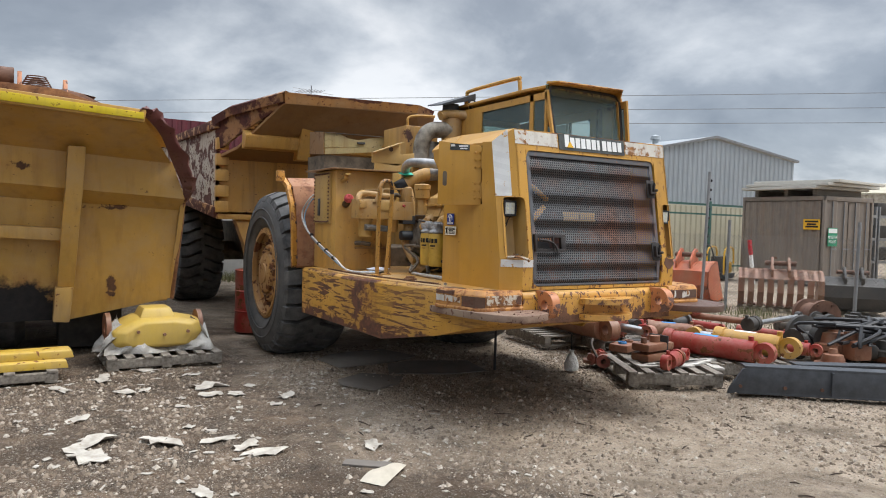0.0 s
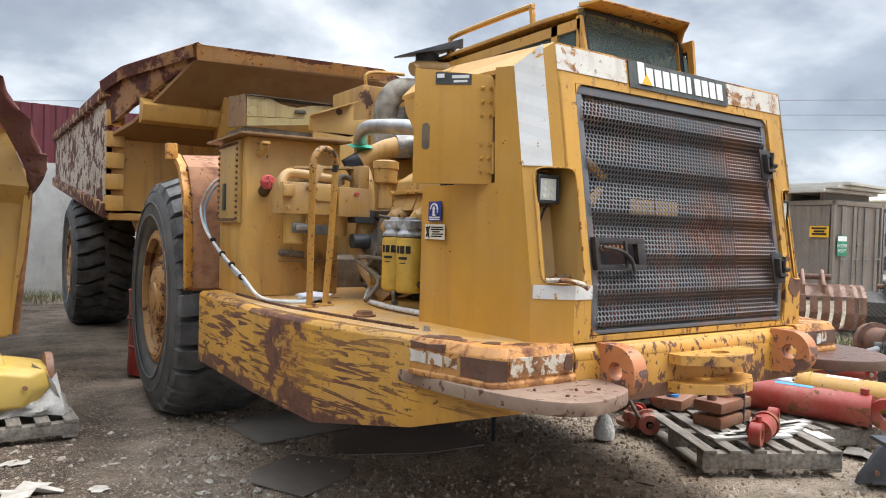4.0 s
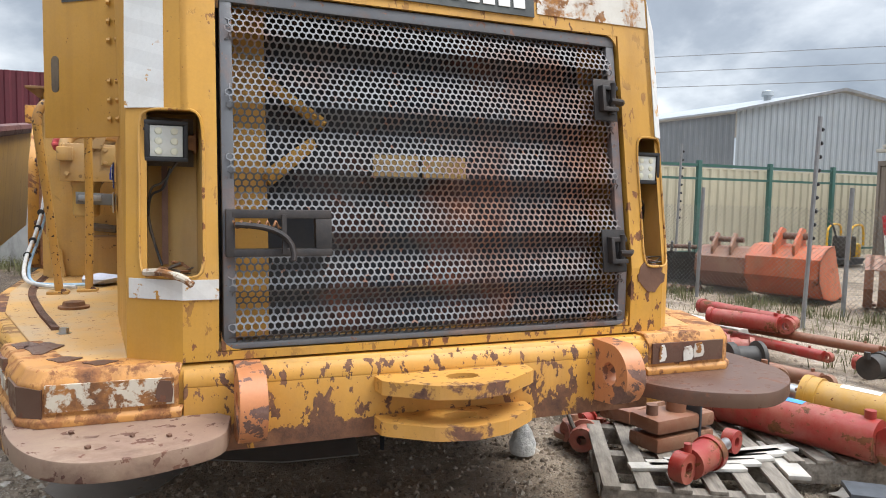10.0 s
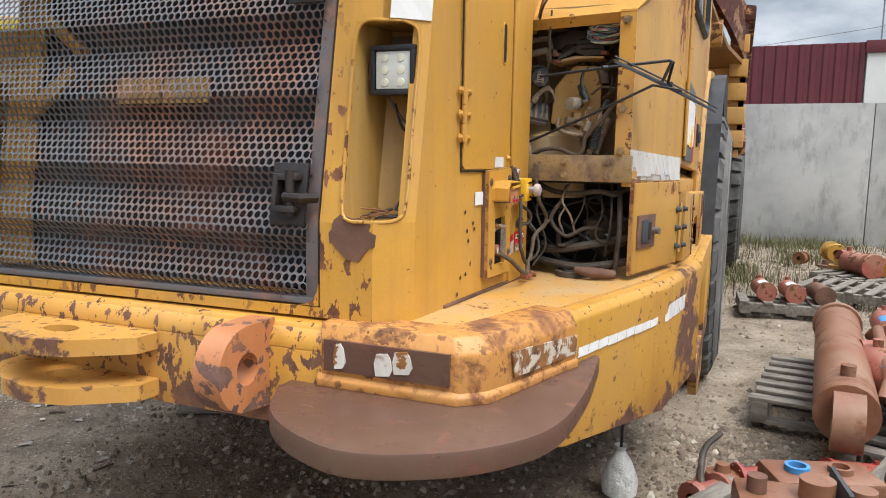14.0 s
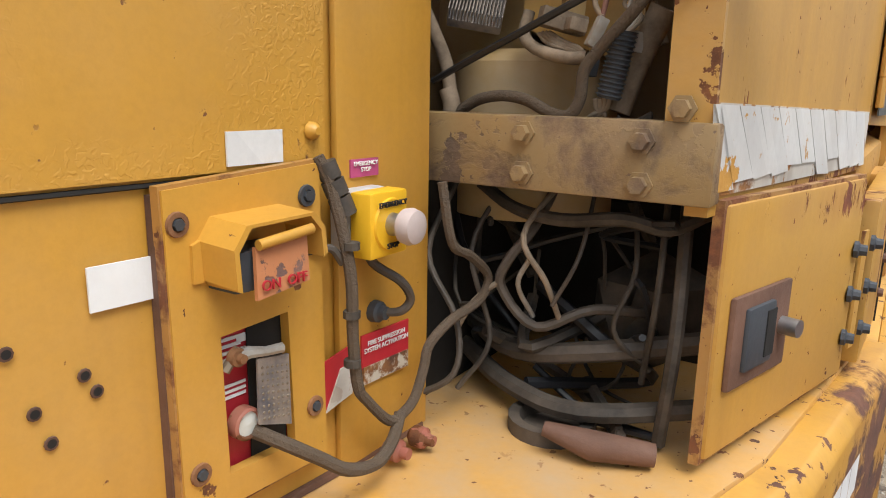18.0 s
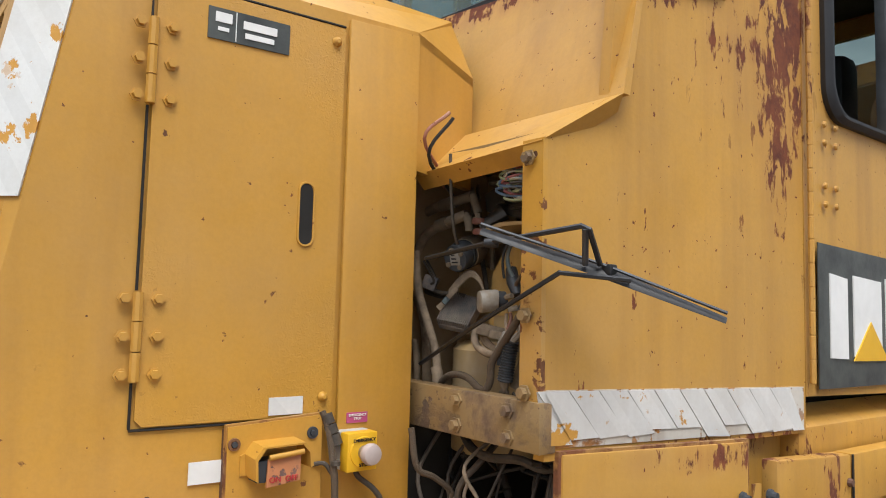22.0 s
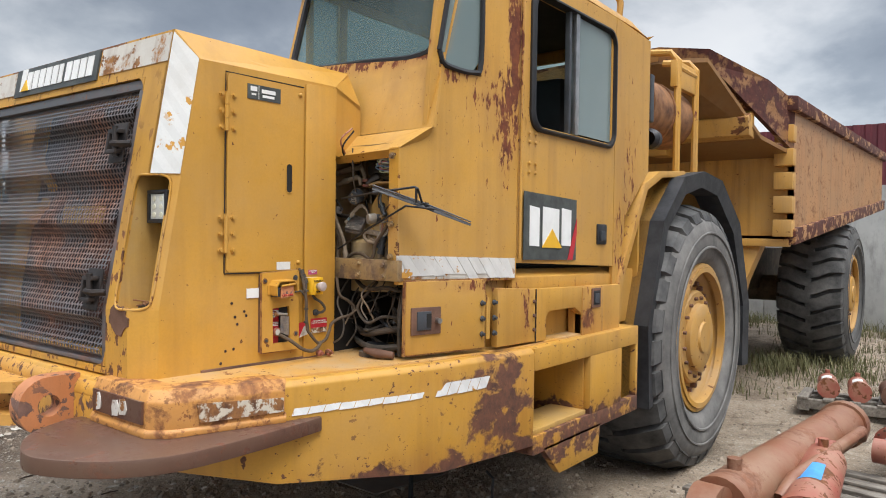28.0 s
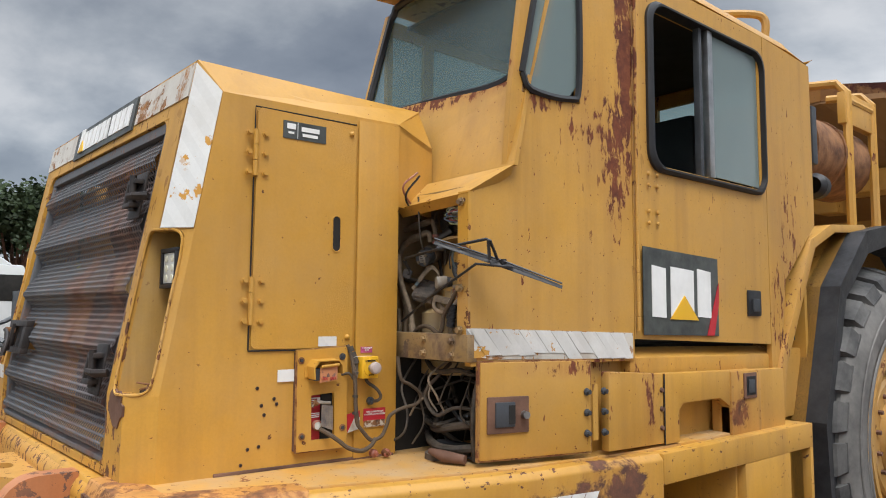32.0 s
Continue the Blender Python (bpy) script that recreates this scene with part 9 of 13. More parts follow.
# valve block on brackets ahead of the tank
vb = part("valve_block", G().box(-1.345, -1.0, 6.46, 6.66, 1.660, 1.855), m_engine, truck, "yellow hydraulic valve block", bevel=0.008)
part("valve_block_end", G().box(-0.985, -0.765, 6.44, 6.66, 1.655, 1.84), m_engine, vb, bevel=0.008)
part("end_riser", G().box(-0.842, -0.768, 6.46, 6.60, 1.84, 1.985), m_engine, vb, bevel=0.008)
part("port_block", G().box(-1.355, -1.28, 6.42, 6.47, 1.765, 1.835), m_engine, vb, bevel=0.008)
part("face_plate", G().box(-1.15, -1.0, 6.45, 6.462, 1.745, 1.84), m_yellow_pale, vb, bevel=0.004)
part("red_button", G().lathe([(0, 0.014), (-0.02, 0.012), (-0.02, 0)], (-0.87, 6.44, 1.80), "y", 10), m_cap, vb)
for x, z in ((-1.13, 1.76), (-1.13, 1.825), (-1.02, 1.76), (-1.02, 1.825), (-0.84, 1.72), (-0.81, 1.79), (-0.78, 1.70), (-1.31, 1.70), (-1.19, 1.83)):
    bolt(vb, (x, 6.455, z), "y", 0.011, 0.014, m_engine, -1)
part("stay", G().prism([(-1.20, 1.83), (-1.15, 1.83), (-1.09, 1.96), (-1.14, 1.97)], "y", 6.43, 6.445), m_engine, vb, bevel=0.003)
part("shelf_bar", G().loft([[(-1.25, 6.54, 1.942), (-0.76, 6.54, 1.972), (-0.76, 6.66, 1.972), (-1.25, 6.66, 1.942)], [(-1.25, 6.54, 1.955), (-0.76, 6.54, 1.99), (-0.76, 6.66, 1.99), (-1.25, 6.66, 1.955)]]), m_engine, vb, bevel=0.003)
for x, z0, z1, r_ in ((-1.232, 1.475, 1.66, 0.066), (-0.93, 1.53, 1.655, 0.053)):
    fb = part("filter_bowl", G().lathe([(z0, 0), (z0, r_ * 0.84), (z0 + 0.012, r_), (z1 - 0.03, r_), (z1 - 0.02, r_ * 1.12), (z1, r_ * 1.12)], (x, 6.56, 0), "z", 18), m_yellow_pale, vb)
cb = part("bowl_clamp", G().loft([[(-1.275, 6.475, 1.545), (-1.02, 6.475, 1.535), (-1.02, 6.49, 1.535), (-1.275, 6.49, 1.545)], [(-1.275, 6.475, 1.607), (-1.02, 6.475, 1.595), (-1.02, 6.49, 1.595), (-1.275, 6.49, 1.607)]]), m_pipe, vb, "bare metal clamp strap", bevel=0.004)
part("clamp_latch", G().box(-1.26, -1.15, 6.45, 6.478, 1.56, 1.592), m_steel, cb, bevel=0.005)
part("valve_pipe", G().tube(curve([(-1.32, 6.52, 1.80), (-1.325, 6.54, 1.86), (-1.29, 6.56, 1.905), (-1.22, 6.56, 1.918), (-1.04, 6.56, 1.90), (-0.90, 6.57, 1.89)], 5), 0.030, 12), m_engine, vb)
part("valve_pipe", G().tube(curve([(-0.96, 6.50, 1.82), (-0.96, 6.51, 1.89), (-0.92, 6.52, 1.915), (-0.87, 6.53, 1.90)], 5), 0.018, 10), m_grime, vb)
part("downpipe", G().tube(curve([(-0.70, 6.70, 1.98), (-0.70, 6.64, 1.88), (-0.71, 6.60, 1.72), (-0.77, 6.53, 1.56), (-0.76, 6.58, 1.46), (-0.75, 6.52, 1.34), (-0.72, 6.40, 1.22), (-0.68, 6.32, 1.14)], 5), 0.052, 12), m_engine, truck, "curved yellow pipe")
# grab rail on the deck
gr_ = part("grab_rail", G().tube(curve([(-1.31, 6.09, 1.135), (-1.335, 6.03, 1.5), (-1.365, 5.955, 1.86), (-1.365, 5.95, 1.94), (-1.335, 5.955, 1.995), (-1.285, 5.985, 2.013), (-1.225, 6.03, 2.005), (-1.185, 6.065, 1.95), (-1.178, 6.08, 1.86), (-1.18, 6.115, 1.5), (-1.19, 6.15, 1.135)], 6), 0.0185, 10), m_rail, truck, "bent yellow grab rail with chipped paint")
part("worn_grip", G().tube(curve([(-1.366, 5.948, 1.90), (-1.364, 5.948, 1.945), (-1.335, 5.954, 1.996), (-1.285, 5.984, 2.014), (-1.225, 6.029, 2.006), (-1.185, 6.064, 1.952), (-1.180, 6.075, 1.90)], 6), 0.0195, 10), m_grip, gr_, "grip worn to black metal")
for x, y in ((-1.31, 6.09), (-1.19, 6.15)):
    part("rail_foot", G().box(x - 0.05, x + 0.04, y - 0.04, y + 0.04, 1.13, 1.143), m_rail, gr_, bevel=0.003)
    bolt(gr_, (x + 0.02, y - 0.02, 1.143), "z", 0.010, 0.010, m_rust)
# big exhaust and intake pipes
m_exh = plain("scorched_pipe_metal", (0.10, 0.075, 0.055, 1), 0.4, 0.5, 0.5, 7, 0.3, 30, second=(0.42, 0.40, 0.37, 1))
part("charge_pipe", G().tube(curve([(-0.62, 6.90, 2.12), (-0.70, 6.75, 2.20), (-0.74, 6.58, 2.245), (-0.72, 6.38, 2.24), (-0.64, 6.12, 2.21), (-0.55, 5.90, 2.15), (-0.46, 5.70, 2.07)], 6), 0.047, 16), m_silver, truck, "bare silver charge pipe")
part("intake_pipe", G().tube(curve([(-0.68, 6.80, 2.02), (-0.62, 6.78, 2.07), (-0.52, 6.75, 2.13), (-0.42, 6.73, 2.165)], 6), 0.072, 16), m_engine, truck, "yellow intake pipe")
part("pipe_clamp_band", G().tube([(-0.43, 6.735, 2.165), (-0.28, 6.70, 2.18)], 0.080, 16), m_exh, truck)
part("rubber_joint", G().tube([(-0.75, 6.84, 1.98), (-0.66, 6.80, 2.04)], 0.082, 16), m_black, truck)
part("green_rag", G().blob((-0.655, 6.80, 2.15), (0.10, 0.10, 0.03), jit=0.45, rng=random.Random(3)), m_green, truck, "green net bag over the pipe joint", smooth=False)
bxr = part("engine_cover_box", G().box(-0.10, 0.36, 7.95, 8.6, 1.3, 2.84), m_boxrust, truck, "rust-stained yellow box behind the engine", bevel=0.02)
part("cover_rail", G().tube(curve([(-0.05, 8.0, 2.84), (-0.05, 8.0, 2.93), (0.05, 8.0, 2.97), (0.33, 8.0, 2.99)], 5), 0.016, 8), m_yellow_cab, truck)
# added filler that blocks the sky between pipe and box
part("engine_rear_filler", G().box(-0.08, 0.395, 7.78, 7.82, 1.3, 2.62), m_boxrust, truck)
part("muffler_pipe", G().tube(curve([(-0.05, 7.62, 2.30), (-0.055, 7.62, 2.50), (-0.04, 7.60, 2.64), (0.03, 7.58, 2.735), (0.14, 7.56, 2.76), (0.34, 7.52, 2.76)], 6), 0.098, 18), m_exh_rust, truck, "scorched rusty exhaust elbow")
# dark cylinder added to fill in the shade under the elbow
part("muffler_shadow", G().cyl((0.12, 7.72, 2.2), (0.12, 7.72, 2.62), 0.13, n=20), m_exh, truck, "dark can added as shade under the exhaust elbow")
part("intake_elbow", G().tube(curve([(0.13, 7.5, 2.92), (0.20, 7.5, 2.945), (0.34, 7.45, 2.95), (0.46, 7.35, 2.92), (0.50, 7.3, 2.80), (0.50, 7.28, 2.5)], 6), 0.058, 14), m_engine, truck, "yellow-brown intake elbow")
part("intake_drum", G().cyl((0.33, 7.55, 2.2), (0.33, 7.55, 2.90), 0.13, n=20), m_engine, truck)
rc_ = part("rain_cap", G().loft([[(0.08, 7.42, 3.03), (0.50, 7.30, 3.12), (0.56, 7.75, 3.16), (0.14, 7.85, 3.08)], [(0.08, 7.42, 3.045), (0.50, 7.30, 3.20), (0.56, 7.75, 3.23), (0.14, 7.85, 3.095)]]), m_steel_dark, truck, "dark sloping rain cap", bevel=0.006)
part("cap_neck", G().cyl((0.30, 7.55, 2.88), (0.30, 7.55, 3.08), 0.10, n=18), m_steel_dark, rc_)
wl = part("work_lamp", G().lathe([(0.0, 0.03), (-0.02, 0.055), (-0.05, 0.06), (-0.052, 0.05), (-0.045, 0.0)], (0.46, 7.36, 3.07), "y", 16), m_black, truck, "small round work lamp")
part("lamp_lens", G().lathe([(-0.046, 0.0), (-0.046, 0.048), (-0.05, 0.046), (-0.053, 0.0)], (0.46, 7.36, 3.07), "y", 16), m_white, wl)
# forward end of the engine cover: bent plate with a slot beside the door
part("cover_gusset", G().prism([(5.45, 2.02), (5.62, 2.06), (5.70, 2.20), (5.62, 2.32), (5.45, 2.36)], "x", -0.70, -0.685), m_yellow_pale, truck, "bent yellow gusset with a slot", bevel=0.004)
# bulkhead in near-black: the shade behind the engine is in its colour
part("shaded_cab_bulkhead", G().box(0.34, 0.39, 5.42, 7.0, 1.13, 2.35), m_dark, truck)
# hoses and cables
for pts, r, m in (([(-1.40, 7.50, 1.93), (-1.52, 7.40, 1.86), (-1.56, 7.52, 1.70), (-1.55, 7.39, 1.53), (-1.535, 6.99, 1.37), (-1.525, 6.61, 1.26), (-1.50, 6.40, 1.17), (-1.40, 6.28, 1.146), (-1.25, 6.2, 1.146)], 0.010, "w"),
                  ([(-1.40, 7.50, 1.90), (-1.51, 7.42, 1.82), (-1.54, 7.50, 1.66), (-1.53, 7.37, 1.49), (-1.52, 6.97, 1.33), (-1.51, 6.60, 1.22), (-1.47, 6.40, 1.155), (-1.36, 6.32, 1.145), (-1.2, 6.3, 1.145)], 0.008, "b"),
                  ([(-0.75, 6.45, 1.2), (-0.87, 6.25, 1.15), (-0.95, 5.9, 1.15), (-0.94, 5.5, 1.15), (-0.98, 5.38, 1.15)], 0.015, "w"),
                  ([(-0.80, 6.1, 1.28), (-0.85, 5.95, 1.22), (-0.92, 5.8, 1.17)], 0.018, "s")):
    mm = {"w": plain("white_braided_hose", (0.50, 0.48, 0.45, 1), 0.6, 0, 0.3, 30), "b": plain("pale_blue_hose", (0.28, 0.42, 0.55, 1), 0.55), "s": m_steel}[m]
    part("hose", G().tube(curve(pts, 6), r, 8), mm, truck, "pale braided hose with black ties")
for y, z, x in ((7.25, 1.475, -1.545), (7.05, 1.39, -1.535), (6.85, 1.33, -1.53), (6.65, 1.265, -1.527)):
    part("cable_tie", G().tube([(x, y - 0.012, z), (x, y + 0.012, z)], 0.019, 10), m_black, truck)
part("rag", G().blob((-1.16, 6.40, 1.155), (0.10, 0.13, 0.03), jit=0.35), plain("striped_rag", (0.45, 0.46, 0.52, 1), 0.8), truck, "grey rag on the deck")
rng = random.Random(8)
for k in range(18):
    pts = [(rng.uniform(-0.80, -0.45), rng.uniform(5.6, 6.6), rng.uniform(1.18, 1.6))]
    for _ in range(3):
        p = pts[-1]
        pts.append((max(-0.95, min(-0.3, p[0] + rng.uniform(-.16, .16))), p[1] + rng.uniform(-.3, .3), max(1.15, min(1.66, p[2] + rng.uniform(-.25, .25)))))
    part("engine_hose", G().tube(curve(pts, 5), rng.choice((0.005, 0.007, 0.010, 0.014)), 7), rng.choice((m_black, m_hose, m_grime, m_engine, m_black)), truck)
for k in range(14):
    x, y, z = rng.uniform(-0.82, -0.5), rng.uniform(5.6, 6.6), rng.uniform(1.22, 1.7)
    s_ = rng.uniform(0.04, 0.09)
    if k % 2:
        g = G().cyl((x - s_, y, z), (x + s_, y, z), s_ * 0.7, n=12)
    else:
        g = G().box(x - s_, x + s_, y - s_ * 0.8, y + s_ * 0.8, z - s_ * 0.6, z + s_ * 0.6)
    part("engine_fitting", g, rng.choice((m_grime, m_engine, m_grime, m_steel_dark)), truck, bevel=0.008)
for k in range(22):
    a = k * 0.5
    pts = [(-0.66 + rng.uniform(-.05, .05), 5.62 + rng.uniform(-.14, .14), 2.0 + rng.uniform(-.07, .07)) for _ in range(4)]
    part("wire_bundle", G().tube(curve(pts, 4), 0.005, 5), rng.choice((m_white, m_black, m_hose)), truck)
# deck: seam weld, cap and bolts
sm = curve([(-1.47, 6.9, 1.130), (-1.44, 6.2, 1.130), (-1.33, 5.62, 1.130), (-1.20, 5.10, 1.130)], 40)
seam = G()
for k, p_ in enumerate(sm[:-1]):
    if k % 2 == 0:
        seam.box(p_.x - 0.012, p_.x + 0.012, p_.y - 0.009, p_.y + 0.006, 1.128, 1.142)
part("deck_seam", seam.tube([p_ + Vector((0.014, 0, 0)) for p_ in sm], 0.006, 5), m_rust, truck, "toothed grip strip along the deck", smooth=False)
part("deck_cap", G().lathe([(0, 0.06), (0.012, 0.06), (0.014, 0.045), (0.03, 0.04), (0.03, 0.0)], (-1.20, 5.62, 1.128), "z", 18), m_rust_orange, truck, "round rusty deck cap")
bolt(truck, (-1.17, 5.05, 1.13), "z", 0.016, 0.02, m_steel)
part("recess_handle", G().tube(curve([(-0.90, 4.56, 1.388), (-0.85, 4.50, 1.392), (-0.80, 4.455, 1.380), (-0.775, 4.44, 1.362)], 4), 0.011, 8), m_white_worn, truck)

# black looms hanging behind the hood door; dark sheet painting shade below the heads
for k in range(9):
    y = 5.50 + 0.022 * (k % 5)
    pts = [(-0.70 - 0.01 * k, y + 0.06, 1.98), (-0.76 - 0.008 * (k % 3), y, 1.86), (-0.77 + 0.01 * (k % 4), y - 0.02, 1.72), (-0.74, y + 0.03, 1.58), (-0.70, y + 0.05, 1.44)]
    part("wiring_loom", G().tube(curve(pts, 5), (0.008, 0.012, 0.016)[k % 3], 7), m_black, truck)
part("head_shade_sheet", G().box(-0.52, -0.50, 5.45, 6.75, 1.14, 1.66), m_dark, truck)

# ---- the yard ----
m_wood = plain("grey_pallet_timber", (0.15, 0.125, 0.10, 1), 0.85, 0, 0.4, 5, 0.5, 26, 0.004, second=(0.30, 0.265, 0.22, 1), stretch=(6, 1, 6))
m_wood_pale = plain("pale_split_timber", (0.42, 0.39, 0.34, 1), 0.85, 0, 0.3, 6, 0.4, 26, second=(0.60, 0.57, 0.52, 1))
m_conc = None


def concrete():
    n = NT("grey_concrete_wall")
    a, b = n.noise(0.7, 6, 0.6), n.noise(4, 7, 0.7, n.vec((1, 1, 0.35)))
    col = n.mix(n.mask(a, 0.35, 0.65), (0.30, 0.30, 0.29, 1), (0.48, 0.48, 0.46, 1))
    col = n.mix(n.math("MULTIPLY", n.mask(b, 0.52, 0.70), 0.6), col, (0.17, 0.165, 0.155, 1))
    n.put("Base Color", col)
    n.put("Roughness", 0.9)
    n.bump(n.noise(30, 5, 0.6), 0.25, 0.006)
    return n.m


m_conc = concrete()
WY = 19.15
for k in range(10):
    x0 = -33 + k * 4.58
    solo("wall_panel", G().box(x0, x0 + 4.565, WY, WY + 0.15, -0.3, 2.76), m_conc, "grey stained tilt-up concrete wall panel", "wall", "boundary wall panels", "structure", bevel=0.008)
solo("wall_return", G().box(12.80, 12.95, WY - 1.2, WY + 6.0, -0.3, 2.95), m_conc, "concrete end wall of the boundary", "wall", "", "structure", bevel=0.008)


def corrugated(g, p0, p1, z0, z1, pitch=0.25, depth=0.04):
    """A ribbed metal wall from p0 to p1."""
    a, b = Vector((*p0, 0)), Vector((*p1, 0))
    d = b - a
    n = max(2, int(d.length / pitch))
    nrm = Vector((d.y, -d.x, 0)).normalized()
    lo, hi = [], []
    for k in range(n):
        for t, o in ((0.0, 0), (0.35, 0), (0.5, depth), (0.85, depth)):
            p = a + d * ((k + t) / n) + nrm * o
            zz = z1(((k + t) / n)) if callable(z1) else z1
            lo.append((p.x, p.y, z0))
            hi.append((p.x, p.y, zz))
    g.loft([lo, hi], False, False)
    return g


m_maroon = plain("maroon_sheet_metal", (0.11, 0.018, 0.026, 1), 0.45, 0, 0.15, 1.5, 0.05)
m_cream = plain("cream_sheet_metal", (0.50, 0.46, 0.34, 1), 0.5, 0, 0.1, 1.0, 0.05)
m_bldwhite = plain("white_render_wall", (0.62, 0.62, 0.59, 1), 0.7, 0, 0.08, 1.0, 0.1)
m_shed = plain("galvanised_shed_sheet", (0.38, 0.41, 0.43, 1), 0.4, 0.3, 0.1, 0.6, 0.05)
m_shed_dark = plain("darker_zinc_sheet", (0.22, 0.235, 0.25, 1), 0.5, 0.3, 0.15, 0.5, 0.05)
m_fencegreen = plain("green_fence_steel", (0.035, 0.105, 0.085, 1), 0.5, 0, 0.2, 4)
m_galv = plain("galvanised_steel", (0.27, 0.275, 0.28, 1), 0.45, 0.6, 0.2, 8)
fb = thing("factory_building", (2, 26, 0), "maroon and white factory building behind the wall", "building", org=(2, 26, 0))
part("wall", corrugated(G(), (-30, 26), (8.9, 26), 0, 4.92, 0.30, 0.04), m_maroon, fb, "maroon ribbed metal wall", smooth=False)
part("white_wall", G().box(8.9, 12.1, 25.9, 36, 0, 4.62), m_bldwhite, fb, bevel=0.01)
part("parapet", G().box(8.85, 12.18, 25.84, 36, 4.62, 4.95), m_maroon, fb, bevel=0.01)
part("roof", G().box(-30, 8.9, 26.05, 36, 4.75, 4.85), m_maroon, fb)
an = thing("tv_antenna", (9.25, 26.3, 4.9), "thin metal television antenna on a roof", "antenna")
part("mast", G().cyl((0, 0, 0), (0, 0, 1.8), 0.02, n=6), m_galv, an)
part("boom", G().tube([(-0.5, 0, 1.55), (0.45, 0, 1.62)], 0.012, 5), m_galv, an)
for k in range(8):
    part("element", G().tube([(-0.48 + k * 0.13, -0.5 + k * 0.03, 1.55 + k * 0.01), (-0.48 + k * 0.13, 0.5 - k * 0.03, 1.55 + k * 0.01)], 0.008, 5), m_galv, an)
for k in range(3):
    part("dipole", G().tube([(-0.9 + k * 0.05, -0.3, 1.35 + k * 0.12), (1.0, 0.3, 1.40 + k * 0.1)], 0.008, 5), m_galv, an)

# cream ribbed wall with the green palisade in front
cw = thing("cream_shed", (20, 22, 0), "long low cream ribbed metal screen wall", "wall", org=(20, 22, 0))
part("wall", corrugated(G(), (13.0, 17.9), (24.6, 18.7), 0, 2.50, 0.30, 0.04), m_cream, cw, smooth=False)
part("wall_cap", G().tube([(13.0, 17.9, 2.51), (24.6, 18.7, 2.51)], 0.03, 4), m_cream, cw)
for k in range(5):
    fx, fyy = 13.55 + k * 2.62, 17.0 + k * 0.22
    fe = thing("fence_section", (fx, fyy, 0), "green steel and chain mesh fence section", "fence", "green fence sections", rz=4.8)
    part("post", G().box(-0.06, 0.06, -0.05, 0.05, 0, 2.66), m_fencegreen, fe, bevel=0.005)
    for nm, z0, z1 in (("top_rail", 2.50, 2.57), ("mid_rail", 2.16, 2.22), ("low_rail", 0.26, 0.32)):
        part(nm, G().box(0.06, 2.56, -0.03, 0.03, z0, z1), m_fencegreen, fe)


def chain_mesh(p0, p1, z0, z1, pitch=0.075, r=0.0028):
    """Woven fence wires as thin diagonal strands."""
    a, b = Vector((*p0, 0)), Vector((*p1, 0))
    d = (b - a)
    L, u = d.length, d.normalized()
    H = z1 - z0
    g = G()
    n = int((L + H) / pitch)
    for k in range(n):
        for s in (1, -1):
            s0 = k * pitch - (H if s > 0 else 0)
            q = [(s0, z0), (s0 + H, z1)] if s > 0 else [(s0, z1 - 0), (s0 - H + H, z1)]
            if s > 0:
                ends = [(s0, z0), (s0 + H, z1)]
            else:
                ends = [(k * pitch, z0), (k * pitch - H, z1)]
            (sa, za), (sb, zb) = ends
            lo, hi = min(sa, sb), max(sa, sb)
            if hi <= 0 or lo >= L:
                continue

            def clip(sv):
                t = (sv - sa) / (sb - sa)
                return za + (zb - za) * t
            s1, s2 = max(lo, 0), min(hi, L)
            pa, pb = a + u * s1, a + u * s2
            g.tube([(pa.x, pa.y, clip(s1)), (pb.x, pb.y, clip(s2))], r, 3, caps=False)
    return g


# chain wire fence across the yard
FP = [(11.15, 14.6), (11.9, 12.2), (12.6, 9.9), (13.3, 7.6), (14.0, 5.2), (14.7, 2.8)]
for k, (p, q) in enumerate(zip(FP, FP[1:])):
    fe = thing("chain_fence_panel", (*p, 0), "galvanised chain wire fence panel on leaning posts", "fence", "chain fence panels", org=(*p, 0))
    part("post", G().cyl((*p, -0.05), (p[0] + 0.04, p[1], 1.85 if k else 2.4), 0.032, n=10), m_galv, fe)
    part("mesh", chain_mesh(p, q, 0.03, 1.55), m_galv, fe, "thin woven wire", smooth=False, kind="stuff")
# leaning posts with insulators, some with rails
for k, (x, y, lean, h) in enumerate(((11.6, 17.6, 0.22, 2.5), (11.45, 15.0, 0.20, 2.6), (12.3, 14.6, 0.18, 2.6), (14.2, 15.6, 0.05, 2.9), (11.2, 9.35, 0.10, 2.75))):
    ip = thing("insulator_post", (x, y, 0), "leaning steel post with black wire insulators", "fence post", "insulator posts")
    part("pole", G().cyl((0, 0, -0.05), (lean, 0, h), 0.028, n=8), m_galv, ip)
    for j in range(9):
        t = 0.42 + j * 0.065
        part("insulator", G().lathe([(0, 0.012), (0.008, 0.026), (0.03, 0.028), (0.05, 0.014), (0.05, 0)], (lean * t + 0.03, 0, h * t), "x", 8), m_black, ip)
gfr = thing("gate_frame", (11.5, 15.2, 0), "galvanised tube gate frame with diagonal wire", "gate", org=(11.5, 15.2, 0))
part("gate_rail", G().tube([(11.62, 17.5, 2.0), (11.62, 15.0, 2.05)], 0.024, 8), m_galv, gfr)
part("gate_rail", G().tube([(11.62, 15.0, 2.05), (12.45, 14.6, 1.95)], 0.024, 8), m_galv, gfr)
part("gate_stile", G().tube([(11.62, 16.2, 0.0), (11.62, 16.2, 2.02)], 0.024, 8), m_galv, gfr)

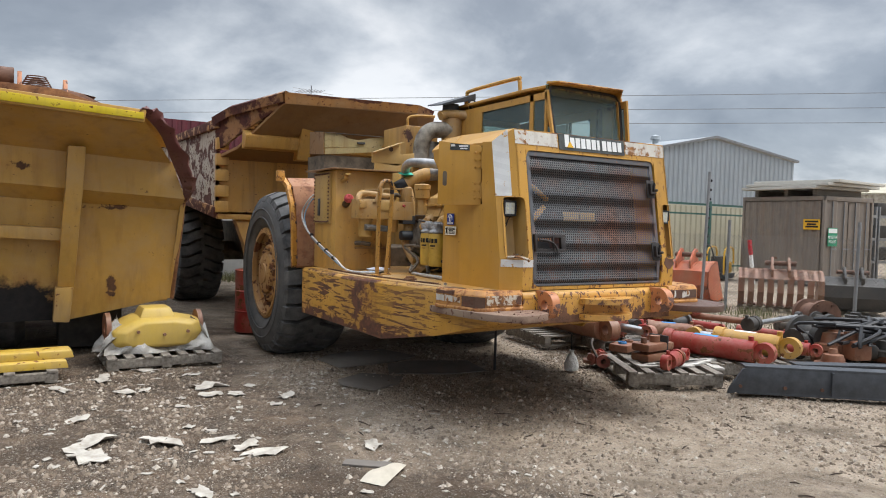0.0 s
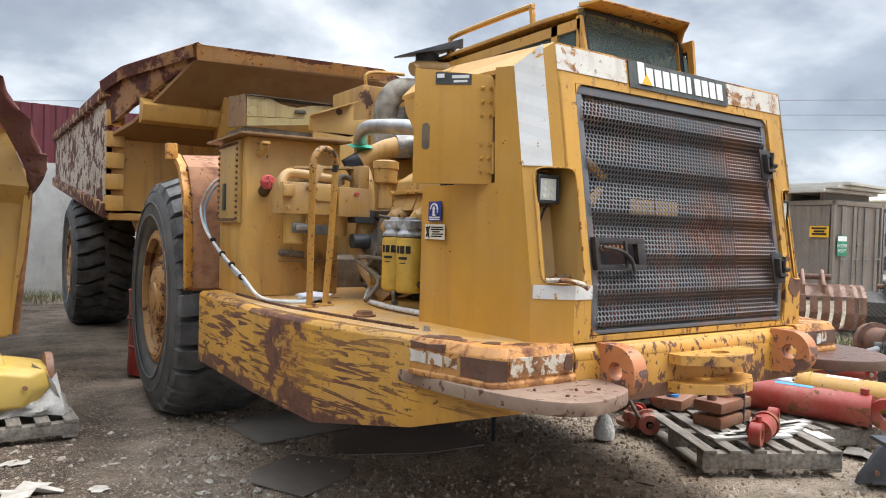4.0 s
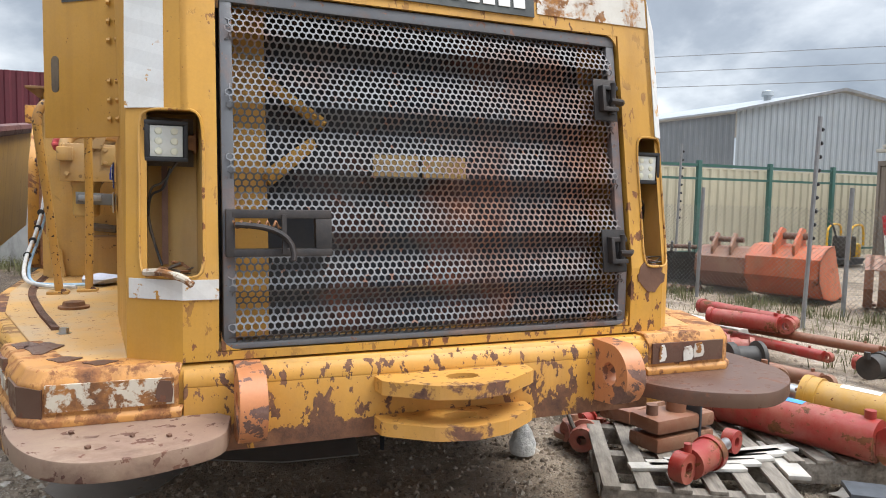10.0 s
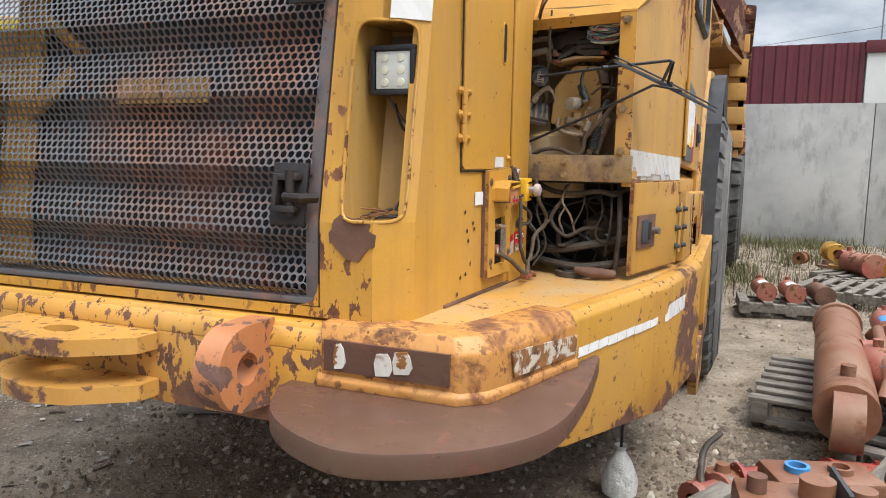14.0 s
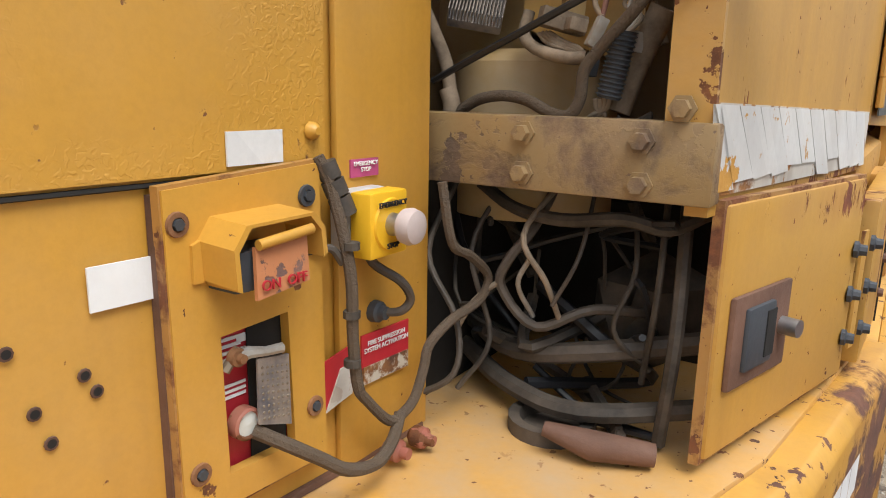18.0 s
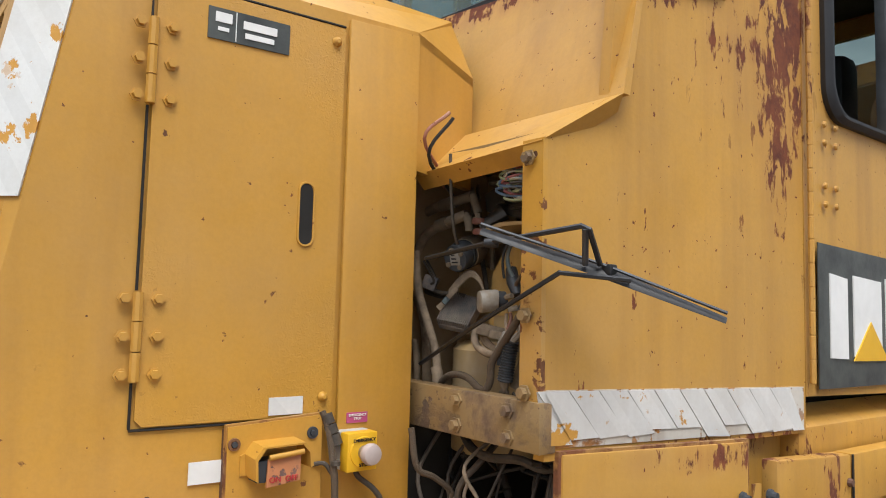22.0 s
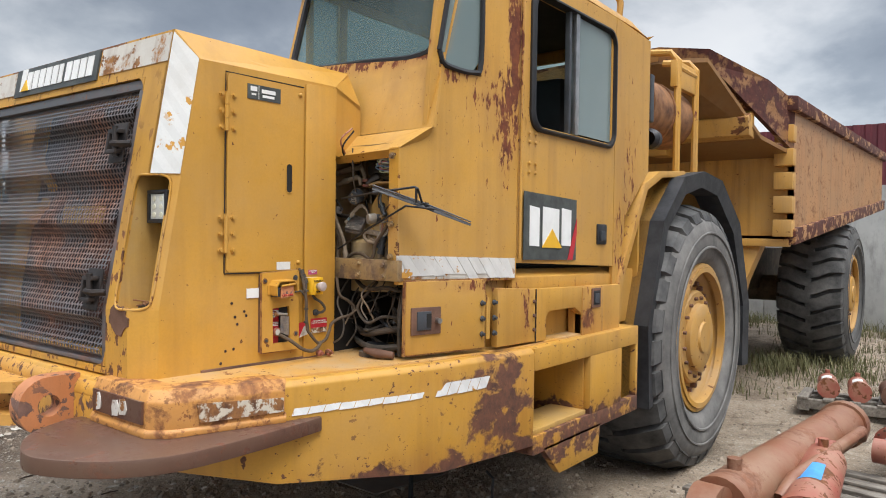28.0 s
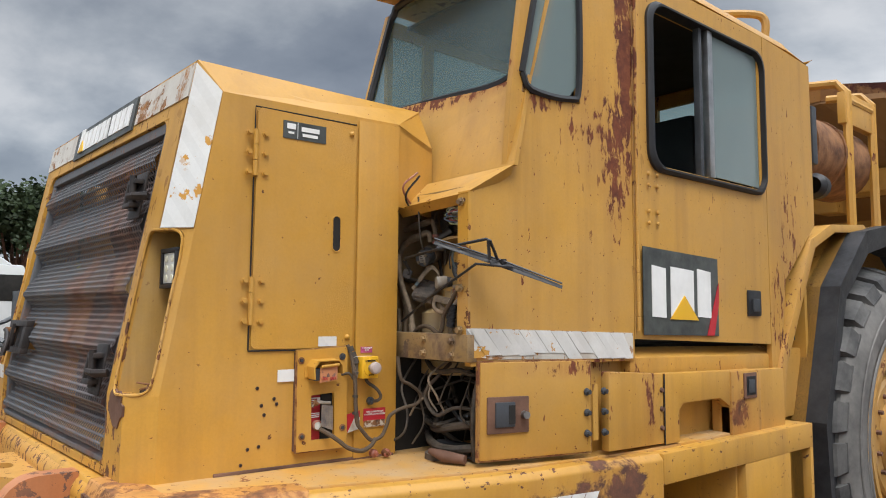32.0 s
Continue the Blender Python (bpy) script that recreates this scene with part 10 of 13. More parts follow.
# ---- big sheds far off ----
sh = thing("gable_shed", (26, 28, 0), "large pale galvanised gable shed with ribbed sheeting", "shed", org=(26, 28, 0))
part("gable_wall", corrugated(G(), (22.7, 22.9), (30.9, 20.8), 0, lambda t: 4.85 + 0.85 * (1 - abs(t - 0.48) / 0.52), 0.24, 0.03), m_shed, sh, smooth=False)
# side wall in a darker grey than the gable
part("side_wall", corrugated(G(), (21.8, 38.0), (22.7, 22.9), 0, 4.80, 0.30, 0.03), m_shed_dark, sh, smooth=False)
part("roof", plate(plate(G(), [(22.55, 22.8, 4.86), (26.63, 21.78, 5.76), (25.8, 38, 5.76), (21.7, 38, 4.86)], (0, 0, 1), 0.07), [(26.63, 21.78, 5.76), (31.05, 20.7, 4.86), (30.2, 38, 4.86), (25.8, 38, 5.76)], (0, 0, 1), 0.07), m_shed, sh, smooth=False)
part("barge_flashing", G().tube([(22.55, 22.78, 4.90), (26.63, 21.76, 5.80), (31.05, 20.68, 4.90)], 0.07, 4), m_galv, sh)
part("roof_vent", G().lathe([(0, 0.14), (0.22, 0.14), (0.25, 0.24), (0.42, 0.22), (0.50, 0.0)], (25.6, 24.4, 5.55), "z", 14), m_shed, sh)
fs = thing("far_shed", (40, 110, 0), "hazy white low gable roof far away", "shed", org=(40, 110, 0))
# distance haze is put into the roof's bluish white
part("roof", G().prism([(24, 8.5), (36, 13.0), (52, 10.0), (52, 0), (24, 0)], "y", 105, 125), plain("hazy_white_roof", (0.55, 0.57, 0.60, 1), 0.7), fs, smooth=False)
ls = thing("low_warehouse", (40, 20, 0), "low beige warehouse beyond the yard", "building", org=(40, 20, 0))
part("wall", corrugated(G(), (50, 31), (54.3, 19.2), 0, 4.4, 0.4, 0.05), plain("beige_sheet", (0.42, 0.38, 0.31, 1), 0.6), ls, smooth=False)
part("end_wall", corrugated(G(), (54.3, 19.2), (66, 21.5), 0, 4.4, 0.4, 0.05), bpy.data.materials["beige_sheet"], ls, smooth=False)
part("roof", plate(G(), [(49.8, 31, 4.4), (54.4, 19.0, 4.4), (60, 20.2, 5.4), (56, 32, 5.4)], (0, 0, 1), 0.1), m_cream, ls, smooth=False)

# ---- shipping container with panels on top ----
m_cont = paint("container_paint", (0.20, 0.17, 0.145, 1), rust=0.10, scale=2, streak=0.25, dust=0.25, rough=0.6)
cn = thing("shipping_container", (21.06, 13.06, 0), "grey-brown corrugated shipping container with closed doors", "container", rz=-2)
cn.scale = (1, 1, 1.065)
part("side_wall", corrugated(G(), (0, 2.99), (0, 0.08), 0.15, 2.45, 0.28, 0.035), m_cont, cn, smooth=False)
part("box_core", G().box(0.04, 2.40, 0.08, 2.95, 0.12, 2.5), m_cont, cn)
for a in ((-0.03, 0.07, 0, 0.09, 0, 2.6), (2.37, 2.46, 0, 0.09, 0, 2.6), (-0.03, 0.07, 2.92, 3.0, 0, 2.6)):
    part("corner_post", G().box(*a), m_cont, cn, bevel=0.008)
for a in ((-0.03, 2.46, 0, 0.08, 2.47, 2.60), (-0.03, 2.46, 0, 0.08, 0.0, 0.14), (-0.03, 0.05, 0.09, 2.92, 2.47, 2.60), (-0.03, 0.05, 0.09, 2.92, 0.0, 0.15)):
    part("frame_rail", G().box(*a), m_cont, cn, bevel=0.008)
for x0 in (0.08, 1.225):
    d = part("container_door", corrugated(G(), (x0, 0.045), (x0 + 1.135, 0.045), 0.15, 2.46, 0.38, 0.03), m_cont, cn, smooth=False)
    for xx in (0.28, 0.85):
        part("lock_rod", G().cyl((x0 + xx, 0.0, 0.16), (x0 + xx, 0.0, 2.45), 0.018, n=8), m_galv, d)
        part("rod_handle", G().box(x0 + xx - 0.03, x0 + xx + 0.25, -0.03, -0.015, 1.05, 1.09), m_galv, d)
sg = part("warning_sign", G().box(-0.065, -0.055, 0.12, 0.68, 1.62, 1.92), m_signyellow, cn, "yellow warning sign with dark print bars")
for z, a, b in ((1.83, 0.18, 0.62), (1.75, 0.24, 0.55), (1.68, 0.18, 0.60)):
    part("print_bar", G().box(-0.072, -0.066, a, b, z, z + 0.05), m_dark, sg)
ms = part("point_sign", G().box(0.14, 0.60, -0.022, -0.012, 1.15, 1.68), plain("sign_green", (0.01, 0.26, 0.13, 1), 0.5), cn, "green muster point sign")
part("sign_header", G().box(0.16, 0.58, -0.028, -0.023, 1.53, 1.66), m_white, ms)
lettering("sign_text", "MUSTER\nPOINT", 0.13, Matrix.Translation((0.37, -0.026, 1.34)) @ Matrix.Rotation(radians(90), 4, "X"), m_white, ms, 0.002)
m_panel = plain("pale_insulated_panel", (0.50, 0.48, 0.43, 1), 0.7, 0, 0.12, 2)
for k, (x0, x1, y0, y1, z) in enumerate(((-0.25, 2.5, 0.2, 2.9, 2.99), (-0.1, 2.9, -0.1, 2.7, 3.09), (0.2, 3.3, -0.3, 2.5, 3.19))):
    q_ = solo("stacked_panel", G().box(x0, x1, y0, y1, z, z + 0.09), m_panel, "pale building panel stacked on a container", "panel", "stacked panels", loc=(21.06, 13.06, 0), rz=-2 + k * 4, bevel=0.01)
for y in (0.4, 1.4, 2.5):
    solo("timber_bearer", G().box(0.1, 2.4, y, y + 0.12, 2.771, 2.99), m_wood, "timber bearer on container roof", "timber", "timber bearers", loc=(21.06, 13.06, 0), rz=-2)


# ---- pallets, cylinders, parts ----
def pallet(loc, rz, L=1.16, W=1.0, H=0.14, boards=7, label="weathered grey timber pallet", mat=None):
    p = thing("pallet", loc, label, "pallet", "pallets on the ground", rz=rz)
    rr = random.Random(int(loc[0] * 100 + loc[1] * 37))
    for k in range(3):
        y = -W / 2 + 0.05 + k * (W - 0.1) / 2
        part("bearer", G().box(-L / 2, L / 2, y - 0.045, y + 0.045, 0.02, H - 0.022), mat or m_wood, p, bevel=0.004)
    for k in range(boards):
        x = -L / 2 + 0.05 + k * (L - 0.1) / (boards - 1)
        if boards > 5 and rr.random() < 0.1:
            continue
        o = rr.uniform(-.015, .015)
        part("top_board", G().box(x - 0.046, x + 0.046, -W / 2 + o, W / 2 + o, H - 0.022, H), mat or m_wood, p, bevel=0.003)
    for k in range(3):
        x = -L / 2 + 0.06 + k * (L - 0.12) / 2
        part("base_board", G().box(x - 0.05, x + 0.05, -W / 2, W / 2, 0, 0.02), mat or m_wood, p)
    return p


def ram(p0, p1, r, mat, label, rod=0.0, rod_r=0.5, eye=True, mark=None, flange=True):
    """A hydraulic cylinder from its clevis end p0 to its rod end p1 (barrel), rod: bare rod length."""
    a, b = Vector(p0), Vector(p1)
    d = (b - a).normalized()
    t = thing("hydraulic_cylinder", a, label, "hydraulic cylinder", "loose hydraulic cylinders")
    L = (b - a).length
    o = Vector((0, 0, 0))
    part("barrel", G().tube([o + d * r * 0.6, o + d * (L - r * 0.6), o + d * (L - r * 0.6), o + d * L, o + d * L], [r, r, r * 1.12, r * 1.12, r * 0.8], 22), mat, t)
    side = d.cross(Vector((0, 0, 1))).normalized()
    upv = side.cross(d)
    if eye:
        ring = G()
        m = 18
        rings = []
        for w, rr in ((-0.5, 0.42), (-0.5, 0.95), (0.5, 0.95), (0.5, 0.42), (-0.5, 0.42)):
            rings.append([o - d * r * 0.2 + side * (w * r * 0.9) + (d * math.cos(2 * math.pi * k / m) + upv * math.sin(2 * math.pi * k / m)) * rr * r for k in range(m)])
        ring.loft(rings, True, False)
        part("eye", ring, mat, t)
    if flange:
        bo = G()
        part("gland", G().tube([o + d * (L - r * 0.1), o + d * (L + r * 0.25)], r * 1.15, 20), mat, t)
        for k in range(12):
            aa = 2 * math.pi * k / 12
            c = o + d * (L + r * 0.25) + (side * math.cos(aa) + upv * math.sin(aa)) * r * 0.95
            part("gland_bolt", G().cyl(c, c + d * r * 0.15, r * 0.09, n=6), m_rust, t)
    if rod:
        part("rod", G().tube([o + d * L, o + d * (L + rod)], r * rod_r, 16), m_steel, t, "bright chrome rod")
        e = o + d * (L + rod)
        g = G()
        rings = []
        for w, rr in ((-0.5, 0.35), (-0.5, 0.8), (0.5, 0.8), (0.5, 0.35), (-0.5, 0.35)):
            rings.append([e + d * r * 0.4 + side * (w * r * 0.8) + (d * math.cos(2 * math.pi * k / 16) + upv * math.sin(2 * math.pi * k / 16)) * rr * r for k in range(16)])
        g.loft(rings, True, False)
        part("rod_eye", g, mat, t)
    if mark:
        mp = o + d * L * 0.45
        g = G()
        n = 6
        for i0, i1 in ((0.0, 0.25),):
            ra, rb = [], []
            for k in range(n + 1):
                aa = radians(50 + 60 * k / n)
                off = (side * math.cos(aa) + upv * math.sin(aa)) * r * 1.015
                ra.append(mp + off)
                rb.append(mp + d * min(0.28, L * 0.3) + off)
            g.loft([ra, rb], False, False)
        part("paint_mark", g, mark, t, "sprayed paint mark", smooth=False)
    part("port", G().cyl(o + d * L * 0.12 + upv * r * 0.8, o + d * L * 0.12 + upv * r * 1.35, r * 0.25, n=10), mat, t)
    return t


m_brown = paint("brown_primer_rust", (0.24, 0.095, 0.05, 1), rust=0.5, scale=4, streak=0.3, dust=0.4, edge=0.1, rust_lo=(0.10, 0.04, 0.025, 1), rust_hi=(0.28, 0.12, 0.06, 1))
m_cylyellow = paint("cylinder_yellow", (0.48, 0.26, 0.03, 1), rust=0.25, scale=6, streak=0.3, dust=0.4, chips=0.4)
m_dirtblack = plain("dirty_black_paint", (0.022, 0.022, 0.022, 1), 0.6, 0, 0.5, 5, 0.2, second=(0.07, 0.06, 0.05, 1))
# near pallet with the clamp and small red ram
pallet((6.08, 5.62, 0.0), -28, 1.0, 1.1, 0.15, 6, "broken pallet of dark and pale boards")
solo("loose_board", G().box(-0.28, 0.28, -0.06, 0.06, 0, 0.025), m_wood_pale, "pale split board against a pallet", "board", "loose boards", loc=(6.62, 5.38, 0.12), rz=62, bevel=0.004)
for k in range(5):
    solo("loose_board", G().box(-0.32, 0.32, -0.045, 0.045, 0, 0.02), m_wood_pale, "pale split board lying on a pallet", "board", "loose boards", loc=(5.95 + k * 0.13, 5.40 + k * 0.02, 0.152), rz=-20 + 4 * k, bevel=0.003)
cl = thing("pipe_clamp", (6.15, 5.78, 0.15), "rusty heavy steel pipe clamp block", "clamp", rz=8)
part("lower_jaw", G().box(-0.24, 0.24, -0.12, 0.12, 0.0, 0.09), m_brown, cl, bevel=0.025)
part("upper_jaw", G().box(-0.24, 0.24, -0.12, 0.12, 0.11, 0.20), m_brown, cl, bevel=0.025)
part("jaw_boss", G().cyl((0.03, 0, 0.20), (0.03, 0, 0.27), 0.06).cyl((0.18, 0, 0.2), (0.18, 0, 0.25), 0.045), m_brown, cl)
part("jaw_pin", G().cyl((-0.17, 0, -0.0), (-0.17, 0, 0.26), 0.035), m_rust, cl)
part("strap", G().box(0.10, 0.115, -0.125, 0.125, 0.0, 0.275), m_steel_dark, cl)
ram((5.80, 5.25, 0.24), (6.08, 5.36, 0.25), 0.085, m_red, "short bright red hydraulic cylinder on broken boards", rod=0.20, rod_r=0.4, flange=False)
# long pallet with red and yellow rams
pallet((7.25, 5.72, 0.0), -22, 1.25, 1.25, 0.16, 8, "wide timber pallet holding red and yellow rams")
pallet((7.05, 6.55, 0.0), -22, 1.1, 1.1, 0.16, 7)
ram((7.05, 5.02, 0.29), (6.70, 6.05, 0.30), 0.125, m_red, "large red hydraulic cylinder strapped on a pallet", rod=0.0, mark=m_blue)
ram((7.62, 5.10, 0.30), (7.35, 5.85, 0.31), 0.13, m_cylyellow, "worn yellow hydraulic cylinder on a pallet", rod=0.25, mark=m_white)
ram((8.05, 5.05, 0.25), (7.75, 5.75, 0.25), 0.08, m_red, "slim red hydraulic cylinder on a pallet", rod=0.3)
solo("grey_pipe", G().tube([(7.0, 5.95, 0.20), (6.55, 6.5, 0.20)], 0.05, 12), m_dirtblack, "dark pipe on a pallet", "pipe")
ram((8.05, 6.0, 0.42), (8.30, 6.05, 0.42), 0.09, m_dirtblack, "black gland with long bright rod", rod=1.35, rod_r=0.38, eye=False)
# more rams along the cab side
pallet((6.60, 8.05, 0.0), 82, 1.15, 1.05, 0.15, 7)
ram((6.40, 6.78, 0.33), (6.62, 9.15, 0.33), 0.15, m_brown, "long brown rusty hydraulic cylinder on a pallet", rod=0.0, flange=False)
solo("side_pipe", G().tube([(6.62, 7.2, 0.33), (6.66, 7.3, 0.42), (6.80, 8.6, 0.42), (6.78, 8.75, 0.34)], 0.035, 10), m_brown, "bent brown pipe beside a cylinder", "pipe")
pallet((7.1, 7.3, 0.0), 70, 1.2, 1.1, 0.16, 7)
ram((6.68, 8.05, 0.34), (6.78, 6.95, 0.32), 0.12, m_red_dusty, "dusty faded red cylinder with chrome rod", rod=0.42, rod_r=0.5, mark=m_blue)
ram((7.55, 6.35, 0.30), (7.1, 6.75, 0.32), 0.10, m_brown, "rusty clevis clamp with blue mark", rod=0, mark=m_blue)
ram((7.3, 7.6, 0.30), (7.28, 7.15, 0.30), 0.07, m_dirtblack, "short black hydraulic cylinder on a pallet", rod=0)
pallet((7.85, 9.75, 0.0), 4, 1.3, 1.1, 0.16, 7)
pallet((7.75, 8.9, 0.0), 4, 1.2, 0.5, 0.15, 5)
ram((7.95, 11.35, 0.52), (7.83, 9.35, 0.52), 0.19, m_dirtblack, "big black flanged cylinder on timber blocks", rod=0.0, mark=m_blue)
for y in (9.7, 10.7):
    solo("timber_block", G().box(-0.35, 0.35, -0.09, 0.09, 0.16, 0.335), m_dirtblack, "dark squared timber block under a cylinder", "timber", "timber blocks", loc=(7.88, y, 0), rz=3, bevel=0.01)
ram((8.45, 10.7, 0.32), (8.66, 9.7, 0.32), 0.10, m_orange, "orange hydraulic cylinder with bare rod", rod=0.3)
ram((8.15, 10.3, 0.25), (8.45, 9.1, 0.25), 0.07, m_red_dusty, "slim faded red cylinder", rod=0.5)
ram((7.25, 10.4, 0.25), (7.35, 9.3, 0.25), 0.09, m_brown, "brown cylinder beside a pallet", rod=0.0, flange=False)
ram((7.05, 9.9, 0.25), (6.95, 8.9, 0.30), 0.10, m_red_dusty, "faded red cylinder with blue mark", rod=0.3, mark=m_blue)
solo("plastic_bag", G().blob((0, 0, 0.13), (0.17, 0.20, 0.13), n=2, jit=0.45), m_green, "bright green plastic bag", "bag", loc=(8.28, 9.35, 0.22))
# red pump and valve heap
def heap(loc, n, size, mats, label, cat, seed, spread=(0.4, 0.4), group="", h=0.3, name="machine_part"):
    rr = random.Random(seed)
    for k in range(n):
        x, y = loc[0] + rr.uniform(-1, 1) * spread[0], loc[1] + rr.uniform(-1, 1) * spread[1]
        s = size * rr.uniform(0.6, 1.3)
        z0 = loc[2] + rr.uniform(0, h) * (k / n) * (0 if n < 4 else 0.75)
        t = thing(name, (x, y, z0), label, cat, group, rz=rr.uniform(0, 360))
        mt = rr.choice(mats)
        kind = k % 4
        if kind == 0:
            part("body", G().lathe([(-s, 0.3 * s), (-s, 0.75 * s), (-0.7 * s, 0.8 * s), (-0.65 * s, 0.6 * s), (0.5 * s, 0.6 * s), (0.55 * s, 0.85 * s), (0.75 * s, 0.85 * s), (0.75 * s, 0.3 * s)], (0, 0, 0.8 * s), "x", 16), mt, t)
            for j in range(6):
                a = j * math.pi / 3
                part("bolt", G().cyl((0.75 * s, 0.7 * s * math.cos(a), 0.8 * s + 0.7 * s * math.sin(a)), (0.85 * s, 0.7 * s * math.cos(a), 0.8 * s + 0.7 * s * math.sin(a)), 0.07 * s, n=6), m_rust, t)
        elif kind == 1:
            part("body", G().box(-0.8 * s, 0.8 * s, -0.5 * s, 0.5 * s, 0, 0.9 * s), mt, t, bevel=0.12 * s)
            part("port", G().cyl((0, 0, 0.85 * s), (0, 0, 1.25 * s), 0.3 * s, n=12).cyl((0.5 * s, 0, 0.85 * s), (0.5 * s, 0, 1.1 * s), 0.2 * s, n=12), mt, t)
        elif kind == 2:
            part("body", G().tube(curve([(-s, 0, 0.35 * s), (-0.4 * s, 0.1 * s, 0.5 * s), (0.3 * s, 0, 0.45 * s), (s, 0.3 * s, 0.35 * s)], 4), 0.33 * s, 12), mt, t)
            part("flange", G().lathe([(-0.1 * s, 0.2 * s), (-0.1 * s, 0.6 * s), (0.1 * s, 0.6 * s), (0.1 * s, 0.2 * s)], (-s, 0, 0.55 * s), "x", 16, True), mt, t)
        else:
            part("body", G().lathe([(0, 0), (0, 0.9 * s), (0.25 * s, 0.9 * s), (0.3 * s, 0.6 * s), (0.7 * s, 0.5 * s), (0.75 * s, 0.25 * s), (1.0 * s, 0.2 * s), (1.0 * s, 0)], (0, 0, 0), "z", 16), mt, t)
            part("pin", G().cyl((0.5 * s, 0, 0.25 * s), (0.5 * s, 0, 0.55 * s), 0.1 * s, n=8), m_rust, t)


pallet((7.7, 7.45, 0.0), 60, 1.1, 1.1, 0.15, 7)
heap((7.65, 7.4, 0.15), 9, 0.13, [m_red, m_red_dusty, m_red], "red hydraulic pump part on a pallet", "machine part", 21, (0.32, 0.3), "red pump parts", 0.25)
heap((7.5, 6.75, 0.15), 5, 0.13, [m_brown, m_brown, m_dirtblack], "rusty clevis block with pins", "machine part", 22, (0.3, 0.25), "rusty clevis blocks", 0.15)
# red and blue valve parts by the front wheel path
heap((6.05, 6.35, 0.0), 6, 0.12, [m_red_dusty, m_brown, m_red], "red and rusty valve casting with bolts", "machine part", 31, (0.24, 0.16), "valve castings", 0.1)
vb2 = thing("valve_plate", (6.25, 6.30, 0.16), "rusty valve plate with blue paint and round ports", "machine part", rz=20)
part("plate_body", G().box(-0.22, 0.22, -0.12, 0.12, 0, 0.09), m_brown, vb2, bevel=0.02)
for x in (-0.1, 0.08):
    part("port_ring", G().lathe([(0, 0.05), (0.025, 0.05), (0.025, 0.035), (0.0, 0.035)], (x, 0, 0.09), "z", 18), m_blue if x < 0 else m_brown, vb2)
solo("bent_hose", G().tube(curve([(5.85, 6.45, 0.3), (5.78, 6.38, 0.22), (5.80, 6.25, 0.08), (5.95, 6.15, 0.05)], 6), 0.015, 8), m_hose, "thin brown bent hose", "hose")
ram((6.55, 6.75, 0.10), (6.30, 6.55, 0.16), 0.05, m_red, "small red cylinder on the ground", flange=False)
# three capped cylinders on a low pallet, parts by the wall
pallet((6.42, 11.25, 0.0), 4, 1.0, 0.55, 0.13, 5)
for k in range(3):
    ram((6.12 + k * 0.27, 11.45, 0.23), (6.20 + k * 0.27, 11.05, 0.22), 0.09, m_red_dusty if k < 2 else m_rust, "stubby red accumulator with white cap", eye=False, flange=False, mark=m_white if k < 2 else None)
pallet((7.6, 13.6, 0.0), -38, 1.2, 1.1, 0.14, 7)
pallet((7.25, 12.5, 0.0), -20, 1.2, 1.1, 0.14, 7)
pallet((8.4, 12.4, 0.0), 10, 1.2, 1.1, 0.14, 7)
heap((7.75, 13.9, 0.14), 10, 0.19, [m_cylyellow, m_rust_orange, m_orange, m_cylyellow], "yellow rusty hydraulic part on a pallet", "machine part", 41, (0.7, 0.6), "yellow parts by the wall", 0.15)
heap((8.6, 12.9, 0.14), 10, 0.17, [m_cylyellow, m_brown, m_rust_orange, m_orange], "rusty yellow gearbox part on a pallet", "machine part", 42, (0.8, 0.8), "yellow parts by the wall", 0.2)
heap((7.3, 15.3, 0.0), 7, 0.17, [m_rust_orange, m_cylyellow, m_rust], "rusty chain and sprocket part", "machine part", 43, (0.5, 0.3), "rusty parts by the wall", 0.1)
heap((9.6, 14.5, 0.0), 9, 0.20, [m_cylyellow, m_rust_orange, m_cylyellow], "yellow hose reel and pump part", "machine part", 44, (0.9, 0.8), "yellow parts by the wall", 0.25)
ram((7.25, 13.9, 0.28), (7.5, 13.3, 0.28), 0.14, m_red_dusty, "faded red capped cylinder", flange=False)
ram((8.2, 14.3, 0.35), (7.95, 13.9, 0.35), 0.19, m_cylyellow, "round yellow bolted flange", eye=False)
# far right heaps behind the pallets
rngt = random.Random(77)
for k in range(14):
    x, y = rngt.uniform(7.8, 9.6), rngt.uniform(6.2, 9.6)
    a = rngt.uniform(-0.5, 0.5) + 2.0
    L = rngt.uniform(0.8, 1.8)
    ram((x, y, 0.14 + 0.1 * (k % 3)), (x + L * math.cos(a) * 0.5, y + L * math.sin(a), 0.14 + 0.1 * (k % 3)), rngt.uniform(0.05, 0.09), rngt.choice([m_red_dusty, m_brown, m_brown, m_red, m_dirtblack, m_rust_orange]), "slim old hydraulic cylinder in a row", rod=rngt.choice([0, 0.3, 0.5]), flange=False)
heap((8.95, 5.2, 0.0), 16, 0.24, [m_dirtblack, m_hose, m_brown, m_dirtblack], "dark greasy machine component", "machine part", 51, (0.75, 0.55), "dark machine heap", 0.45)
for k in range(10):
    pts = [(8.6 + rngt.uniform(-.4, .9), 5.0 + rngt.uniform(-.4, .4), 0.3 + rngt.uniform(0, .3)) for _ in range(4)]
    solo("loose_hose", G().tube(curve(pts, 5), 0.022, 7), m_black, "black rubber hose on a machine heap", "hose", "loose hoses")
heap((10.2, 6.0, 0.0), 10, 0.25, [m_dirtblack, m_rust, m_hose], "dark scrap machine part", "machine part", 52, (0.8, 1.0), "dark machine heap", 0.4)
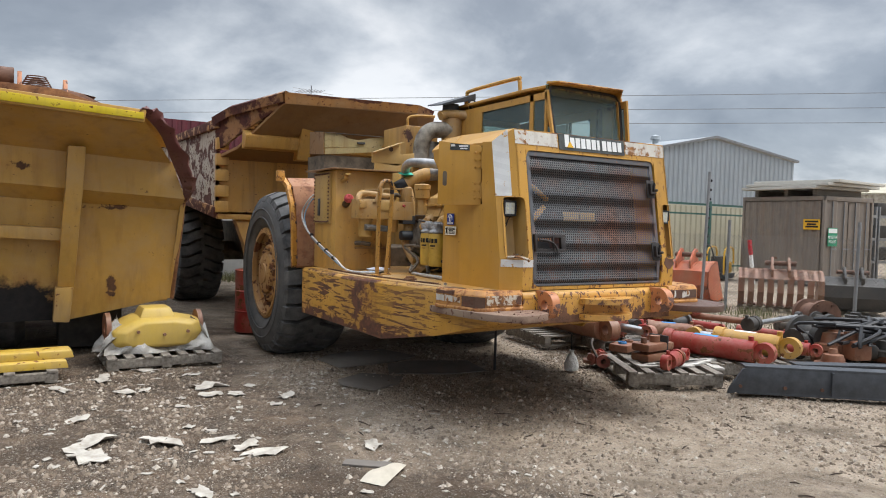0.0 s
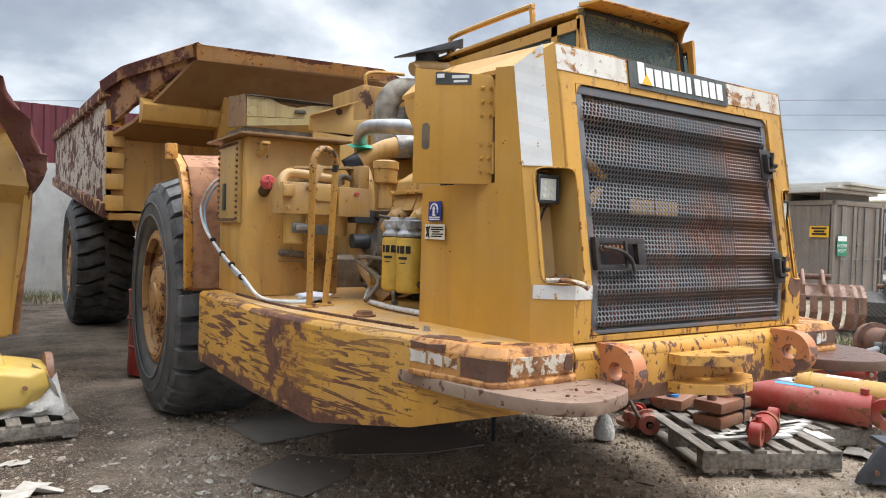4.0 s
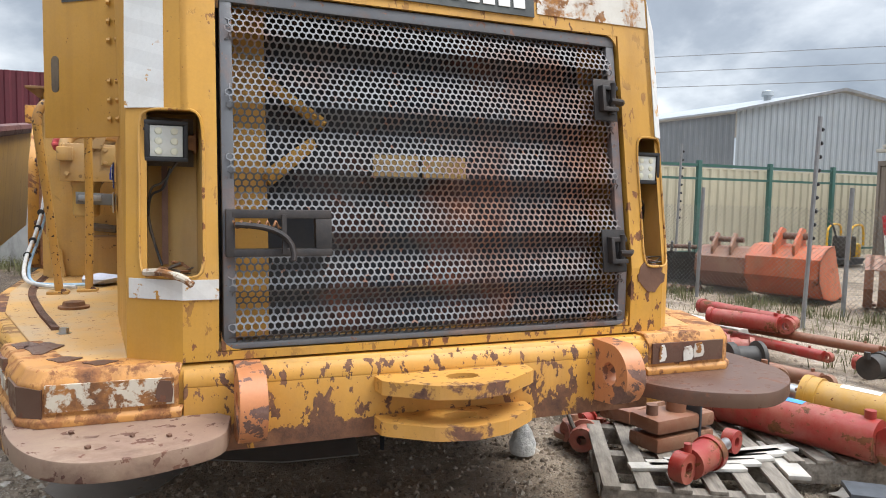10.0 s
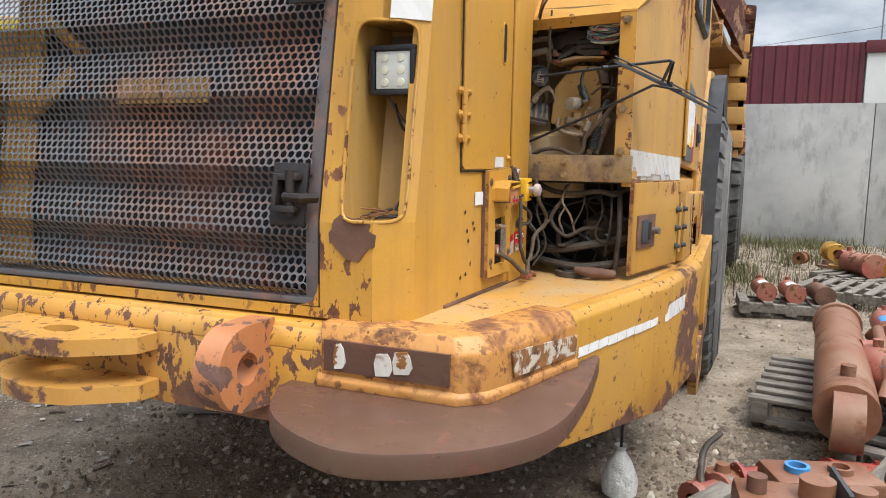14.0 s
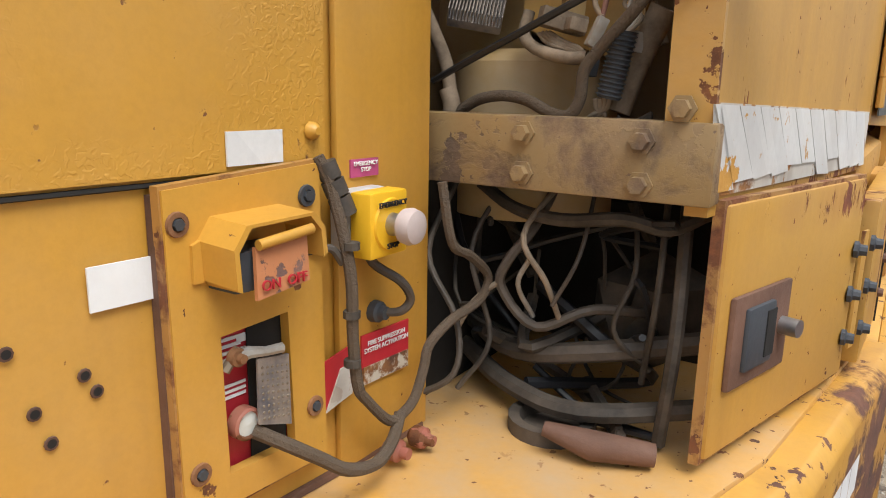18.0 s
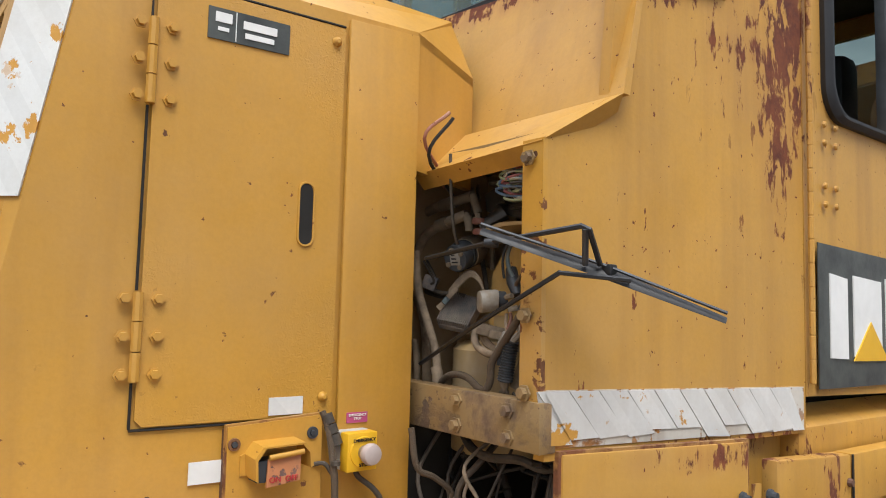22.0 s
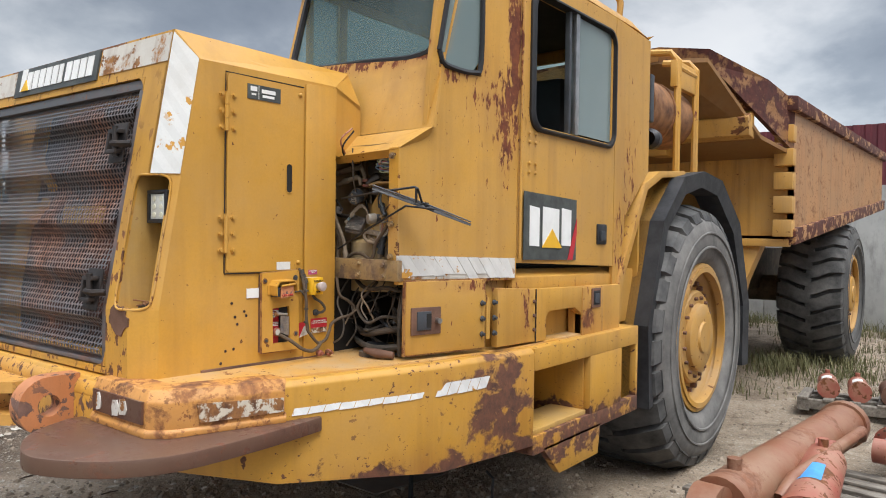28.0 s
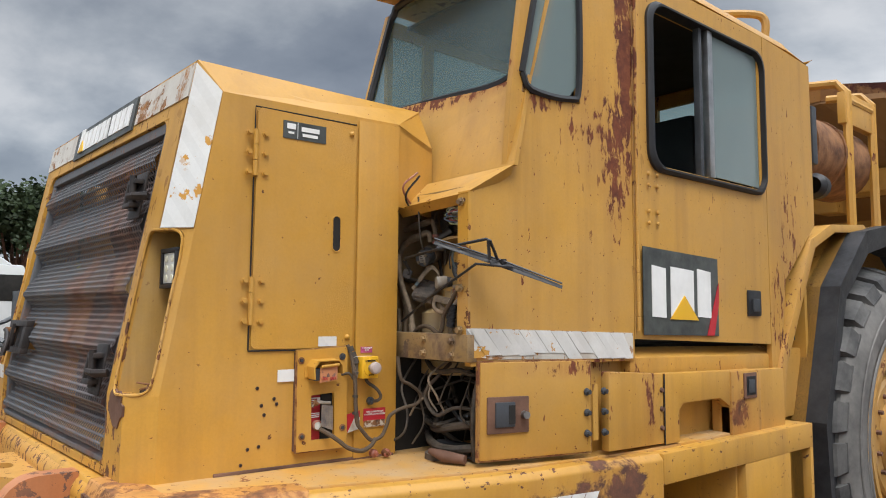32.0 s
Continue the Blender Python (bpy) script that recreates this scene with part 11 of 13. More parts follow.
solo("concrete_plank", G().box(-0.15, 0.15, -1.6, 1.6, 0.02, 0.12), m_wood_pale, "long pale plank on the ground", "plank", loc=(9.6, 10.4, 0), rz=4, bevel=0.01)
# dark steel beam near the front pallet
bm_ = thing("steel_beam", (6.12, 4.74, 0), "dark grey steel channel beam with torn end", "beam", rz=-37)
part("web", G().prism([(0.0, 0.0), (0.05, 0.0), (0.10, 0.02), (2.6, 0.02), (2.6, 0.26), (0.20, 0.27), (0.14, 0.25), (0.02, 0.06)], "y", -0.02, 0.02), m_steel_dark, bm_, bevel=0.006)
part("flange", G().box(0.16, 2.6, -0.02, 0.16, 0.26, 0.285).box(0.1, 2.6, -0.02, 0.16, 0.0, 0.025), m_steel_dark, bm_, bevel=0.004)
part("stiffener", G().box(0.98, 1.0, -0.06, 0.02, 0.03, 0.26), m_steel_dark, bm_)
for x in (0.12, 0.55, 0.9):
    part("bolt", G().cyl((x, -0.035, 0.08), (x, 0.03, 0.08), 0.018, n=8), m_rust, bm_)
bm2 = thing("steel_beam", (7.2, 4.75, 0), "dark steel beam lying behind another", "beam", rz=-30)
part("web", G().box(0.0, 2.2, 0.0, 0.03, 0.0, 0.2), m_steel_dark, bm2, bevel=0.005)
part("flange", G().box(0.0, 2.2, -0.08, 0.1, 0.2, 0.22), m_steel_dark, bm2, bevel=0.004)


# ---- excavator buckets behind the chain fence ----
def bucket(loc, rz, mat, label, W=1.1, skeleton=False, s=1.0):
    b = thing("excavator_bucket", loc, label, "bucket", "excavator buckets", rz=rz)
    prof = [(0.55, 0.02), (0.15, 0.0), (-0.25, 0.08), (-0.45, 0.35), (-0.42, 0.62), (-0.15, 0.78), (0.1, 0.8)]
    prof = [(x * s, z * s) for x, z in prof]
    inn = [(x * 0.93 + 0.01, z * 0.93 + 0.03) for x, z in prof]
    if skeleton:
        for k in range(9):
            y = -W / 2 + k * W / 8
            part("bar", G().loft([[(x, y - 0.06, z) for x, z in prof], [(x, y + 0.06, z) for x, z in prof], [(x, y + 0.06, z) for x, z in inn], [(x, y - 0.06, z) for x, z in inn], [(x, y - 0.06, z) for x, z in prof]], False, False), mat, b, smooth=False)
        part("top_plate", G().loft([[(x, -W / 2, z) for x, z in prof[4:]], [(x, W / 2, z) for x, z in prof[4:]], [(x, W / 2, z) for x, z in inn[4:]], [(x, -W / 2, z) for x, z in inn[4:]], [(x, -W / 2, z) for x, z in prof[4:]]], False, False), mat, b, smooth=False)
    else:
        part("shell", G().loft([[(x, -W / 2, z) for x, z in prof], [(x, W / 2, z) for x, z in prof], [(x, W / 2, z) for x, z in inn], [(x, -W / 2, z) for x, z in inn], [(x, -W / 2, z) for x, z in prof]], False, False), mat, b, smooth=False)
    for y in (-W / 2, W / 2 - 0.03):
        part("side_plate", G().prism([(x, z) for x, z in prof] + [(0.35 * s, 0.35 * s)], "y", y, y + 0.03), mat, b)
    for y in (-0.18, 0.14):
        part("lug", G().prism([(-0.35 * s, 0.6 * s), (0.05 * s, 0.78 * s), (0.02 * s, 1.02 * s), (-0.12 * s, 1.05 * s), (-0.38 * s, 0.8 * s)], "y", y, y + 0.05), mat, b, bevel=0.01)
    part("pin", G().cyl((-0.06 * s, -0.3, 0.92 * s), (-0.06 * s, 0.3, 0.92 * s), 0.05 * s), m_rust, b)
    part("cutting_edge", G().box(0.42 * s, 0.66 * s, -W / 2 - 0.02, W / 2 + 0.02, 0.0, 0.04), m_rust, b)
    for k in range(5):
        y = -W / 2 + 0.05 + k * (W - 0.1) / 4
        part("tooth", G().loft([[(0.6 * s, y - 0.04, 0.0), (0.6 * s, y + 0.04, 0.0), (0.6 * s, y + 0.04, 0.06), (0.6 * s, y - 0.04, 0.06)], [(0.8 * s, y - 0.025, 0.0), (0.8 * s, y + 0.025, 0.0), (0.8 * s, y + 0.025, 0.02), (0.8 * s, y - 0.025, 0.02)]]), m_rust, b)
    return b


m_scrap_orange = paint("orange_bucket_paint", (0.52, 0.10, 0.025, 1), rust=0.25, scale=3, streak=0.5, dust=0.3, edge=0.06)
bucket((13.15, 11.35, 0), 22, m_scrap_orange, "orange and rusty excavator bucket", 1.2, s=1.15)
bucket((13.0, 12.7, 0), 30, m_brown, "brown rusty digging bucket", 0.9, s=1.0)
bucket((13.8, 9.5, 0), 38, m_brown, "rusty skeleton sieve bucket", 1.5, True, 1.05)
bucket((14.9, 8.6, 0), 40, m_dirtblack, "dark worn loader bucket", 1.2, s=0.9)
bucket((12.5, 13.4, 0), 230, m_dirtblack, "dark narrow trenching bucket on ground", 0.8, s=0.8)
for x, y in ((15.5, 13.5), (16.5, 15.0)):
    heap((x, y, 0), 5, 0.28, [m_rust, m_dirtblack, m_scrap_orange], "rusty machine attachment behind wire fence", "machine part", int(x * 7), (0.7, 0.7), "attachments behind the fence", 0.3)


# ---- loaders and compactor beyond ----
def loader(loc, rz, label, mat, cab=True):
    t = thing("skid_loader", loc, label, "loader", "yellow loaders", rz=rz)
    part("body", G().prism([(-1.1, 0.5), (0.9, 0.5), (0.9, 0.9), (-0.2, 1.0), (-0.3, 1.35), (-1.2, 1.25)], "y", -0.6, 0.6), mat, t, bevel=0.04)
    for s in (1, -1):
        part("track", G().prism([(-1.1, 0.12), (-0.9, 0.0), (0.7, 0.0), (0.95, 0.15), (0.9, 0.42), (-0.6, 0.55), (-1.05, 0.4)], "y", s * 0.85 - 0.17, s * 0.85 + 0.17), m_rubber, t, bevel=0.03)
        part("lift_arm", G().tube([(-1.0, s * 0.68, 1.45), (0.2, s * 0.7, 1.25), (1.0, s * 0.72, 0.75), (1.3, s * 0.72, 0.35)], 0.09, 6), mat, t)
        part("cab_post", G().box(0.35, 0.42, s * 0.5 - 0.03, s * 0.5 + 0.03, 0.9, 2.0), m_black, t)
        part("cab_post", G().box(-0.5, -0.42, s * 0.5 - 0.03, s * 0.5 + 0.03, 1.2, 2.0), m_black, t)
    if cab:
        part("cab_roof", G().box(-0.55, 0.48, -0.56, 0.56, 2.0, 2.08), mat, t, bevel=0.02)
    part("seat", G().box(-0.3, 0.1, -0.25, 0.25, 1.0, 1.5), m_dark, t, bevel=0.05)
    part("scoop", G().prism([(1.2, 0.0), (1.9, 0.0), (1.9, 0.05), (1.35, 0.08), (1.3, 0.6), (1.2, 0.6)], "y", -0.9, 0.9), m_steel_dark, t)
    return t


loader((27.0, 11.4, 0), 160, "yellow tracked skid loader with black cab", m_signyellow)
loader((30.5, 12.5, 0), 150, "yellow skid loader parked behind", m_signyellow)
pc = thing("plate_compactor", (20.3, 16.2, 0), "small yellow plate compactor with tube roll frame", "compactor", rz=20)
part("base_plate", G().loft([[(-0.5, -0.3, 0.0), (0.45, -0.3, 0.0), (0.45, 0.3, 0.0), (-0.5, 0.3, 0.0)], [(-0.65, -0.3, 0.16), (0.62, -0.3, 0.16), (0.62, 0.3, 0.16), (-0.65, 0.3, 0.16)]]), m_steel_dark, pc, bevel=0.02)
part("engine", G().box(-0.35, 0.15, -0.22, 0.22, 0.20, 0.75), m_dirtblack, pc, bevel=0.05)
part("cover", G().box(0.15, 0.45, -0.25, 0.25, 0.18, 0.55), m_signyellow, pc, bevel=0.06)
for y in (-0.28, 0.28):
    part("roll_bar", G().tube(curve([(-0.5, y, 0.16), (-0.52, y, 0.7), (-0.40, y, 1.0), (0.2, y, 1.05), (0.40, y, 0.9), (0.45, y, 0.5)], 4), 0.03, 8), m_signyellow, pc)
part("handle", G().tube(curve([(-0.5, 0, 0.5), (-0.9, 0, 1.0), (-1.2, 0, 1.15)], 4), 0.025, 8), m_steel_dark, pc)
bl = thing("traffic_bollard", (19.2, 14.1, 0), "leaning red and white banded bollard", "bollard")
part("post", G().cyl((0, 0, 0), (-0.10, 0.05, 0.9), 0.06, n=12), m_white, bl)
part("red_band", G().cyl((-0.100, 0.05, 0.9), (-0.16, 0.08, 1.35), 0.061, n=12), m_signred, bl)
for k in range(3):
    rk = thing("storage_rack", (25.0 + k * 1.6, 14.6, 0), "grey steel storage rack with dark goods", "rack", "storage racks")
    for x in (-0.7, 0.7):
        for y in (-0.5, 0.5):
            part("upright", G().box(x - 0.04, x + 0.04, y - 0.04, y + 0.04, 0, 2.6), m_galv, rk)
    for z in (0.6, 1.4, 2.2):
        part("beam", G().box(-0.7, 0.7, -0.55, -0.48, z, z + 0.1), m_galv, rk)
        part("crate", G().box(-0.6, 0.6, -0.4, 0.4, z + 0.1, z + 0.55), m_dirtblack, rk, bevel=0.04)
heap((11.3, 4.3, 0), 10, 0.3, [m_dirtblack, m_hose, m_rust], "dark scrap machine part", "machine part", 57, (1.4, 1.0), "dark machine heap", 0.03)
for k in range(6):
    ty = thing("old_tyre", (11.5 + (k % 3) * 0.75, 5.4 + (k // 3) * 0.9, 0.12), "worn black tyre lying flat", "tyre", "old tyres")
    part("tyre_ring", G().lathe([(-0.12, 0.25), (-0.12, 0.42), (-0.06, 0.47), (0.06, 0.47), (0.12, 0.42), (0.12, 0.25)], (0, 0, 0), "z", 24, True), m_rubber, ty)

# ---- second dump body on the left ----
bb = thing("parked_haul_truck", (0.0, 10.5, 0.0), "second yellow haul truck with dark red body rim and yellow stripe", "truck", org=(0, 10.5, 0))
m_bbody = paint("second_body_paint", (0.52, 0.30, 0.065, 1), rust=0.06, scale=4.0, chips=0.25, chip_gate=0.45, streak=0.30, dust=0.35, edge=0.06, rust_lo=(0.05, 0.025, 0.016, 1), rust_hi=(0.16, 0.075, 0.035, 1), spots=(((0.82, -1.40, 0.75), (0.09, 0.3, 0.20), 0.30), ((-0.1, -1.75, 2.12), (0.3, 0.3, 0.06), 0.14), ((0.75, -1.6, 1.72), (0.35, 0.3, 0.07), 0.14)))
# body yellow that turns black towards the foot of the plate
m_black_foot = paint("black_footed_paint", (0.50, 0.29, 0.06, 1), rust=0.20, scale=3.0, chips=0.3, streak=0.3, dust=0.3, edge=0.16, rust_lo=(0.006, 0.006, 0.007, 1), rust_hi=(0.022, 0.018, 0.016, 1), spots=(((-0.15, -1.4, 0.45), (0.75, 0.5, 0.62), 0.55),))
m_rimred = paint("dark_red_rim", (0.115, 0.034, 0.030, 1), rust=0.42, scale=7, streak=0.3, dust=0.15, edge=0.1, rust_lo=(0.028, 0.012, 0.012, 1), rust_hi=(0.15, 0.05, 0.035, 1), chips=0.5)


def tilted(rows, x0, x1, xr=None):
    """Bands between two ends: (y, z at the right end) pairs; the body stands tilted and rises to the left."""
    return [[(x, y, z - 0.055 * (x - x1)) for x in (x0, (xr or {}).get(k, x1))] for k, (y, z) in enumerate(rows)]


def tilted_sheet(name, rows, x0, x1, mat, label="", th=0.04, xr=None, d=(0, 1, 0)):
    g = G()
    rr = tilted(rows, x0, x1, xr)
    for a, b in zip(rr, rr[1:]):
        plate(g, [a[0], a[1], b[1], b[0]], d, th)
    return part(name, g, mat, bb, label, smooth=False)


part("front_wall", plate(G(), [(0.40, 9.16, 0.42), (1.49, 9.15, 0.635), (1.545, 8.93, 1.70), (0.40, 8.93, 1.755)], (0, 1, 0), 0.05), m_bbody, bb, "dusty yellow front plate", smooth=False)
part("front_wall", plate(G(), [(-2.4, 9.16, 0.40), (0.40, 9.16, 0.42), (0.40, 8.93, 1.755), (-2.4, 8.93, 1.90)], (0, 1, 0), 0.05), m_black_foot, bb, "front plate turning black towards its foot", smooth=False)
tilted_sheet("front_bulge", [(8.94, 1.69), (8.77, 1.835), (8.74, 2.245)], -2.4, 1.565, m_bbody, "folded band across the front plate", xr={0: 1.54, 1: 1.567, 2: 1.42})
tilted_sheet("canopy_slope", [(8.745, 2.235), (8.09, 2.61)], -2.4, 1.41, m_bbody, "brown-shaded canopy underside", xr={1: 1.03})
part("canopy_lip", G().loft([[(-2.4, 8.06, 2.79), (1.03, 8.06, 2.60), (1.03, 8.14, 2.60), (-2.4, 8.14, 2.79)], [(-2.4, 8.05, 2.94), (1.05, 8.05, 2.735), (1.05, 8.15, 2.735), (-2.4, 8.15, 2.94)]]), m_bbody, bb, bevel=0.02)
part("yellow_stripe", G().loft([[(-2.4, 8.042, 2.80), (1.02, 8.042, 2.632), (1.02, 8.06, 2.632), (-2.4, 8.06, 2.80)], [(-2.4, 8.036, 2.92), (1.02, 8.036, 2.70), (1.02, 8.06, 2.70), (-2.4, 8.06, 2.92)]]), paint("bright_stripe_paint", (0.72, 0.55, 0.012, 1), rust=0.03, chips=0.5, streak=0.2, dust=0.15, rough=0.5), bb, "bright yellow painted stripe", bevel=0.004)
part("canopy_top", plate(G(), [(-2.4, 8.08, 2.94), (1.05, 8.08, 2.735), (1.16, 8.30, 2.76), (1.5, 8.9, 2.45), (-2.4, 8.9, 2.80)], (0, 0, -1), 0.03), m_bbody, bb, smooth=False)
# corner rim: a thick curled plate from the lip down to the wall's edge
out_ = curve([(1.00, 8.06, 2.75), (1.15, 8.18, 2.765), (1.315, 8.30, 2.61), (1.50, 8.50, 2.36), (1.66, 8.70, 2.06), (1.655, 8.77, 1.92), (1.58, 8.86, 1.78)], 5)
inn_ = curve([(0.97, 8.06, 2.70), (1.06, 8.14, 2.66), (1.235, 8.36, 2.51), (1.395, 8.60, 2.24), (1.51, 8.72, 2.03), (1.55, 8.78, 1.91), (1.555, 8.84, 1.80)], 5)
rings = []
for k, (a, b) in enumerate(zip(out_, inn_)):
    w_ = 0.02 * math.sin(k * 1.3) + 0.012 * math.sin(k * 2.9)
    m_ = (a + b) / 2 + Vector((0.02, -0.05 + w_, 0.02))
    rings.append([b, m_, a + Vector((w_, -0.015, w_)), a + Vector((0.015, 0.07, -0.01)), m_ + Vector((0.02, 0.10, 0)), b + Vector((0.01, 0.06, 0))])
part("corner_rim", G().loft(rings), m_rimred, bb, "thick dark red curled corner rim", angle=60)
part("edge_rim", G().tube(curve([(1.57, 8.86, 1.80), (1.565, 8.95, 1.55), (1.53, 9.06, 1.05), (1.50, 9.16, 0.63)], 5), 0.026, 8), m_rust_orange, bb, "rust-stained edge weld")
part("side_wall", plate(G(), [(1.50, 9.15, 0.66), (1.50, 13.6, 1.1), (1.60, 13.6, 2.4), (1.60, 8.80, 1.95)], (-1, 0, 0), 0.05), m_bbody, bb, smooth=False)
part("side_rail", G().tube([(1.62, 8.74, 1.98), (1.60, 13.4, 2.42)], 0.07, 8), m_rimred, bb)


def rib(x):
    part("rib", G().loft([[(x - 0.14, 8.90, 0.82), (x + 0.03, 8.88, 0.81), (x + 0.03, 9.14, 0.81), (x - 0.14, 9.14, 0.81)], [(x - 0.10, 8.66, 1.62), (x + 0.07, 8.66, 1.62), (x + 0.07, 8.99, 1.62), (x - 0.10, 8.99, 1.62)], [(x - 0.08, 8.58, 1.86), (x + 0.09, 8.58, 1.86), (x + 0.09, 8.82, 1.86), (x - 0.08, 8.82, 1.86)], [(x - 0.06, 8.50, 2.345), (x + 0.11, 8.50, 2.345), (x + 0.11, 8.72, 2.345), (x - 0.06, 8.72, 2.345)]]), m_bbody, bb, "tapered stiffening rib", bevel=0.015)
    part("rib_foot", G().loft([[(x - 0.18, 8.88, 0.43), (x - 0.02, 8.88, 0.42), (x - 0.02, 9.16, 0.42), (x - 0.18, 9.16, 0.43)], [(x - 0.16, 8.83, 0.812), (x + 0.02, 8.83, 0.812), (x + 0.02, 9.14, 0.812), (x - 0.16, 9.14, 0.812)]]), m_yellow_pale, bb, "scraped pale rib foot", bevel=0.01)


rib(0.40)
rib(-1.30)
part("cross_rib", G().loft([[(-2.4, 8.84, 1.46), (0.30, 8.84, 1.325), (0.30, 9.02, 1.325), (-2.4, 9.02, 1.46)], [(-2.4, 8.84, 1.60), (0.30, 8.84, 1.46), (0.30, 9.0, 1.47), (-2.4, 9.0, 1.62)]]), m_bbody, bb, bevel=0.012)
rh = part("rust_hole", plate(G(), [(0.755, 9.118, 0.80), (0.80, 9.122, 0.77), (0.86, 9.118, 0.79), (0.875, 9.10, 0.87), (0.83, 9.092, 0.92), (0.77, 9.095, 0.91), (0.745, 9.106, 0.86)], (0, 1, 0), 0.01), m_rust, bb, "ragged rust hole with a run below", smooth=False)
part("hole_core", G().lathe([(0, 0.028), (-0.004, 0.028), (-0.004, 0.0)], (0.80, 9.094, 0.865), "y", 12), m_dark, rh)
part("rust_run", plate(G(), [(0.775, 9.148, 0.545), (0.815, 9.148, 0.55), (0.83, 9.118, 0.78), (0.77, 9.118, 0.78)], (0, 1, 0), 0.01), m_rust_orange, rh, smooth=False)
part("body_floor", plate(G(), [(-2.4, 9.2, 0.42), (1.45, 9.2, 0.60), (1.45, 13.4, 1.1), (-2.4, 13.4, 1.1)], (0, 0, 1), 0.05), m_bbody, bb, smooth=False)
part("support_tyre", G().lathe([(-0.3, 0.3), (-0.3, 0.5), (-0.2, 0.6), (0.2, 0.6), (0.3, 0.5), (0.3, 0.3)], (-0.35, 10.0, 0.6), "x", 30, True), m_rubber, bb)
part("support_stand", G().box(0.3, 1.0, 9.7, 10.6, 0, 0.7).box(-1.6, -1.0, 9.7, 12.6, 0, 0.85), m_dirtblack, bb, bevel=0.02)
wh = thing("winch_frame", (0.1, 8.55, 2.80), "rusty yellow winch frame with a round cage on the body", "winch")
part("bed", G().loft([[(-1.2, -0.2, 0.02), (0.56, -0.2, -0.02), (0.56, 0.25, -0.02), (-1.2, 0.25, 0.02)], [(-1.2, -0.2, 0.14), (0.16, -0.2, 0.10), (0.16, 0.25, 0.10), (-1.2, 0.25, 0.14)]]), m_rust_orange, wh, bevel=0.01)
part("tail_plate", G().loft([[(0.14, -0.18, 0.02), (0.62, -0.10, -0.02), (0.62, 0.15, -0.02), (0.14, 0.22, 0.02)], [(0.14, -0.16, 0.10), (0.38, -0.12, 0.085), (0.40, 0.12, 0.085), (0.14, 0.2, 0.10)], [(0.20, -0.12, 0.12), (0.50, -0.10, 0.07), (0.50, 0.1, 0.07), (0.2, 0.12, 0.12)]]), m_rust, wh, bevel=0.008)
for x, zz in ((-0.22, 0.24), (0.19, 0.20), (-0.75, 0.30)):
    part("cheek", G().prism([(-0.18, 0.08), (0.18, 0.08), (0.06, zz), (-0.08, zz + 0.02)], "x", x, x + 0.04), m_orange, wh, bevel=0.006)
for k in range(7):
    q_ = 0.16 - 0.012 * k
    part("cage_ring", G().tube([(-0.05 + q_ * math.cos(a), 0.03 + q_ * math.sin(a), 0.10 + 0.022 * k) for a in [j * math.pi / 10 for j in range(21)]], 0.007, 5), m_rust, wh)
part("drum", G().cyl((-0.7, 0, 0.20), (-0.25, 0, 0.20), 0.10), m_rust, wh)

# yellow casting in torn wrap on a pallet
pa = pallet((1.27, 8.62, 0.0), 2, 1.18, 1.05, 0.13, 7)
cs = thing("axle_casting", (1.22, 8.62, 0.13), "pale yellow axle casting in torn plastic wrap on a pallet", "casting", rz=3)
m_cast = paint("pale_cast_yellow", (0.62, 0.42, 0.08, 1), rust=0.05, streak=0.15, dust=0.25)
m_wrap = plain("milky_torn_plastic", (0.36, 0.34, 0.305, 1), 0.35, 0, 0.15, 6, 0.8, 9, 0.03)
prof = [(-0.50, 0.10), (-0.47, 0.24), (-0.30, 0.34), (-0.20, 0.38), (0.22, 0.38), (0.46, 0.33), (0.50, 0.20), (0.38, 0.03), (-0.38, 0.03)]
part("housing", G().loft([[(x * q_, y, 0.20 + (z - 0.20) * q_) for x, z in prof] for y, q_ in ((-0.33, 0.72), (-0.25, 0.95), (-0.05, 1.04), (0.2, 1.0), (0.33, 0.8))]), m_cast, cs, bevel=0.02, angle=50)
for x, z in ((-0.22, 0.24), (0.05, 0.20), (0.30, 0.22)):
    part("housing_bolt", G().cyl((x, -0.36, z), (x, -0.28, z), 0.018, n=6), m_brown, cs)
part("top_boss", G().loft([[(-0.20, -0.24, 0.34), (0.20, -0.24, 0.34), (0.20, 0.2, 0.34), (-0.20, 0.2, 0.34)], [(-0.14, -0.17, 0.48), (0.15, -0.17, 0.48), (0.15, 0.14, 0.48), (-0.14, 0.14, 0.48)]]), m_cast, cs, bevel=0.03)
part("end_flange", G().lathe([(0, 0.06), (0, 0.17), (0.05, 0.17), (0.05, 0.06)], (0.46, 0, 0.25), "x", 20, True), m_brown, cs)
part("end_flange", G().lathe([(-0.05, 0.06), (-0.05, 0.17), (0.0, 0.17), (0.0, 0.06)], (-0.46, 0, 0.25), "x", 20, True), m_brown, cs)
rw = random.Random(4)
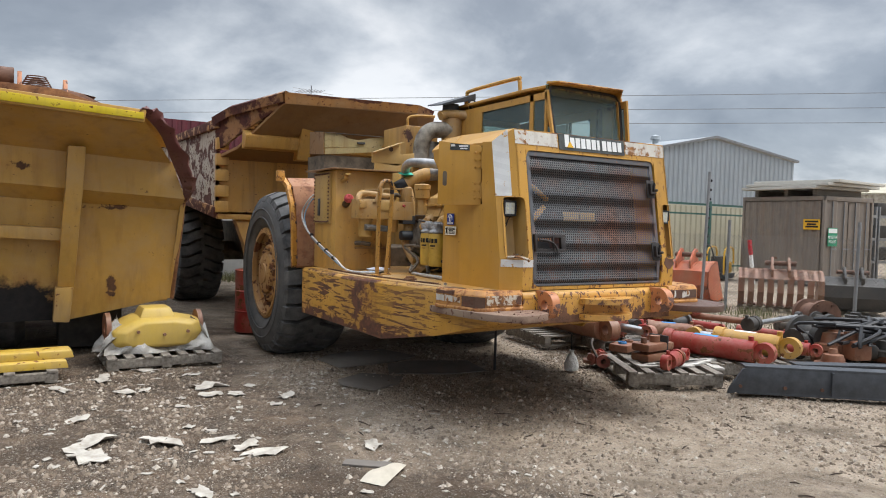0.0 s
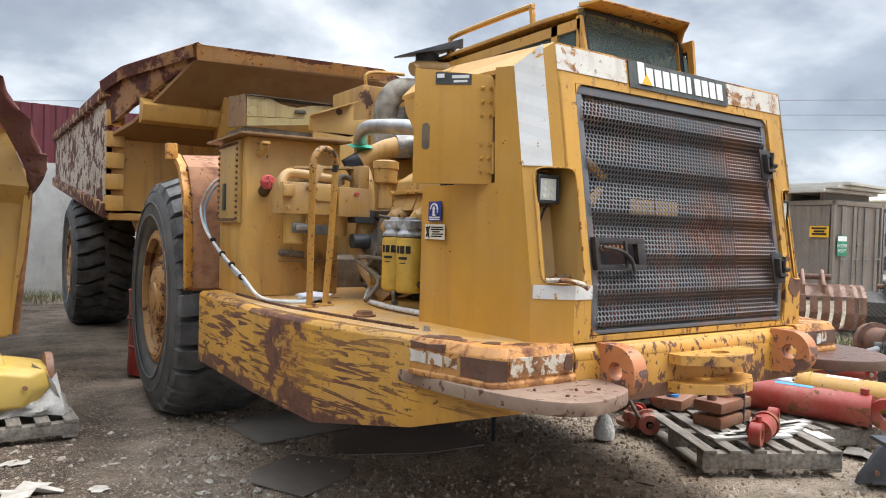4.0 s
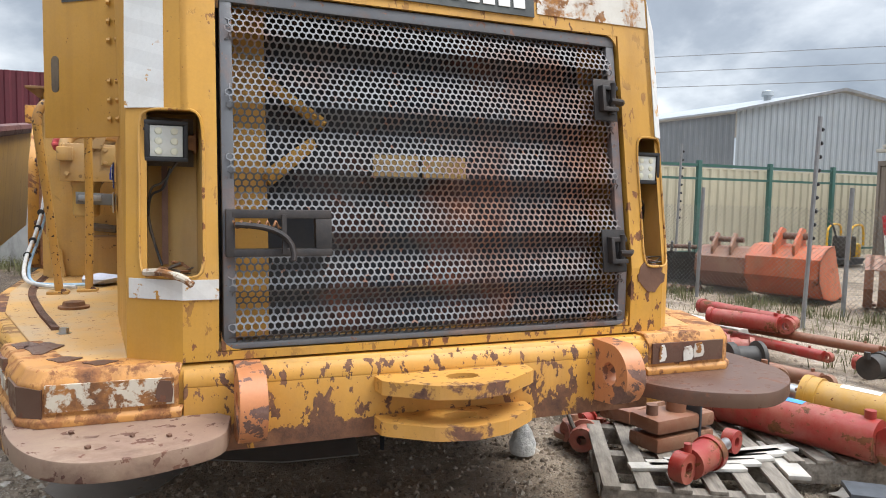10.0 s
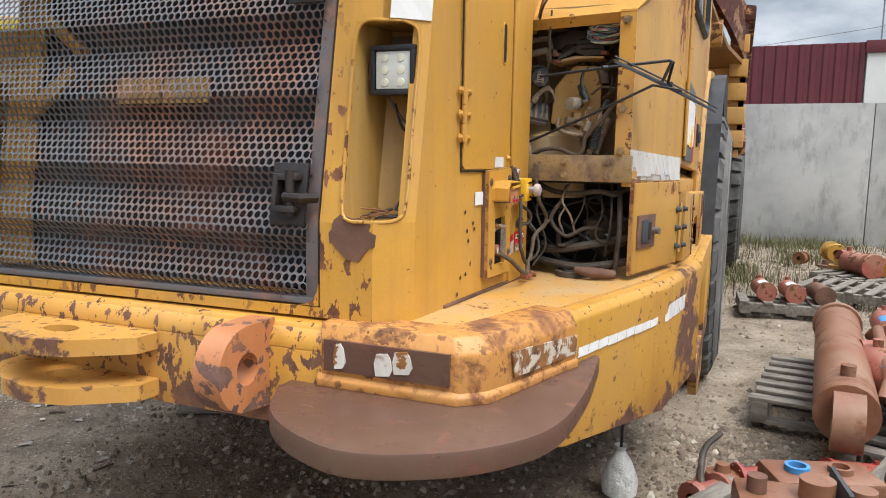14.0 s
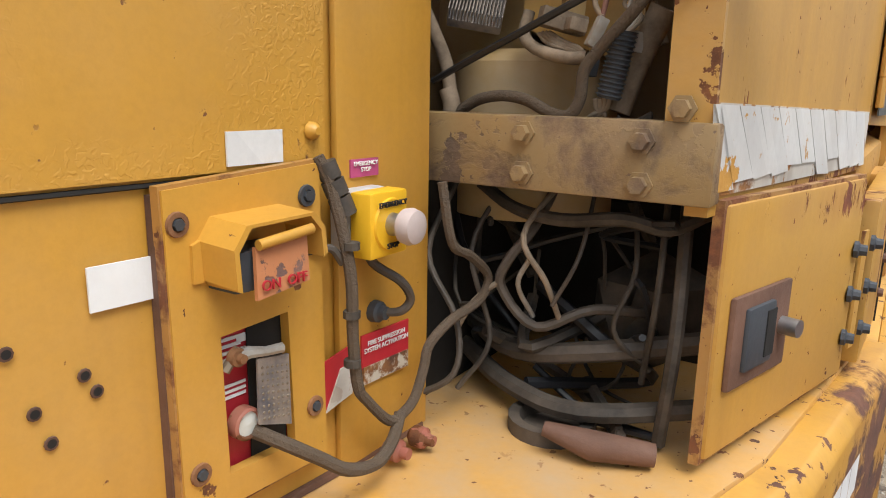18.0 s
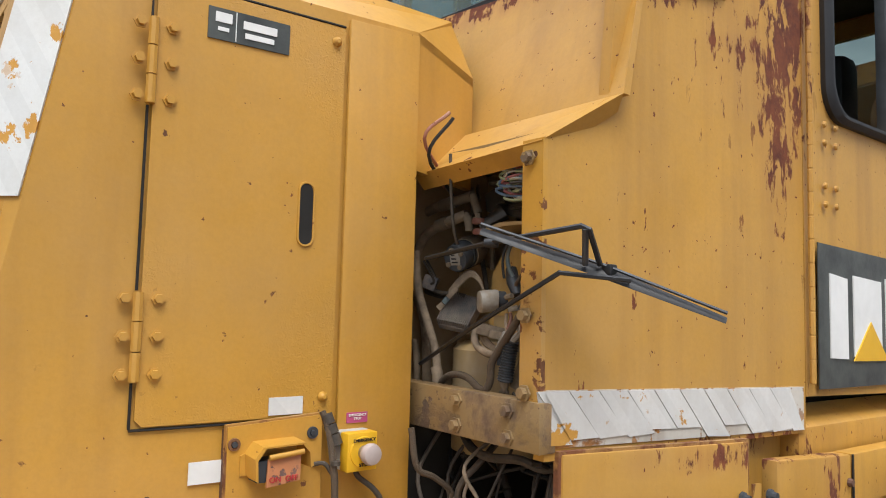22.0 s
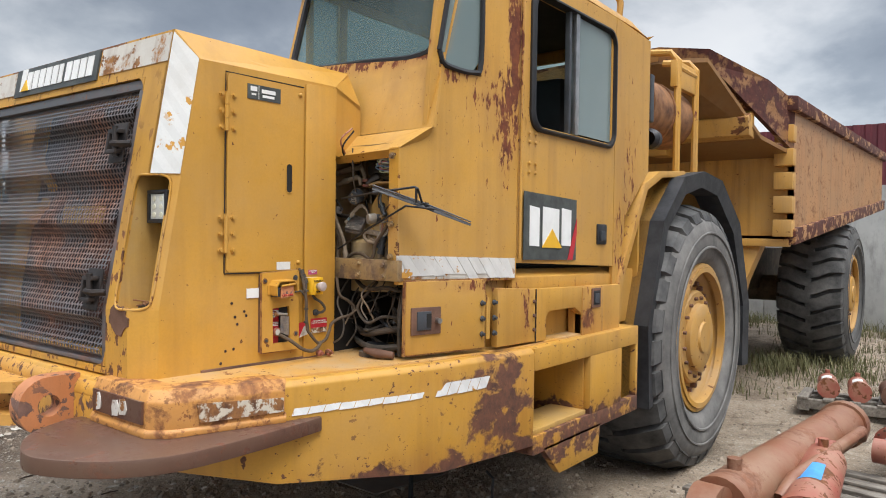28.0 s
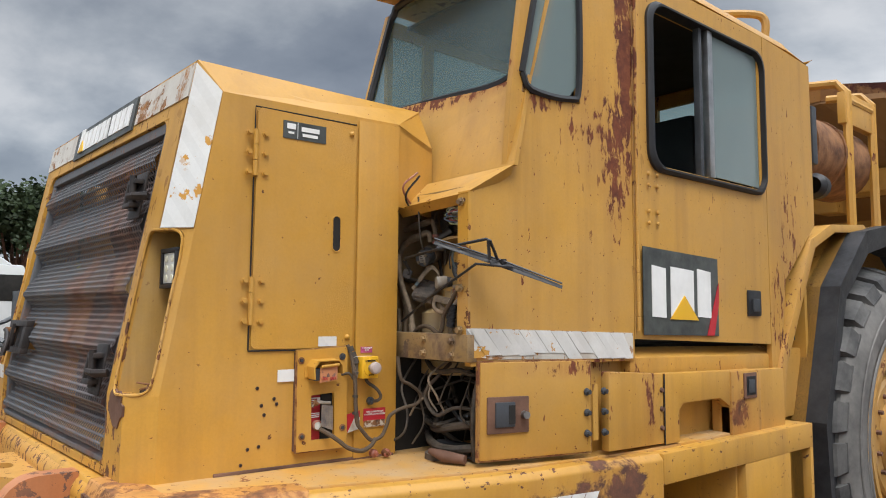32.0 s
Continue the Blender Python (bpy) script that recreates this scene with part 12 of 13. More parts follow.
for side, (a, b) in enumerate((((-0.56, -0.34), (0.56, -0.34)), ((0.56, -0.34), (0.60, 0.30)), ((-0.60, 0.30), (-0.56, -0.34)))):
    g = G()
    rings = []
    for j in range(8):
        t = j / 7
        row = []
        for i in range(37):
            u = i / 36
            x_, y_ = a[0] + (b[0] - a[0]) * u, a[1] + (b[1] - a[1]) * u
            top = (0.13 if side == 0 else 0.28) + 0.06 * math.sin(u * 7 + side) + 0.04 * math.sin(u * 17 + 2) + 0.12 * max(0, u - 0.75) * 4 * (side == 0)
            k_ = 0.045 * math.sin(u * 11 + t * 3) + 0.016 * math.sin(u * 37 - t * 6) + rw.uniform(-.012, .012)
            pull = 1 - 0.28 * t - 0.10 * t * t
            row.append((x_ * (pull if side else 1 - 0.06 * t) + (k_ if side else 0), y_ * pull + (0 if side else k_), 0.004 + top * t + 0.015 * math.sin(u * 40 + t * 9) * t))
        rings.append(row)
    g.loft(rings, False, False)
    part("wrap_sheet", g, m_wrap, cs, "crumpled milky plastic wrap", angle=60)

m_ybeam = paint("beam_yellow", (0.62, 0.40, 0.035, 1), rust=0.04, chips=0.4, streak=0.2, dust=0.3)
for k, (z, x1, w) in enumerate(((0.115, 0.73, 0.26), (0.205, 0.78, 0.22))):
    solo("yellow_beam", G().loft([[(-1.5, -w / 2, 0), (x1, -w / 2, 0), (x1, w / 2, 0), (-1.5, w / 2, 0)], [(-1.5, -w / 2, 0.07), (x1 - 0.02, -w / 2, 0.07), (x1 - 0.02, w / 2, 0.07), (-1.5, w / 2, 0.07)], [(-1.5, -w / 2 + 0.03, 0.088), (x1 - 0.04, -w / 2 + 0.03, 0.088), (x1 - 0.04, w / 2 - 0.03, 0.088), (-1.5, w / 2 - 0.03, 0.088)]]), m_ybeam, "long bright yellow steel beam on a pallet", "beam", "yellow beams", loc=(-0.4, 7.95 + 0.03 * k, z), rz=3, bevel=0.006)
pallet((-0.35, 7.98, 0.0), 3, 1.16, 0.5, 0.115, 4)
# red drum
dm = thing("oil_drum", (2.84, 10.30, 0.0), "red steel oil drum with rolled hoops", "drum")
part("shell", G().lathe([(0, 0), (0, 0.285), (0.02, 0.295), (0.28, 0.285), (0.295, 0.297), (0.31, 0.285), (0.57, 0.285), (0.585, 0.297), (0.60, 0.285), (0.86, 0.285), (0.88, 0.295), (0.885, 0.28), (0.87, 0.27), (0.87, 0)], (0, 0, 0), "z", 32), m_red, dm)
g = G()
for k in range(5):
    a0 = radians(-115 + k * 11)
    ra = [(0.2865 * math.cos(a0 + i * 0.035), 0.2865 * math.sin(a0 + i * 0.035)) for i in range(4)]
    part("drum_mark", G().loft([[(x, y, 0.40) for x, y in ra], [(x, y, 0.49) for x, y in ra]], False, False), m_white, dm, smooth=False)
# cardboard sheets, prop and bag under the truck
m_card = plain("damp_grey_cardboard", (0.16, 0.14, 0.12, 1), 0.9, 0, 0.25, 2)
for k, (x, y, w, d, r) in enumerate(((3.45, 7.75, 1.15, 0.7, 12), (3.95, 6.95, 1.1, 0.65, -18), (3.0, 6.6, 0.7, 0.5, 35))):
    g = G()
    pts = [(-w / 2, -d / 2), (w * 0.1, -d / 2 - 0.06), (w / 2, -d * 0.4), (w / 2 - 0.08, d / 2), (-w * 0.2, d / 2 + 0.04), (-w / 2 + 0.05, d * 0.3)]
    g.prism(pts, "z", 0.008, 0.016)
    solo("cardboard_sheet", g, m_card, "damp grey cardboard sheet on the ground", "cardboard", "cardboard sheets", loc=(x, y, 0.0), rz=r)
pr = thing("prop_stick", (4.58, 6.66, -0.02), "thin dark steel prop rod under the truck", "rod")
part("rod", G().cyl((0, 0, 0), (0.01, 0, 0.85), 0.015, n=8), m_black, pr)
sd = thing("hanging_bag", (5.42, 6.32, -0.03), "clear plastic bag with yellow rags hanging from a hook", "bag")
part("bag", G().lathe([(0.0, 0.05), (0.02, 0.13), (0.12, 0.14), (0.24, 0.09), (0.32, 0.03), (0.36, 0.05)], (0, 0, 0), "z", 14), plain("clear_bag_plastic", (0.72, 0.72, 0.68, 1), 0.3, 0, 0.2, 12, 0.9, 14, 0.03), sd)
part("rags", G().blob((0, 0.0, 0.07), (0.10, 0.10, 0.07), jit=0.2), plain("yellow_rag", (0.50, 0.46, 0.12, 1), 0.8), sd)
part("hook", G().tube([(0, 0, 0.34), (0.0, 0.02, 0.62), (-0.08, 0.03, 0.66)], 0.012, 6), m_black, sd)

sd.scale = (0.62, 0.62, 0.68)

# ---- litter ----
m_paper = plain("dirty_white_foam", (0.38, 0.33, 0.27, 1), 0.9, 0, 0.3, 9, 0.5, 30, 0.004, second=(0.58, 0.54, 0.47, 1))
rl = random.Random(12)
spots = [(0.62, 7.73, 0.47, 0.14), (1.48, 7.02, 0.37, 0.24), (1.46, 6.69, 0.23, 0.16), (0.78, 7.07, 0.29, 0.13), (1.66, 6.60, 0.20, 0.12), (2.05, 6.30, 0.17, 0.16), (1.89, 6.12, 0.11, 0.08), (0.38, 5.59, 0.46, 0.20), (0.83, 5.40, 0.30, 0.20), (1.24, 5.31, 0.28, 0.12), (1.34, 5.06, 0.23, 0.14), (1.44, 4.86, 0.34, 0.14), (0.34, 6.33, 0.28, 0.12), (2.20, 4.76, 0.21, 0.14), (0.25, 7.41, 0.33, 0.12), (1.14, 6.34, 0.14, 0.09), (0.34, 5.25, 0.39, 0.22), (1.46, 7.65, 0.23, 0.10), (1.07, 8.02, 0.27, 0.10), (1.18, 6.67, 0.10, 0.08), (1.86, 6.87, 0.12, 0.1), (0.93, 7.10, 0.19, 0.09), (1.08, 5.73, 0.10, 0.07), (1.21, 5.54, 0.09, 0.07), (0.2, 4.3, 0.2, 0.1), (0.9, 4.3, 0.22, 0.12), (6.9, 5.05, 0.35, 0.25)]
for _ in range(170):
    spots.append((rl.uniform(-0.5, 3.2), rl.uniform(3.0, 8.0), rl.uniform(0.03, 0.11), rl.uniform(0.02, 0.06)))


def scrap(w, d, rr, lift=0.16):
    """A thin torn scrap with a ragged outline and curled edges."""
    n, g = 15, G()
    ph = rr.uniform(0, 6.28)
    rim, mid = [], []
    for k in range(n):
        a = 2 * math.pi * k / n
        q_ = rr.uniform(0.55, 1.15)
        x_, y_ = w / 2 * math.cos(a) * q_, d / 2 * math.sin(a) * q_
        z_ = abs(lift * d * math.sin(a * 1.5 + ph)) * rr.uniform(0.4, 1.2)
        rim.append((x_, y_, z_))
        mid.append((x_ * 0.5, y_ * 0.5, z_ * 0.35 + rr.uniform(0, 0.03) * d))
    g.loft([[(x_, y_, z_ + 0.001) for x_, y_, z_ in mid], [(x_, y_, z_ + 0.001) for x_, y_, z_ in rim], [(x_, y_, z_ + 0.005) for x_, y_, z_ in rim], [(x_, y_, z_ + 0.006) for x_, y_, z_ in mid]])
    return g


for k, (x, y, w, d) in enumerate(spots):
    if k < 27:
        w, d = w * 1.1, d * 1.15
    solo("litter_scrap", scrap(w, d, rl), m_paper, "torn dirty white foam scrap on the dirt", "litter", "foam scraps", loc=(x, y, ground_z(x, y) + 0.001), rz=rl.uniform(0, 360), angle=20)
# the large bent sheet with its board
g = G()
rows_ = []
for k in range(9):
    t = k / 8
    c_ = Vector((1.86 + 0.30 * t, 4.02 + 0.21 * t, 0))
    rows_.append([(c_.x - 0.05 * u * (1 - 0.4 * t), c_.y + 0.075 * u * (1 - 0.4 * t), ground_z(1.9, 4.1) + 0.004 + 0.05 * math.sin(3.1 * t) * (1 - abs(u)) + 0.03 * max(0, u) * math.sin(5 * t) + 0.02 * t) for u in (-1, -0.5, 0, 0.5, 1)])
g.loft(rows_ , False, False)
solo("bent_sheet", g, plain("cream_foam_sheet", (0.46, 0.41, 0.33, 1), 0.8, 0, 0.15, 9, 0.4, 25), "large bent cream foam sheet lying on dirt", "litter")
solo("loose_board", G().box(-0.16, 0.16, -0.055, 0.055, 0, 0.014), m_card, "short brown board lying under torn sheet", "board", "loose boards", loc=(1.98, 4.36, ground_z(1.98, 4.36) + 0.004), rz=-38, bevel=0.003)
m_twig = plain("dead_twig_bark", (0.055, 0.036, 0.024, 1), 0.9, 0, 0.4, 20)
for _ in range(46):
    x, y = rl.uniform(2.0, 7.0), rl.uniform(2.4, 6.0)
    L_, a = rl.uniform(0.05, 0.17), rl.uniform(0, 6.28)
    z = ground_z(x, y) + 0.004
    solo("twig", G().tube([(-L_ / 2, 0, 0), (0, rl.uniform(-.015, .015), 0.006), (L_ / 2, rl.uniform(-.02, .02), 0.002)], [0.004, 0.006, 0.003], 5), m_twig, "dry brown twig lying on gravel", "twig", "dry twigs", loc=(x, y, z), rz=math.degrees(a))

# ---- stones ----
m_stone = NT("loose_stones")
geo_ = m_stone.t.nodes.new("ShaderNodeNewGeometry")
m_stone.put("Base Color", m_stone.mix(m_stone.mask(m_stone.noise(40, 4, 0.7), 0.35, 0.75), m_stone.ramp(geo_.outputs["Random Per Island"], [(0.0, (0.07, 0.052, 0.040, 1)), (0.4, (0.18, 0.135, 0.094, 1)), (0.75, (0.33, 0.265, 0.20, 1)), (1.0, (0.58, 0.53, 0.45, 1))]), (0.22, 0.17, 0.125, 1)))
m_stone.put("Roughness", 0.9)
m_stone = m_stone.m
OCT = [(1, 0, 0), (0, 1, 0), (-1, 0, 0), (0, -1, 0), (0.1, 0.1, 1)]


def scatter(n, x0, x1, y0, y1, smin, smax, seed):
    rr = random.Random(seed)
    g = G()
    for _ in range(n):
        x, y = rr.uniform(x0, x1), rr.uniform(y0, y1)
        if noise.noise((x * 0.8, y * 0.8, 5.0)) < rr.uniform(-0.6, 0.35):
            continue
        s = smin + (smax - smin) * rr.random() ** 3.4
        z = ground_z(x, y)
        a = rr.uniform(0, 1.6)
        c_, s_ = math.cos(a) * s, math.sin(a) * s
        q_ = [rr.uniform(0.6, 1.3) for _ in range(5)]
        k = len(g.v)
        g.v += [(x + c_ * q_[0], y + s_ * q_[0], z - 0.002), (x - s_ * q_[1], y + c_ * q_[1], z - 0.002), (x - c_ * q_[2], y - s_ * q_[2], z - 0.002), (x + s_ * q_[3], y - c_ * q_[3], z - 0.002),
                (x + c_ * 0.4, y + s_ * 0.4, z + s * 0.7 * q_[4]), (x - c_ * 0.4, y - s_ * 0.3, z + s * 0.6 * q_[4])]
        g.f += [(k, k + 1, k + 4), (k + 1, k + 5, k + 4), (k + 1, k + 2, k + 5), (k + 2, k + 3, k + 5), (k + 3, k + 4, k + 5), (k + 3, k, k + 4)]
    return g


solo("gravel_stones", scatter(60000, -1.5, 7.5, 1.8, 8.5, 0.006, 0.030, 3), m_stone, "loose gravel stones scattered over the dirt", "gravel", "", "stuff", smooth=False)
solo("gravel_stones", scatter(14000, 5.5, 12.0, 4.0, 18.0, 0.007, 0.04, 4), m_stone, "loose stones among the pallets", "gravel", "", "stuff", smooth=False)

# ---- grass and weeds ----
m_grass = plain("dry_green_grass", (0.085, 0.10, 0.035, 1), 0.8, 0, 0.4, 3, 0.0, second=(0.22, 0.20, 0.09, 1))


def tufts(spots, seed, n=26, h=0.22):
    rr = random.Random(seed)
    g = G()
    for x, y, k in spots:
        for _ in range(int(n * k)):
            a, l = rr.uniform(0, 6.28), h * rr.uniform(0.4, 1.2) * k ** 0.5
            bx_, by_ = x + rr.gauss(0, 0.12), y + rr.gauss(0, 0.12)
            z = ground_z(bx_, by_) - 0.01
            w = 0.006
            dx_, dy_ = math.cos(a) * l * 0.5, math.sin(a) * l * 0.5
            px_, py_ = -math.sin(a) * w, math.cos(a) * w
            g.add([(bx_ - px_, by_ - py_, z), (bx_ + px_, by_ + py_, z), (bx_ + dx_ * 0.4 + px_ * 0.7, by_ + dy_ * 0.4 + py_ * 0.7, z + l * 0.6), (bx_ + dx_ * 0.4 - px_ * 0.7, by_ + dy_ * 0.4 - py_ * 0.7, z + l * 0.6), (bx_ + dx_, by_ + dy_, z + l)], [(0, 1, 2, 3), (3, 2, 4)])
    return g


rg_ = random.Random(6)
sp_ = [(rg_.uniform(-2, 12.5), WY - 0.12 - abs(rg_.gauss(0, 0.7)), rg_.uniform(0.5, 1.3)) for _ in range(260)]
sp_ += [(rg_.uniform(4.8, 7.6), rg_.uniform(11.5, 18.5), rg_.uniform(0.3, 1.0)) for _ in range(170)]
sp_ += [(rg_.uniform(9.5, 12.8), rg_.uniform(6, 14), rg_.uniform(0.2, 0.8)) for _ in range(90)]
sp_ += [(12.0 + 0.3 * (11 - y) + rg_.gauss(0, 0.25), y, rg_.uniform(0.5, 1.2)) for y in [rg_.uniform(5, 14) for _ in range(90)]]
sp_ += [(rg_.uniform(5.0, 6.2), rg_.uniform(12.8, 14.2), 0.9) for _ in range(30)]
solo("grass", tufts(sp_, 9), m_grass, "dry weeds and grass tufts by the wall", "grass", "", "stuff", smooth=False)

# ---- behind the start: red booms, engines, white trucks, trees, cranes ----
m_redboom = paint("bright_red_boom", (0.40, 0.024, 0.02, 1), rust=0.22, scale=6, chips=0.4, streak=0.2, dust=0.3, rough=0.4)
for k, (x, y, z, L, rz) in enumerate(((-3.6, 6.2, 0.28, 3.2, 80), (-4.2, 6.6, 0.62, 3.6, 84), (-3.1, 5.6, 0.10, 2.4, 75))):
    b = thing("drill_boom", (x, y, z), "bright red drill boom section with grey rail", "boom", "red drill booms", rz=rz)
    part("beam", G().box(-L / 2, L / 2, -0.16, 0.16, 0.0, 0.26), m_steel_dark if k == 1 else m_redboom, b, bevel=0.02)
    part("top_rail", G().box(-L / 2 - 0.2, L / 2 + 0.2, -0.14, 0.14, 0.27, 0.36), m_redboom if k == 1 else m_steel_dark, b, bevel=0.01)
    part("side_rail", G().box(-L / 2 - 0.1, L / 2 + 0.1, -0.20, -0.165, 0.16, 0.22), m_galv, b, bevel=0.006)
    part("cylinder", G().cyl((-L / 4, -0.24, 0.14), (L / 4, -0.24, 0.12), 0.07), m_redboom, b)
    part("cylinder_rod", G().cyl((L / 4, -0.24, 0.12), (L / 2, -0.24, 0.11), 0.03), m_steel, b)
    for j in range(7):
        part("bracket", G().box(-L / 2 + 0.2 + j * L / 7, -L / 2 + 0.28 + j * L / 7, -0.2, -0.15, 0.05, 0.34), m_galv if j % 2 else m_redboom, b)
    part("leg", G().box(-L / 2 + 0.1, -L / 2 + 0.25, -0.2, 0.2, -z, 0.0).box(L / 2 - 0.25, L / 2 - 0.1, -0.2, 0.2, -z, 0.0), m_dirtblack, b)
heap((-2.4, 5.4, 0), 14, 0.25, [m_dirtblack, m_hose, m_rust, m_redboom], "dark greasy drill part on the ground", "machine part", 61, (0.7, 1.2), "drill parts", 0.2)
heap((-6.0, 6.6, 0), 26, 0.34, [m_dirtblack, m_hose, m_grime, m_steel_dark, m_redboom], "grimy engine assembly part", "machine part", 62, (1.0, 1.3), "engine heap", 1.5)
for k in range(40):
    pts = [(-6.0 + rngt.uniform(-1.0, 1.0), 6.6 + rngt.uniform(-1.6, 1.6), rngt.uniform(0.35, 1.2))]
    for _ in range(3):
        p = pts[-1]
        pts.append((p[0] + rngt.uniform(-.4, .4), p[1] + rngt.uniform(-.5, .5), max(0.05, min(1.4, p[2] + rngt.uniform(-.5, .3)))))
    pts.append((pts[-1][0] + 0.05, pts[-1][1], 0.02))
    solo("loose_hose", G().tube(curve(pts, 4), rngt.choice((0.02, 0.03, 0.04)), 6), rngt.choice((m_black, m_hose, m_galv)), "black hose on an engine heap", "hose", "loose hoses")
es = thing("engine_stand", (-6.4, 6.9, 0.0), "scrap engine with fan shroud on a frame", "engine")
part("block", G().box(-0.5, 0.5, -0.5, 0.5, 0.3, 1.6), m_grime, es, bevel=0.05)
part("shroud", G().lathe([(0, 0.22), (0, 0.32), (0.12, 0.32), (0.15, 0.22)], (0.5, 0.1, 1.45), "x", 24, True), m_steel_dark, es)
part("fan", G().cyl((0.5, 0.1, 1.45), (0.6, 0.1, 1.45), 0.12), m_black, es)
part("frame", G().box(-0.6, 0.6, -0.7, -0.62, 0, 1.95).box(-0.6, 0.6, 0.62, 0.7, 0, 1.85).box(-0.6, -0.5, -0.7, 0.7, 1.8, 1.9), m_steel_dark, es, bevel=0.01)
rb = thing("red_canister", (-5.0, 6.05, 1.12), "round red canister on a bracket", "canister")
part("tank", G().lathe([(-0.17, 0), (-0.17, 0.10), (-0.12, 0.18), (0.10, 0.18), (0.15, 0.12), (0.17, 0)], (0, 0, 0), "x", 20), m_redboom, rb)
part("bracket", G().cyl((0, 0, -1.12), (0, 0, -0.15), 0.04), m_steel_dark, rb)


def white_truck(loc, rz, label, s=1.0):
    t = thing("white_truck", loc, label, "truck", "white trucks", rz=rz)
    mw = bpy.data.materials.get("white_truck_paint") or plain("white_truck_paint", (0.66, 0.67, 0.66, 1), 0.35, 0, 0.06, 2, 0.03)
    part("cab_body", G().prism([(-1.0, 0.6), (1.0, 0.6), (1.05, 1.3), (0.75, 2.1), (0.5, 2.75), (-1.0, 2.75)], "y", -1.1, 1.1), mw, t, bevel=0.06)
    part("fairing", G().prism([(-1.0, 2.75), (0.3, 2.75), (-0.3, 3.15), (-1.0, 3.25)], "y", -1.0, 1.0), mw, t, bevel=0.08)
    for s_ in (1, -1):
        part("side_window", G().box(-0.35, 0.55, s_ * 1.1 - 0.01, s_ * 1.1 + 0.01, 1.85, 2.50), m_dark, t, bevel=0.01)
    part("windscreen", plate(G(), [(1.03, -0.95, 1.42), (1.03, 0.95, 1.42), (0.78, 0.95, 2.1), (0.78, -0.95, 2.1)], (1, 0, 0.3), 0.02), m_dark, t)
    part("chassis", G().box(-5.5, 0.8, -0.45, 0.45, 0.5, 0.8), m_dirtblack, t)
    for x in (0.2, -3.8, -4.8):
        for s_ in (1, -1):
            part("wheel", G().lathe([(-0.15, 0.25), (-0.15, 0.45), (-0.1, 0.5), (0.1, 0.5), (0.15, 0.45), (0.15, 0.25)], (x, s_ * 0.95, 0.5), "y", 24, True), m_rubber, t)
    return t


white_truck((-14.2, 6.9, 0), 90, "white truck cab with tall roof fairing")
white_truck((-19.5, 12.5, 0), 200, "white truck cab parked behind scrap")
white_truck((-16.0, 3.0, 0), 60, "white truck cab at the yard edge")
ym = thing("yellow_canopy_machine", (-12.4, 8.5, 0), "machine with bright yellow canopy roof", "machine")
part("canopy", G().box(-0.8, 0.8, -0.62, 0.62, 2.62, 2.78), plain("safety_yellow", (0.62, 0.55, 0.02, 1), 0.5), ym, bevel=0.02)
part("lower_body", G().box(-1.4, 1.4, -0.8, 0.8, 0.4, 1.4), m_dirtblack, ym, bevel=0.05)
for x in (-0.7, 0.7):
    for y in (-0.5, 0.5):
        part("post", G().box(x - 0.05, x + 0.05, y - 0.05, y + 0.05, 1.4, 2.62), m_black, ym)
ct = thing("cream_tank", (-6.9, 7.85, 0), "cream steel tank with a hanging lift hook", "tank", rz=6)
part("shell", G().box(-0.6, 0.6, -0.55, 0.75, 0.25, 2.08), paint("cream_tank_paint", (0.55, 0.46, 0.30, 1), rust=0.10, chips=0.3, streak=0.4, dust=0.3), ct, bevel=0.06)
part("lift_hook", G().tube(curve([(0.66, -0.42, 1.95), (0.66, -0.40, 1.72), (0.66, -0.30, 1.58), (0.66, -0.12, 1.50), (0.66, 0.0, 1.48), (0.66, 0.06, 1.56), (0.66, 0.03, 1.66)], 5), 0.035, 8), m_rust, ct, "rusty bent lift hook")
part("skid", G().box(-0.6, 0.6, -0.5, -0.3, 0.0, 0.25).box(-0.6, 0.6, 0.45, 0.65, 0.0, 0.25), m_dirtblack, ct)
ls = thing("low_shed", (-17.5, 12.5, 0), "long low shed with a dark green roof", "shed", rz=14)
part("wall", G().box(-0.9, 0.9, -2.6, 3.5, 0, 2.6), m_dirtblack, ls)
part("roof", G().prism([(-1.1, 2.58), (1.1, 2.58), (1.1, 2.66), (0, 2.96), (-1.1, 2.66)], "y", -2.8, 3.7), plain("dark_green_roof", (0.03, 0.045, 0.035, 1), 0.6, 0, 0.4, 2), ls)
bt = thing("gas_bottle", (-4.9, 6.75, 1.02), "red and white gas bottle lying on the scrap", "bottle", rz=40)
part("shell", G().lathe([(-0.28, 0), (-0.28, 0.07), (-0.24, 0.10), (0.10, 0.10), (0.20, 0.06), (0.24, 0.03), (0.24, 0)], (0, 0, 0.10), "x", 16), m_redboom, bt)
part("band", G().lathe([(-0.05, 0.102), (0.05, 0.102)], (0, 0, 0.10), "x", 16), m_white, bt)
part("cradle", G().box(-0.2, 0.2, -0.1, 0.1, -1.02, 0.02), m_dirtblack, bt)
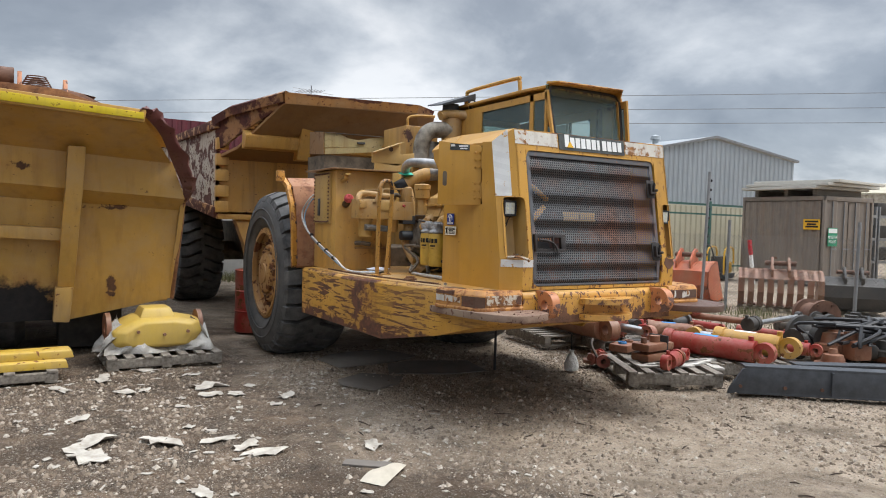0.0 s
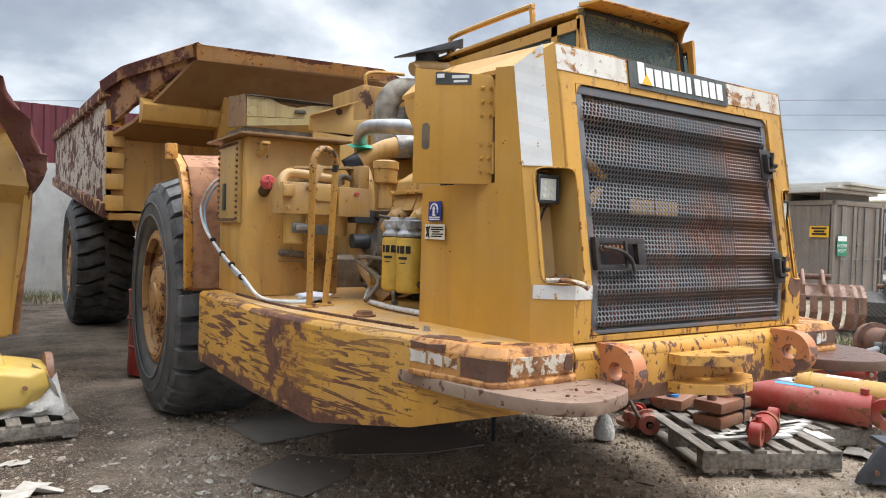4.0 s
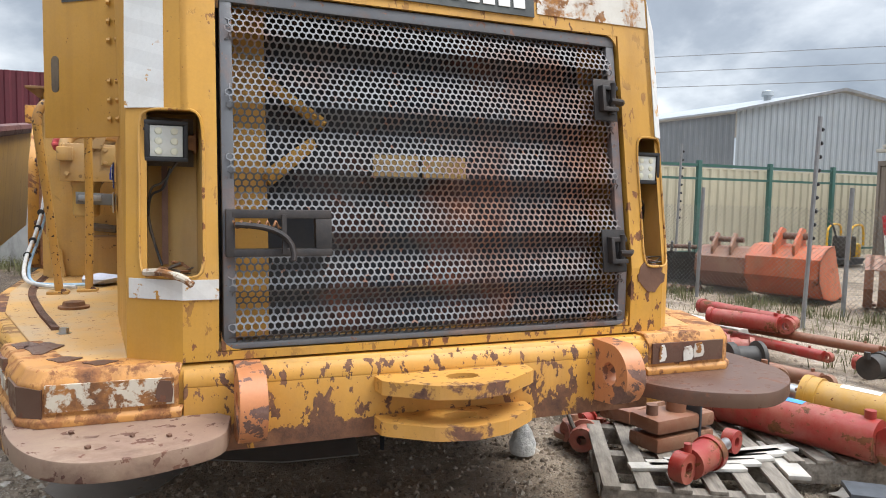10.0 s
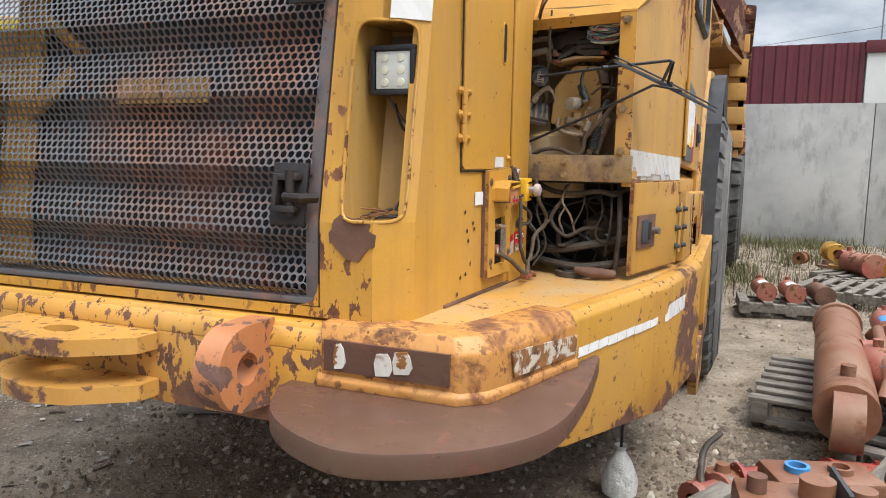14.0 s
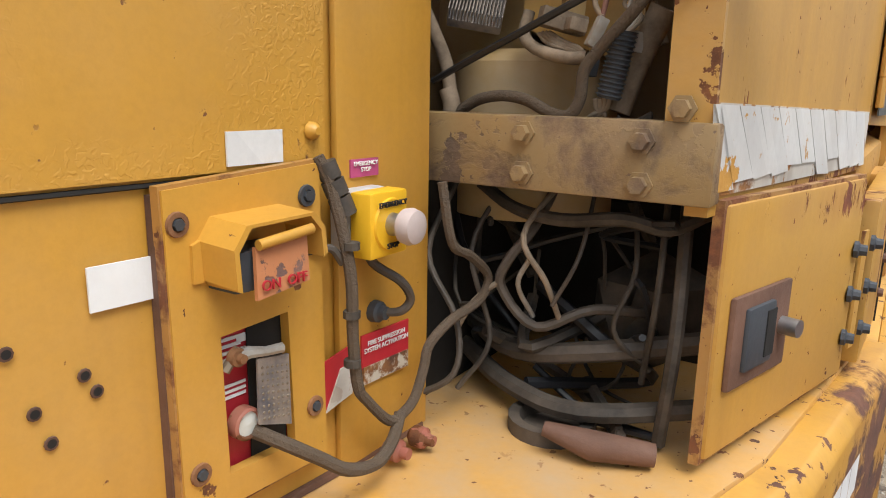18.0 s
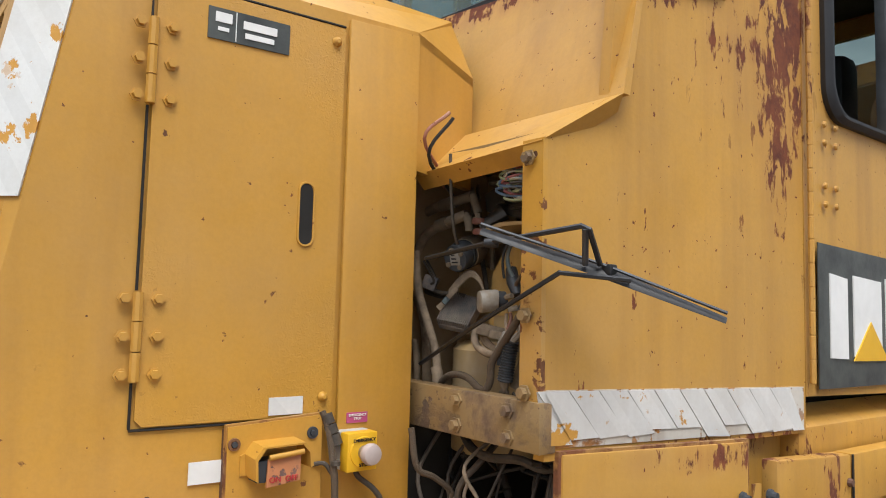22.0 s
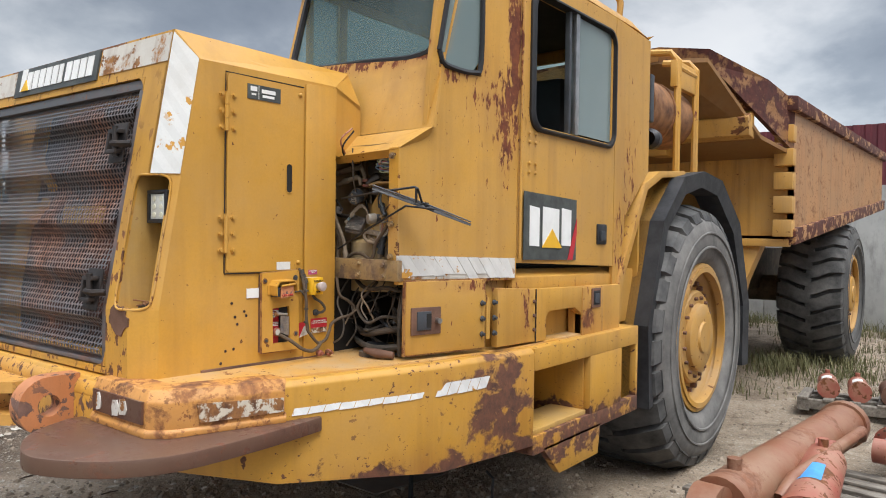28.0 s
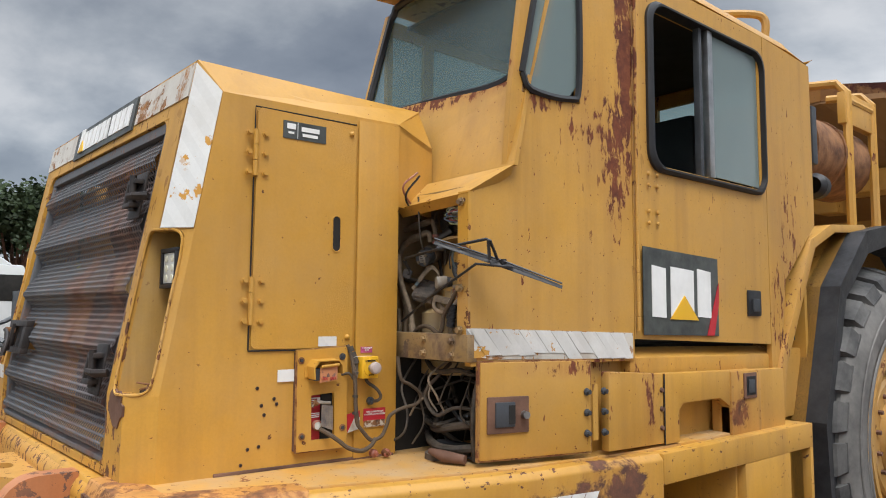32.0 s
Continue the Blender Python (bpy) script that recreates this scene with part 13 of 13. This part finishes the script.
for k, (x, y, tx, ty, H) in enumerate(((-67.0, 25.4, 0.5, 2.0, 13.9), (-66.6, 29.0, 0.4, -0.5, 11.4))):
    cr = thing("tower_crane", (x, y, 0), "distant pale lattice crane boom" if k == 0 else "distant orange lattice crane boom", "crane", "distant cranes")
    mc = m_orange if k else m_cream

    def bm_pt(a, b, z):
        q_ = 1 - 0.55 * z / H
        return (a * q_ + tx * z / H, b * q_ + ty * z / H, z)
    cs_ = ((-0.55, -0.55), (0.55, -0.55), (0.55, 0.55), (-0.55, 0.55))
    for a, b in cs_:
        part("chord", G().tube([bm_pt(a, b, 0), bm_pt(a, b, H)], 0.06, 4), mc, cr)
    for j in range(18):
        z0, z1 = H * j / 18, H * (j + 1) / 18
        for c0, c1 in zip(cs_, cs_[1:] + cs_[:1]):
            part("lattice", G().tube([bm_pt(*(c0 if j % 2 else c1), z0), bm_pt(*(c1 if j % 2 else c0), z1)], 0.04, 3), mc, cr)
    part("head", G().box(tx - 0.35, tx + 0.35, ty - 0.35, ty + 0.35, H - 0.1, H + 0.35), m_dirtblack, cr)


def tree(loc, h, r, seed, label):
    rr = random.Random(seed)
    t = thing("tree", loc, label, "tree", "distant trees")
    part("trunk", G().tube([(0, 0, 0), (0.1, 0.05, h * 0.25), (0.0, 0.1, h * 0.5)], [0.35, 0.28, 0.2], 9), m_rust, t, "grey-brown trunk")
    clumps = []
    for k in range(26):
        a, e = rr.uniform(0, 6.28), rr.uniform(-0.25, 1.0)
        q = rr.uniform(0.45, 0.95)
        clumps.append((r * q * math.cos(a) * math.cos(e * 1.2), r * q * math.sin(a) * math.cos(e * 1.2), h * 0.58 + h * 0.36 * math.sin(e * 1.3) * q, rr.uniform(0.28, 0.45) * r))
        p = clumps[-1]
        part("limb", G().tube([(0, 0.1, h * 0.35), (p[0] * 0.5, p[1] * 0.5, h * 0.5), p[:3]], [0.14, 0.09, 0.03], 6), m_rust, t)
    g = G()
    for cx, cy, cz, cr in clumps:
        for _ in range(520):
            u = Vector((rr.gauss(0, 1), rr.gauss(0, 1), rr.gauss(0, 1))).normalized() * cr * rr.random() ** 0.35 * 1.08
            p = Vector((cx, cy, cz)) + Vector((u.x, u.y, u.z * 0.75))
            s = rr.uniform(0.10, 0.24)
            d1 = Vector((rr.gauss(0, 1), rr.gauss(0, 1), rr.gauss(0, 0.6))).normalized() * s
            d2 = d1.cross(Vector((rr.gauss(0, 1), rr.gauss(0, 1), rr.gauss(0, 1)))).normalized() * s * 0.6
            g.add([p - d1, p + d2, p + d1, p - d2], [(0, 1, 2, 3)])
    part("crown", g, m_leaf, t, "dense dark green leaves", smooth=False, kind="stuff")
    return t


m_leaf = plain("dark_green_leaves", (0.016, 0.034, 0.010, 1), 0.7, 0, 0.4, 0.8, 0.0, second=(0.045, 0.075, 0.020, 1))
tree((-40, 11.6, 0), 9.3, 4.7, 1, "large dark green rounded tree beyond the yard")
tree((-50, 18.5, 0), 5.6, 2.8, 2, "dark green tree beyond the yard")
tree((-43, 5.0, 0), 8.4, 4.2, 3, "dark green tree beyond the yard")
tree((-58, 22.5, 0), 6.3, 3.4, 4, "small green tree far away")
tree((-60, 27.0, 0), 6.5, 3.2, 5, "small green tree far away")
# overhead wires far to the east, strung between two poles
pl = thing("power_line", (-90, 172.2, 0), "thin overhead power lines between two distant poles", "power line", org=(-90, 172.2, 0))
for x, y in ((-90, 172.2), (90, 13)):
    part("pole", G().cyl((x, y, 0), (x, y, 14.6), 0.16, 0.11, 10), m_wood, pl)
    for k in range(3):
        part("cross_arm", G().box(x - 0.6, x + 0.6, y - 0.06, y + 0.06, 11.42 + k * 1.3, 11.54 + k * 1.3), m_wood, pl)
for k in range(3):
    pts = [(-90 + 180 * t, 172.2 - 159.2 * t, 11.55 + k * 1.3 - 1.2 * t * (1 - t)) for t in [i / 12 for i in range(13)]]
    part("wire", G().tube(pts, 0.03, 4), m_galv, pl)
